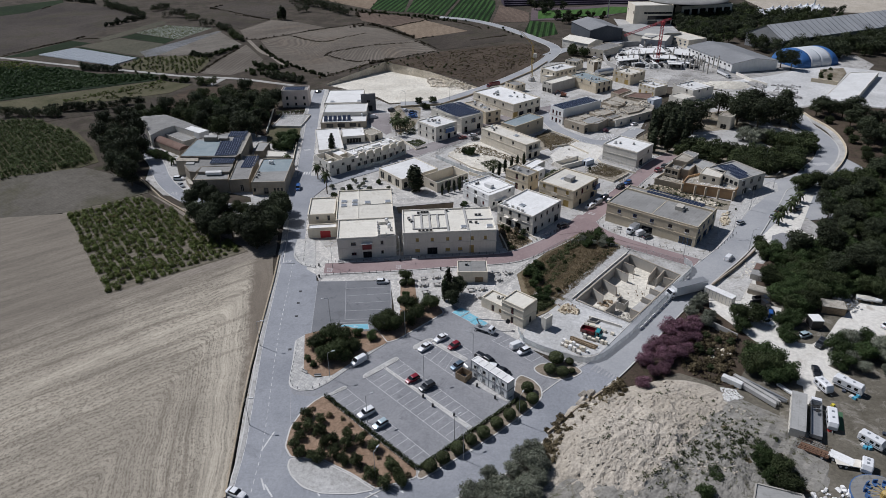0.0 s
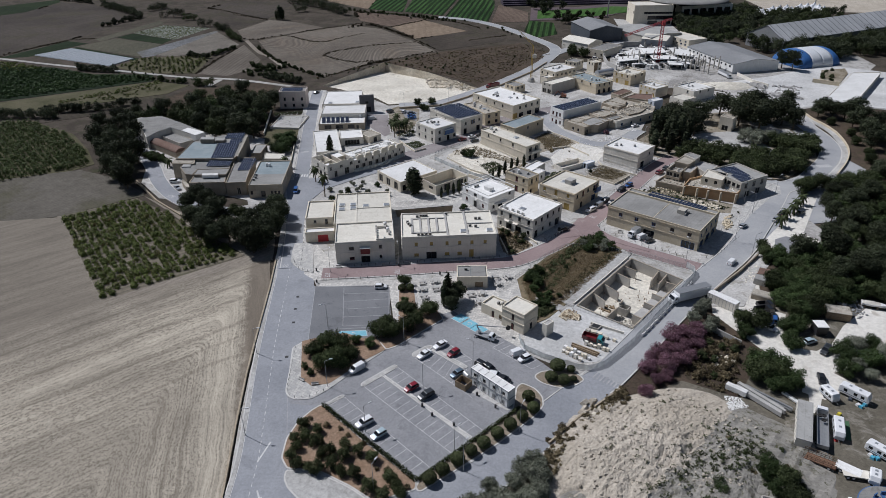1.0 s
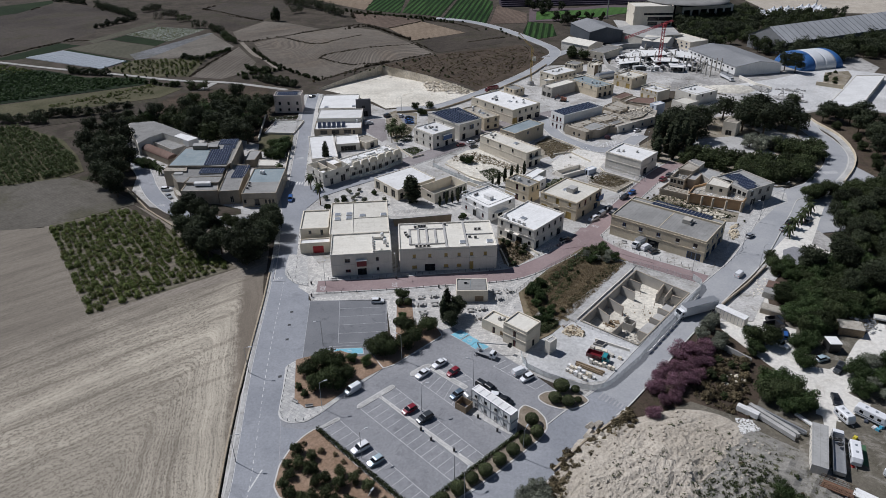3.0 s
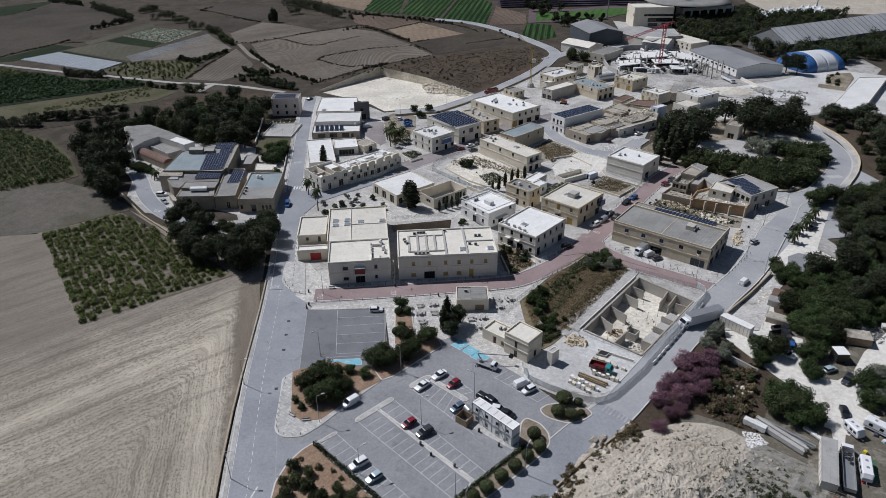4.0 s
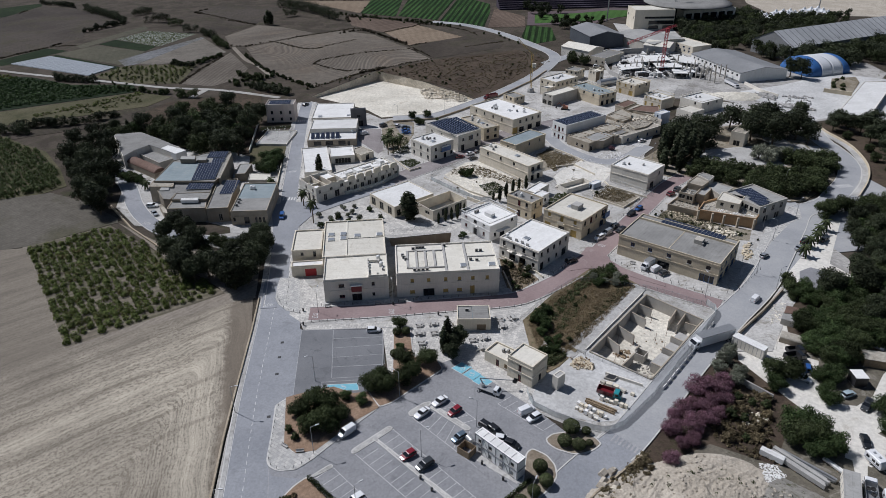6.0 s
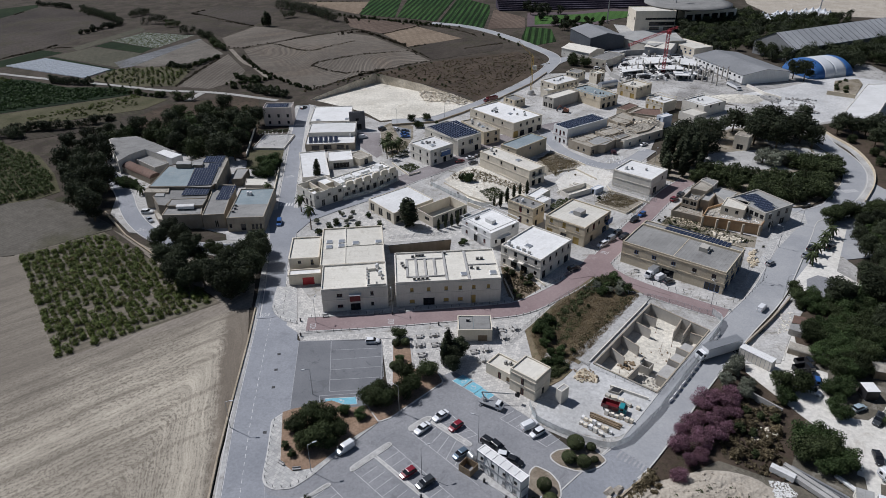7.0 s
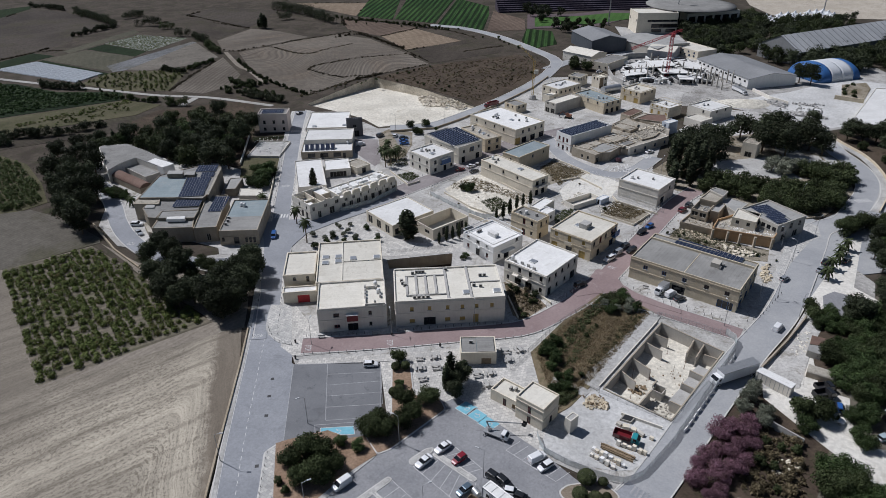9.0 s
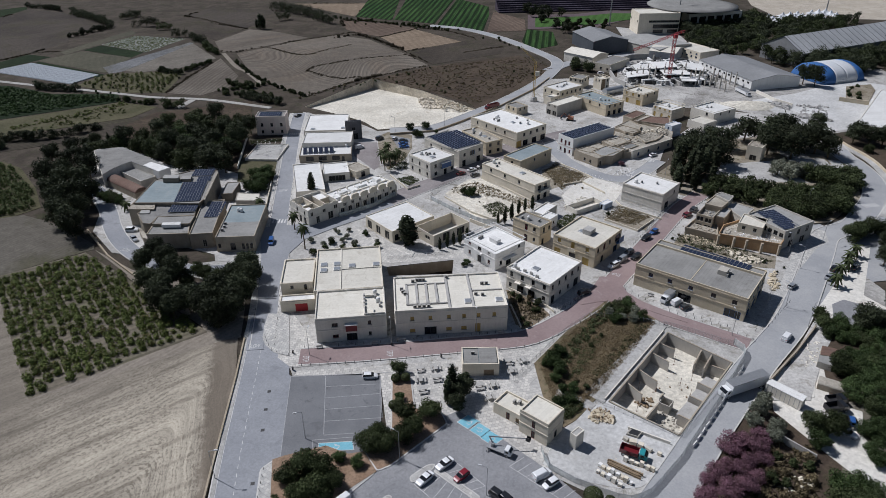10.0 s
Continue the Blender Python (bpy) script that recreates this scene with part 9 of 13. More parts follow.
def hedge(a, b, w, h, label, z=0.38):
    a, b = Vector(a), Vector(b)
    n = int((b - a).length / 0.8)
    lobes = [(*a.lerp(b, i / n), z + h * 0.5, w * 0.6, w * 0.6, h * 0.55) for i in range(n + 1)]
    t = thing("hedge", label, "hedge", pose(0, 0, 0))
    part("foliage", leaf_mesh("foliage", lobes, n * 70, 0.16, LEAF_CAROB, 0.3, 0, 3), None, t)
    g = Geo()
    for i in range(0, n, 2):
        p = a.lerp(b, i / n)
        g.tube((p.x, p.y, 0), (p.x, p.y, z + h * 0.5), 0.04, 0.03, 5)
    part("stems", g, BARK, t)


hedge(*[(-28.9, 126.0), (-6.2, 103.1)], 1.1, 1.0, "low clipped hedge along the soil bed")
hedge(*[(-5.6, 103.1), (18.0, 124.6)], 0.9, 0.8, "low clipped hedge at the car park edge")

# ---- vehicles ----
CAR_PAINT = {k: paint("car_paint_" + k, c, 0.3, m, 0.08, 0.6) for k, c, m in (
    ("white", (0.72, 0.73, 0.74), 0.0), ("silver", (0.42, 0.44, 0.46), 0.5), ("red", (0.20, 0.014, 0.024), 0.0), ("dark_grey", (0.06, 0.065, 0.07), 0.3), ("black", (0.015, 0.016, 0.018), 0.0),
    ("blue", (0.03, 0.10, 0.30), 0.1), ("pale_blue", (0.42, 0.52, 0.56), 0.2), ("steel_blue", (0.13, 0.18, 0.23), 0.4), ("dark_red", (0.14, 0.015, 0.02), 0.0), ("teal", (0.03, 0.25, 0.28), 0.0))}
LAMP_GLASS = paint("headlamp_glass", (0.65, 0.68, 0.7), 0.15)
TAIL_RED = paint("tail_lamp_red", (0.35, 0.01, 0.01), 0.3)


def loft(g, rings, mi=0, caps=True):
    """Joins rings of equally many points into a skin."""
    b, n = len(g.v), len(rings[0])
    for r in rings:
        g.v += [tuple(p) for p in r]
    for k in range(len(rings) - 1):
        for i in range(n):
            g.f.append((b + k * n + i, b + k * n + (i + 1) % n, b + (k + 1) * n + (i + 1) % n, b + (k + 1) * n + i))
            g.m.append(mi)
    if caps:
        g.f += [tuple(b + n - 1 - i for i in range(n)), tuple(b + (len(rings) - 1) * n + i for i in range(n))]
        g.m += [mi, mi]
    return g


def section(x, hw, z0, z1, r=0.14):
    return [(x, -hw + r * 0.4, z0), (x, -hw, z0 + r), (x, -hw, z1 - r), (x, -hw + r, z1), (x, hw - r, z1), (x, hw, z1 - r), (x, hw, z0 + r), (x, hw - r * 0.4, z0)]


_wheels = {}


def add_wheels(t, xs, hw, r):
    if r not in _wheels:
        tyre = Geo().tube((0, -0.1, 0), (0, 0.1, 0), r, r, 14).mesh("tyre", RUBBER)
        rim = Geo().tube((0, -0.115, 0), (0, 0.115, 0), r * 0.62, r * 0.62, 10).mesh("rim", ALU)
        _wheels[r] = (tyre, rim)
    for x in xs:
        for s in (-1, 1):
            w = part("wheel", _wheels[r][0], None, t, m=Matrix.Translation((x, s * (hw - 0.09), r)))
            part("rim", _wheels[r][1], None, w)


CAR_SHAPES = {  # length, half width, bonnet height, belt, roof, cabin: foot rear, foot front, top rear, top front
    "hatch": (3.9, 0.84, 0.86, 0.95, 1.48, -1.88, 0.95, -1.55, 0.25),
    "saloon": (4.5, 0.88, 0.88, 0.95, 1.43, -1.65, 0.95, -1.0, 0.2),
    "suv": (4.4, 0.91, 1.0, 1.08, 1.68, -2.1, 1.05, -1.8, 0.35),
    "van": (4.4, 0.90, 1.1, 1.12, 1.86, -2.15, 1.45, -2.1, 0.75),
}


def car_model(shape, colour, label):
    L, hw, zb, belt, roof, fr, ff, tr, tf = CAR_SHAPES[shape]
    t = thing("van" if shape == "van" else "car", label, "van" if shape == "van" else "car", group="parked vehicles")
    p = CAR_PAINT[colour]
    a, b = -L / 2, L / 2
    body = loft(Geo(), [section(a, hw - 0.16, 0.34, belt - 0.12), section(a + 0.12, hw - 0.04, 0.22, belt), section(a + 0.6, hw, 0.2, belt), section(0, hw, 0.2, belt), section(ff - 0.1, hw, 0.2, belt),
                        section(b - 0.45, hw - 0.03, 0.2, zb - 0.06), section(b - 0.08, hw - 0.14, 0.25, zb - 0.2), section(b, hw - 0.24, 0.36, zb - 0.34)])
    part("body", body, p, t, smooth=False)
    wt = hw - 0.2
    lo = [(fr, -hw + 0.05), (ff, -hw + 0.08), (ff, hw - 0.08), (fr, hw - 0.05)]
    hi = [(tr, -wt), (tf, -wt), (tf, wt), (tr, wt)]
    g = Geo()
    for i in range(4):
        j = (i + 1) % 4
        g.face([(*lo[i], belt - 0.03), (*lo[j], belt - 0.03), (*hi[j], roof - 0.06), (*hi[i], roof - 0.06)], 1 if shape == "van" and i in (0, 2, 3) else 0)
    part("glasshouse", g, [GLASS, p], t)
    r = Geo()
    loft(r, [[(tr - 0.04, -wt - 0.03, roof - 0.06), (tf + 0.05, -wt - 0.03, roof - 0.06), (tf + 0.05, wt + 0.03, roof - 0.06), (tr - 0.04, wt + 0.03, roof - 0.06)],
             [(tr + 0.12, -wt + 0.1, roof), (tf - 0.15, -wt + 0.1, roof), (tf - 0.15, wt - 0.1, roof), (tr + 0.12, wt - 0.1, roof)]])
    part("roof_panel", r, p, t)
    for s in (-1, 1):
        part("headlight", Geo().box(b - 0.2, b - 0.02, s * (hw - 0.4) - 0.16, s * (hw - 0.4) + 0.16, zb - 0.38, zb - 0.22), LAMP_GLASS, t)
        part("tail_light", Geo().box(a - 0.01, a + 0.1, s * (hw - 0.32) - 0.1, s * (hw - 0.32) + 0.1, belt - 0.35, belt - 0.12), TAIL_RED, t)
        part("mirror", Geo().box(ff - 0.28, ff - 0.12, s * hw - (0.02 if s > 0 else 0.16), s * hw + (0.16 if s > 0 else 0.02), belt - 0.02, belt + 0.12), p, t)
    add_wheels(t, (a + 0.72, b - 0.78), hw, 0.31)
    return t


_cars = {}


def park(shape, colour, pair, label="", z=0.27):
    """A vehicle centred between two plan points, facing the second."""
    a, b = Vector(pair[0]), Vector(pair[1])
    c, d = (a + b) / 2, b - a
    m = pose(c.x, c.y, z, 0, 0, math.degrees(math.atan2(d.y, d.x)))
    key = (shape, colour)
    words = {"hatch": "small %s hatchback parked on the asphalt", "saloon": "%s saloon car parked on the asphalt", "suv": "tall %s estate car parked at the roadside", "van": "%s panel van with plain sides"}
    if key not in _cars:
        o = _cars[key] = car_model(shape, colour, words[shape] % colour.replace("_", " "))
        o.matrix_world = m
    else:
        o = copy_thing(_cars[key], m)
    if label:
        tagged(o, label)
    return o


for shape, colour, pair in (
        ("suv", "white", [(-16.8, 121.3), (-20.3, 118.5)]), ("hatch", "pale_blue", [(-13.4, 117.4), (-16.4, 114.8)]), ("hatch", "red", [(-6.3, 133.4), (-9.8, 130.6)]), ("suv", "dark_grey", [(-2.5, 130.5), (-6.1, 127.7)]),
        ("saloon", "white", [(-3.3, 147.0), (-6.9, 143.3)]), ("saloon", "white", [(1.1, 150.8), (-2.7, 147.5)]), ("hatch", "red", [(4.6, 147.3), (0.8, 144.0)]), ("hatch", "steel_blue", [(4.8, 138.2), (2.1, 136.0)]),
        ("van", "white", [(18.0, 144.4), (21.8, 146.6)]), ("hatch", "white", [(23.0, 144.2), (19.7, 142.0)]), ("van", "white", [(-20.6, 141.1), (-24.2, 137.7)]), ("hatch", "white", [(-21.3, 178.9), (-17.0, 179.0)]),
        ("suv", "black", [(9.1, 141.2), (11.2, 139.2)]), ("suv", "black", [(11.2, 139.8), (12.9, 137.8)]), ("hatch", "white", [(12.3, 136.7), (14.4, 136.1)]), ("hatch", "black", [(14.3, 135.4), (16.3, 134.2)]),
        ("van", "blue", [(-59.3, 254.5), (-58.8, 249.2)]), ("suv", "white", [(-113.9, 262.7), (-109.4, 262.8)]), ("saloon", "silver", [(-110.4, 258.5), (-106.4, 253.6)]),
        ("suv", "white", [(58.6, 233.6), (54.2, 230.1)]), ("van", "silver", [(62.0, 237.2), (58.0, 233.6)]), ("suv", "dark_grey", [(65.6, 241.5), (61.4, 238.1)]), ("suv", "black", [(67.4, 238.9), (63.2, 235.5)]), ("suv", "black", [(74.7, 252.3), (70.2, 248.3)]),
        ("hatch", "blue", [(78.2, 256.2), (74.8, 253.2)]), ("suv", "black", [(41.6, 214.9), (45.6, 217.2)]), ("van", "white", [(67.9, 208.3), (72.2, 211.4)]), ("hatch", "dark_grey", [(70.0, 206.4), (73.9, 208.3)]), ("van", "white", [(92.6, 189.9), (97.0, 194.1)]),
        ("hatch", "silver", [(106.7, 216.2), (110.7, 219.1)]), ("saloon", "black", [(125.5, 226.1), (128.8, 229.2)]), ("saloon", "silver", [(121.2, 221.2), (124.7, 224.3)]), ("saloon", "dark_grey", [(132.2, 226.5), (136.2, 229.7)]), ("suv", "dark_red", [(90.7, 265.7), (95.3, 269.7)]), ("suv", "dark_grey", [(94.7, 269.7), (99.3, 274.5)]),
        ("saloon", "white", [(95.9, 327.0), (100.4, 330.1)]), ("van", "white", [(-38.6, 342.6), (-33.6, 344.5)]), ("hatch", "white", [(-20.7, 352.4), (-19.4, 357.4)]), ("saloon", "blue", [(-17.6, 347.3), (-13.8, 348.8)]), ("saloon", "dark_grey", [(-17.8, 351.7), (-13.9, 352.6)]), ("saloon", "blue", [(-17.2, 343.6), (-13.1, 344.5)]),
        ("van", "dark_grey", [(-28.5, 354.1), (-26.2, 356.8)]), ("saloon", "dark_red", [(8.1, 309.4), (12.3, 311.9)]), ("saloon", "white", [(13.1, 313.2), (17.0, 315.8)]), ("saloon", "dark_grey", [(13.9, 307.5), (18.2, 310.1)]), ("saloon", "black", [(17.5, 316.2), (20.3, 318.8)]),
        ("saloon", "black", [(-74.2, 391.2), (-72.2, 394.5)]), ("saloon", "white", [(90.5, 157.3), (93.0, 154.6)]), ("suv", "dark_grey", [(104.1, 147.3), (100.0, 143.5)]), ("hatch", "pale_blue", [(98.5, 149.1), (101.3, 150.1)]), ("saloon", "black", [(95.8, 135.9), (94.6, 131.9)]), ("suv", "dark_grey", [(104.3, 147.9), (100.2, 143.5)]),
        ("saloon", "white", [(123.5, 152.9), (126.8, 154.3)]), ("saloon", "white", [(-44.9, 97.3), (-41.6, 95.8)]), ("suv", "white", [(102.7, 470.2), (111.6, 472.6)]), ("van", "white", [(97.5, 487.7), (104.4, 481.5)])):
    park(shape, colour, pair, z=0.06 if pair[0][0] > 66 and (pair[0][1] < 200 or pair[0][0] > 100 and pair[0][1] > 460) else 0.27)


def vehicle_frame(name, label, category, pair, z=0.1, group="yard vehicles"):
    a, b = Vector(pair[0]), Vector(pair[1])
    d = b - a
    return thing(name, label, category, pose(a.x, a.y, z, 0, 0, math.degrees(math.atan2(d.y, d.x))), group), d.length


def cab(t, x, hw, mat, h=2.6, long=1.8):
    """A lorry cab whose nose points along x."""
    c = part("cab", loft(Geo(), [section(x, hw, 0.5, h), section(x + long * 0.6, hw, 0.5, h), section(x + long * 0.92, hw - 0.05, 0.5, h * 0.72), section(x + long, hw - 0.06, 0.5, h * 0.55)]), mat, t)
    g = Geo()
    g.face([(x + long * 0.62, -hw + 0.15, h - 0.1), (x + long * 0.62, hw - 0.15, h - 0.1), (x + long * 0.94, hw - 0.2, h * 0.7), (x + long * 0.94, -hw + 0.2, h * 0.7)])
    g.v = [(p[0] + 0.04, p[1], p[2] + 0.03) for p in g.v]
    part("windscreen", g, GLASS, c)
    for s in (-1, 1):
        part("side_window", Geo().box(x + long * 0.2, x + long * 0.6, s * hw - 0.012, s * hw + 0.012, h * 0.6, h * 0.88), GLASS, c)


def lorry(label, pair, body, cab_mat, load_h, kind="box", z=0.1, hw=1.2):
    t, L = vehicle_frame("lorry", label, "lorry", pair, z)
    part("chassis", Geo().box(0.1, L - 0.4, -0.45, 0.45, 0.6, 0.85), BLACK, t)
    cab(t, L - 1.9, hw - 0.05, cab_mat, min(2.7, max(2.2, load_h * 0.8)))
    if kind == "box":
        part("cargo_box", Geo().box(0, L - 2.1, -hw, hw, 0.85, load_h), body, t)
        part("cargo_rail", Geo().box(-0.03, L - 2.07, -hw - 0.03, hw + 0.03, load_h - 0.14, load_h + 0.02), GALV, t)
    elif kind == "tipper":
        g = Geo().box(0, L - 2.1, -hw, hw, 0.85, 1.0).box(0, L - 2.1, -hw, -hw + 0.08, 1.0, load_h).box(0, L - 2.1, hw - 0.08, hw, 1.0, load_h).box(0, 0.08, -hw, hw, 1.0, load_h).box(L - 2.18, L - 2.1, -hw, hw, 1.0, load_h + 0.2)
        part("tipping_body", g, body, t)
    else:
        part("flat_bed", Geo().box(0, L - 2.1, -hw, hw, 0.85, 1.05), body, t)
    add_wheels(t, [0.9, 2.0, L - 1.2] if L > 6.5 else [1.0, L - 1.1], hw, 0.48)
    return t


lorry("white articulated lorry with a long grey trailer", [(80.1, 173.7), (67.4, 168.8)], CAR_PAINT["white"], CAR_PAINT["white"], 3.8, z=0.26, hw=1.3)
lorry("small white box lorry beside the workshop", [(69.7, 213.4), (65.5, 209.7)], CAR_PAINT["white"], CAR_PAINT["white"], 2.9, z=0.27, hw=1.0)
lorry("black tipper lorry in the dusty yard", [(90.4, 163.0), (96.0, 164.1)], BLACK, CAR_PAINT["black"], 2.2, "tipper")
lorry("black lorry with an open bed", [(92.2, 165.9), (97.1, 166.4)], BLACK, CAR_PAINT["black"], 1.9, "tipper")
lorry("tipper lorry with a bright blue cab", [(89.6, 160.3), (95.2, 158.0)], BLACK, CAR_PAINT["blue"], 1.9, "tipper")
lorry("rust-loaded flatbed lorry between trailers", [(83.4, 110.3), (89.6, 123.0)], GALV, CAR_PAINT["white"], 1.8, "tipper")
lorry("lorry with a red bed and turquoise cab on the site", [(38.4, 152.2), (43.8, 149.3)], CAR_PAINT["dark_red"], CAR_PAINT["teal"], 1.9, "tipper", z=0.2, hw=1.1)
lorry("dark red tipper lorry on the far road", [(34.9, 404.4), (27.6, 399.3)], CAR_PAINT["dark_red"], CAR_PAINT["dark_red"], 2.6, "tipper", z=0.27)
lorry("white concrete lorry near the grey shed", [(177.6, 429.5), (179.6, 416.8)], CAR_PAINT["white"], CAR_PAINT["white"], 2.6, "box", z=0.1)
lorry("white lorry cab with a flat trailer", [(84.4, 103.8), (91.6, 102.1)], WALL_PALE, CAR_PAINT["white"], 1.5, "flat")


def caravan(label, pair, h=2.5, hw=1.1, z=0.1):
    t, L = vehicle_frame("caravan", label, "caravan", pair, z)
    part("shell", loft(Geo(), [section(0, hw - 0.05, 0.6, h - 0.35, 0.2), section(0.35, hw, 0.5, h, 0.2), section(L - 0.5, hw, 0.5, h, 0.2), section(L, hw - 0.08, 0.6, h * 0.62, 0.2)]), CAR_PAINT["white"], t)
    for s in (-1, 1):
        for x in (0.22, 0.55, 0.78):
            part("side_window", Geo().box(L * x - 0.4, L * x + 0.4, s * hw - 0.015, s * hw + 0.015, h * 0.5, h * 0.76), GLASS, t)
        part("stripe", Geo().box(0.3, L - 0.5, s * hw - 0.01, s * hw + 0.01, h * 0.34, h * 0.4), CAR_PAINT["steel_blue"], t)
    for x in (0.3, 0.62):
        part("roof_hatch", Geo().box(L * x - 0.3, L * x + 0.3, -0.3, 0.3, h - 0.01, h + 0.1, taper=0.05), CAR_PAINT["silver"], t)
    part("drawbar", Geo().box(L - 0.1, L + 0.9, -0.06, 0.06, 0.45, 0.55), GALV, t)
    add_wheels(t, (L * 0.45,), hw, 0.32)


caravan("white touring caravan parked on the grass", [(93.3, 130.0), (94.3, 125.5)])
caravan("long white motorhome with roof hatches", [(97.7, 130.2), (102.2, 125.0)], 2.8)
caravan("white caravan with blue bins beside it", [(93.7, 111.3), (96.9, 107.0)], 2.6)
caravan("short white camper beside the trailers", [(91.3, 119.1), (88.6, 113.1)], 2.4)
caravan("white caravan near the green trees", [(91.1, 103.5), (89.2, 100.4)], 2.4)


def trailer(name, label, pair, hw, z0, z1, mat, roof_mat=None, z=0.05, ribs=0, category="trailer"):
    t, L = vehicle_frame(name, label, category, pair, z)
    part("body", Geo().box(0, L, -hw, hw, z0, z1), mat, t)
    part("roof", Geo().box(-0.05, L + 0.05, -hw - 0.05, hw + 0.05, z1, z1 + 0.12), roof_mat or mat, t)
    for i in range(ribs):
        x = L * (i + 0.5) / ribs
        part("rib", Geo().box(x - 0.05, x + 0.05, -hw - 0.04, hw + 0.04, z0, z1), GALV, t)
    if z0 > 0.4:
        add_wheels(t, (1.2, L - 1.2), hw, 0.45)
    else:
        for x in (0.2, L - 0.2):
            part("foot", Geo().box(x - 0.12, x + 0.12, -hw, hw, -0.1, z0), CONCRETE, t)
    return t


trailer("container", "long white container with a pale roof", [(79.9, 171.4), (85.6, 164.7)], 1.25, 0.15, 2.9, WALL_PALE, ROOF_WHITE, ribs=8, category="container")
trailer("trailer", "long white site trailer with a ribbed roof", [(85.4, 123.2), (79.1, 110.8)], 1.6, 0.6, 3.0, WALL_PALE, ROOF_ASH, ribs=6)
trailer("cargo_box", "dark box trailer with a pale roof", [(103.0, 154.3), (106.1, 154.2)], 1.7, 0.2, 2.8, BLACK, ROOF_WHITE, category="container")
trailer("shed", "tan timber shed with a felt roof", [(110.4, 162.7), (116.4, 160.8)], 2.2, 0.1, 2.4, TIMBER, ROOF_OLD, category="shed")
trailer("flat_trailer", "low flat trailer loaded with white boards", [(84.3, 106.1), (87.9, 102.9)], 1.2, 0.6, 1.0, GALV, ROOF_WHITE)


def boat(pair):
    t, L = vehicle_frame("boat", "small white motor boat under a cover", "boat", pair)
    hull = loft(Geo(), [[(x, -w, 1.5), (x, -w * 0.6, 0.7), (x, 0, 0.5 + 0.3 * x / L), (x, w * 0.6, 0.7), (x, w, 1.5), (x, 0, 1.65)] for x, w in ((0, 1.0), (L * 0.4, 1.2), (L * 0.75, 0.9), (L, 0.08))])
    part("hull", hull, CAR_PAINT["white"], t)
    part("cover", loft(Geo(), [[(x, -w, 1.52), (x, 0, 1.52 + h), (x, w, 1.52)] for x, w, h in ((0.1, 0.95, 0.3), (L * 0.4, 1.1, 0.7), (L * 0.7, 0.85, 0.35))]), ROOF_CREAM, t)
    part("cradle", Geo().box(0.8, 1.1, -0.9, 0.9, -0.1, 0.8).box(L * 0.6, L * 0.6 + 0.3, -0.8, 0.8, -0.1, 0.9), TIMBER, t)


boat([(123.4, 167.2), (129.7, 164.7)])


def lattice_trailer(pair):
    t, L = vehicle_frame("lattice_trailer", "rusty cage trailer with open slats", "trailer", pair)
    part("bed", Geo().box(0, L, -1.2, 1.2, 0.7, 0.9), RUST, t)
    for i in range(9):
        x = L * i / 8
        for s in (-1, 1):
            part("post", Geo().box(x - 0.04, x + 0.04, s * 1.15 - 0.04, s * 1.15 + 0.04, 0.9, 2.3), RUST, t)
    for s in (-1, 1):
        for z in (1.3, 1.8, 2.25):
            part("rail", Geo().box(0, L, s * 1.15 - 0.03, s * 1.15 + 0.03, z, z + 0.1), TIMBER, t)
    add_wheels(t, (1.2, L - 1.2), 1.2, 0.45)


lattice_trailer([(78.5, 108.8), (83.8, 105.2)])


def plank_stack(pair, w, h, label, mat, n=6):
    t, L = vehicle_frame("plank_stack", label, "beams", pair, 0.05)
    for i in range(n):
        y = -w / 2 + w * (i + 0.5) / n
        part("beam", Geo().box(float(rng.uniform(-0.4, 0.3)), L + float(rng.uniform(-0.5, 0.4)), y - w / n * 0.4, y + w / n * 0.4, 0.3, h + float(rng.uniform(-0.2, 0.25))), mat, t)
    for x in (L * 0.15, L * 0.5, L * 0.85):
        part("bearer", Geo().box(x - 0.12, x + 0.12, -w / 2, w / 2, -0.1, 0.3), TIMBER, t)


plank_stack([(73.0, 131.6), (79.9, 121.8)], 2.6, 1.3, "long grey concrete beams stacked on bearers", CONCRETE)
plank_stack([(74.7, 131.6), (82.5, 122.9)], 1.2, 1.0, "thin grey beams stacked beside the heap", GALV, 4)
plank_stack([(70.0, 131.8), (74.1, 128.0)], 1.8, 1.5, "pale sheets lying on the beam stack", ROOF_WHITE, 1)
plank_stack([(83.4, 129.6), (85.6, 125.5)], 1.6, 0.5, "pale boards lying beside the trailer", ROOF_WHITE, 2)


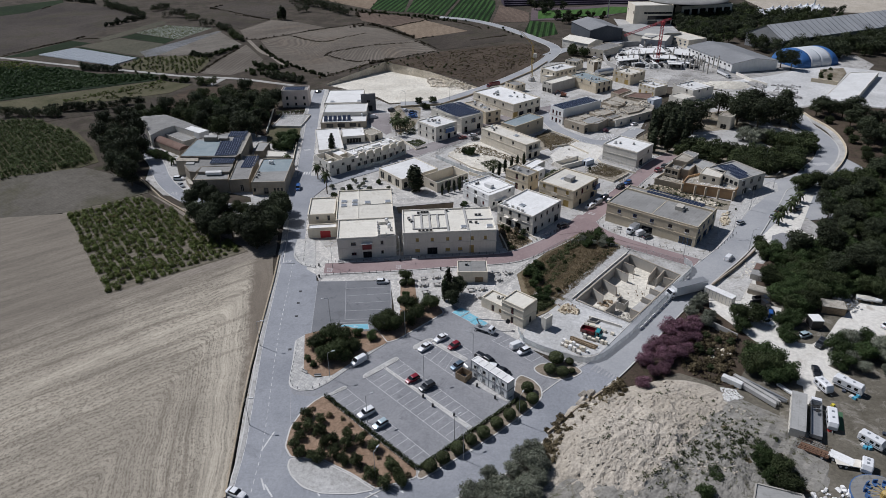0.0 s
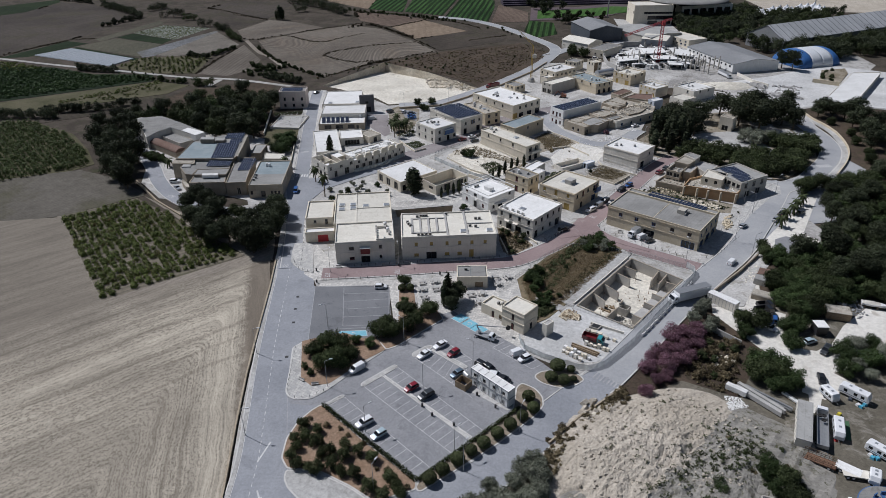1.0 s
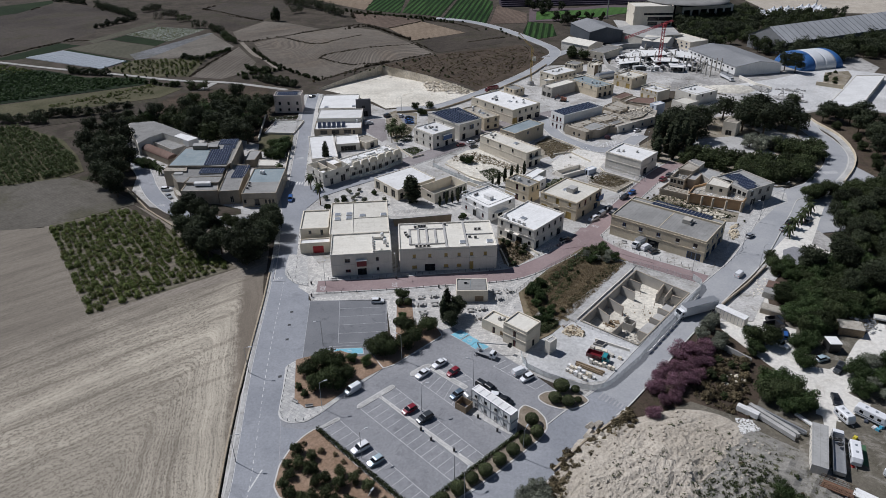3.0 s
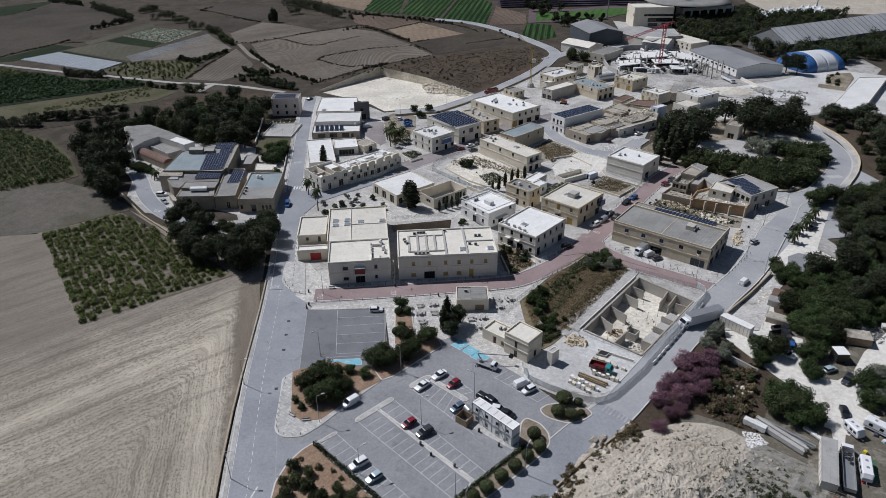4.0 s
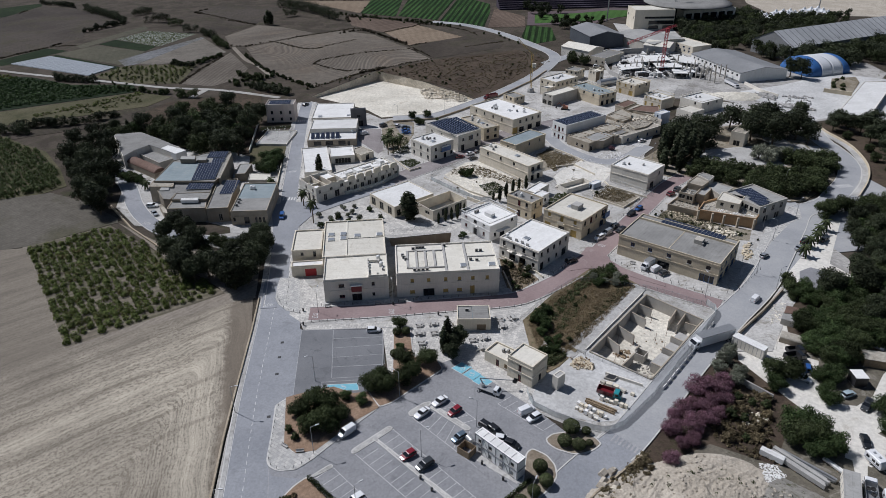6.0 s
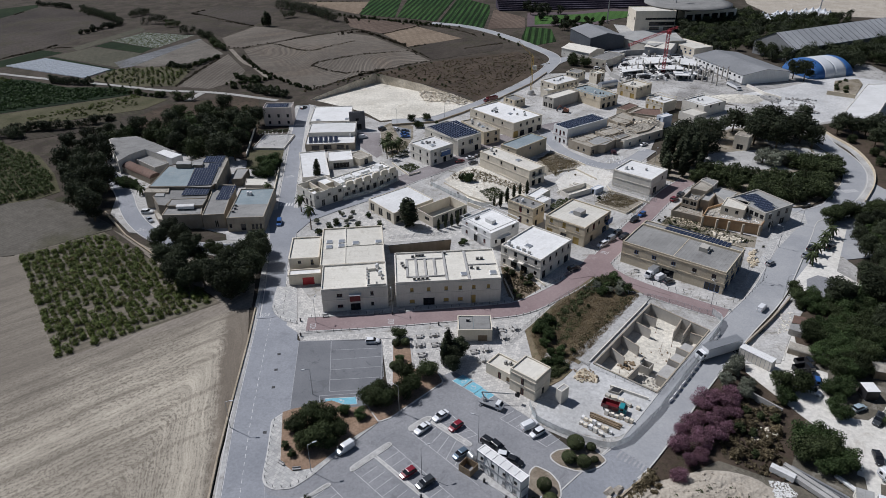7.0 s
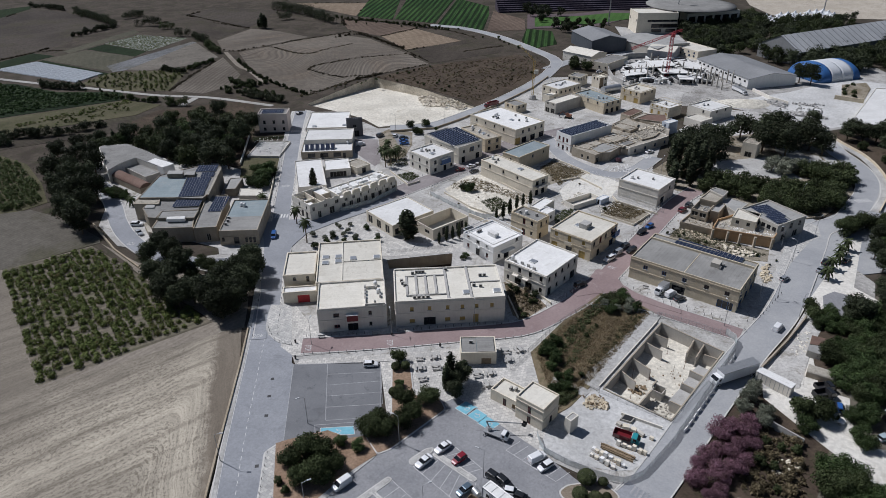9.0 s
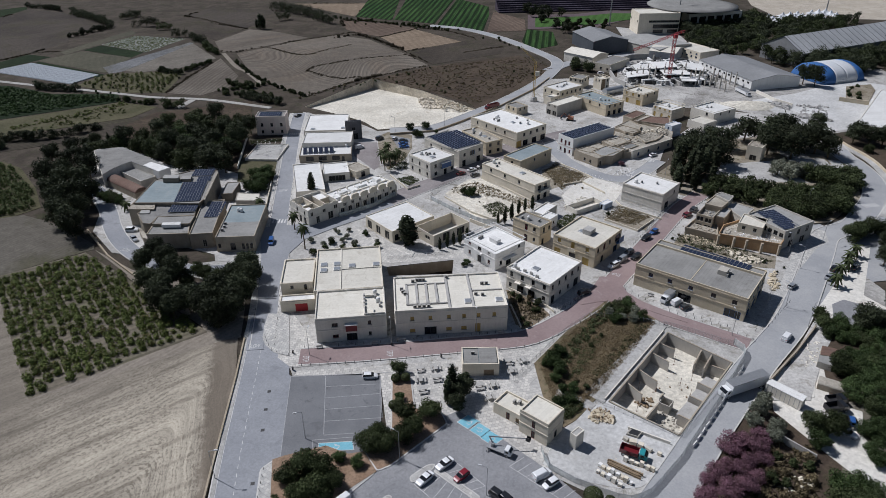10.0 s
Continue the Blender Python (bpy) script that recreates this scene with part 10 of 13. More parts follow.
def cherry_picker(pair, basket):
    t, L = vehicle_frame("cherry_picker", "white platform lorry with a raised grey boom", "lorry", pair, 0.27)
    part("chassis", Geo().box(0, L - 0.3, -0.5, 0.5, 0.55, 0.8), BLACK, t)
    part("deck", Geo().box(0, L - 1.7, -1.0, 1.0, 0.8, 1.0), GALV, t)
    cab(t, L - 1.6, 0.95, CAR_PAINT["white"], 2.1, 1.6)
    part("turret", Geo().lathe([(0.5, 1.0), (0.5, 1.5), (0.35, 1.9)], 10, at=(1.2, 0, 0)), GALV, t)
    inv = t.matrix_world.inverted() if False else pose(0, 0, 0)
    p = t.matrix_basis.inverted() @ Vector((*basket, 3.0))
    elbow = Vector((0.2, 0.3, 3.1))
    part("lower_boom", Geo().tube((1.2, 0, 1.8), elbow, 0.2, 0.16, 6), GALV, t)
    part("upper_boom", Geo().tube(elbow, p, 0.16, 0.1, 6), GALV, t)
    part("basket", Geo().box(p.x - 0.5, p.x + 0.5, p.y - 0.4, p.y + 0.4, p.z - 0.6, p.z - 0.5).box(p.x - 0.5, p.x + 0.5, p.y - 0.4, p.y - 0.36, p.z - 0.5, p.z + 0.4).box(p.x - 0.5, p.x + 0.5, p.y + 0.36, p.y + 0.4, p.z - 0.5, p.z + 0.4), BLACK, t)
    for s in (-1, 1):
        part("outrigger", Geo().box(0.3, 0.5, s * 1.0 - 0.5, s * 1.0 + 0.5, 0.5, 0.65).box(0.3, 0.5, s * 1.4 - 0.06, s * 1.4 + 0.06, 0.0, 0.5), GALV, t)
    add_wheels(t, (0.9, L - 0.9), 0.95, 0.38)


cherry_picker([(9.0, 154.3), (14.2, 151.3)], (18.0, 153.8))

# ---- street furniture and site ----


def lamp_model():
    t = thing("street_lamp", "grey steel street lamp with a short arm", "street lamp", group="street lamps")
    part("pole", Geo().tube((0, 0, -0.2), (0, 0, 1.2), 0.10, 0.09, 8).tube((0, 0, 1.2), (0, 0, 8.0), 0.075, 0.05, 8), GALV, t)
    part("arm", Geo().tube((0, 0, 7.9), (1.3, 0, 8.25), 0.045, 0.04, 6), GALV, t)
    part("lamp_head", Geo().box(1.1, 2.0, -0.16, 0.16, 8.2, 8.34, taper=0.04), ALU, t)
    return t


LAMP = lamp_model()
LAMPS = [(-29.1, 133.3), (-50.1, 147.0), (-10.7, 151.4), (-32.5, 158.1)] + [(-18.0, 117.3), (-14.7, 100.3), (-5.1, 132.0), (2.2, 110.1), (7.7, 140.9)] + [(-45.5, 116.7)] + [(17.3, 116.9), (4.1, 105.6)] + [(-36.2, 188.7), (-14.3, 192.4), (9.2, 196.3), (80.3, 193.8), (101.6, 207.1)] + [(103.4, 197.1), (96.7, 208.2), (116.6, 228.9)] + [(117.5, 238.6)] + [(132.3, 245.2), (95.4, 302.5), (117.8, 289.1), (140.0, 271.7)] + [(-20.2, 364.6), (4.5, 374.1)]
for i, (x, y) in enumerate(LAMPS):
    m = pose(x, y, 0.3, 0, 0, (20, 0, 150, 200, 30, 60, 20, 40, 160, 0, 60, 60, 80, 100, 90, 100, 120)[i % 17])
    if i == 0:
        LAMP.matrix_world = m
    else:
        copy_thing(LAMP, m)

BOLLARD = thing("bollard", "slim dark steel bollard on the pavement edge", "bollard", group="bollards")
part("post", Geo().tube((0, 0, -0.3), (0, 0, 0.85), 0.06, 0.06, 8), BLACK, BOLLARD)
part("cap", Geo().lathe([(0.06, 0.85), (0.085, 0.9), (0.07, 0.97), (0.02, 1.0)], 8), GALV, BOLLARD)
_spots = []
for line, off, gap in ((RED_LANE, 3.9, 2.3), (RED_LANE, -3.9, 2.3), (RED_BRANCH, 3.7, 2.4), (STREET, 3.4, 3.0), (STREET, -3.4, 3.0), (DIAGONAL, 5.2, 3.0)):
    _spots += [tuple(p) for p, a in along(offset_line(line, off), gap, 1.0)]
_edge = curve_through([(-40.1, 149.2), (-39.7, 141.0), (-38.7, 130.7), (-36.4, 129.0), (-32.5, 129.3), (-29.1, 132.0)])
_spots += [tuple(p) for p, a in along(_edge, 1.9, 0.3)]
_spots += [tuple(p) for p, a in along(curve_through([(-49.7, 196.6), (-46.7, 190.9), (-41.1, 188.3)]), 2.0)]
_spots += [tuple(p) for p, a in along(curve_through([(87.7, 195.6), (92.3, 197.5), (98.4, 203.8), (105.0, 210.5)]), 2.4)]
_spots += [tuple(p) for p, a in along(curve_through([(56.8, 217.8), (59.4, 214.5), (64.3, 209.8), (81.5, 197.3)]), 2.4)]
_spots = sorted((p for p in _spots if not inside(p, RED_JUNCTION) and not inside(p, STREET_JUNCTION)), key=lambda p: p[1])[:295]
for i, (x, y) in enumerate(_spots):
    m = pose(x, y, 0.26)
    if i == 0:
        BOLLARD.matrix_world = m
    else:
        copy_thing(BOLLARD, m)

TABLE = thing("picnic_table", "grey concrete picnic table with two benches", "picnic table", group="picnic tables")
part("tabletop", Geo().box(-0.95, 0.95, -0.38, 0.38, 0.68, 0.76), CONCRETE, TABLE)
for s in (-1, 1):
    part("bench", Geo().box(-0.9, 0.9, s * 0.85 - 0.2, s * 0.85 + 0.2, 0.38, 0.46), CONCRETE, TABLE)
    part("leg", Geo().box(s * 0.6 - 0.1, s * 0.6 + 0.1, -0.3, 0.3, -0.1, 0.68), CONCRETE, TABLE)
    for x in (-0.6, 0.45):
        part("bench_leg", Geo().box(x, x + 0.15, s * 0.85 - 0.15, s * 0.85 + 0.15, -0.1, 0.38), CONCRETE, TABLE)
for i, (x, y) in enumerate([(-6.4, 181.6), (-2.4, 182.1), (1.7, 182.2), (-6.2, 177.5), (-2.1, 177.9), (-5.7, 173.5), (16.8, 183.9), (20.7, 184.4), (17.2, 180.3), (8.5, 174.5), (11.9, 175.0), (10.6, 170.5)]):
    m = pose(x, y, 0.16, 0, 0, (5, 100, 10, 95, 8, 12, 5, 110, 100, 10, 100, 105)[i]) @ Matrix.Diagonal((1.15, 1.15, 1.1, 1))
    if i == 0:
        TABLE.matrix_world = m
    else:
        copy_thing(TABLE, m)

BENCH = thing("bench", "grey slatted street bench beside the kerb", "bench", group="benches")
part("seat", Geo().box(-0.9, 0.9, -0.22, 0.22, 0.4, 0.48), CONCRETE, BENCH)
part("backrest", Geo().box(-0.9, 0.9, 0.2, 0.27, 0.5, 0.85), CONCRETE, BENCH)
for s in (-1, 1):
    part("leg", Geo().box(s * 0.7 - 0.06, s * 0.7 + 0.06, -0.2, 0.2, -0.1, 0.4), BLACK, BENCH)
for i, (x, y, a) in enumerate(((-33.8, 191.5, 5), (-18.9, 192.7, 5), (-11.6, 193.6, 5), (16.3, 196.6, 8), (-36.0, 135.5, -35), (-32.3, 133.8, 5), (63.6, 214.1, -20))):
    m = pose(x, y, 0.28, 0, 0, a)
    if i == 0:
        BENCH.matrix_world = m
    else:
        copy_thing(BENCH, m)

BIN = thing("litter_bin", "small black litter bin on the pavement", "bin", group="litter bins")
part("drum", Geo().lathe([(0.24, 0), (0.27, 0.8)], 10), BLACK, BIN)
part("lid", Geo().lathe([(0.29, 0.8), (0.25, 0.92), (0.05, 0.97)], 10), BLACK, BIN)
for i, (x, y) in enumerate([(-14.3, 192.3), (-0.8, 186.7), (-19.2, 200.4)] + [(8.2, 129.5), (12.4, 125.0), (-5.2, 125.7), (2.3, 119.1), (-2.8, 122.5), (-9.9, 107.2)] + [(-40.8, 189.6), (-39.6, 182.6)]):
    m = pose(x, y, 0.3)
    if i == 0:
        BIN.matrix_world = m
    else:
        copy_thing(BIN, m)


def fence(pts, h, gap, mat, label, post_mat=GALV, z=0.2, wave=0.0, name="fence", rail=True):
    """Posts, a top rail and a panel of mesh between each two posts."""
    line = [Vector(p) for p in pts]
    t = thing(name, label, "fence", pose(line[0].x, line[0].y, z))
    spots = [p - line[0] for p, a in along(line, gap)] + [line[-1] - line[0]]
    for i, p in enumerate(spots):
        part("post", Geo().tube((p.x, p.y, -0.1), (p.x, p.y, h), 0.045, 0.045, 5), post_mat, t)
        if i:
            q = spots[i - 1]
            n = Vector((q.y - p.y, p.x - q.x)).normalized() * wave
            mid = (p + q) / 2 + n * float(rng.uniform(-1, 1))
            g = Geo()
            for a, b in ((q, mid), (mid, p)):
                g.face([(a.x, a.y, 0.05), (b.x, b.y, 0.05), (b.x, b.y, h - 0.06 - wave * 0.3 * float(rng.random())), (a.x, a.y, h - 0.06)])
            part("mesh_panel", g, mat, t)
            if rail:
                part("rail", Geo().tube((q.x, q.y, h - 0.04), (p.x, p.y, h - 0.04), 0.025, 0.025, 4), post_mat, t)
    return t


fence([(20.9, 152.7), (21.3, 148.1), (24.8, 144.9), (29.7, 141.8), (34.3, 139.3), (37.8, 138.4), (41.9, 140.4), (50.8, 149.0), (60.5, 160.4)], 1.8, 2.6, NET, "sagging grey debris-net fence round the building site", wave=0.14)
fence([(60.5, 160.4), (65.8, 166.5)] + [(79.2, 183.3), (81.0, 185.9), (79.1, 189.8)], 2.2, 2.6, NET, "grey debris-net fence beside the road", wave=0.1)
fence([(63.6, 198.4), (51.6, 203.0), (42.3, 204.0), (33.6, 196.3), (26.6, 187.6), (17.3, 176.6)], 1.6, 2.2, WIRE, "wire mesh fence round the overgrown plot")
fence([(62.7, 199.0), (70.5, 194.6), (75.9, 190.4), (78.9, 189.2)], 1.8, 2.2, WIRE, "wire mesh fence above the basement")
fence([(36.5, 168.2), (53.3, 155.7), (78.6, 181.8)], 1.2, 2.4, WIRE, "low wire guard fence beside the basement")
fence([(-3.1, 286.4), (-2.3, 291.7), (2.8, 299.0)] + [(12.6, 305.3), (18.1, 310.6)], 1.8, 2.4, WIRE, "wire fence round the empty plot")
fence([(-2.8, 285.5), (5.1, 275.9), (15.9, 264.4), (21.5, 265.0)], 1.8, 2.2, NET, "turquoise-grey net fence round the empty plot", wave=0.3)
fence([(-18.0, 239.4), (4.5, 242.7)], 1.1, 1.5, WIRE, "white railing above the sunken yard", WHITE)
fence([(-37.6, 270.9), (-25.7, 279.0), (-16.5, 290.7)], 2.0, 2.4, NET, "net fence along the arcade front", wave=0.2)
fence([(-73.8, 355.3), (-71.5, 330.6), (-68.4, 303.6)], 1.6, 2.6, WIRE, "wire fence beside the street")
fence([(31.2, 205.9), (35.8, 208.7), (43.2, 214.5), (44.3, 217.1)], 1.2, 1.6, WIRE, "railing in front of the corner house", WHITE)
fence([(96.2, 289.7), (85.1, 271.4), (73.4, 253.7)], 1.6, 2.4, WIRE, "wire fence beside the red lane")
fence([(71.9, 281.0), (79.0, 273.4), (85.4, 266.2)], 2.0, 2.4, WIRE, "wire fence beside the plain workshop")


def wall_run(pts, w, h, mat, label, z=0.0, name="stone_wall"):
    return solo(name, strip(Geo(), [Vector(p) for p in pts], w / 2, -w / 2, z, z + h), mat, label, "wall", kind="structure")


wall_run([(-45.4, 95.6), (-48.6, 120.4), (-50.6, 138.3), (-51.6, 150.5), (-53.8, 180.2), (-55.4, 196.4)], 0.45, 0.75, STONE_WALL, "low pale stone wall along the field")
wall_run([(-93.2, 225.7), (-112.7, 244.2), (-128.3, 263.9)], 0.5, 0.9, STONE_WALL, "low rubble wall beside the lane")
wall_run([(23.5, 113.1), (31.3, 120.8), (43.6, 130.8)], 0.4, 0.9, STONE_WALL, "low wall along the road verge")
wall_run([(82.0, 174.1), (94.2, 185.4), (105.3, 196.7)], 0.4, 1.3, WALL_BROWN, "tan roadside wall")
wall_run([(75.0, 154.9), (80.4, 148.2)], 0.3, 2.0, CONCRETE, "grey block wall in the scrub")
wall_run([(130.1, 261.1), (136.8, 259.5), (142.7, 260.7)], 0.4, 0.8, STONE_WALL, "low park wall")
BEND_EDGE = curve_through([(190.4, 346.5), (190.2, 336.5), (191.4, 326.6), (191.3, 316.1), (188.6, 303.2), (184.2, 291.3), (176.4, 278.6), (165.0, 264.6)], 2.0)
solo("road_pavement", strip(Geo(), BEND_EDGE, 1.6, -1.2, 0.0, 0.34), PALE_PAVING, "pale pavement round the outer side of the bend", "pavement", kind="structure")
solo("stone_wall", strip(Geo(), BEND_EDGE, 2.1, 1.6, 0.0, 1.25), WALL_TAN, "tan stone wall on the outer side of the bend", "wall", kind="structure")
wall_run([(112.6, 469.8), (114.4, 479.0), (123.1, 496.1), (135.5, 507.9), (149.9, 510.0)], 0.6, 3.5, CONCRETE, "curved concrete retaining wall")
wall_run([(114.7, 441.2), (111.4, 452.4), (112.6, 469.8)], 0.6, 3.0, CONCRETE, "curved concrete retaining wall end")
wall_run([(-22.7, 361.6), (-0.3, 365.6), (13.0, 378.9), (36.0, 404.8), (59.3, 436.8), (72.3, 461.2)], 0.4, 1.2, STONE_WALL, "low wall along the climbing road")
wall_run([(11.4, 266.1), (18.9, 259.1)], 0.3, 1.6, WALL_CREAM, "cream garden wall")
wall_run([(-87.6, 320.5), (-92.7, 361.6)], 0.3, 1.6, WALL_PALE, "pale wall between wood and yard")
wall_run([(-66.1, 274.3), (-69.5, 304.5)], 0.3, 1.4, WALL_CREAM, "cream wall along the street")

for pts in ([(2.6, 287.3), (12.4, 273.2), (22.1, 264.8), (24.4, 268.4)], [(18.3, 307.3), (36.3, 282.3)], [(51.9, 297.5), (60.1, 300.3), (66.9, 288.8)], [(61.4, 265.4), (71.1, 256.1), (79.6, 264.8)], [(69.5, 281.1), (70.3, 276.4), (82.6, 264.7)], [(52.7, 322.0), (58.6, 314.7), (65.3, 304.4)], [(-20.2, 310.2), (-12.2, 295.4), (-7.3, 299.2)], [(18.9, 259.1), (26.0, 249.7)], [(20.8, 219.5), (31.4, 208.8), (32.7, 206.3)], [(20.4, 210.3), (22.1, 199.1)]):
    wall_run(pts, 0.25, 1.0, WALL_CREAM, "low cream block wall between plots")
solo("membrane_edge", strip(Geo(), [Vector(p) for p in [(39.8, 170.2), (62.6, 196.4)]], 0.9, 0.3, 0.0, 0.16), BLACK, "black waterproof sheet along the basement edge", "membrane", kind="structure")
# basement partitions and debris
def in_pit(a, b):
    """A place in the basement: share of its length from the west corner, share of its width."""
    w, s_, e, n = (Vector(p) for p in RUIN)
    return w.lerp(n, a).lerp(s_.lerp(e, a), b)


for a, b in (((0.853, 0.0), (0.859, 0.24)), ((0.703, 0.0), (0.69, 0.29)), ((0.46, 0.0), (0.425, 0.33)), ((0.27, 0.0), (0.225, 0.28)), ((0.0, 0.52), (0.215, 0.53)), ((1.0, 0.55), (0.8, 0.59)), ((1.0, 0.71), (0.8, 0.735)),
             ((0.88, 0.8), (0.9, 1.0)), ((0.28, 0.5), (0.34, 0.5)), ((0.62, 0.78), (0.62, 1.0)), ((0.44, 0.8), (0.44, 1.0)), ((0.2, 0.83), (0.2, 1.0))):
    a, b = in_pit(*a), in_pit(*b)
    solo("partition", strip(Geo(), [a, b], 0.13, -0.13, -3.2, -0.05), WALL_BARE, "bare concrete basement partition wall", "wall", kind="structure")
    solo("wall_cap", strip(Geo(), [a, b], 0.16, -0.16, -0.046, 0.03), WALL_BROWN, "brown block course on a basement wall", "wall", kind="structure")
for a, b in ((0, 1), (1, 2), (2, 3), (3, 0)):
    a, b = Vector(RUIN[a]), Vector(RUIN[b])
    w = (b - a).normalized() * 0.22
    solo("basement_wall", strip(Geo(), [a - w, b + w], 0.02, -0.26, -3.15, 0.5), WALL_BARE, "bare concrete basement wall", "wall", kind="structure")
    solo("wall_cap", strip(Geo(), [a - w, b + w], 0.06, -0.3, 0.504, 0.56), WALL_BROWN, "brown block course on a basement wall", "wall", kind="structure")
for a0, a1 in ((0.64, 0.78), (0.46, 0.6), (0.24, 0.42)):
    p = [in_pit(a0, 0.78), in_pit(a1, 0.8), in_pit(a1, 0.985), in_pit(a0, 0.985)]
    solo("raised_slab", Geo().prism([tuple(v) for v in p], -3.2, -1.5), CONCRETE, "grey concrete slab half a storey up", "slab", kind="structure")
for a, b in ((0.8, 0.3), (0.6, 0.56), (0.42, 0.34), (0.72, 0.64), (0.52, 0.77), (0.3, 0.66), (0.14, 0.3), (0.36, 0.12)):
    p = in_pit(a, b)
    t = thing("steel_prop", "thin rusty scaffold prop in the basement", "prop", pose(p.x, p.y, -3.2), "basement props")
    part("tube", Geo().tube((0, 0, 0), (0.05, 0.02, 3.0), 0.05, 0.04, 6), RUST, t)
    part("foot_plate", Geo().box(-0.15, 0.15, -0.15, 0.15, 0, 0.04), RUST, t)
t = thing("lift_shaft", "small bare concrete shaft in the basement", "shaft", pose(54.2, 168.8, -3.2, 0, 0, 50))
part("shaft_wall", Geo().box(-1.4, 1.4, -1.4, -1.2, 0, 2.6).box(-1.4, 1.4, 1.2, 1.4, 0, 2.6).box(-1.4, -1.2, -1.2, 1.2, 0, 2.6).box(1.2, 1.4, -1.2, 1.2, 0, 2.6), WALL_GREY, t)


def rubble(poly, count, lo, hi, mat, label, z=0.1, name="rubble"):
    """Broken stones as one scatter of angular lumps."""
    g = Geo()
    xs, ys = [p[0] for p in poly], [p[1] for p in poly]
    n = 0
    while n < count:
        p = (float(rng.uniform(min(xs), max(xs))), float(rng.uniform(min(ys), max(ys))))
        if inside(p, poly):
            n += 1
            s = float(rng.uniform(lo, hi))
            m = pose(*p, (z if z >= 0 or z < -1 else heap_height(*p)) + s * 0.15, float(rng.uniform(-30, 30)), float(rng.uniform(-30, 30)), float(rng.uniform(0, 360)))
            g.box(-s, s, -s * 0.7, s * 0.7, -s * 0.4, s * 0.5, 0, m, s * 0.2)
    return tagged(new(name, g.mesh(name, mat)), label, "rubble", kind="stuff")


rubble([(33.7, 163.5), (36.7, 166.0), (40.2, 163.3), (39.9, 160.9), (34.9, 161.0)], 40, 0.25, 0.8, WALL_TAN, "heap of broken limestone blocks on the site")
rubble([(46.2, 163.2), (55.3, 169.0), (60.2, 167.1), (52.3, 159.7)], 60, 0.15, 0.45, WALL_GREY, "debris on the basement floor", -3.1)
rubble([(47.4, 172.0), (52.9, 173.7), (51.8, 170.0), (47.9, 169.2)], 30, 0.15, 0.5, TIMBER, "timber scraps on the basement floor", -3.1)
rubble([(68.8, 128.8), (72.4, 127.9), (73.3, 124.7), (67.6, 122.4)], 240, 0.08, 0.26, WALL_WHITE, "white rubble dumped on the spoil", -0.5)
rubble([(27.9, 114.8), (58.0, 132.4), (72.3, 118.0), (60.6, 98.0), (25.0, 96.9)], 420, 0.1, 0.42, RUBBLE, "stones scattered over the spoil", -0.5)
rubble([(32.9, 127.0), (37.0, 129.6), (36.4, 121.0), (31.6, 119.5)], 16, 0.5, 1.2, RUBBLE, "large rocks at the foot of the spoil", 0.3)
rubble([(103.8, 224.5), (108.4, 227.8), (104.9, 217.8), (101.7, 215.8)], 50, 0.25, 0.8, WALL_TAN, "limestone rubble beside the workshop", 0.3)
rubble([(96.7, 241.9), (101.4, 239.1), (107.5, 232.7), (98.9, 231.7)], 80, 0.2, 0.7, WALL_CREAM, "broken wall remains behind the workshop", 0.3)
rubble([(-85.2, 354.4), (-75.0, 356.8), (-71.5, 333.0), (-80.4, 332.1)], 30, 0.1, 0.3, WALL_WHITE, "pale blocks in the walled yard", 0.9)
rubble([(58.1, 321.8), (70.2, 303.1), (65.3, 288.9), (57.9, 285.3), (51.9, 297.5)], 110, 0.06, 0.22, WALL_WHITE, "white rubble on the cleared plot", 0.25)
rubble([(87.5, 258.6), (90.8, 251.6), (102.2, 258.1), (104.3, 251.1), (100.0, 246.3), (93.2, 251.5)], 50, 0.2, 0.7, WALL_BROWN, "rubble on the broken terrace", 1.2)
rubble([(133.7, 501.0), (162.7, 506.5), (180.3, 454.8), (166.1, 449.8), (126.7, 451.7)], 160, 0.4, 1.3, CONCRETE, "blocks and formwork on the large site", 0.3)
rubble([(200.2, 402.7), (215.5, 397.5), (203.2, 376.8), (191.1, 381.4)], 60, 0.4, 1.0, CONCRETE, "stacked stone and scrap in the works yard", 0.2)
rubble([(117.8, 172.4), (124.4, 171.1), (121.2, 166.4), (116.6, 167.6)], 40, 0.3, 0.8, GALV, "scrap and crates beside the shed", 0.2)
rubble([(98.9, 351.2), (115.0, 358.6), (113.4, 350.6), (99.2, 346.0)], 60, 0.3, 0.7, WALL_CREAM, "collapsed roof stones on the low houses", 4.1)


# site offices
OFFICE = building("site_office", "stacked white cabin offices with barred windows", 15.31, 124.76, 43.1, 2.5, 12.4, 5.4, WALL_WHITE, ROOF_WHITE, row("v", 3.2, 4, 0.9, 1.0, "dark", 0.12, 0.88) + row("v", 0.5, 4, 0.9, 1.2, "steel", 0.12, 0.88), 0.12, (2.6,), category="office", trim=GALV)
SCREEN = thing("timber_screen", "timber screen round a grey tank", "fence", pose(5.0, 132.9, 0.27, 0, 0, -40))
for x0, x1, y0, y1 in ((-1.6, 1.6, -1.4, -1.3), (-1.6, 1.6, 1.3, 1.4), (-1.6, -1.5, -1.3, 1.3), (1.5, 1.6, -1.3, 1.3)):
    part("board", Geo().box(x0, x1, y0, y1, -0.1, 1.9), TIMBER, SCREEN)
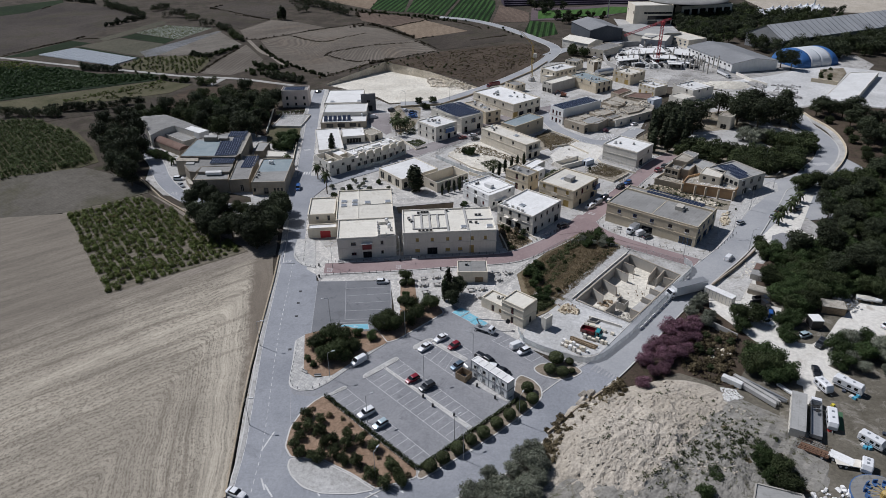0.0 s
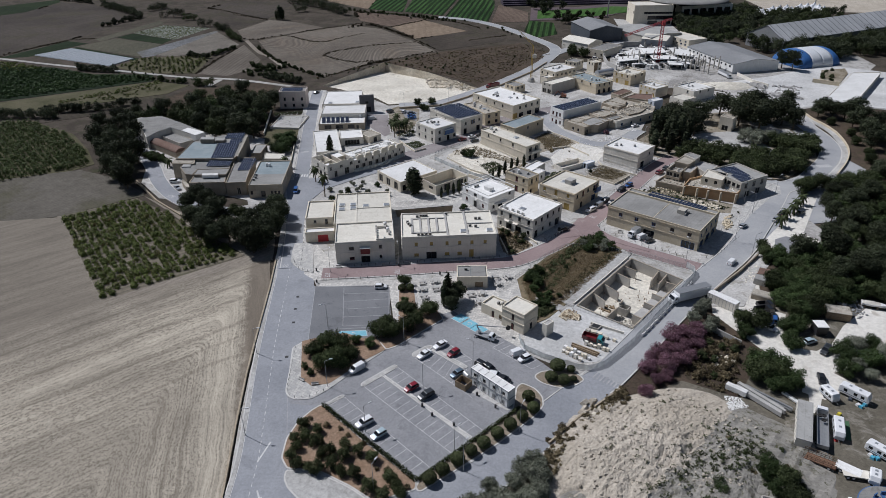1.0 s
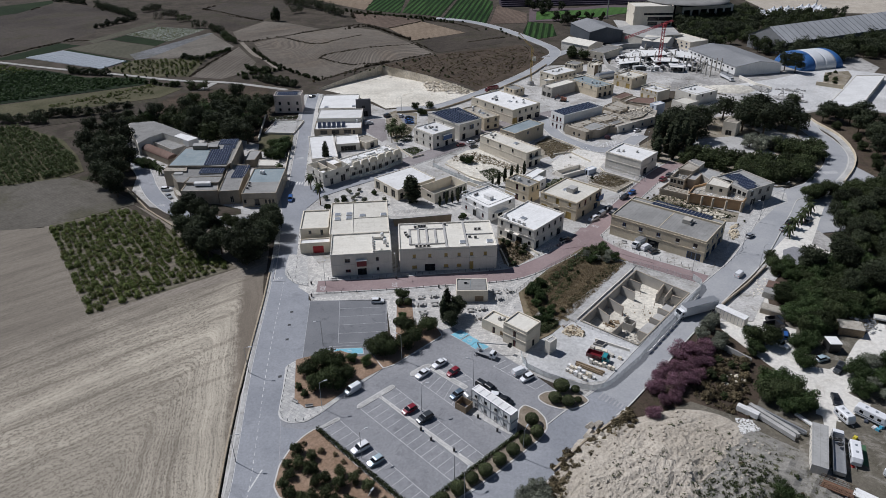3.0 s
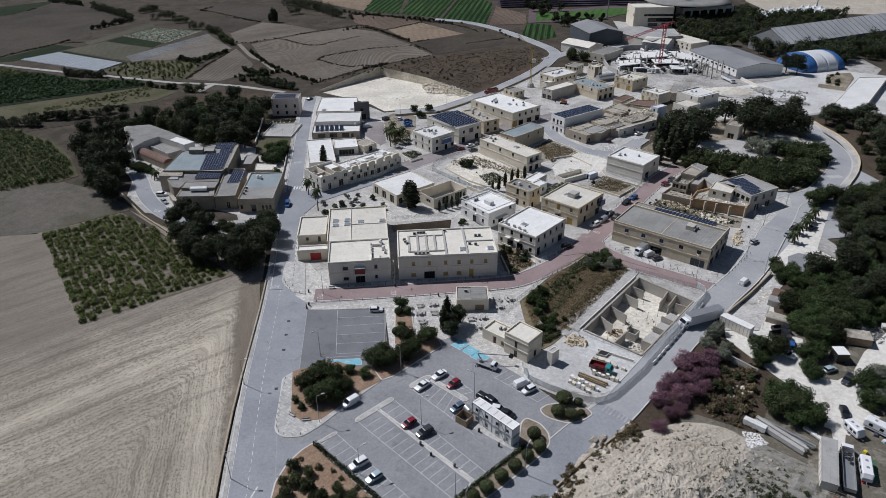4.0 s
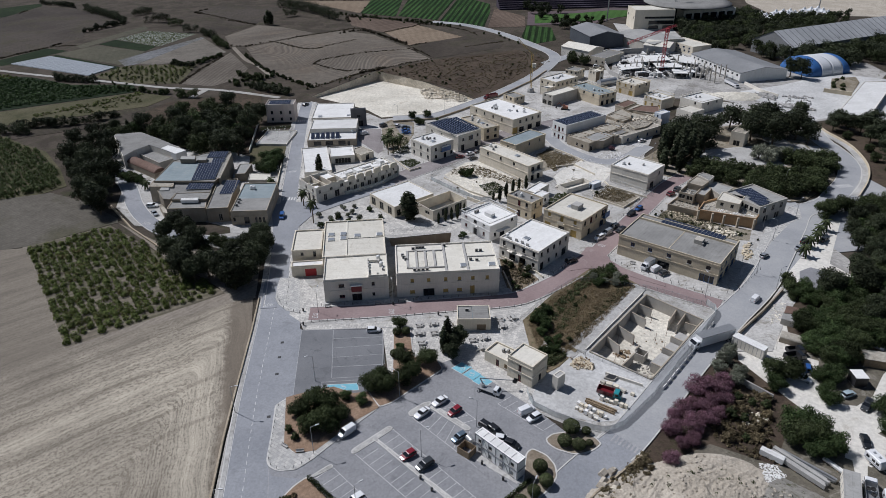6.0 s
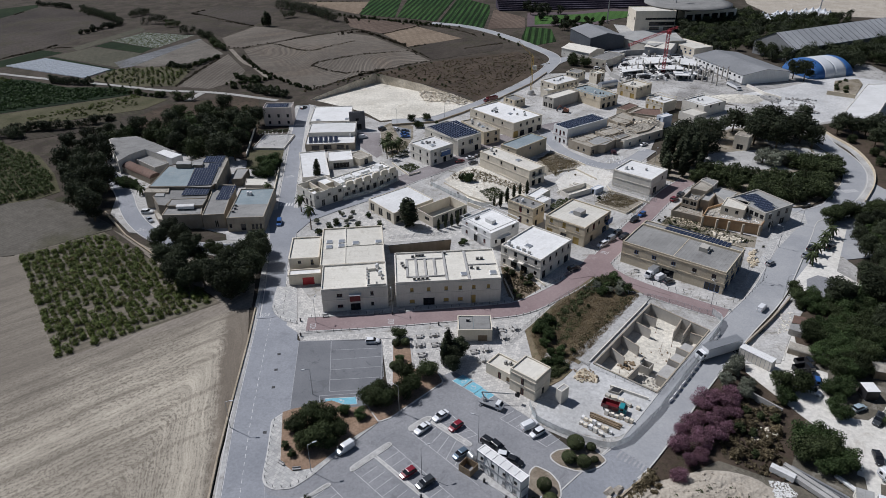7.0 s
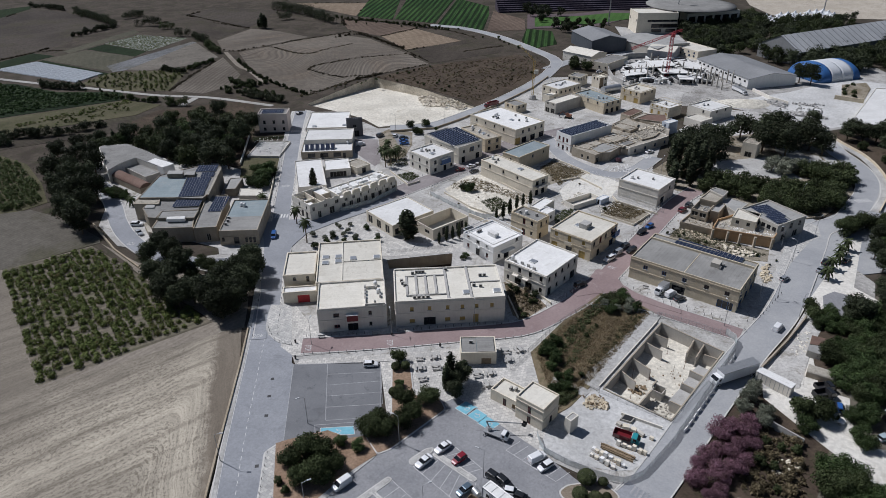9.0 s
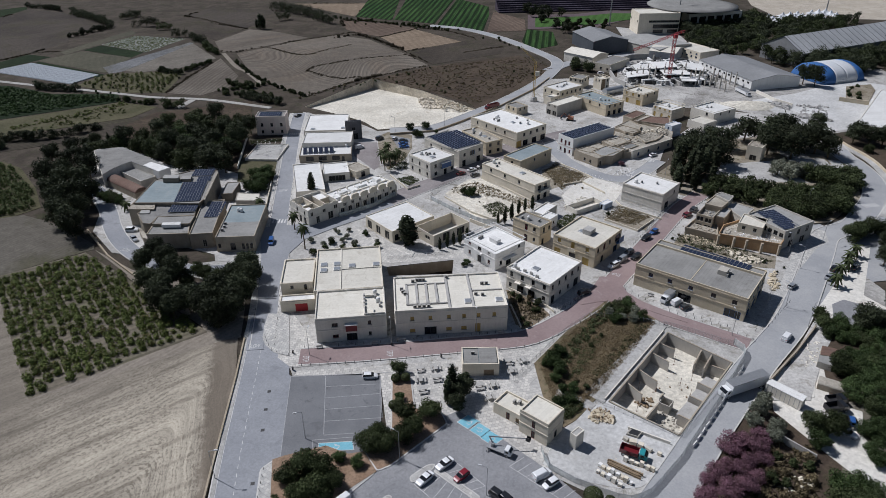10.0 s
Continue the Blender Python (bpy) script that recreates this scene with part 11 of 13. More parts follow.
solo("water_tank", Geo().tube((0, -0.9, 0.9), (0, 0.9, 0.9), 0.75, 0.75, 14).box(-0.5, 0.5, -0.6, 0.6, -0.05, 0.3), GALV, "grey cylindrical water tank in the screen", "tank", pose(5.9, 136.1, 0.3, 0, 0, 30))

# ---- roof equipment ----
AC = thing("air_conditioner", "grey rooftop air-conditioning unit", "air conditioner", group="roof units")
part("case", Geo().box(-0.5, 0.5, -0.22, 0.22, 0.1, 0.9), CONCRETE, AC)
part("fan_grille", Geo().tube((0, -0.225, 0.5), (0, -0.26, 0.5), 0.32, 0.32, 12), BLACK, AC)
part("foot", Geo().box(-0.45, -0.35, -0.25, 0.25, -0.03, 0.1).box(0.35, 0.45, -0.25, 0.25, -0.03, 0.1), GALV, AC)
SKYLIGHT = thing("skylight", "white framed raised roof light", "skylight", group="skylights")
part("kerb_frame", Geo().box(-1.1, 1.1, -1.1, 1.1, -0.03, 0.35, taper=0.1), ROOF_WHITE, SKYLIGHT)
part("pane", Geo().box(-0.9, 0.9, -0.9, 0.9, 0.35, 0.4), CAR_PAINT["silver"], SKYLIGHT)
TANK = thing("roof_tank", "white plastic roof water tank", "tank", group="roof tanks")
part("drum", Geo().lathe([(0.55, 0.2), (0.6, 0.3), (0.6, 1.2), (0.4, 1.45), (0.1, 1.5)], 12), WHITE, TANK)
part("base", Geo().box(-0.6, 0.6, -0.6, 0.6, -0.03, 0.2), CONCRETE, TANK)
_started = set()


def put(o, b, u, v, deck, turn=0.0):
    """A roof unit on a building's deck, from the building's own corner."""
    m = on_roof(b, u, v, deck) @ pose(0, 0, 0, 0, 0, turn)
    if o.name in _started:
        return copy_thing(o, m)
    _started.add(o.name)
    o.matrix_world = m
    return o


def deck_of(b):
    """Height of a building's roof deck over its foot."""
    roofs = [c for c in b.children if c.name.startswith("roof")]
    return max(v.co.z for v in roofs[0].data.vertices)


def scatter_units(b, w, d, items, turn=0):
    for o, fu, fv in items:
        put(o, b, w * fu, d * fv, deck_of(b), turn if o is AC else 0)


scatter_units(A_FRONT, 19.3, 14.1, [(AC, 0.70, 0.35), (AC, 0.70, 0.48), (AC, 0.70, 0.6), (AC, 0.70, 0.72), (AC, 0.92, 0.35), (TANK, 0.9, 0.5), (AC, 0.86, 0.66), (TANK, 0.86, 0.8)], 90)
part("parapet_box", Geo().box(13.4, 19.0, 0.3, 0.5, 7.4, 8.4).box(13.4, 13.6, 0.5, 4.2, 7.4, 8.4).box(15.8, 16.0, 0.5, 3.4, 7.4, 8.2), WALL_PALE, A_FRONT)
part("parapet_box", Geo().box(13.9, 17.0, 9.6, 9.8, 7.4, 8.3), WALL_PALE, A_FRONT)
scatter_units(A_REAR, 20.1, 24.8, [(SKYLIGHT, 0.12, 0.62), (SKYLIGHT, 0.12, 0.48), (SKYLIGHT, 0.32, 0.62), (SKYLIGHT, 0.32, 0.5), (SKYLIGHT, 0.55, 0.55), (SKYLIGHT, 0.92, 0.55)])
_h = deck_of(A_REAR)
part("roof_kerb", Geo().box(7.6, 7.8, 0.3, 24.5, _h, _h + 0.3).box(7.8, 19.8, 11.8, 12.0, _h, _h + 0.3), ROOF_CREAM, A_REAR)
_h = deck_of(B_HALL)
ribs = Geo()
for u in (3.6, 6.4, 9.2, 12.0, 15.2, 21.8):
    ribs.box(u - 0.35, u + 0.35, 3.2 if u < 14 else 0.4, 13.5 if u < 14 else 17.3, _h, _h + 0.4)
ribs.box(3.4, 15.0, 3.0, 3.4, _h, _h + 0.4).box(3.4, 15.0, 13.3, 13.7, _h, _h + 0.4).box(21.8, 31.0, 8.6, 9.0, _h, _h + 0.35)
part("roof_rib", ribs, CONCRETE, B_HALL, "raised grey roof ribs")
for k, u in enumerate((4.0, 7.0, 10.0)):
    part("roof_panel", Geo().box(u, u + 2.2, 3.5, 13.2, _h, _h + 0.12), ROOF_CREAM, B_HALL) if k < 3 else None
scatter_units(B_HALL, 31.3, 17.7, [(AC, 0.08, 0.55), (AC, 0.07, 0.63), (AC, 0.1, 0.48), (AC, 0.22, 0.88), (AC, 0.25, 0.88), (AC, 0.28, 0.88), (AC, 0.18, 0.85), (AC, 0.5, 0.92), (AC, 0.74, 0.38), (AC, 0.8, 0.35), (AC, 0.82, 0.68), (AC, 0.86, 0.68), (SKYLIGHT, 0.66, 0.2), (SKYLIGHT, 0.94, 0.2), (AC, 0.18, 0.1), (AC, 0.22, 0.1), (AC, 0.26, 0.1), (AC, 0.3, 0.1)])
scatter_units(C_HOUSE, 17.9, 15.6, [(AC, 0.08, 0.35), (AC, 0.1, 0.5), (AC, 0.1, 0.65), (AC, 0.08, 0.8), (TANK, 0.12, 0.9), (SKYLIGHT, 0.3, 0.55)], 90)
scatter_units(D_HOUSE, 17.8, 15.8, [(AC, 0.5, 0.5), (AC, 0.55, 0.4), (TANK, 0.6, 0.55), (SKYLIGHT, 0.45, 0.62)])
part("plant_room", Geo().box(7.0, 10.5, 6.0, 9.0, 6.5, 8.6), CONCRETE, D_HOUSE)
scatter_units(E_HOUSE, 13.9, 14.7, [(AC, 0.3, 0.8), (AC, 0.38, 0.8)])
part("stair_box", Geo().box(5.5, 7.5, 5.0, 8.4, 5.3, 6.9), ROOF_WHITE, E_HOUSE)
part("awning", Geo().box(3.0, 9.0, -1.6, 0.0, 3.2, 3.3), ROOF_WHITE, E_HOUSE)
part("balcony", Geo().box(-1.2, 0.0, 6.0, 9.0, 3.6, 3.8).box(-1.2, -1.1, 6.0, 9.0, 3.8, 4.7), WALL_WHITE, E_HOUSE)
scatter_units(F_HOUSE, 6.7, 11.7, [(AC, 0.6, 0.3), (TANK, 0.4, 0.6), (AC, 0.3, 0.8)])
scatter_units(G_SHED, 19.2, 33.3, [(AC, 0.55, 0.3), (AC, 0.48, 0.26), (AC, 0.6, 0.25), (AC, 0.5, 0.34), (TANK, 0.62, 0.33)])
part("plant_room", Geo().box(9.0, 12.0, 9.0, 11.6, 7.3, 8.9), WALL_GREY, G_SHED)
part("raised_rim", Geo().box(15.2, 15.6, 0.4, 33.0, 7.3, 8.1).box(0.3, 19.0, 16.6, 16.8, 7.35, 7.5), WALL_TAN, G_SHED)
scatter_units(H_CUBE, 14.5, 16.7, [(TANK, 0.3, 0.8), (AC, 0.4, 0.7), (AC, 0.6, 0.4)])
scatter_units(I_HALL, 9.1, 29.8, [(SKYLIGHT, 0.6, 0.4), (AC, 0.3, 0.8), (AC, 0.6, 0.85), (TANK, 0.5, 0.92)])
scatter_units(K_HALL, 20.0, 31.7, [(AC, 0.3, 0.6), (AC, 0.35, 0.6), (AC, 0.3, 0.68), (TANK, 0.4, 0.7), (TANK, 0.5, 0.72), (AC, 0.6, 0.3), (SKYLIGHT, 0.5, 0.4), (AC, 0.8, 0.5), (AC, 0.85, 0.3), (TANK, 0.7, 0.2)])
scatter_units(M_HOUSE, 13.6, 13.9, [(AC, 0.4, 0.6), (AC, 0.5, 0.6), (AC, 0.45, 0.7), (TANK, 0.3, 0.75), (SKYLIGHT, 0.4, 0.35), (AC, 0.6, 0.5)])
scatter_units(N_HOUSE, 9.1, 20.1, [(AC, 0.5, 0.2), (TANK, 0.4, 0.5), (AC, 0.6, 0.6), (AC, 0.3, 0.7), (TANK, 0.5, 0.85), (SKYLIGHT, 0.5, 0.4)])
scatter_units(S_HALL, 19.1, 12.6, [(AC, 0.5, 0.5), (AC, 0.6, 0.6), (SKYLIGHT, 0.4, 0.5), (AC, 0.3, 0.6), (TANK, 0.7, 0.6)])
scatter_units(R_HALL, 13.3, 23.8, [(AC, 0.5, 0.3), (AC, 0.6, 0.25), (TANK, 0.4, 0.4), (AC, 0.5, 0.8)])
scatter_units(T_HOUSE, 14.3, 13.2, [(AC, 0.5, 0.5), (TANK, 0.4, 0.6), (AC, 0.6, 0.7)])
scatter_units(V_HOUSE, 17.6, 14.3, [(TANK, 0.4, 0.7), (AC, 0.5, 0.6)])
scatter_units(U_HOUSE, 10.9, 11.8, [(AC, 0.5, 0.5), (TANK, 0.6, 0.6)])
scatter_units(WB_REAR, 20.3, 25.0, [(SKYLIGHT, 0.2, 0.12), (SKYLIGHT, 0.92, 0.15)])
scatter_units(WB_FRONT, 23.1, 13.1, [(AC, 0.75, 0.85), (AC, 0.82, 0.8), (TANK, 0.9, 0.75)])
scatter_units(LC_RIGHT, 13.2, 25.5, [(TANK, 0.3, 0.8), (TANK, 0.38, 0.78), (AC, 0.1, 0.2), (AC, 0.12, 0.3), (AC, 0.1, 0.4)])
scatter_units(CABIN, 9.4, 5.8, [(AC, 0.3, 0.75)])
scatter_units(HUT_LOW, 5.4, 7.6, [(AC, 0.6, 0.5), (AC, 0.7, 0.35)])
part("balcony_box", Geo().box(8.1, 11.2, -0.9, 0.0, 3.6, 3.8).box(8.1, 11.2, -0.9, -0.8, 3.8, 5.6).box(8.1, 8.2, -0.8, 0, 3.8, 5.6).box(11.1, 11.2, -0.8, 0, 3.8, 5.6), MAROON, A_FRONT, "maroon timber balcony")
part("balcony_roof", Geo().box(7.9, 11.4, -1.1, 0.0, 5.6, 5.8), ROOF_WHITE, A_FRONT)
part("balcony_box", Geo().box(5.6, 11.0, -1.1, 0.0, 3.5, 3.7).box(5.6, 11.0, -1.1, -1.0, 3.7, 5.7), BLUE, M_HOUSE, "blue glazed balcony")
part("balcony_roof", Geo().box(5.4, 11.2, -1.3, 0.0, 5.7, 5.9), ROOF_WHITE, M_HOUSE)
part("balcony", Geo().box(-1.1, 0.0, 6.2, 8.2, 3.8, 4.0).box(-1.1, 0.0, 10.0, 12.0, 3.8, 4.0), WALL_PALE, C_HOUSE)
part("balcony", Geo().box(-1.0, 0.0, 7.0, 9.5, 3.7, 3.9).box(-1.0, -0.92, 7.0, 9.5, 3.9, 4.8), WALL_CREAM, D_HOUSE)
part("balcony", Geo().box(14.0, 17.4, -1.3, 0.0, 3.4, 3.6).box(14.0, 17.4, -1.3, -1.2, 3.6, 5.6), BLUE, D_HOUSE)
part("balcony", Geo().box(2.0, 8.5, -1.6, 0.0, 3.4, 3.6).box(2.0, 8.5, -1.6, -1.5, 3.6, 4.5), WALL_PALE, I_HALL)
# arched parapets of the arcade
for i in range(6):
    g = Geo()
    x = 1.8 + i * 4.3
    arc = [(x + 0.9 - 0.9 * math.cos(k * 0.5236), 6.1 + 0.9 * math.sin(k * 0.5236)) for k in range(4)] + [(x + 2.6 + 0.9 * math.sin(k * 0.5236), 6.1 + 0.9 * math.cos(k * 0.5236)) for k in range(4)]
    ring = [(x, 4.8)] + arc + [(x + 3.5, 4.8)]
    loft(g, [[(a, -0.06, b - 0.12 * (i % 3)) for a, b in ring], [(a, 0.75, b - 0.12 * (i % 3)) for a, b in ring]])
    part("arched_parapet", g, WALL_CREAM, ARCADE)
for u, v, a, b, z in ((0.6, 3.0, 3.2, 2.2, 0.9), (5.0, 6.2, 4.0, 2.6, 0.6), (9.2, 4.0, 2.2, 3.4, 1.1), (13.6, 7.0, 5.0, 2.0, 0.5), (18.0, 3.2, 3.6, 1.8, 0.8), (22.6, 6.4, 2.6, 3.6, 1.0)):
    part("roof_hump", Geo().box(u, u + a, v, v + b, 4.6, 4.9 + z, taper=0.35), ROOF_WHITE, ARCADE)

PANEL = Geo().box(0, 1.0, 0, 1.65, 0, 0.03).box(0.05, 0.95, 0.05, 1.6, 0.03, 0.036, 1).mesh("panel", [FRAME_GREY, SOLAR])


def solar_on(m, cols, rows, tilt, pitch_v, label, wide=1.08, long=1.0, gaps=()):
    """Rows of framed panels on rails; gaps: (column, row) left empty."""
    t = thing("solar_array", label, "solar panels", m, "solar arrays")
    for j in range(rows):
        y = j * pitch_v
        g = Geo()
        g.box(0, cols * wide, y + 0.2, y + 0.28, -0.02, 0.2).box(0, cols * wide, y + 1.3 * long, y + 1.3 * long + 0.08, -0.02, 0.2 + math.tan(radians(tilt)) * 1.1 * long)
        part("rail", g, GALV, t)
        for i in range(cols):
            if (i, j) not in gaps:
                part("panel", PANEL, None, t, m=Matrix.Translation((i * wide, y, 0.2)) @ Matrix.Rotation(radians(tilt), 4, "X") @ Matrix.Diagonal((wide / 1.08, long, 1, 1)))


def solar(b, u0, v0, cols, rows, tilt=8.0, pitch_v=1.72, deck=None, turn=0.0, label="array of dark blue solar panels on the roof"):
    d = deck_of(b) if deck is None else deck
    solar_on(on_roof(b, u0, v0, d) @ pose(0, 0, 0, 0, 0, turn), cols, rows, tilt, pitch_v, label)


def solar_quad(near, right, far, z, cols, rows, tilt, label, gaps=()):
    """An array laid from its near corner, towards its right and far corners."""
    u, v = Vector(right) - Vector(near), Vector(far) - Vector(near)
    pv = v.length / rows
    solar_on(pose(*near, z, 0, 0, math.degrees(math.atan2(u.y, u.x))), cols, rows, tilt, pv, label, u.length / cols, min(1.2, pv * 0.92 / 1.65), gaps)


solar(O_HALL, 0.8, 0.8, 23, 4, 6, 1.98)
solar(STREET_HOUSE, 1.5, 2.0, 10, 3, 8, 1.75)
for i in range(6):
    solar_on(on_roof(WB_FRONT, 1.6 + i * 2.35, 2.2, deck_of(WB_FRONT)), 1, 1, 28, 4.4, "large tilted solar panel", 1.75, 2.4)

# ---- distant works and stadium ----


def gable_shed(name, label, x, y, ang, w, d, h, wall, roof, rise, along_v=True, base=0.0, category="shed"):
    """A pitched-roof shed from its near corner; the ridge runs along its depth or its width."""
    t = thing(name, label, category, pose(x, y, base, 0, 0, ang))
    g = Geo().box(0, w, 0, d, -0.3, h)
    r = Geo()
    o = 0.4
    if along_v:
        for y0 in (0.0, d):
            g.face([(0, y0, h), (w, y0, h), (w / 2, y0, h + rise)])
        for xa, xb in ((-o, w / 2), (w + o, w / 2)):
            za = h - rise * 2 * o / w
            r.face([(xa, -o, za), (xb, -o, h + rise), (xb, d + o, h + rise), (xa, d + o, za)])
            r.face([(xa, -o, za - 0.25), (xb, -o, h + rise - 0.25), (xb, -o, h + rise), (xa, -o, za)])
    else:
        for x0 in (0.0, w):
            g.face([(x0, 0, h), (x0, d, h), (x0, d / 2, h + rise)])
        for ya, yb in ((-o, d / 2), (d + o, d / 2)):
            za = h - rise * 2 * o / d
            r.face([(-o, ya, za), (w + o, ya, za), (w + o, yb, h + rise), (-o, yb, h + rise)])
            r.face([(-o, ya, za - 0.25), (w + o, ya, za - 0.25), (w + o, ya, za), (-o, ya, za)])
    part("wall", g, wall, t)
    part("roof", r, roof, t)
    return t


CLAD_GREY = surface("grey_sheet_roof", (0.20, 0.205, 0.21), (0.25, 0.255, 0.26), 0.05, 0.8, 0.6, 0.3, 0.1, 0.02)
CLAD_PALE = surface("pale_sheet_roof", (0.33, 0.34, 0.35), (0.41, 0.42, 0.43), 0.04, 0.5, 0.55, 0.35, 0.1, 0.02, stain=(0.28, 0.285, 0.29))
CLAD_DARK = surface("dark_blue_grey_cladding", (0.07, 0.08, 0.095), (0.10, 0.11, 0.125), 0.05, 0.8, 0.6, 0.3, 0.1, 0.02)
DOME_BLUE = paint("blue_membrane", (0.03, 0.12, 0.33), 0.65, dirt=0.2)
DOME_WHITE = paint("white_membrane", (0.66, 0.68, 0.70), 0.4, dirt=0.2)
TURF = ploughed("striped_playing_turf", (0.05, 0.11, 0.03), (0.065, 0.13, 0.035), 20, 6.0, 0.3, 0.2)
TRACK_RED = surface("dark_running_track", (0.09, 0.07, 0.075), (0.12, 0.09, 0.095), 0.05, 0.8)
SEATS = surface("dark_tiered_seats", (0.035, 0.03, 0.045), (0.07, 0.055, 0.075), 0.1, 0.6)
CRANE_RED = paint("red_crane_steel", (0.35, 0.04, 0.05), 0.5)
DIGGER = paint("faded_orange_paint", (0.30, 0.13, 0.08), 0.6)
CRANE_YELLOW = paint("yellow_crane_steel", (0.42, 0.30, 0.10), 0.5)

gable_shed("dark_shed", "large dark shed with a shallow grey roof", 112.99, 523.39, 12.3, 26.6, 36.6, 9.0, CLAD_DARK, CLAD_GREY, 3.0)
gable_shed("white_shed", "white shed with a pale pitched roof", 105.47, 489.91, 41.6, 17.0, 23.8, 6.0, WALL_PALE, ROOF_CREAM, 2.0)
LONG_SHED = gable_shed("long_grey_shed", "long white-walled shed with a grey roof", 185.64, 429.53, 13.6, 33.5, 52.9, 6.0, WALL_WHITE, CLAD_GREY, 2.5)
HANGAR = gable_shed("hangar", "huge hangar with a ribbed pale roof", 240.53, 481.86, 25.3, 140.5, 32.3, 9.0, CLAD_GREY, CLAD_PALE, 8.0, False)
rib = Geo()
rib.face([(-0.25, -0.5, 9.0), (0.25, -0.5, 9.0), (0.25, 16.1, 17.15), (-0.25, 16.1, 17.15)])
rib.face([(-0.25, -0.5, 8.7), (-0.25, -0.5, 9.0), (-0.25, 16.1, 17.15), (-0.25, 16.1, 16.9)])
rib.face([(0.25, -0.5, 9.0), (0.25, -0.5, 8.7), (0.25, 16.1, 16.9), (0.25, 16.1, 17.15)])
rib = rib.mesh("roof_rib", CLAD_GREY)
for i in range(24):
    part("roof_rib", rib, None, HANGAR, m=Matrix.Translation((2.0 + i * 5.9, 0, 0)))
pane = Geo().box(-0.08, 0.05, -0.8, 0.8, 0, 1.1).mesh("window", GLASS)
for i in range(11):
    part("window", pane, None, LONG_SHED, m=Matrix.Translation((0, 3.0 + i * 4.6, 3.6)))
part("wall_band", Geo().box(-0.14, 0.0, 0.0, 52.9, 0.0, 1.1), CLAD_GREY, LONG_SHED)
gable_shed("vault_shed", "pale shed with a wavy roof", 163.44, 498.80, 57.4, 19.9, 17.8, 6.0, CLAD_PALE, ROOF_CREAM, 2.0)
gable_shed("cream_shed", "long cream shed behind the crane", 154.47, 505.77, 30.2, 32.1, 40.9, 7.0, WALL_GREY, ROOF_ASH, 1.5)
building("works_office", "low cream works offices with blue windows", 180.76, 500.05, 23.8, 16.9, 28.9, 6.0, WALL_CREAM, ROOF_CREAM, row("v", 1.5, 6, 1.6, 1.2, "blue") + row("v", 3.8, 5, 1.6, 1.0, "blue"), 0.4, base=0.0)
building("works_block", "grey roofed block beside the curved wall", 112.95, 473.85, 45.5, 24.9, 12.6, 5.0, WALL_CREAM, ROOF_GREY, row("v", 1.5, 3, 1.4, 1.2, "dark"), 0.4, base=0.0)
outline_hall("ramp_hall", "long low hall with a bright white roof", [(208.8, 360.2), (255.2, 417.2), (273.1, 417.5), (219.5, 350.8)], 3.0, WALL_PALE, ROOF_WHITE, rim=0.3)
building("stadium_block", "tall cream stadium building with window rows", 162.66, 588.25, 0.9, 32.6, 22.0, 16.0, WALL_CREAM, ROOF_CREAM, row("u", 9.0, 8, 3.0, 1.6, "dark", 0.3, 0.95) + row("u", 4.5, 3, 9.0, 3.0, "dark", 0.5, 0.9) + row("u", 1.0, 2, 8.0, 2.6, "dark", 0.5, 0.85) + row("v", 9.0, 2, 1.6, 1.8, "dark"), 0.6, base=0.0)
building("stadium_wing", "glazed stadium wing under the round roof", 206.23, 599.42, 15.7, 50.2, 14.4, 13.0, WALL_PALE, ROOF_GREY, row("u", 6.0, 6, 6.0, 4.5, "dark", 0.1, 0.9) + row("u", 0.5, 5, 5.0, 3.0, "dark", 0.1, 0.9), 0.6, base=0.0)
s = thing("stadium_canopy", "round pale saucer roof over the stadium", "roof", pose(215.6, 622.1, 0))
part("saucer", Geo().lathe([(6, 13.5), (30, 15.0), (36, 16.0), (36, 16.6), (28, 17.4), (10, 18.0), (1, 18.1)], 36), ROOF_GREY, s, smooth=True)
part("drum", Geo().lathe([(18, 0), (18, 16)], 24), GLASS, s)
patch("running_track", [(87.3, 675.4), (130.7, 677.7), (169.2, 695.5), (191.6, 683.9), (179.9, 657.9), (137.9, 618.7), (78.8, 611.9)], 0.3, TRACK_RED, "dark running track round the pitch", "track")
patch("playing_field", [(91.8, 659.7), (132.8, 665.5), (165.2, 679.3), (184.0, 676.9), (173.6, 649.1), (138.2, 629.1), (86.1, 619.6)], 0.33, TURF, "striped green playing field", "field")
st = thing("grandstand", "dark tiered grandstand beside the track", "grandstand", pose(137.2, 687.3, 0, 0, 0, 4))
for i in range(7):
    part("tier", Geo().box(-75, 75, 4 + i * 3.0, 7 + i * 3.0, -0.2, 1.5 + i * 1.4), SEATS, st)
for i, (x, y) in enumerate([(149.0, 623.2), (203.1, 614.9), (352.1, 661.8)]):
    q = thing("floodlight_mast", "tall grey floodlight mast", "mast", pose(x, y, 0), "floodlight masts")
    part("mast", Geo().tube((0, 0, 0), (0, 0, 34), 0.6, 0.3, 8), GALV, q)
    part("lamp_frame", Geo().box(-2.5, 2.5, -0.3, 0.3, 32, 35), ALU, q)
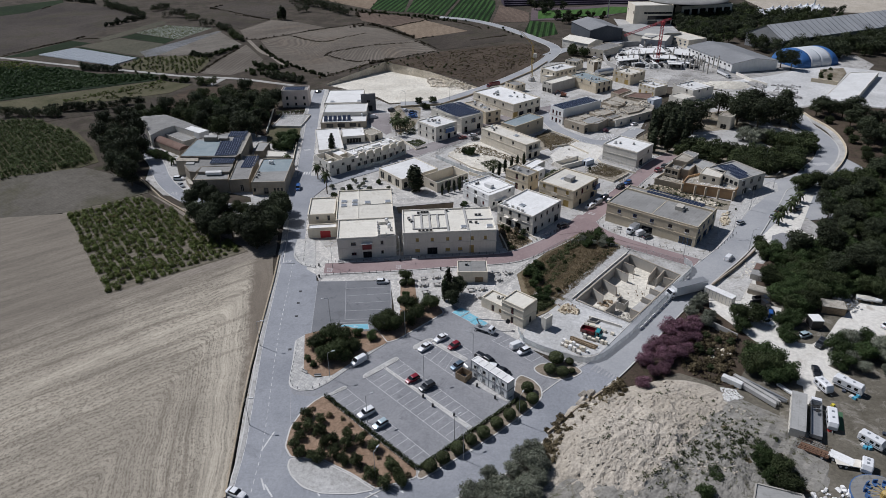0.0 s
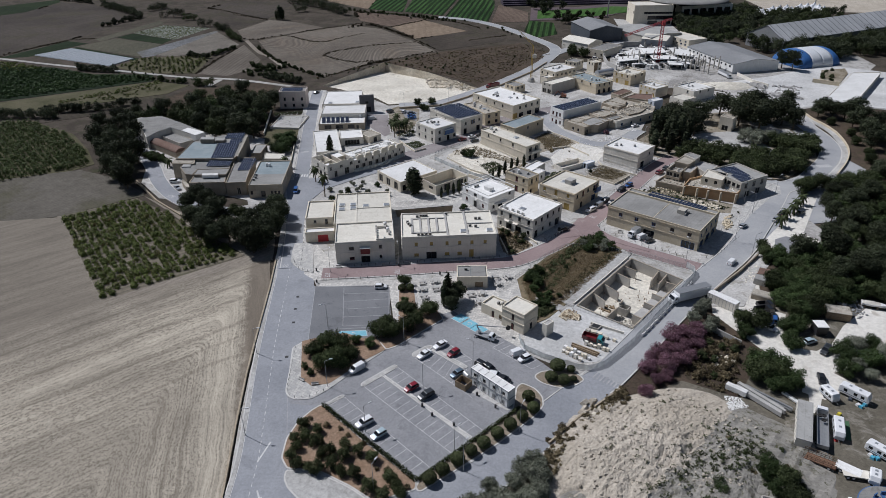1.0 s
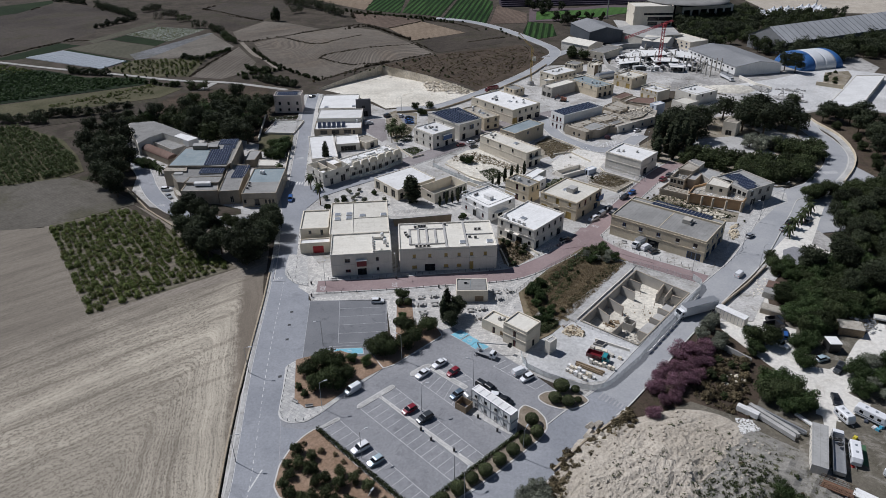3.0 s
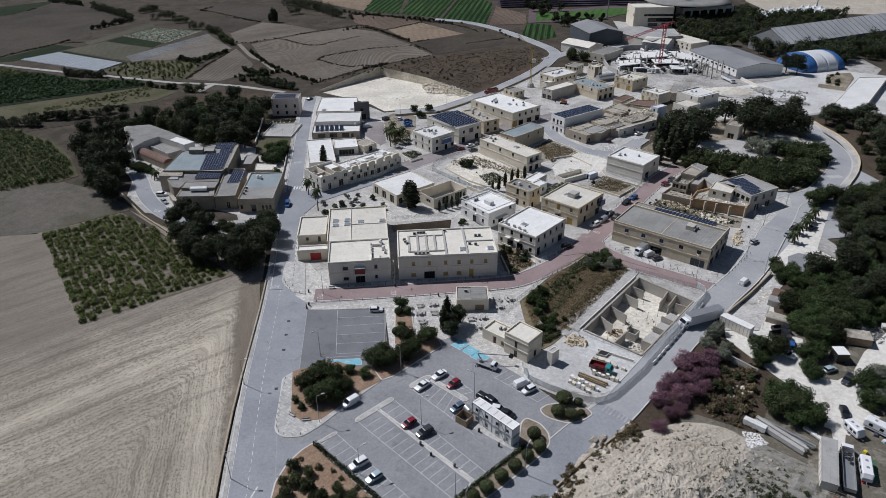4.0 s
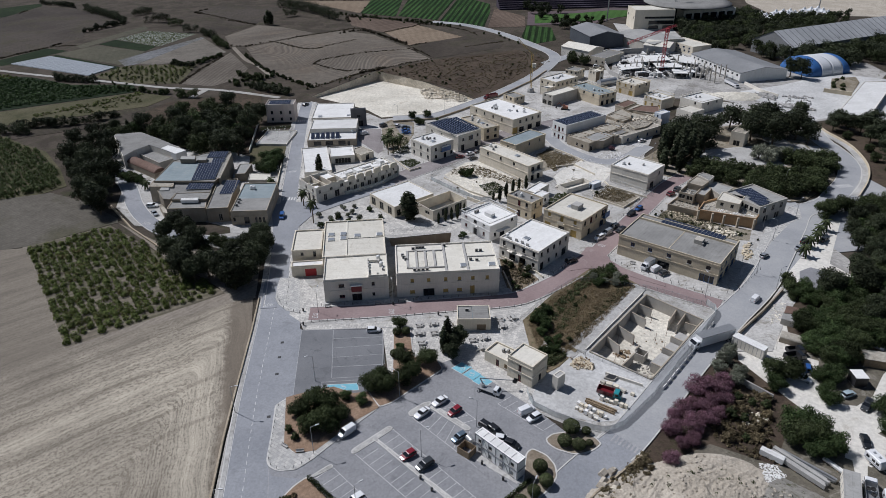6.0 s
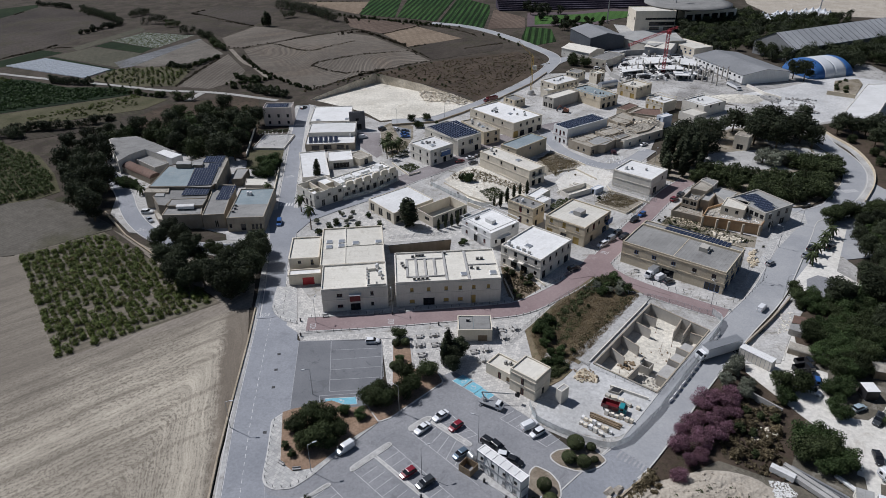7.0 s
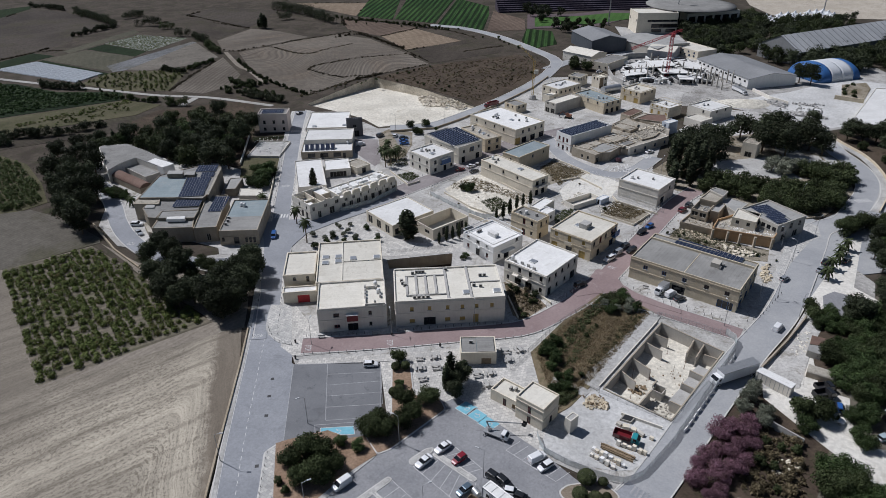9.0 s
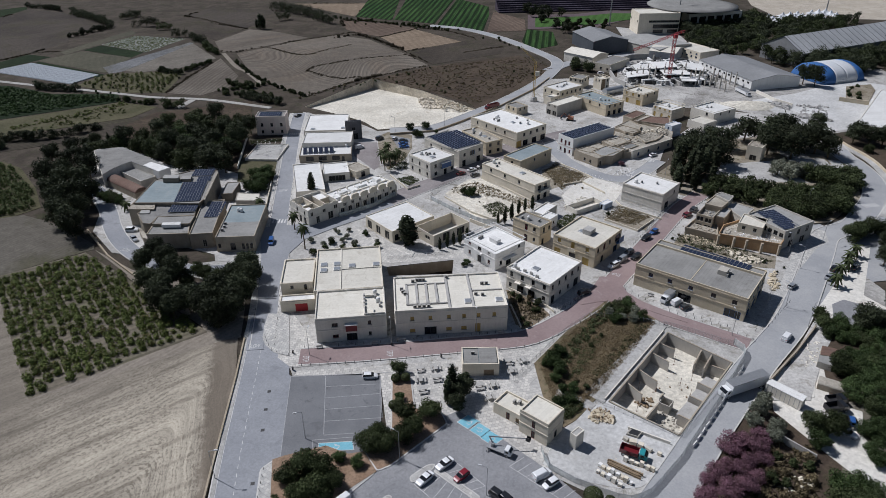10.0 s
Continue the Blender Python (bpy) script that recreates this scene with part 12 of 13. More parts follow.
for i in range(3):
    for j in range(9):
        if (i * 9 + j) % 4 == 3:
            continue
        a, b = Vector((289.3, 620.4)), Vector((349.9, 640.9))
        p = a.lerp(b, j / 8) + Vector((0, 9.0 * i))
        q = thing("tent", "white peaked event tent", "tent", pose(p.x, p.y, 0, 0, 0, 8), "white tents")
        part("canopy", loft(Geo(), [[(-3.6, -3.6, 2.6), (3.6, -3.6, 2.6), (3.6, 3.6, 2.6), (-3.6, 3.6, 2.6)], [(-1.2, -1.2, 4.0), (1.2, -1.2, 4.0), (1.2, 1.2, 4.0), (-1.2, 1.2, 4.0)], [(-0.1, -0.1, 6.0), (0.1, -0.1, 6.0), (0.1, 0.1, 6.0), (-0.1, 0.1, 6.0)]]), DOME_WHITE, q)
        f = Geo()
        for sx, sy in ((-3.5, -3.5), (3.5, -3.5), (-3.5, 3.5), (3.5, 3.5)):
            f.tube((sx, sy, -0.1), (sx, sy, 2.6), 0.08, 0.08, 5)
        part("frame", f, ALU, q)

# air dome
x, y, a, w, d, h = 233.41, 438.39, 17.8, 35.1, 28.4, 0.0
dome = thing("air_dome", "blue and white striped inflatable sports dome", "dome", pose(x, y, 0.05, 0, 0, a))
for k, (f0, f1, m) in enumerate(((0.0, 0.28, DOME_BLUE), (0.28, 0.52, DOME_WHITE), (0.52, 0.76, DOME_WHITE), (0.76, 1.0, DOME_BLUE))):
    g = Geo()
    ringset = []
    for s in range(7):
        f = f0 + (f1 - f0) * s / 6
        e = min(1.0, math.sqrt(max(0.02, 1 - max(0.0, 1 - min(f, 1 - f) / 0.16) ** 2)))
        hh = 9.5 * e
        ringset.append([(w * f, d / 2 - d / 2 * math.cos(3.1416 * i / 14) * (0.75 + 0.25 * e), hh * max(0.0, math.sin(3.1416 * i / 14)) ** 0.8) for i in range(15)])
    loft(g, ringset, 0, True)
    part("membrane", g, m, dome, smooth=True)

# large building site
for i, (x, y) in enumerate([(121.6, 454.7), (125.9, 457.4), (129.4, 456.1), (132.0, 451.4), (131.5, 468.9), (136.2, 468.7), (137.8, 458.0), (143.2, 457.7), (150.0, 462.1), (151.7, 450.5), (156.0, 447.5), (160.3, 444.5), (163.1, 441.7), (165.1, 438.9), (167.7, 437.7), (169.4, 434.4), (170.3, 429.2), (162.0, 455.7), (166.2, 454.3), (169.6, 446.8), (173.6, 449.4), (177.1, 446.5), (179.0, 443.6), (179.9, 438.2), (149.1, 474.2), (156.5, 476.9), (159.8, 467.6), (144.9, 487.1), (151.3, 492.1), (157.9, 491.7)]):
    q = thing("concrete_column", "bare concrete column on the large site", "column", pose(x, y, 0), "site columns")
    part("shaft", Geo().box(-0.35, 0.35, -0.35, 0.35, -0.2, 5.0 + (i % 4)), WALL_GREY, q)
    part("starter_bars", Geo().tube((0.2, 0.2, 4.9 + (i % 4)), (0.2, 0.2, 6.2 + (i % 4)), 0.08, 0.08, 4).tube((-0.2, -0.2, 4.9 + (i % 4)), (-0.2, -0.2, 6.2 + (i % 4)), 0.08, 0.08, 4), RUST, q)
for pts, z in (([(119.9, 460.2), (134.7, 465.5), (133.6, 453.6), (117.3, 447.5)], 4.0), ([(128.4, 477.1), (142.4, 480.9), (142.2, 468.2), (127.7, 465.8)], 4.0), ([(140.5, 480.2), (155.9, 482.8), (155.1, 468.0), (139.0, 464.4)], 5.0), ([(142.5, 465.1), (157.6, 463.2), (160.1, 452.3), (141.9, 453.2)], 4.0), ([(161.2, 483.3), (171.7, 476.2), (169.8, 457.7), (159.6, 464.3)], 4.5), ([(150.5, 450.8), (159.2, 449.2), (157.2, 439.3), (148.7, 440.8)], 3.5)):
    q = thing("concrete_deck", "pale unfinished floor deck on props", "deck", pose(0, 0, 0), "site decks")
    part("slab", Geo().prism(pts, z - 0.4, z, base=True), ROOF_WHITE, q)
    c = sum((Vector(p) for p in pts), Vector((0, 0))) / 4
    for p in pts:
        e = Vector(p).lerp(c, 0.12)
        part("prop", Geo().box(e.x - 0.3, e.x + 0.3, e.y - 0.3, e.y + 0.3, -0.2, z - 0.4), CONCRETE, q)


def lattice(g, p, q, w, step):
    """A square lattice boom between two points."""
    p, q = Vector(p), Vector(q)
    k = (q - p).to_track_quat("Z", "Y")
    c = [k @ Vector((sx * w / 2, sy * w / 2, 0)) for sx, sy in ((-1, -1), (1, -1), (1, 1), (-1, 1))]
    for o in c:
        g.tube(p + o, q + o, w * 0.09, w * 0.09, 4)
    n = max(2, int((q - p).length / step))
    for i in range(n):
        a, b = p.lerp(q, i / n), p.lerp(q, (i + 1) / n)
        for j in range(4):
            g.tube(a + c[j], b + c[(j + 1) % 4], w * 0.06, w * 0.06, 4)
    return g


bx, by = (145.5, 455.1)
crane = thing("tower_crane", "red lattice tower crane on the large site", "crane", pose(bx, by, 0))
part("base", Geo().box(-2.5, 2.5, -2.5, 2.5, -0.2, 1.2), CONCRETE, crane)
part("mast", lattice(Geo(), (0, 0, 1), (0, 0, 27), 1.6, 2.0), CRANE_RED, crane)
part("jib", lattice(Geo(), (2, 1, 28), (-26, -6, 20), 1.1, 1.6), CRANE_RED, crane)
part("counter_jib", lattice(Geo(), (0, 0, 28), (6, 2, 29), 1.0, 1.5), CRANE_RED, crane)
part("operator_cab", Geo().box(-1.0, 1.0, -2.0, -0.6, 25.5, 27.8), CRANE_RED, crane)
bx, by = (55.8, 414.4)
crane = thing("tower_crane", "slim yellow self-erecting crane between houses", "crane", pose(bx, by, 0.2))
part("base", Geo().lathe([(2.2, -0.1), (2.2, 1.0), (1.6, 2.4)], 10), CONCRETE, crane)
part("mast", lattice(Geo(), (0, 0, 2), (0, 0, 22), 0.9, 1.3), CRANE_YELLOW, crane)
part("jib", lattice(Geo(), (0, 0, 22), (-9, -2, 31), 0.7, 1.2), CRANE_YELLOW, crane)
part("operator_cab", Geo().box(0.3, 2.4, -0.9, 0.9, 14.5, 16.6), ROOF_CREAM, crane)
tk = thing("storage_tank", "long pale horizontal storage tank", "tank", pose(0, 0, 0))
a, b = Vector((98.1, 423.4)), Vector((109.3, 429.5))
part("shell", Geo().tube((*a, 2.4), (*b, 2.4), 2.0, 2.0, 16), CAR_PAINT["silver"], tk)
for f in (0.2, 0.8):
    p = a.lerp(b, f)
    part("saddle", Geo().box(p.x - 0.5, p.x + 0.5, p.y - 1.5, p.y + 1.5, -0.1, 1.2), CONCRETE, tk)
dg = thing("excavator", "orange tracked excavator at rest", "excavator", pose(70.0, 380.1, 0.2, 0, 0, 160))
part("track", Geo().box(-1.8, 1.8, -1.3, -0.7, 0, 0.8, taper=0.1), RUBBER, dg)
part("track", Geo().box(-1.8, 1.8, 0.7, 1.3, 0, 0.8, taper=0.1), RUBBER, dg)
part("house", Geo().box(-1.8, 1.0, -1.2, 1.2, 0.9, 2.0, taper=0.1).box(-0.2, 1.0, 0.2, 1.1, 2.0, 3.0, taper=0.1), DIGGER, dg)
part("boom", Geo().tube((0.9, 0, 1.5), (3.2, 0, 3.6), 0.22, 0.18, 6).tube((3.2, 0, 3.6), (4.6, 0, 1.4), 0.18, 0.14, 6), DIGGER, dg)
part("bucket", Geo().box(4.2, 5.0, -0.5, 0.5, 0.6, 1.4, taper=0.15), BLACK, dg)

# white crop covers in the far field
cov = Geo()
a, b, c, d = (Vector(p) for p in [(-293.7, 496.2), (-277.1, 517.5), (-216.5, 483.1), (-224.9, 462.3)])
for i in range(17):
    p, q = a.lerp(b, (i + 0.5) / 17), d.lerp(c, (i + 0.5) / 17)
    k = (q - p).normalized()
    n = Vector((-k.y, k.x)) * 0.72
    nn = 14
    for j in range(nn):
        e, f = p.lerp(q, j / nn), p.lerp(q, (j + 0.92) / nn)
        loft(cov, [[(*(o - n), 0.05), (*(o - n * 0.6), 0.6), (*(o + n * 0.6), 0.6), (*(o + n), 0.05)] for o in (e, f)])
tagged(new("crop_covers", cov.mesh("crop_covers", CLOCHE)), "rows of white fleece crop tunnels", "crop covers", kind="stuff")

# ---- weathered details ----
rubble([(48.4, 287.6), (61.0, 303.8), (72.3, 304.9), (75.8, 294.0), (72.2, 284.0), (63.4, 286.5), (56.5, 286.8), (48.9, 276.6)], 240, 0.05, 0.2, WALL_WHITE, "white building rubble strewn over the cleared plot", 0.25)
rubble([(47.7, 276.4), (57.0, 286.5), (65.2, 281.2), (64.0, 275.8), (57.3, 284.8), (49.7, 275.0)], 90, 0.12, 0.5, WALL_PALE, "broken pale blocks along the sunken court", 0.3)
rubble([(62.3, 273.5), (67.1, 277.3), (72.4, 275.8), (68.9, 270.6), (60.9, 264.6)], 110, 0.08, 0.3, WALL_PALE, "stones at the edge of the weedy garden", 0.3)
rubble([(-9.5, 431.0), (-1.5, 434.0), (7.2, 420.3), (3.0, 411.0), (-6.0, 413.0)], 260, 0.25, 1.3, CLIFF, "broken rock spilled from the cut face", -2.6)
rubble([(2.0, 424.0), (8.0, 420.5), (19.0, 404.5), (14.0, 399.0), (3.0, 405.0)], 150, 0.2, 0.8, CLIFF, "broken rock along the edge of the cut", -0.7)
patch("dome_yard", [(186.0, 431.0), (222.4, 456.8), (236.6, 476.3), (258.0, 482.0), (290.4, 474.2), (288.2, 447.8), (268.7, 424.7), (240.0, 420.0), (212.0, 420.0)], 0.045, SITE_GREY, "pale dusty yard round the sports dome", "ground")
patch("gate_pavement", [(-77.0, 244.8), (-69.1, 245.1), (-61.6, 246.3), (-60.4, 249.9), (-58.0, 241.8), (-63.6, 238.0), (-75.5, 240.1)], 0.3, PALE_PAVING, "pale pavement in front of the gate building", "pavement")
patch("earth_bank", [(231.0, 408.5), (245.8, 435.1), (262.6, 438.5), (258.2, 426.4), (240.8, 403.4), (237.0, 401.0)], 0.5, WEEDY, "brown weedy bank above the works yard", "ground")
wall_run([(226.6, 408.1), (233.0, 403.4), (238.4, 399.3)], 0.6, 2.3, WALL_TAN, "rough retaining wall of the works yard")
wall_run([(187.6, 425.9), (190.3, 408.7), (195.6, 398.6)], 0.5, 1.8, WALL_PALE, "pale block wall across the works yard")
rubble([(191.0, 407.0), (195.0, 398.0), (191.0, 392.0), (183.0, 404.0)], 70, 0.5, 1.4, CONCRETE, "stone blocks stacked along the yard wall", 0.2)
rubble([(188.0, 386.0), (200.0, 381.0), (204.0, 373.0), (193.0, 375.0)], 90, 0.5, 1.6, CONCRETE, "grey slabs stacked in the works yard", 0.2)
wall_run([(38.9, 168.9), (61.8, 196.2)], 0.28, 0.55, WALL_PALE, "low kerb wall beside the basement", 0.15)
BARRIER = thing("road_barrier", "white moulded barrier on the pavement beside the site", "barrier", pose(0, 0, 0), "road barriers")
part("block", Geo().box(-0.95, 0.95, -0.24, 0.24, 0.0, 0.3, taper=0.08).box(-0.95, 0.95, -0.15, 0.15, 0.3, 0.85, taper=0.04), WALL_WHITE, BARRIER)
_line = [Vector(p) for p in ((55.6, 153.4), (66.6, 166.2), (78.4, 181.0))]
for _k, (_p, _a) in enumerate(along(_line, 2.6)):
    _m = pose(_p.x, _p.y, 0.3, 0, 0, math.degrees(math.atan2(12.8, 11.0)) + (_k * 37 % 11) - 5)
    if _k:
        copy_thing(BARRIER, _m)
    else:
        BARRIER.matrix_world = _m
for near, right, far, z, cols, rows in (
        (*[(-98.0, 271.6), (-88.9, 272.6), (-99.3, 289.4)], 7.35, 9, 8), (*[(-95.3, 290.4), (-90.2, 291.0), (-95.8, 295.0)], 7.3, 5, 2), (*[(-99.0, 296.0), (-90.9, 296.4), (-99.8, 302.6)], 7.3, 8, 3),
        (*[(-98.2, 264.6), (-88.4, 265.0), (-98.8, 270.4)], 6.55, 10, 3), (*[(-84.6, 262.0), (-79.2, 262.2), (-85.4, 274.6)], deck_of(LC_MID) + GROUND, 6, 6),
        (*[(7.1, 320.3), (20.4, 328.5), (-4.7, 336.5)], deck_of(L_HALL) + GROUND, 11, 10)):
    solar_quad(near, right, far, z, cols, rows, 8, "rows of dark blue solar panels on an old roof")
solar_quad(*[(113.1, 256.7), (116.8, 243.2), (117.4, 262.4)], deck_of(RUINED_C) + GROUND, 11, 5, 6, "skewed array of blue solar panels", ((9, 4), (10, 4), (8, 4), (4, 0), (5, 0), (10, 3)))


def vault(name, a, b, half, h, rise, wall, roof, label):
    """A long shed under a ribbed barrel roof."""
    a, b = Vector(a), Vector(b)
    w = (b - a).normalized()
    n = Vector((-w.y, w.x))
    t = thing(name, label, "shed", pose(0, 0, 0))
    part("wall", Geo().prism([tuple(a + n * half), tuple(a - n * half), tuple(b - n * half), tuple(b + n * half)], -0.2, h), wall, t)
    count = int((b - a).length / 1.2)
    g = Geo()
    rings = []
    for i in range(count * 2 + 1):
        c, k = a.lerp(b, i / (count * 2)), 1.0 + 0.02 * (i % 2)
        rings.append([(*(c + n * half * k * math.cos(s * 0.2856)), h - 0.02 + rise * k * math.sin(s * 0.2856)) for s in range(12)])
    loft(g, rings)
    part("barrel_roof", g, roof, t)


vault("vaulted_shed", *[(-135.6, 306.0), (-118.7, 292.2)], 2.6, 2.8, 1.6, WALL_BROWN, RUST_ROOF, "long shed under a rusty barrel roof")

# roofs and walls of the joined low houses
for pts, h, roof, label in (
        ([(78.3, 337.4), (84.3, 344.1), (90.8, 339.4), (82.3, 330.6)], 4.4, ROOF_ASH, "raised low house with a grey roof"),
        ([(87.6, 357.1), (96.9, 366.6), (100.7, 358.3), (97.7, 351.6), (90.5, 348.6)], 4.2, ROOF_OLD, "low house with a cracked roof"),
        ([(100.9, 364.1), (108.7, 370.7), (117.6, 368.9), (114.6, 357.6), (107.9, 360.3)], 4.6, RUST_ROOF, "low house with a rust-red roof"),
        ([(62.6, 328.6), (67.7, 332.8), (73.4, 327.6), (68.9, 323.5)], 4.0, ROOF_OLD, "low corner house with a brown roof"),
        ([(69.2, 325.2), (78.0, 332.2), (84.5, 327.5), (77.2, 319.2), (72.1, 319.4)], 4.1, ROOF_ASH, "low house with a patched roof"),
        ([(81.8, 329.3), (89.6, 335.0), (92.0, 331.9), (84.0, 325.7)], 4.0, ROOF_GREY, "low lean-to with a grey roof"),
        ([(94.1, 343.3), (102.7, 350.1), (107.1, 344.4), (102.4, 338.2), (95.9, 334.5)], 4.3, ROOF_OLD, "low house with a collapsed roof edge"),
        ([(95.8, 373.4), (104.5, 381.4), (108.0, 376.7), (99.2, 368.4)], 4.4, RUST_ROOF, "small red-roofed low house")):
    outline_hall("low_house", label, pts, h, WALL_BROWN, roof, rim=0.35)
rubble([(92.4, 341.0), (110.9, 356.7), (111.6, 349.9), (102.3, 337.5), (92.4, 333.3)], 160, 0.12, 0.45, ROOF_OLD, "broken stones and planks on the low roofs", 4.35)
rubble([(75.8, 335.5), (87.5, 347.6), (95.4, 344.1), (82.8, 329.3)], 60, 0.12, 0.4, WALL_BROWN, "loose blocks on the low roofs", 4.35)
rubble([(-37.0, 275.6), (-19.6, 290.4), (-24.6, 296.2), (-42.0, 281.2)], 240, 0.08, 0.34, WALL_WHITE, "white blocks and sacks on the arcade roof", 4.92)
rubble([(102.4, 248.3), (112.8, 250.8), (117.4, 243.7), (113.4, 239.1), (102.8, 245.9)], 120, 0.08, 0.32, WALL_WHITE, "white sacks and junk on the terrace", 3.5)
rubble([(98.2, 249.2), (106.1, 253.9), (106.5, 251.7), (99.3, 247.0)], 60, 0.12, 0.45, WALL_GREY, "planks and junk on the terrace", 3.5)
rubble([(89.1, 254.7), (93.4, 259.3), (99.2, 256.1), (96.5, 249.3)], 70, 0.08, 0.28, WALL_BROWN, "fallen stones in the ruined court", 2.15)
rubble([(93.7, 258.5), (97.1, 263.0), (101.6, 261.3), (97.3, 256.1)], 50, 0.12, 0.4, ROOF_ASH, "broken slab pieces on the ruin", 5.0)
rubble([(50.2, 300.5), (65.9, 312.4), (76.5, 294.8), (69.9, 283.8), (58.0, 288.6), (48.8, 284.5)], 260, 0.05, 0.2, WALL_WHITE, "white stones on the dusty lot", 0.22)
rubble([(46.8, 313.1), (53.2, 320.8), (62.8, 307.4), (50.6, 294.6)], 150, 0.06, 0.25, WALL_TAN, "stones in the weedy plot", 0.25)
rubble([(6.6, 292.8), (16.7, 301.7), (35.3, 280.8), (31.3, 270.7), (15.4, 269.3)], 180, 0.06, 0.22, WALL_CREAM, "stones on the cleared plot", 0.25)
rubble([(-87.1, 333.3), (-87.8, 352.9), (-73.1, 352.3), (-70.8, 334.1)], 110, 0.08, 0.28, WALL_WHITE, "blocks on the walled white yard", 1.0)
rubble([(83.5, 249.0), (88.0, 254.5), (96.8, 247.2), (100.7, 239.1), (96.4, 241.2), (87.0, 247.5)], 160, 0.08, 0.35, WALL_TAN, "rubble and earth below the orange wall", 0.25)
# piers of the orange wall
for a, b in zip([(95.8, 245.5), (100.2, 243.2), (103.8, 241.5), (108.0, 239.2), (113.3, 237.7)], [(95.8, 245.0), (100.2, 242.7), (103.8, 240.9), (107.9, 238.7), (113.3, 237.2)]):
    solo("wall_pier", Geo().prism([(a[0] - 0.35, a[1] - 0.5), (a[0] + 0.35, a[1] - 0.5), (a[0] + 0.35, a[1] + 0.2), (a[0] - 0.35, a[1] + 0.2)], 0.0, 4.1), WALL_BROWN, "square pier of the orange terrace wall", "pier")
# weeds along plots and lanes
for poly, count in (([(46.3, 313.1), (52.2, 321.4), (63.3, 307.4), (50.4, 293.4)], 420), ([(5.8, 296.2), (15.8, 303.0), (38.1, 280.7), (34.7, 276.2), (24.0, 286.5), (5.6, 291.7)], 260), ([(17.0, 279.3), (23.7, 283.3), (28.3, 274.8), (20.6, 269.1)], 160), ([(62.0, 267.7), (69.8, 277.8), (80.1, 268.6), (71.1, 260.7)], 260),
                    ([(42.5, 263.6), (48.0, 270.1), (53.7, 271.9), (43.9, 257.1)], 120), ([(82.2, 249.1), (89.2, 255.9), (97.4, 247.2), (109.9, 233.8), (103.9, 231.6), (87.5, 243.5)], 200), ([(-22.9, 335.1), (-14.5, 339.2), (-12.9, 318.0), (-20.9, 315.7)], 160), ([(-136.3, 295.8), (-135.3, 300.4), (-125.0, 290.9), (-126.9, 288.8)], 120),
                    ([(-90.8, 356.3), (-75.4, 358.9), (-74.1, 354.9), (-88.5, 351.4)], 120), ([(-17.5, 306.7), (-10.7, 310.2), (-7.7, 305.1), (-11.5, 299.2)], 120)):
    tussocks(poly, count * 3, LEAF_DRY if count % 40 else LEAF_WOOD, "dry weeds on the waste plot", 0.12, 0.35)
# scrub and old walls between the fields
lobes = []
for k, (pts, mat, label) in enumerate(FIELDS[:1] + FIELDS[12:20]):
    for a, b in zip(pts, pts[1:] + pts[:1]):
        a, b = Vector(a), Vector(b)
        gap = 2.6
        for i in range(int((b - a).length / gap)):
            p = a.lerp(b, i * gap / (b - a).length)
            if noise.noise(Vector((p.x * 0.018, p.y * 0.018, 4.0 + k))) > 0.2 and p.length < 900:
                s = float(rng.uniform(0.2, 0.8)) * (1.6 if noise.noise(Vector((p.x * 0.01, p.y * 0.01, 9.0))) > 0.25 else 1.0)
                lobes.append((p.x + float(rng.uniform(-0.8, 0.8)), p.y + float(rng.uniform(-0.8, 0.8)), 0.5 * s, 1.3 * s, 1.3 * s, 0.85 * s))
tagged(new("field_scrub", leaf_mesh("field_scrub", lobes, len(lobes) * 40, 0.4, LEAF_BANK, 0.25, 0.2, 17)), "ragged dark scrub along the field edges", "hedge", kind="stuff")
for pts in ([(-129.9, 560.9), (-119.4, 554.8), (-103.2, 538.6), (-89.5, 534.2), (-76.7, 549.1), (-61.5, 564.7)], [(-19.4, 529.3), (-53.9, 518.2), (-82.1, 494.6), (-75.6, 480.4), (-59.5, 468.2), (-49.6, 470.9), (-36.3, 467.4)], [(-109.4, 575.2), (-77.5, 599.7), (-62.0, 607.4), (-42.1, 581.0), (-19.8, 539.1)], [(-40.9, 589.9), (-13.0, 619.8)], [(-159.4, 441.7), (-156.4, 482.0), (-151.7, 514.9)], [(22.6, 533.6), (39.6, 544.5), (53.3, 550.3)],
            [(-74.1, 430.5), (-51.4, 459.2), (-38.0, 471.7), (-3.2, 499.0)], [(-81.3, 667.2), (-38.6, 648.7), (-11.2, 624.7), (16.4, 605.9), (34.8, 577.8)], [(-318.7, 490.9), (-295.0, 544.6), (-273.9, 553.1)], [(-224.4, 691.5), (-154.9, 628.1)]):
    line, lobes = curve_through(pts, 1.5), []
    for p, a in along(line, 1.1):
        s = float(rng.uniform(0.2, 0.75))
        lobes.append((p.x + float(rng.uniform(-0.9, 0.9)), p.y + float(rng.uniform(-0.9, 0.9)), 0.3 * s, 1.5 * s, 1.5 * s, 0.45 * s))
    tagged(new("field_bank", leaf_mesh("field_bank", lobes, len(lobes) * 24, 0.34, LEAF_BANK, 0.25, 0.3, 23)), "weedy dark bank between the furrowed fields", "hedge", kind="stuff")
solar_quad(*[(76.1, 229.0), (92.1, 215.0), (78.5, 232.6)], deck_of(G_SHED) + GROUND, 17, 2, 8, "long double row of blue solar panels")
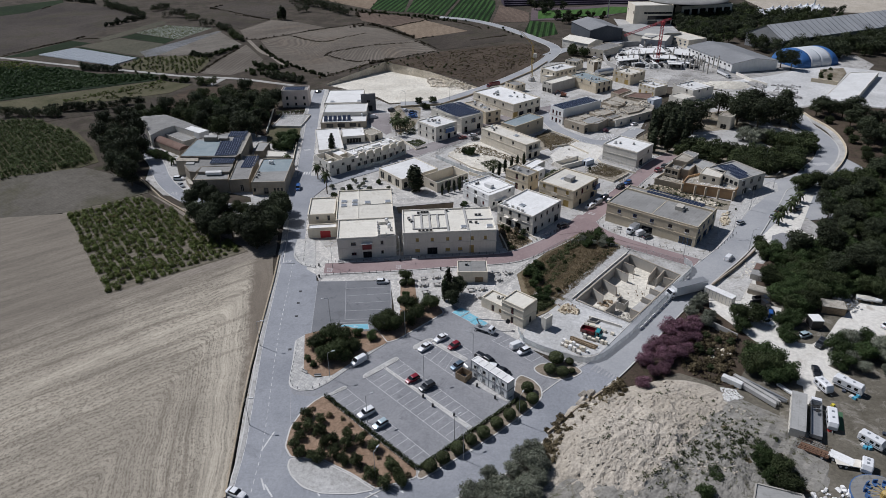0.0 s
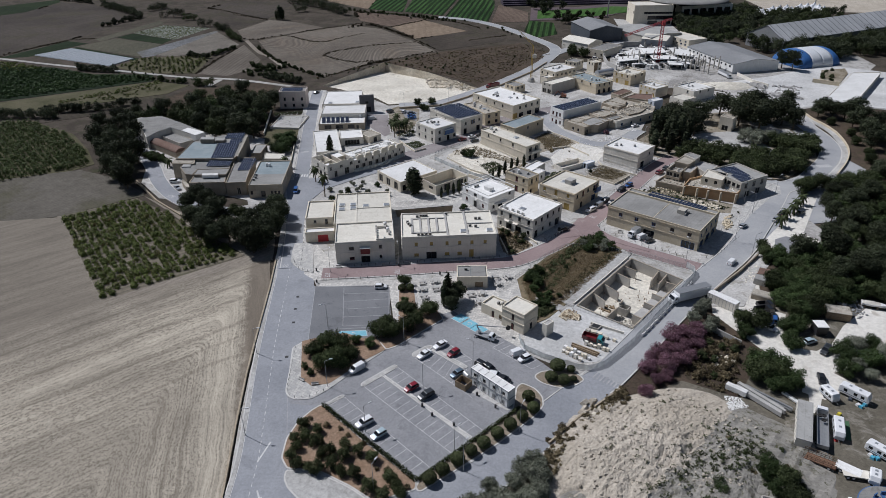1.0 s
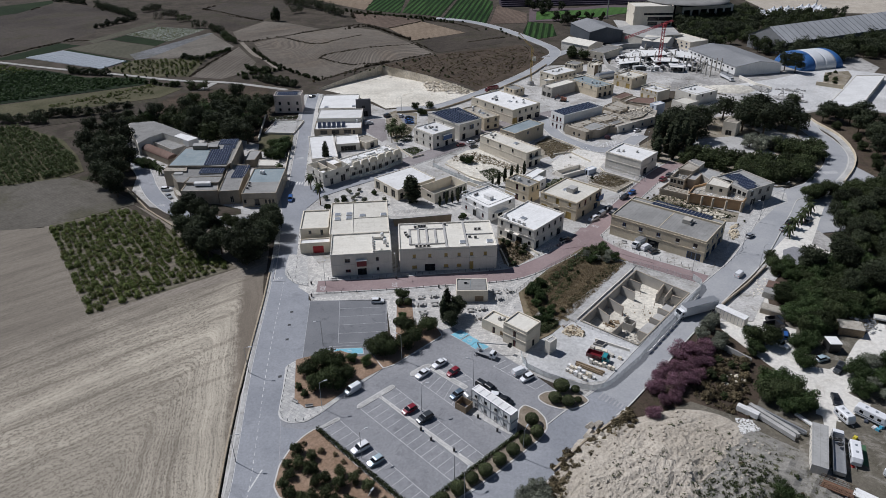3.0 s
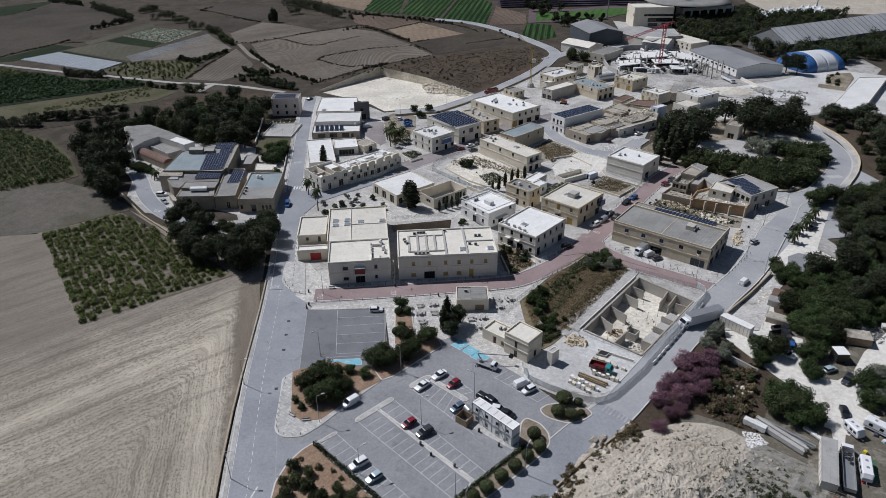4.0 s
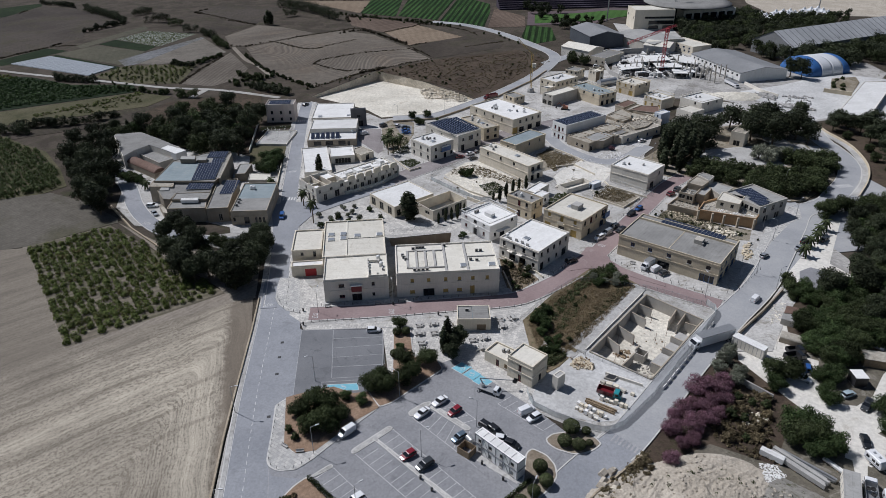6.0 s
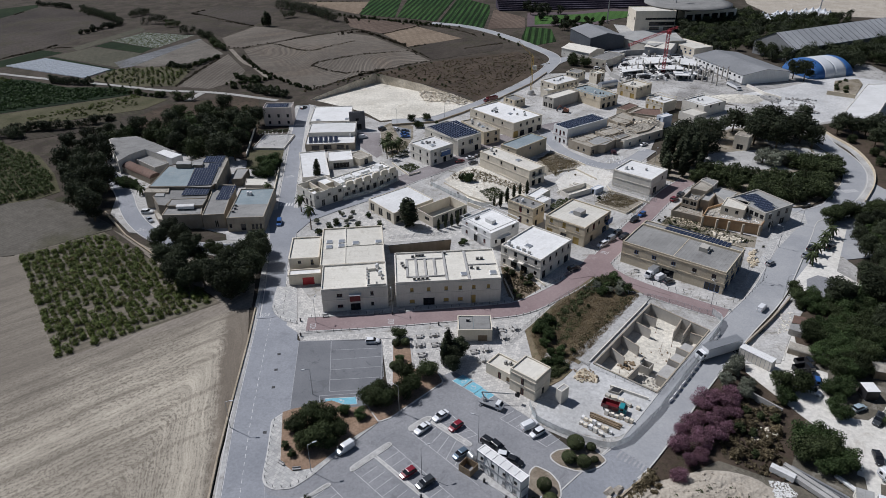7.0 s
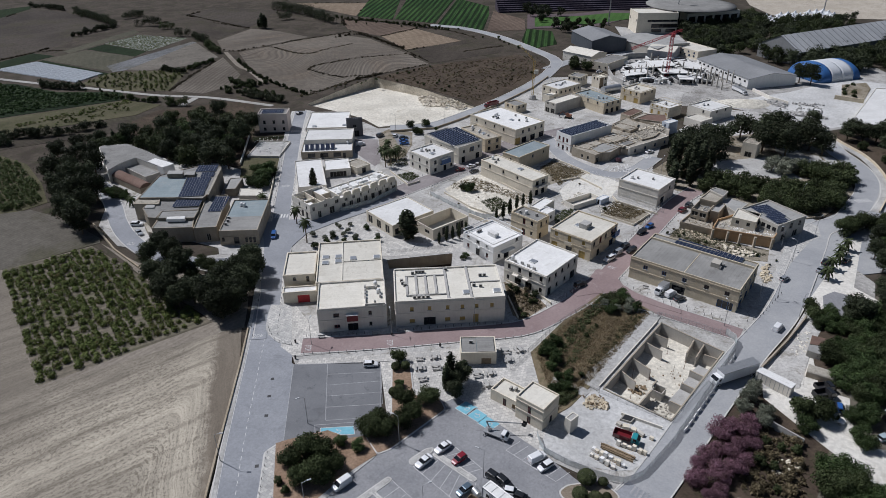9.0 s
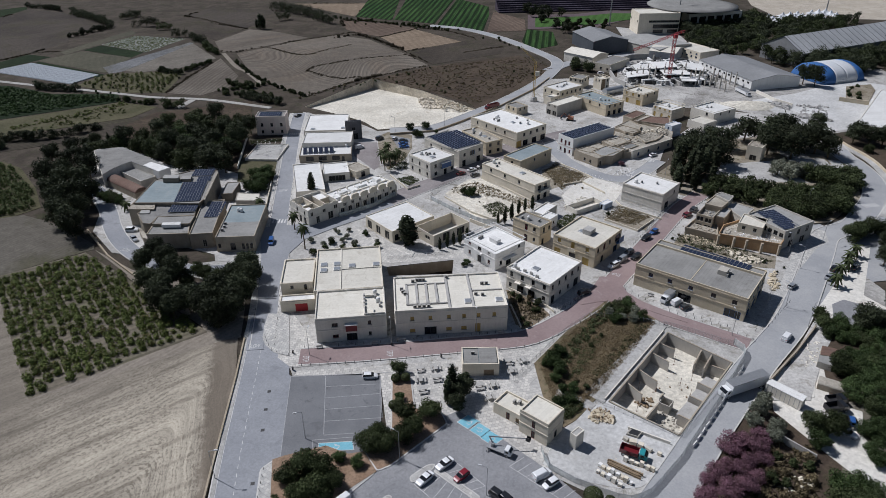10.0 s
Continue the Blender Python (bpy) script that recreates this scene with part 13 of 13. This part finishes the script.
# clutter of the large building site
q = random.Random(5)
for mat, count, label in ((ROOF_WHITE, 210, "white slabs and shuttering on the large site"), (CONCRETE, 170, "grey formwork and block stacks on the large site"), (BLACK, 130, "black slabs and blocks on the large site")):
    g, n = Geo(), 0
    area = [(120.1, 467.6), (128.7, 489.6), (147.7, 503.7), (166.6, 500.9), (175.4, 487.2), (176.8, 459.6), (166.2, 442.5), (154.6, 447.9), (137.0, 443.8), (118.3, 444.7)]
    while n < count:
        p = (q.uniform(min(a[0] for a in area), max(a[0] for a in area)), q.uniform(min(a[1] for a in area), max(a[1] for a in area)))
        if inside(p, area):
            n += 1
            w, d, h = q.uniform(0.8, 4.6), q.uniform(0.4, 1.2), q.uniform(0.4, 2.6)
            g.box(-w, w, -d, d, 0.0, h, 0, pose(*p, 0.05, 0, 0, q.choice((8, 98)) + q.uniform(-6, 6)))
    tagged(new("site_clutter", g.mesh("site_clutter", mat)), label, "building materials", kind="stuff")
# hatching where the lanes meet
g = Geo()
for a, b in ([(77.4, 311.9), (77.0, 307.3)], [(79.6, 313.7), (79.1, 306.8)], [(81.4, 314.4), (80.7, 305.4)], [(82.9, 314.9), (82.4, 304.1)], [(84.3, 315.1), (83.9, 312.2)]):
    painted(g, a, b, 0.55, 0.28)
for i in range(6):
    a, b = [(93.3, 326.2), (94.7, 321.4)], [(96.9, 327.5), (98.0, 324.0)]
    p, q = Vector(a[0]).lerp(Vector(b[0]), i / 5), Vector(a[1]).lerp(Vector(b[1]), i / 5)
    painted(g, tuple(p), tuple(q), 0.5, 0.281)
solo("hatch_marks", g, LINE, "white hatching where the pale lanes meet", "road marking", kind="structure")

# site office: module frames, roof seams and braces
for i in range(7):
    y = 0.1 + i * 12.2 / 6
    part("roof_seam", Geo().box(0.2, 2.3, y - 0.05, y + 0.05, 5.0, 5.14), GALV, OFFICE)
    part("frame_post", Geo().box(-0.06, 0.0, y - 0.07, y + 0.07, 0.0, 5.15), FRAME_GREY, OFFICE)
for z in (0.05, 2.5, 5.0):
    part("frame_rail", Geo().box(-0.05, 0.0, 0.1, 12.3, z, z + 0.14), FRAME_GREY, OFFICE)
    part("frame_rail", Geo().box(0.0, 2.5, -0.05, 0.0, z, z + 0.14), FRAME_GREY, OFFICE)
for y0, y1 in ((2.2, 3.6), (4.3, 3.6), (8.4, 9.8), (10.5, 9.8)):
    for z in (0.1, 2.6):
        part("brace", Geo().tube((-0.05, y0, z), (-0.05, y1, z + 2.3), 0.05, 0.05, 5), FRAME_GREY, OFFICE)
# fairground ride standing folded in the yard
ride = thing("fairground_ride", "round grey fairground ride with blue seats", "fairground ride", pose(89.2, 93.7, 0.05))
part("platform", Geo().lathe([(5.9, 0.5), (6.1, 0.9), (6.1, 1.0), (3.6, 1.1)], 36), ROOF_GREY, ride)
part("skirt", Geo().lathe([(6.2, -0.1), (6.3, 0.9), (6.15, 0.92)], 36), BLUE, ride)
part("hub", Geo().lathe([(0.9, 1.0), (0.8, 2.4), (0.3, 2.8)], 14), OCHRE, ride)
for i in range(12):
    a = 6.2832 * i / 12
    c, s = math.cos(a), math.sin(a)
    part("seat", Geo().box(-0.55, 0.55, -0.5, 0.5, 1.1, 1.4).box(0.35, 0.55, -0.5, 0.5, 1.4, 2.1), BLUE, ride, m=pose(3.3 * c, 3.3 * s, 0, 0, 0, math.degrees(a)))
    part("arm", Geo().tube((0.6 * c, 0.6 * s, 2.2), (3.0 * c, 3.0 * s, 1.5), 0.07, 0.07, 5), OCHRE, ride)
outline_hall("walled_shed", "low shed with a stained concrete roof", [(63.9, 96.3), (72.0, 93.3), (71.9, 88.4), (59.8, 88.5)], 2.4, WALL_GREY, ROOF_ASH, rim=0.35)
rubble([(75.0, 95.9), (83.0, 97.8), (85.1, 95.8), (81.5, 93.5), (74.6, 93.6)], 26, 0.3, 0.7, WALL_WHITE, "white blocks beside the ride", 0.15)
solo("ground_sheet", Geo().prism([(93.2, 119.9), (94.5, 119.5), (91.7, 113.3), (90.6, 114.1)], 0.0, 0.075), PAINT_GREEN, "green mat beside the camper", "mat")
q = random.Random(8)
for (x, y), col in zip([(101.1, 124.8), (99.5, 124.9), (98.7, 126.9), (93.5, 108.2), (94.4, 107.9), (93.5, 109.1), (93.2, 121.6), (88.4, 113.5), (99.8, 124.1), (100.2, 112.2)], ("cyan", "white", "dark", "cyan", "cyan", "white", "yellow", "red", "cyan", "dark")):
    k = q.uniform(0.35, 0.6)
    solo("crate", Geo().box(-k, k, -0.4, 0.4, -0.02, q.uniform(0.4, 0.7), taper=0.05), CRATE[col], "plastic crate on the yard ground", "crate", pose(x, y, 0.07, 0, 0, q.uniform(0, 90)), "yard crates")
for (x, y) in [(87.2, 119.6), (88.1, 119.4), (87.4, 118.0)]:
    solo("tyre", Geo().lathe([(0.28, 0.0), (0.5, 0.0), (0.55, 0.12), (0.5, 0.26), (0.28, 0.26), (0.26, 0.12)], 16), RUBBER, "old tyre lying on the flatbed", "tyre", pose(x, y, 1.92), "tyres")
vault("curved_shed", *[(93.6, 173.0), (102.1, 167.4)], 1.7, 1.6, 0.8, WALL_BROWN, ROOF_OLD, "long low shed with a curved weathered roof")
rubble([(120.3, 166.8), (124.2, 167.7), (122.6, 161.8), (117.8, 159.9)], 60, 0.12, 0.4, GALV, "scrap metal heap beside the boat", 0.1)
rubble([(118.4, 173.1), (125.3, 174.0), (122.5, 168.8), (117.5, 167.8)], 40, 0.15, 0.45, RUST, "scrap behind the shed", 0.1)
rubble([(32.5, 120.0), (35.3, 122.7), (36.8, 121.0), (35.1, 119.4)], 8, 0.5, 0.9, WALL_CREAM, "pale blocks above the road wall", 0.5)

# building site stacks
def block_pallet(x, y, ang, w, d, h, mat, label):
    """Stone blocks in courses on a timber pallet."""
    t = thing("block_pallet", label, "pallet", pose(x, y, 0.18, 0, 0, ang), "block pallets")
    part("pallet", Geo().box(-w / 2, w / 2, -d / 2, d / 2, 0.0, 0.14), TIMBER, t)
    for k in range(max(1, round(h / 0.3))):
        o = 0.02 * ((k * 7 + int(x * 3)) % 3)
        part("block_course", Geo().box(-w / 2 + o, w / 2 - 0.03, -d / 2 + 0.02, d / 2 - o, 0.14 + 0.3 * k, 0.43 + 0.3 * k, taper=0.012), mat, t)


q = random.Random(9)
for (ax, ay), (bx, by), n in (((38.4, 149.7), (44.6, 146.2), 6), ((32.6, 148.4), (38.6, 142.8), 8), ((31.6, 146.8), (36.6, 142.2), 5)):
    for k in range(n):
        f = (k + 0.5) / n
        block_pallet(ax + (bx - ax) * f + q.uniform(-0.15, 0.15), ay + (by - ay) * f + q.uniform(-0.15, 0.15), -35 + q.uniform(-12, 12), q.uniform(0.75, 1.0), q.uniform(0.7, 0.95), q.choice((0.6, 0.9, 1.2)), q.choice((WALL_CREAM, WALL_PALE, WALL_WHITE)), "pallet of pale limestone blocks on the site")
for x, y, w, d, h in ((41.9, 154.4, 1.6, 1.2, 0.9), (43.4, 153.4, 1.3, 1.1, 0.9), (44.9, 152.3, 1.5, 0.9, 0.6), (40.6, 155.6, 1.2, 1.0, 0.6), (46.9, 150.9, 1.0, 0.7, 0.6)):
    block_pallet(x, y, -35 + q.uniform(-20, 20), w, d, h, q.choice((WALL_CREAM, WALL_GREY)), "stack of mixed stone beside the lorry")
plank_stack([(35.0, 148.9), (40.9, 144.7)], 1.5, 0.8, "dark scaffold boards and tubes heaped on the site", TIMBER, 7)
wall_run([(42.0, 159.0), (50.3, 154.0)], 0.3, 0.8, WALL_PALE, "low pale block wall on the site", 0.15)
solo("cistern_mouth", Geo().prism([(41.1, 157.1), (42.7, 158.8), (45.0, 157.5), (43.5, 155.9)], 0.1, 0.75), WALL_GREY, "open square block cistern on the site", "cistern")
# black sheet painted as the shaded hole; the block below is not hollow
solo("cistern_water", Geo().prism([(41.5, 157.1), (42.75, 158.4), (44.6, 157.4), (43.4, 156.2)], 0.7, 0.756), BLACK, "black sheet painted as the dark mouth of the cistern", "cistern", kind="structure")
rubble([(35.0, 150.5), (39.3, 151.9), (44.2, 146.3), (41.3, 142.6), (32.8, 144.2)], 60, 0.05, 0.16, WALL_CREAM, "chips of limestone on the site", 0.2)
rubble([(34.2, 165.8), (38.1, 166.9), (40.4, 162.7), (38.2, 160.5), (34.4, 161.7)], 60, 0.08, 0.3, TIMBER, "broken timber thrown on the block heap", 0.5)
rubble([(50.0, 175.3), (61.5, 182.8), (68.0, 178.6), (56.7, 164.3), (48.7, 166.3)], 45, 0.06, 0.25, TIMBER, "offcuts strewn over the basement floor", -3.1)

# piers and broken cornice of the arcade
for i in range(9):
    u = 0.4 + i * 3.36
    part("pier", Geo().box(u - 0.3, u + 0.3, -0.28, 0.0, -0.3, 4.5), WALL_PALE, ARCADE)
    if i % 3 != 1:
        part("stub_column", Geo().box(u - 0.25, u + 0.25, 9.2, 9.7, 4.2, 5.6 + 0.3 * (i % 2)), WALL_PALE, ARCADE)
for u0, u1 in ((0.0, 5.2), (6.4, 9.0), (26.0, 27.3)):
    part("broken_cornice", Geo().box(u0, u1, -0.15, 0.5, 4.9, 5.35), WALL_PALE, ARCADE)
part("inner_wall", Geo().box(0.3, 27.0, 5.2, 5.45, 4.3, 5.3).box(6.0, 6.25, 0.5, 10.0, 4.3, 5.2).box(14.0, 14.25, 0.5, 10.0, 4.3, 5.1), WALL_PALE, ARCADE)

# shacks and pale track beside the road wall
outline_hall("scrap_shack", "low shack roofed with rusty and white sheets", [(101.1, 186.0), (104.3, 184.4), (102.0, 181.2), (98.6, 182.2)], 2.2, WALL_BROWN, RUST_ROOF)
outline_hall("scrap_shack", "low lean-to under pale sheets", [(98.8, 182.9), (101.9, 180.9), (99.6, 177.8), (96.7, 179.7)], 2.0, WALL_GREY, ROOF_ASH)
rubble([(98.8, 189.4), (103.3, 190.5), (98.9, 182.1), (91.5, 177.8)], 50, 0.1, 0.4, WALL_PALE, "scrap and stones beside the shack", 0.15)
rubble([(71.7, 144.8), (77.5, 143.1), (74.1, 138.8), (69.5, 138.9)], 30, 0.2, 0.6, WALL_CREAM, "pale boulders in the scrub", 0.2)

for x, y in [(21.6, 215.9), (23.7, 214.2), (25.9, 210.3), (26.8, 206.9), (28.0, 206.9), (22.9, 203.0), (23.7, 199.8)]:
    plant("shrub", x, y, float(rng.uniform(0.5, 0.9)), 0.25, 1.0, "village planting")
_h = deck_of(CABIN)
part("roof_deck", Geo().box(0.5, 4.2, 0.4, 6.4, _h - 0.02, _h + 0.12).box(4.4, 8.9, 0.4, 6.4, _h - 0.02, _h + 0.35), ROOF_GREY, CABIN)
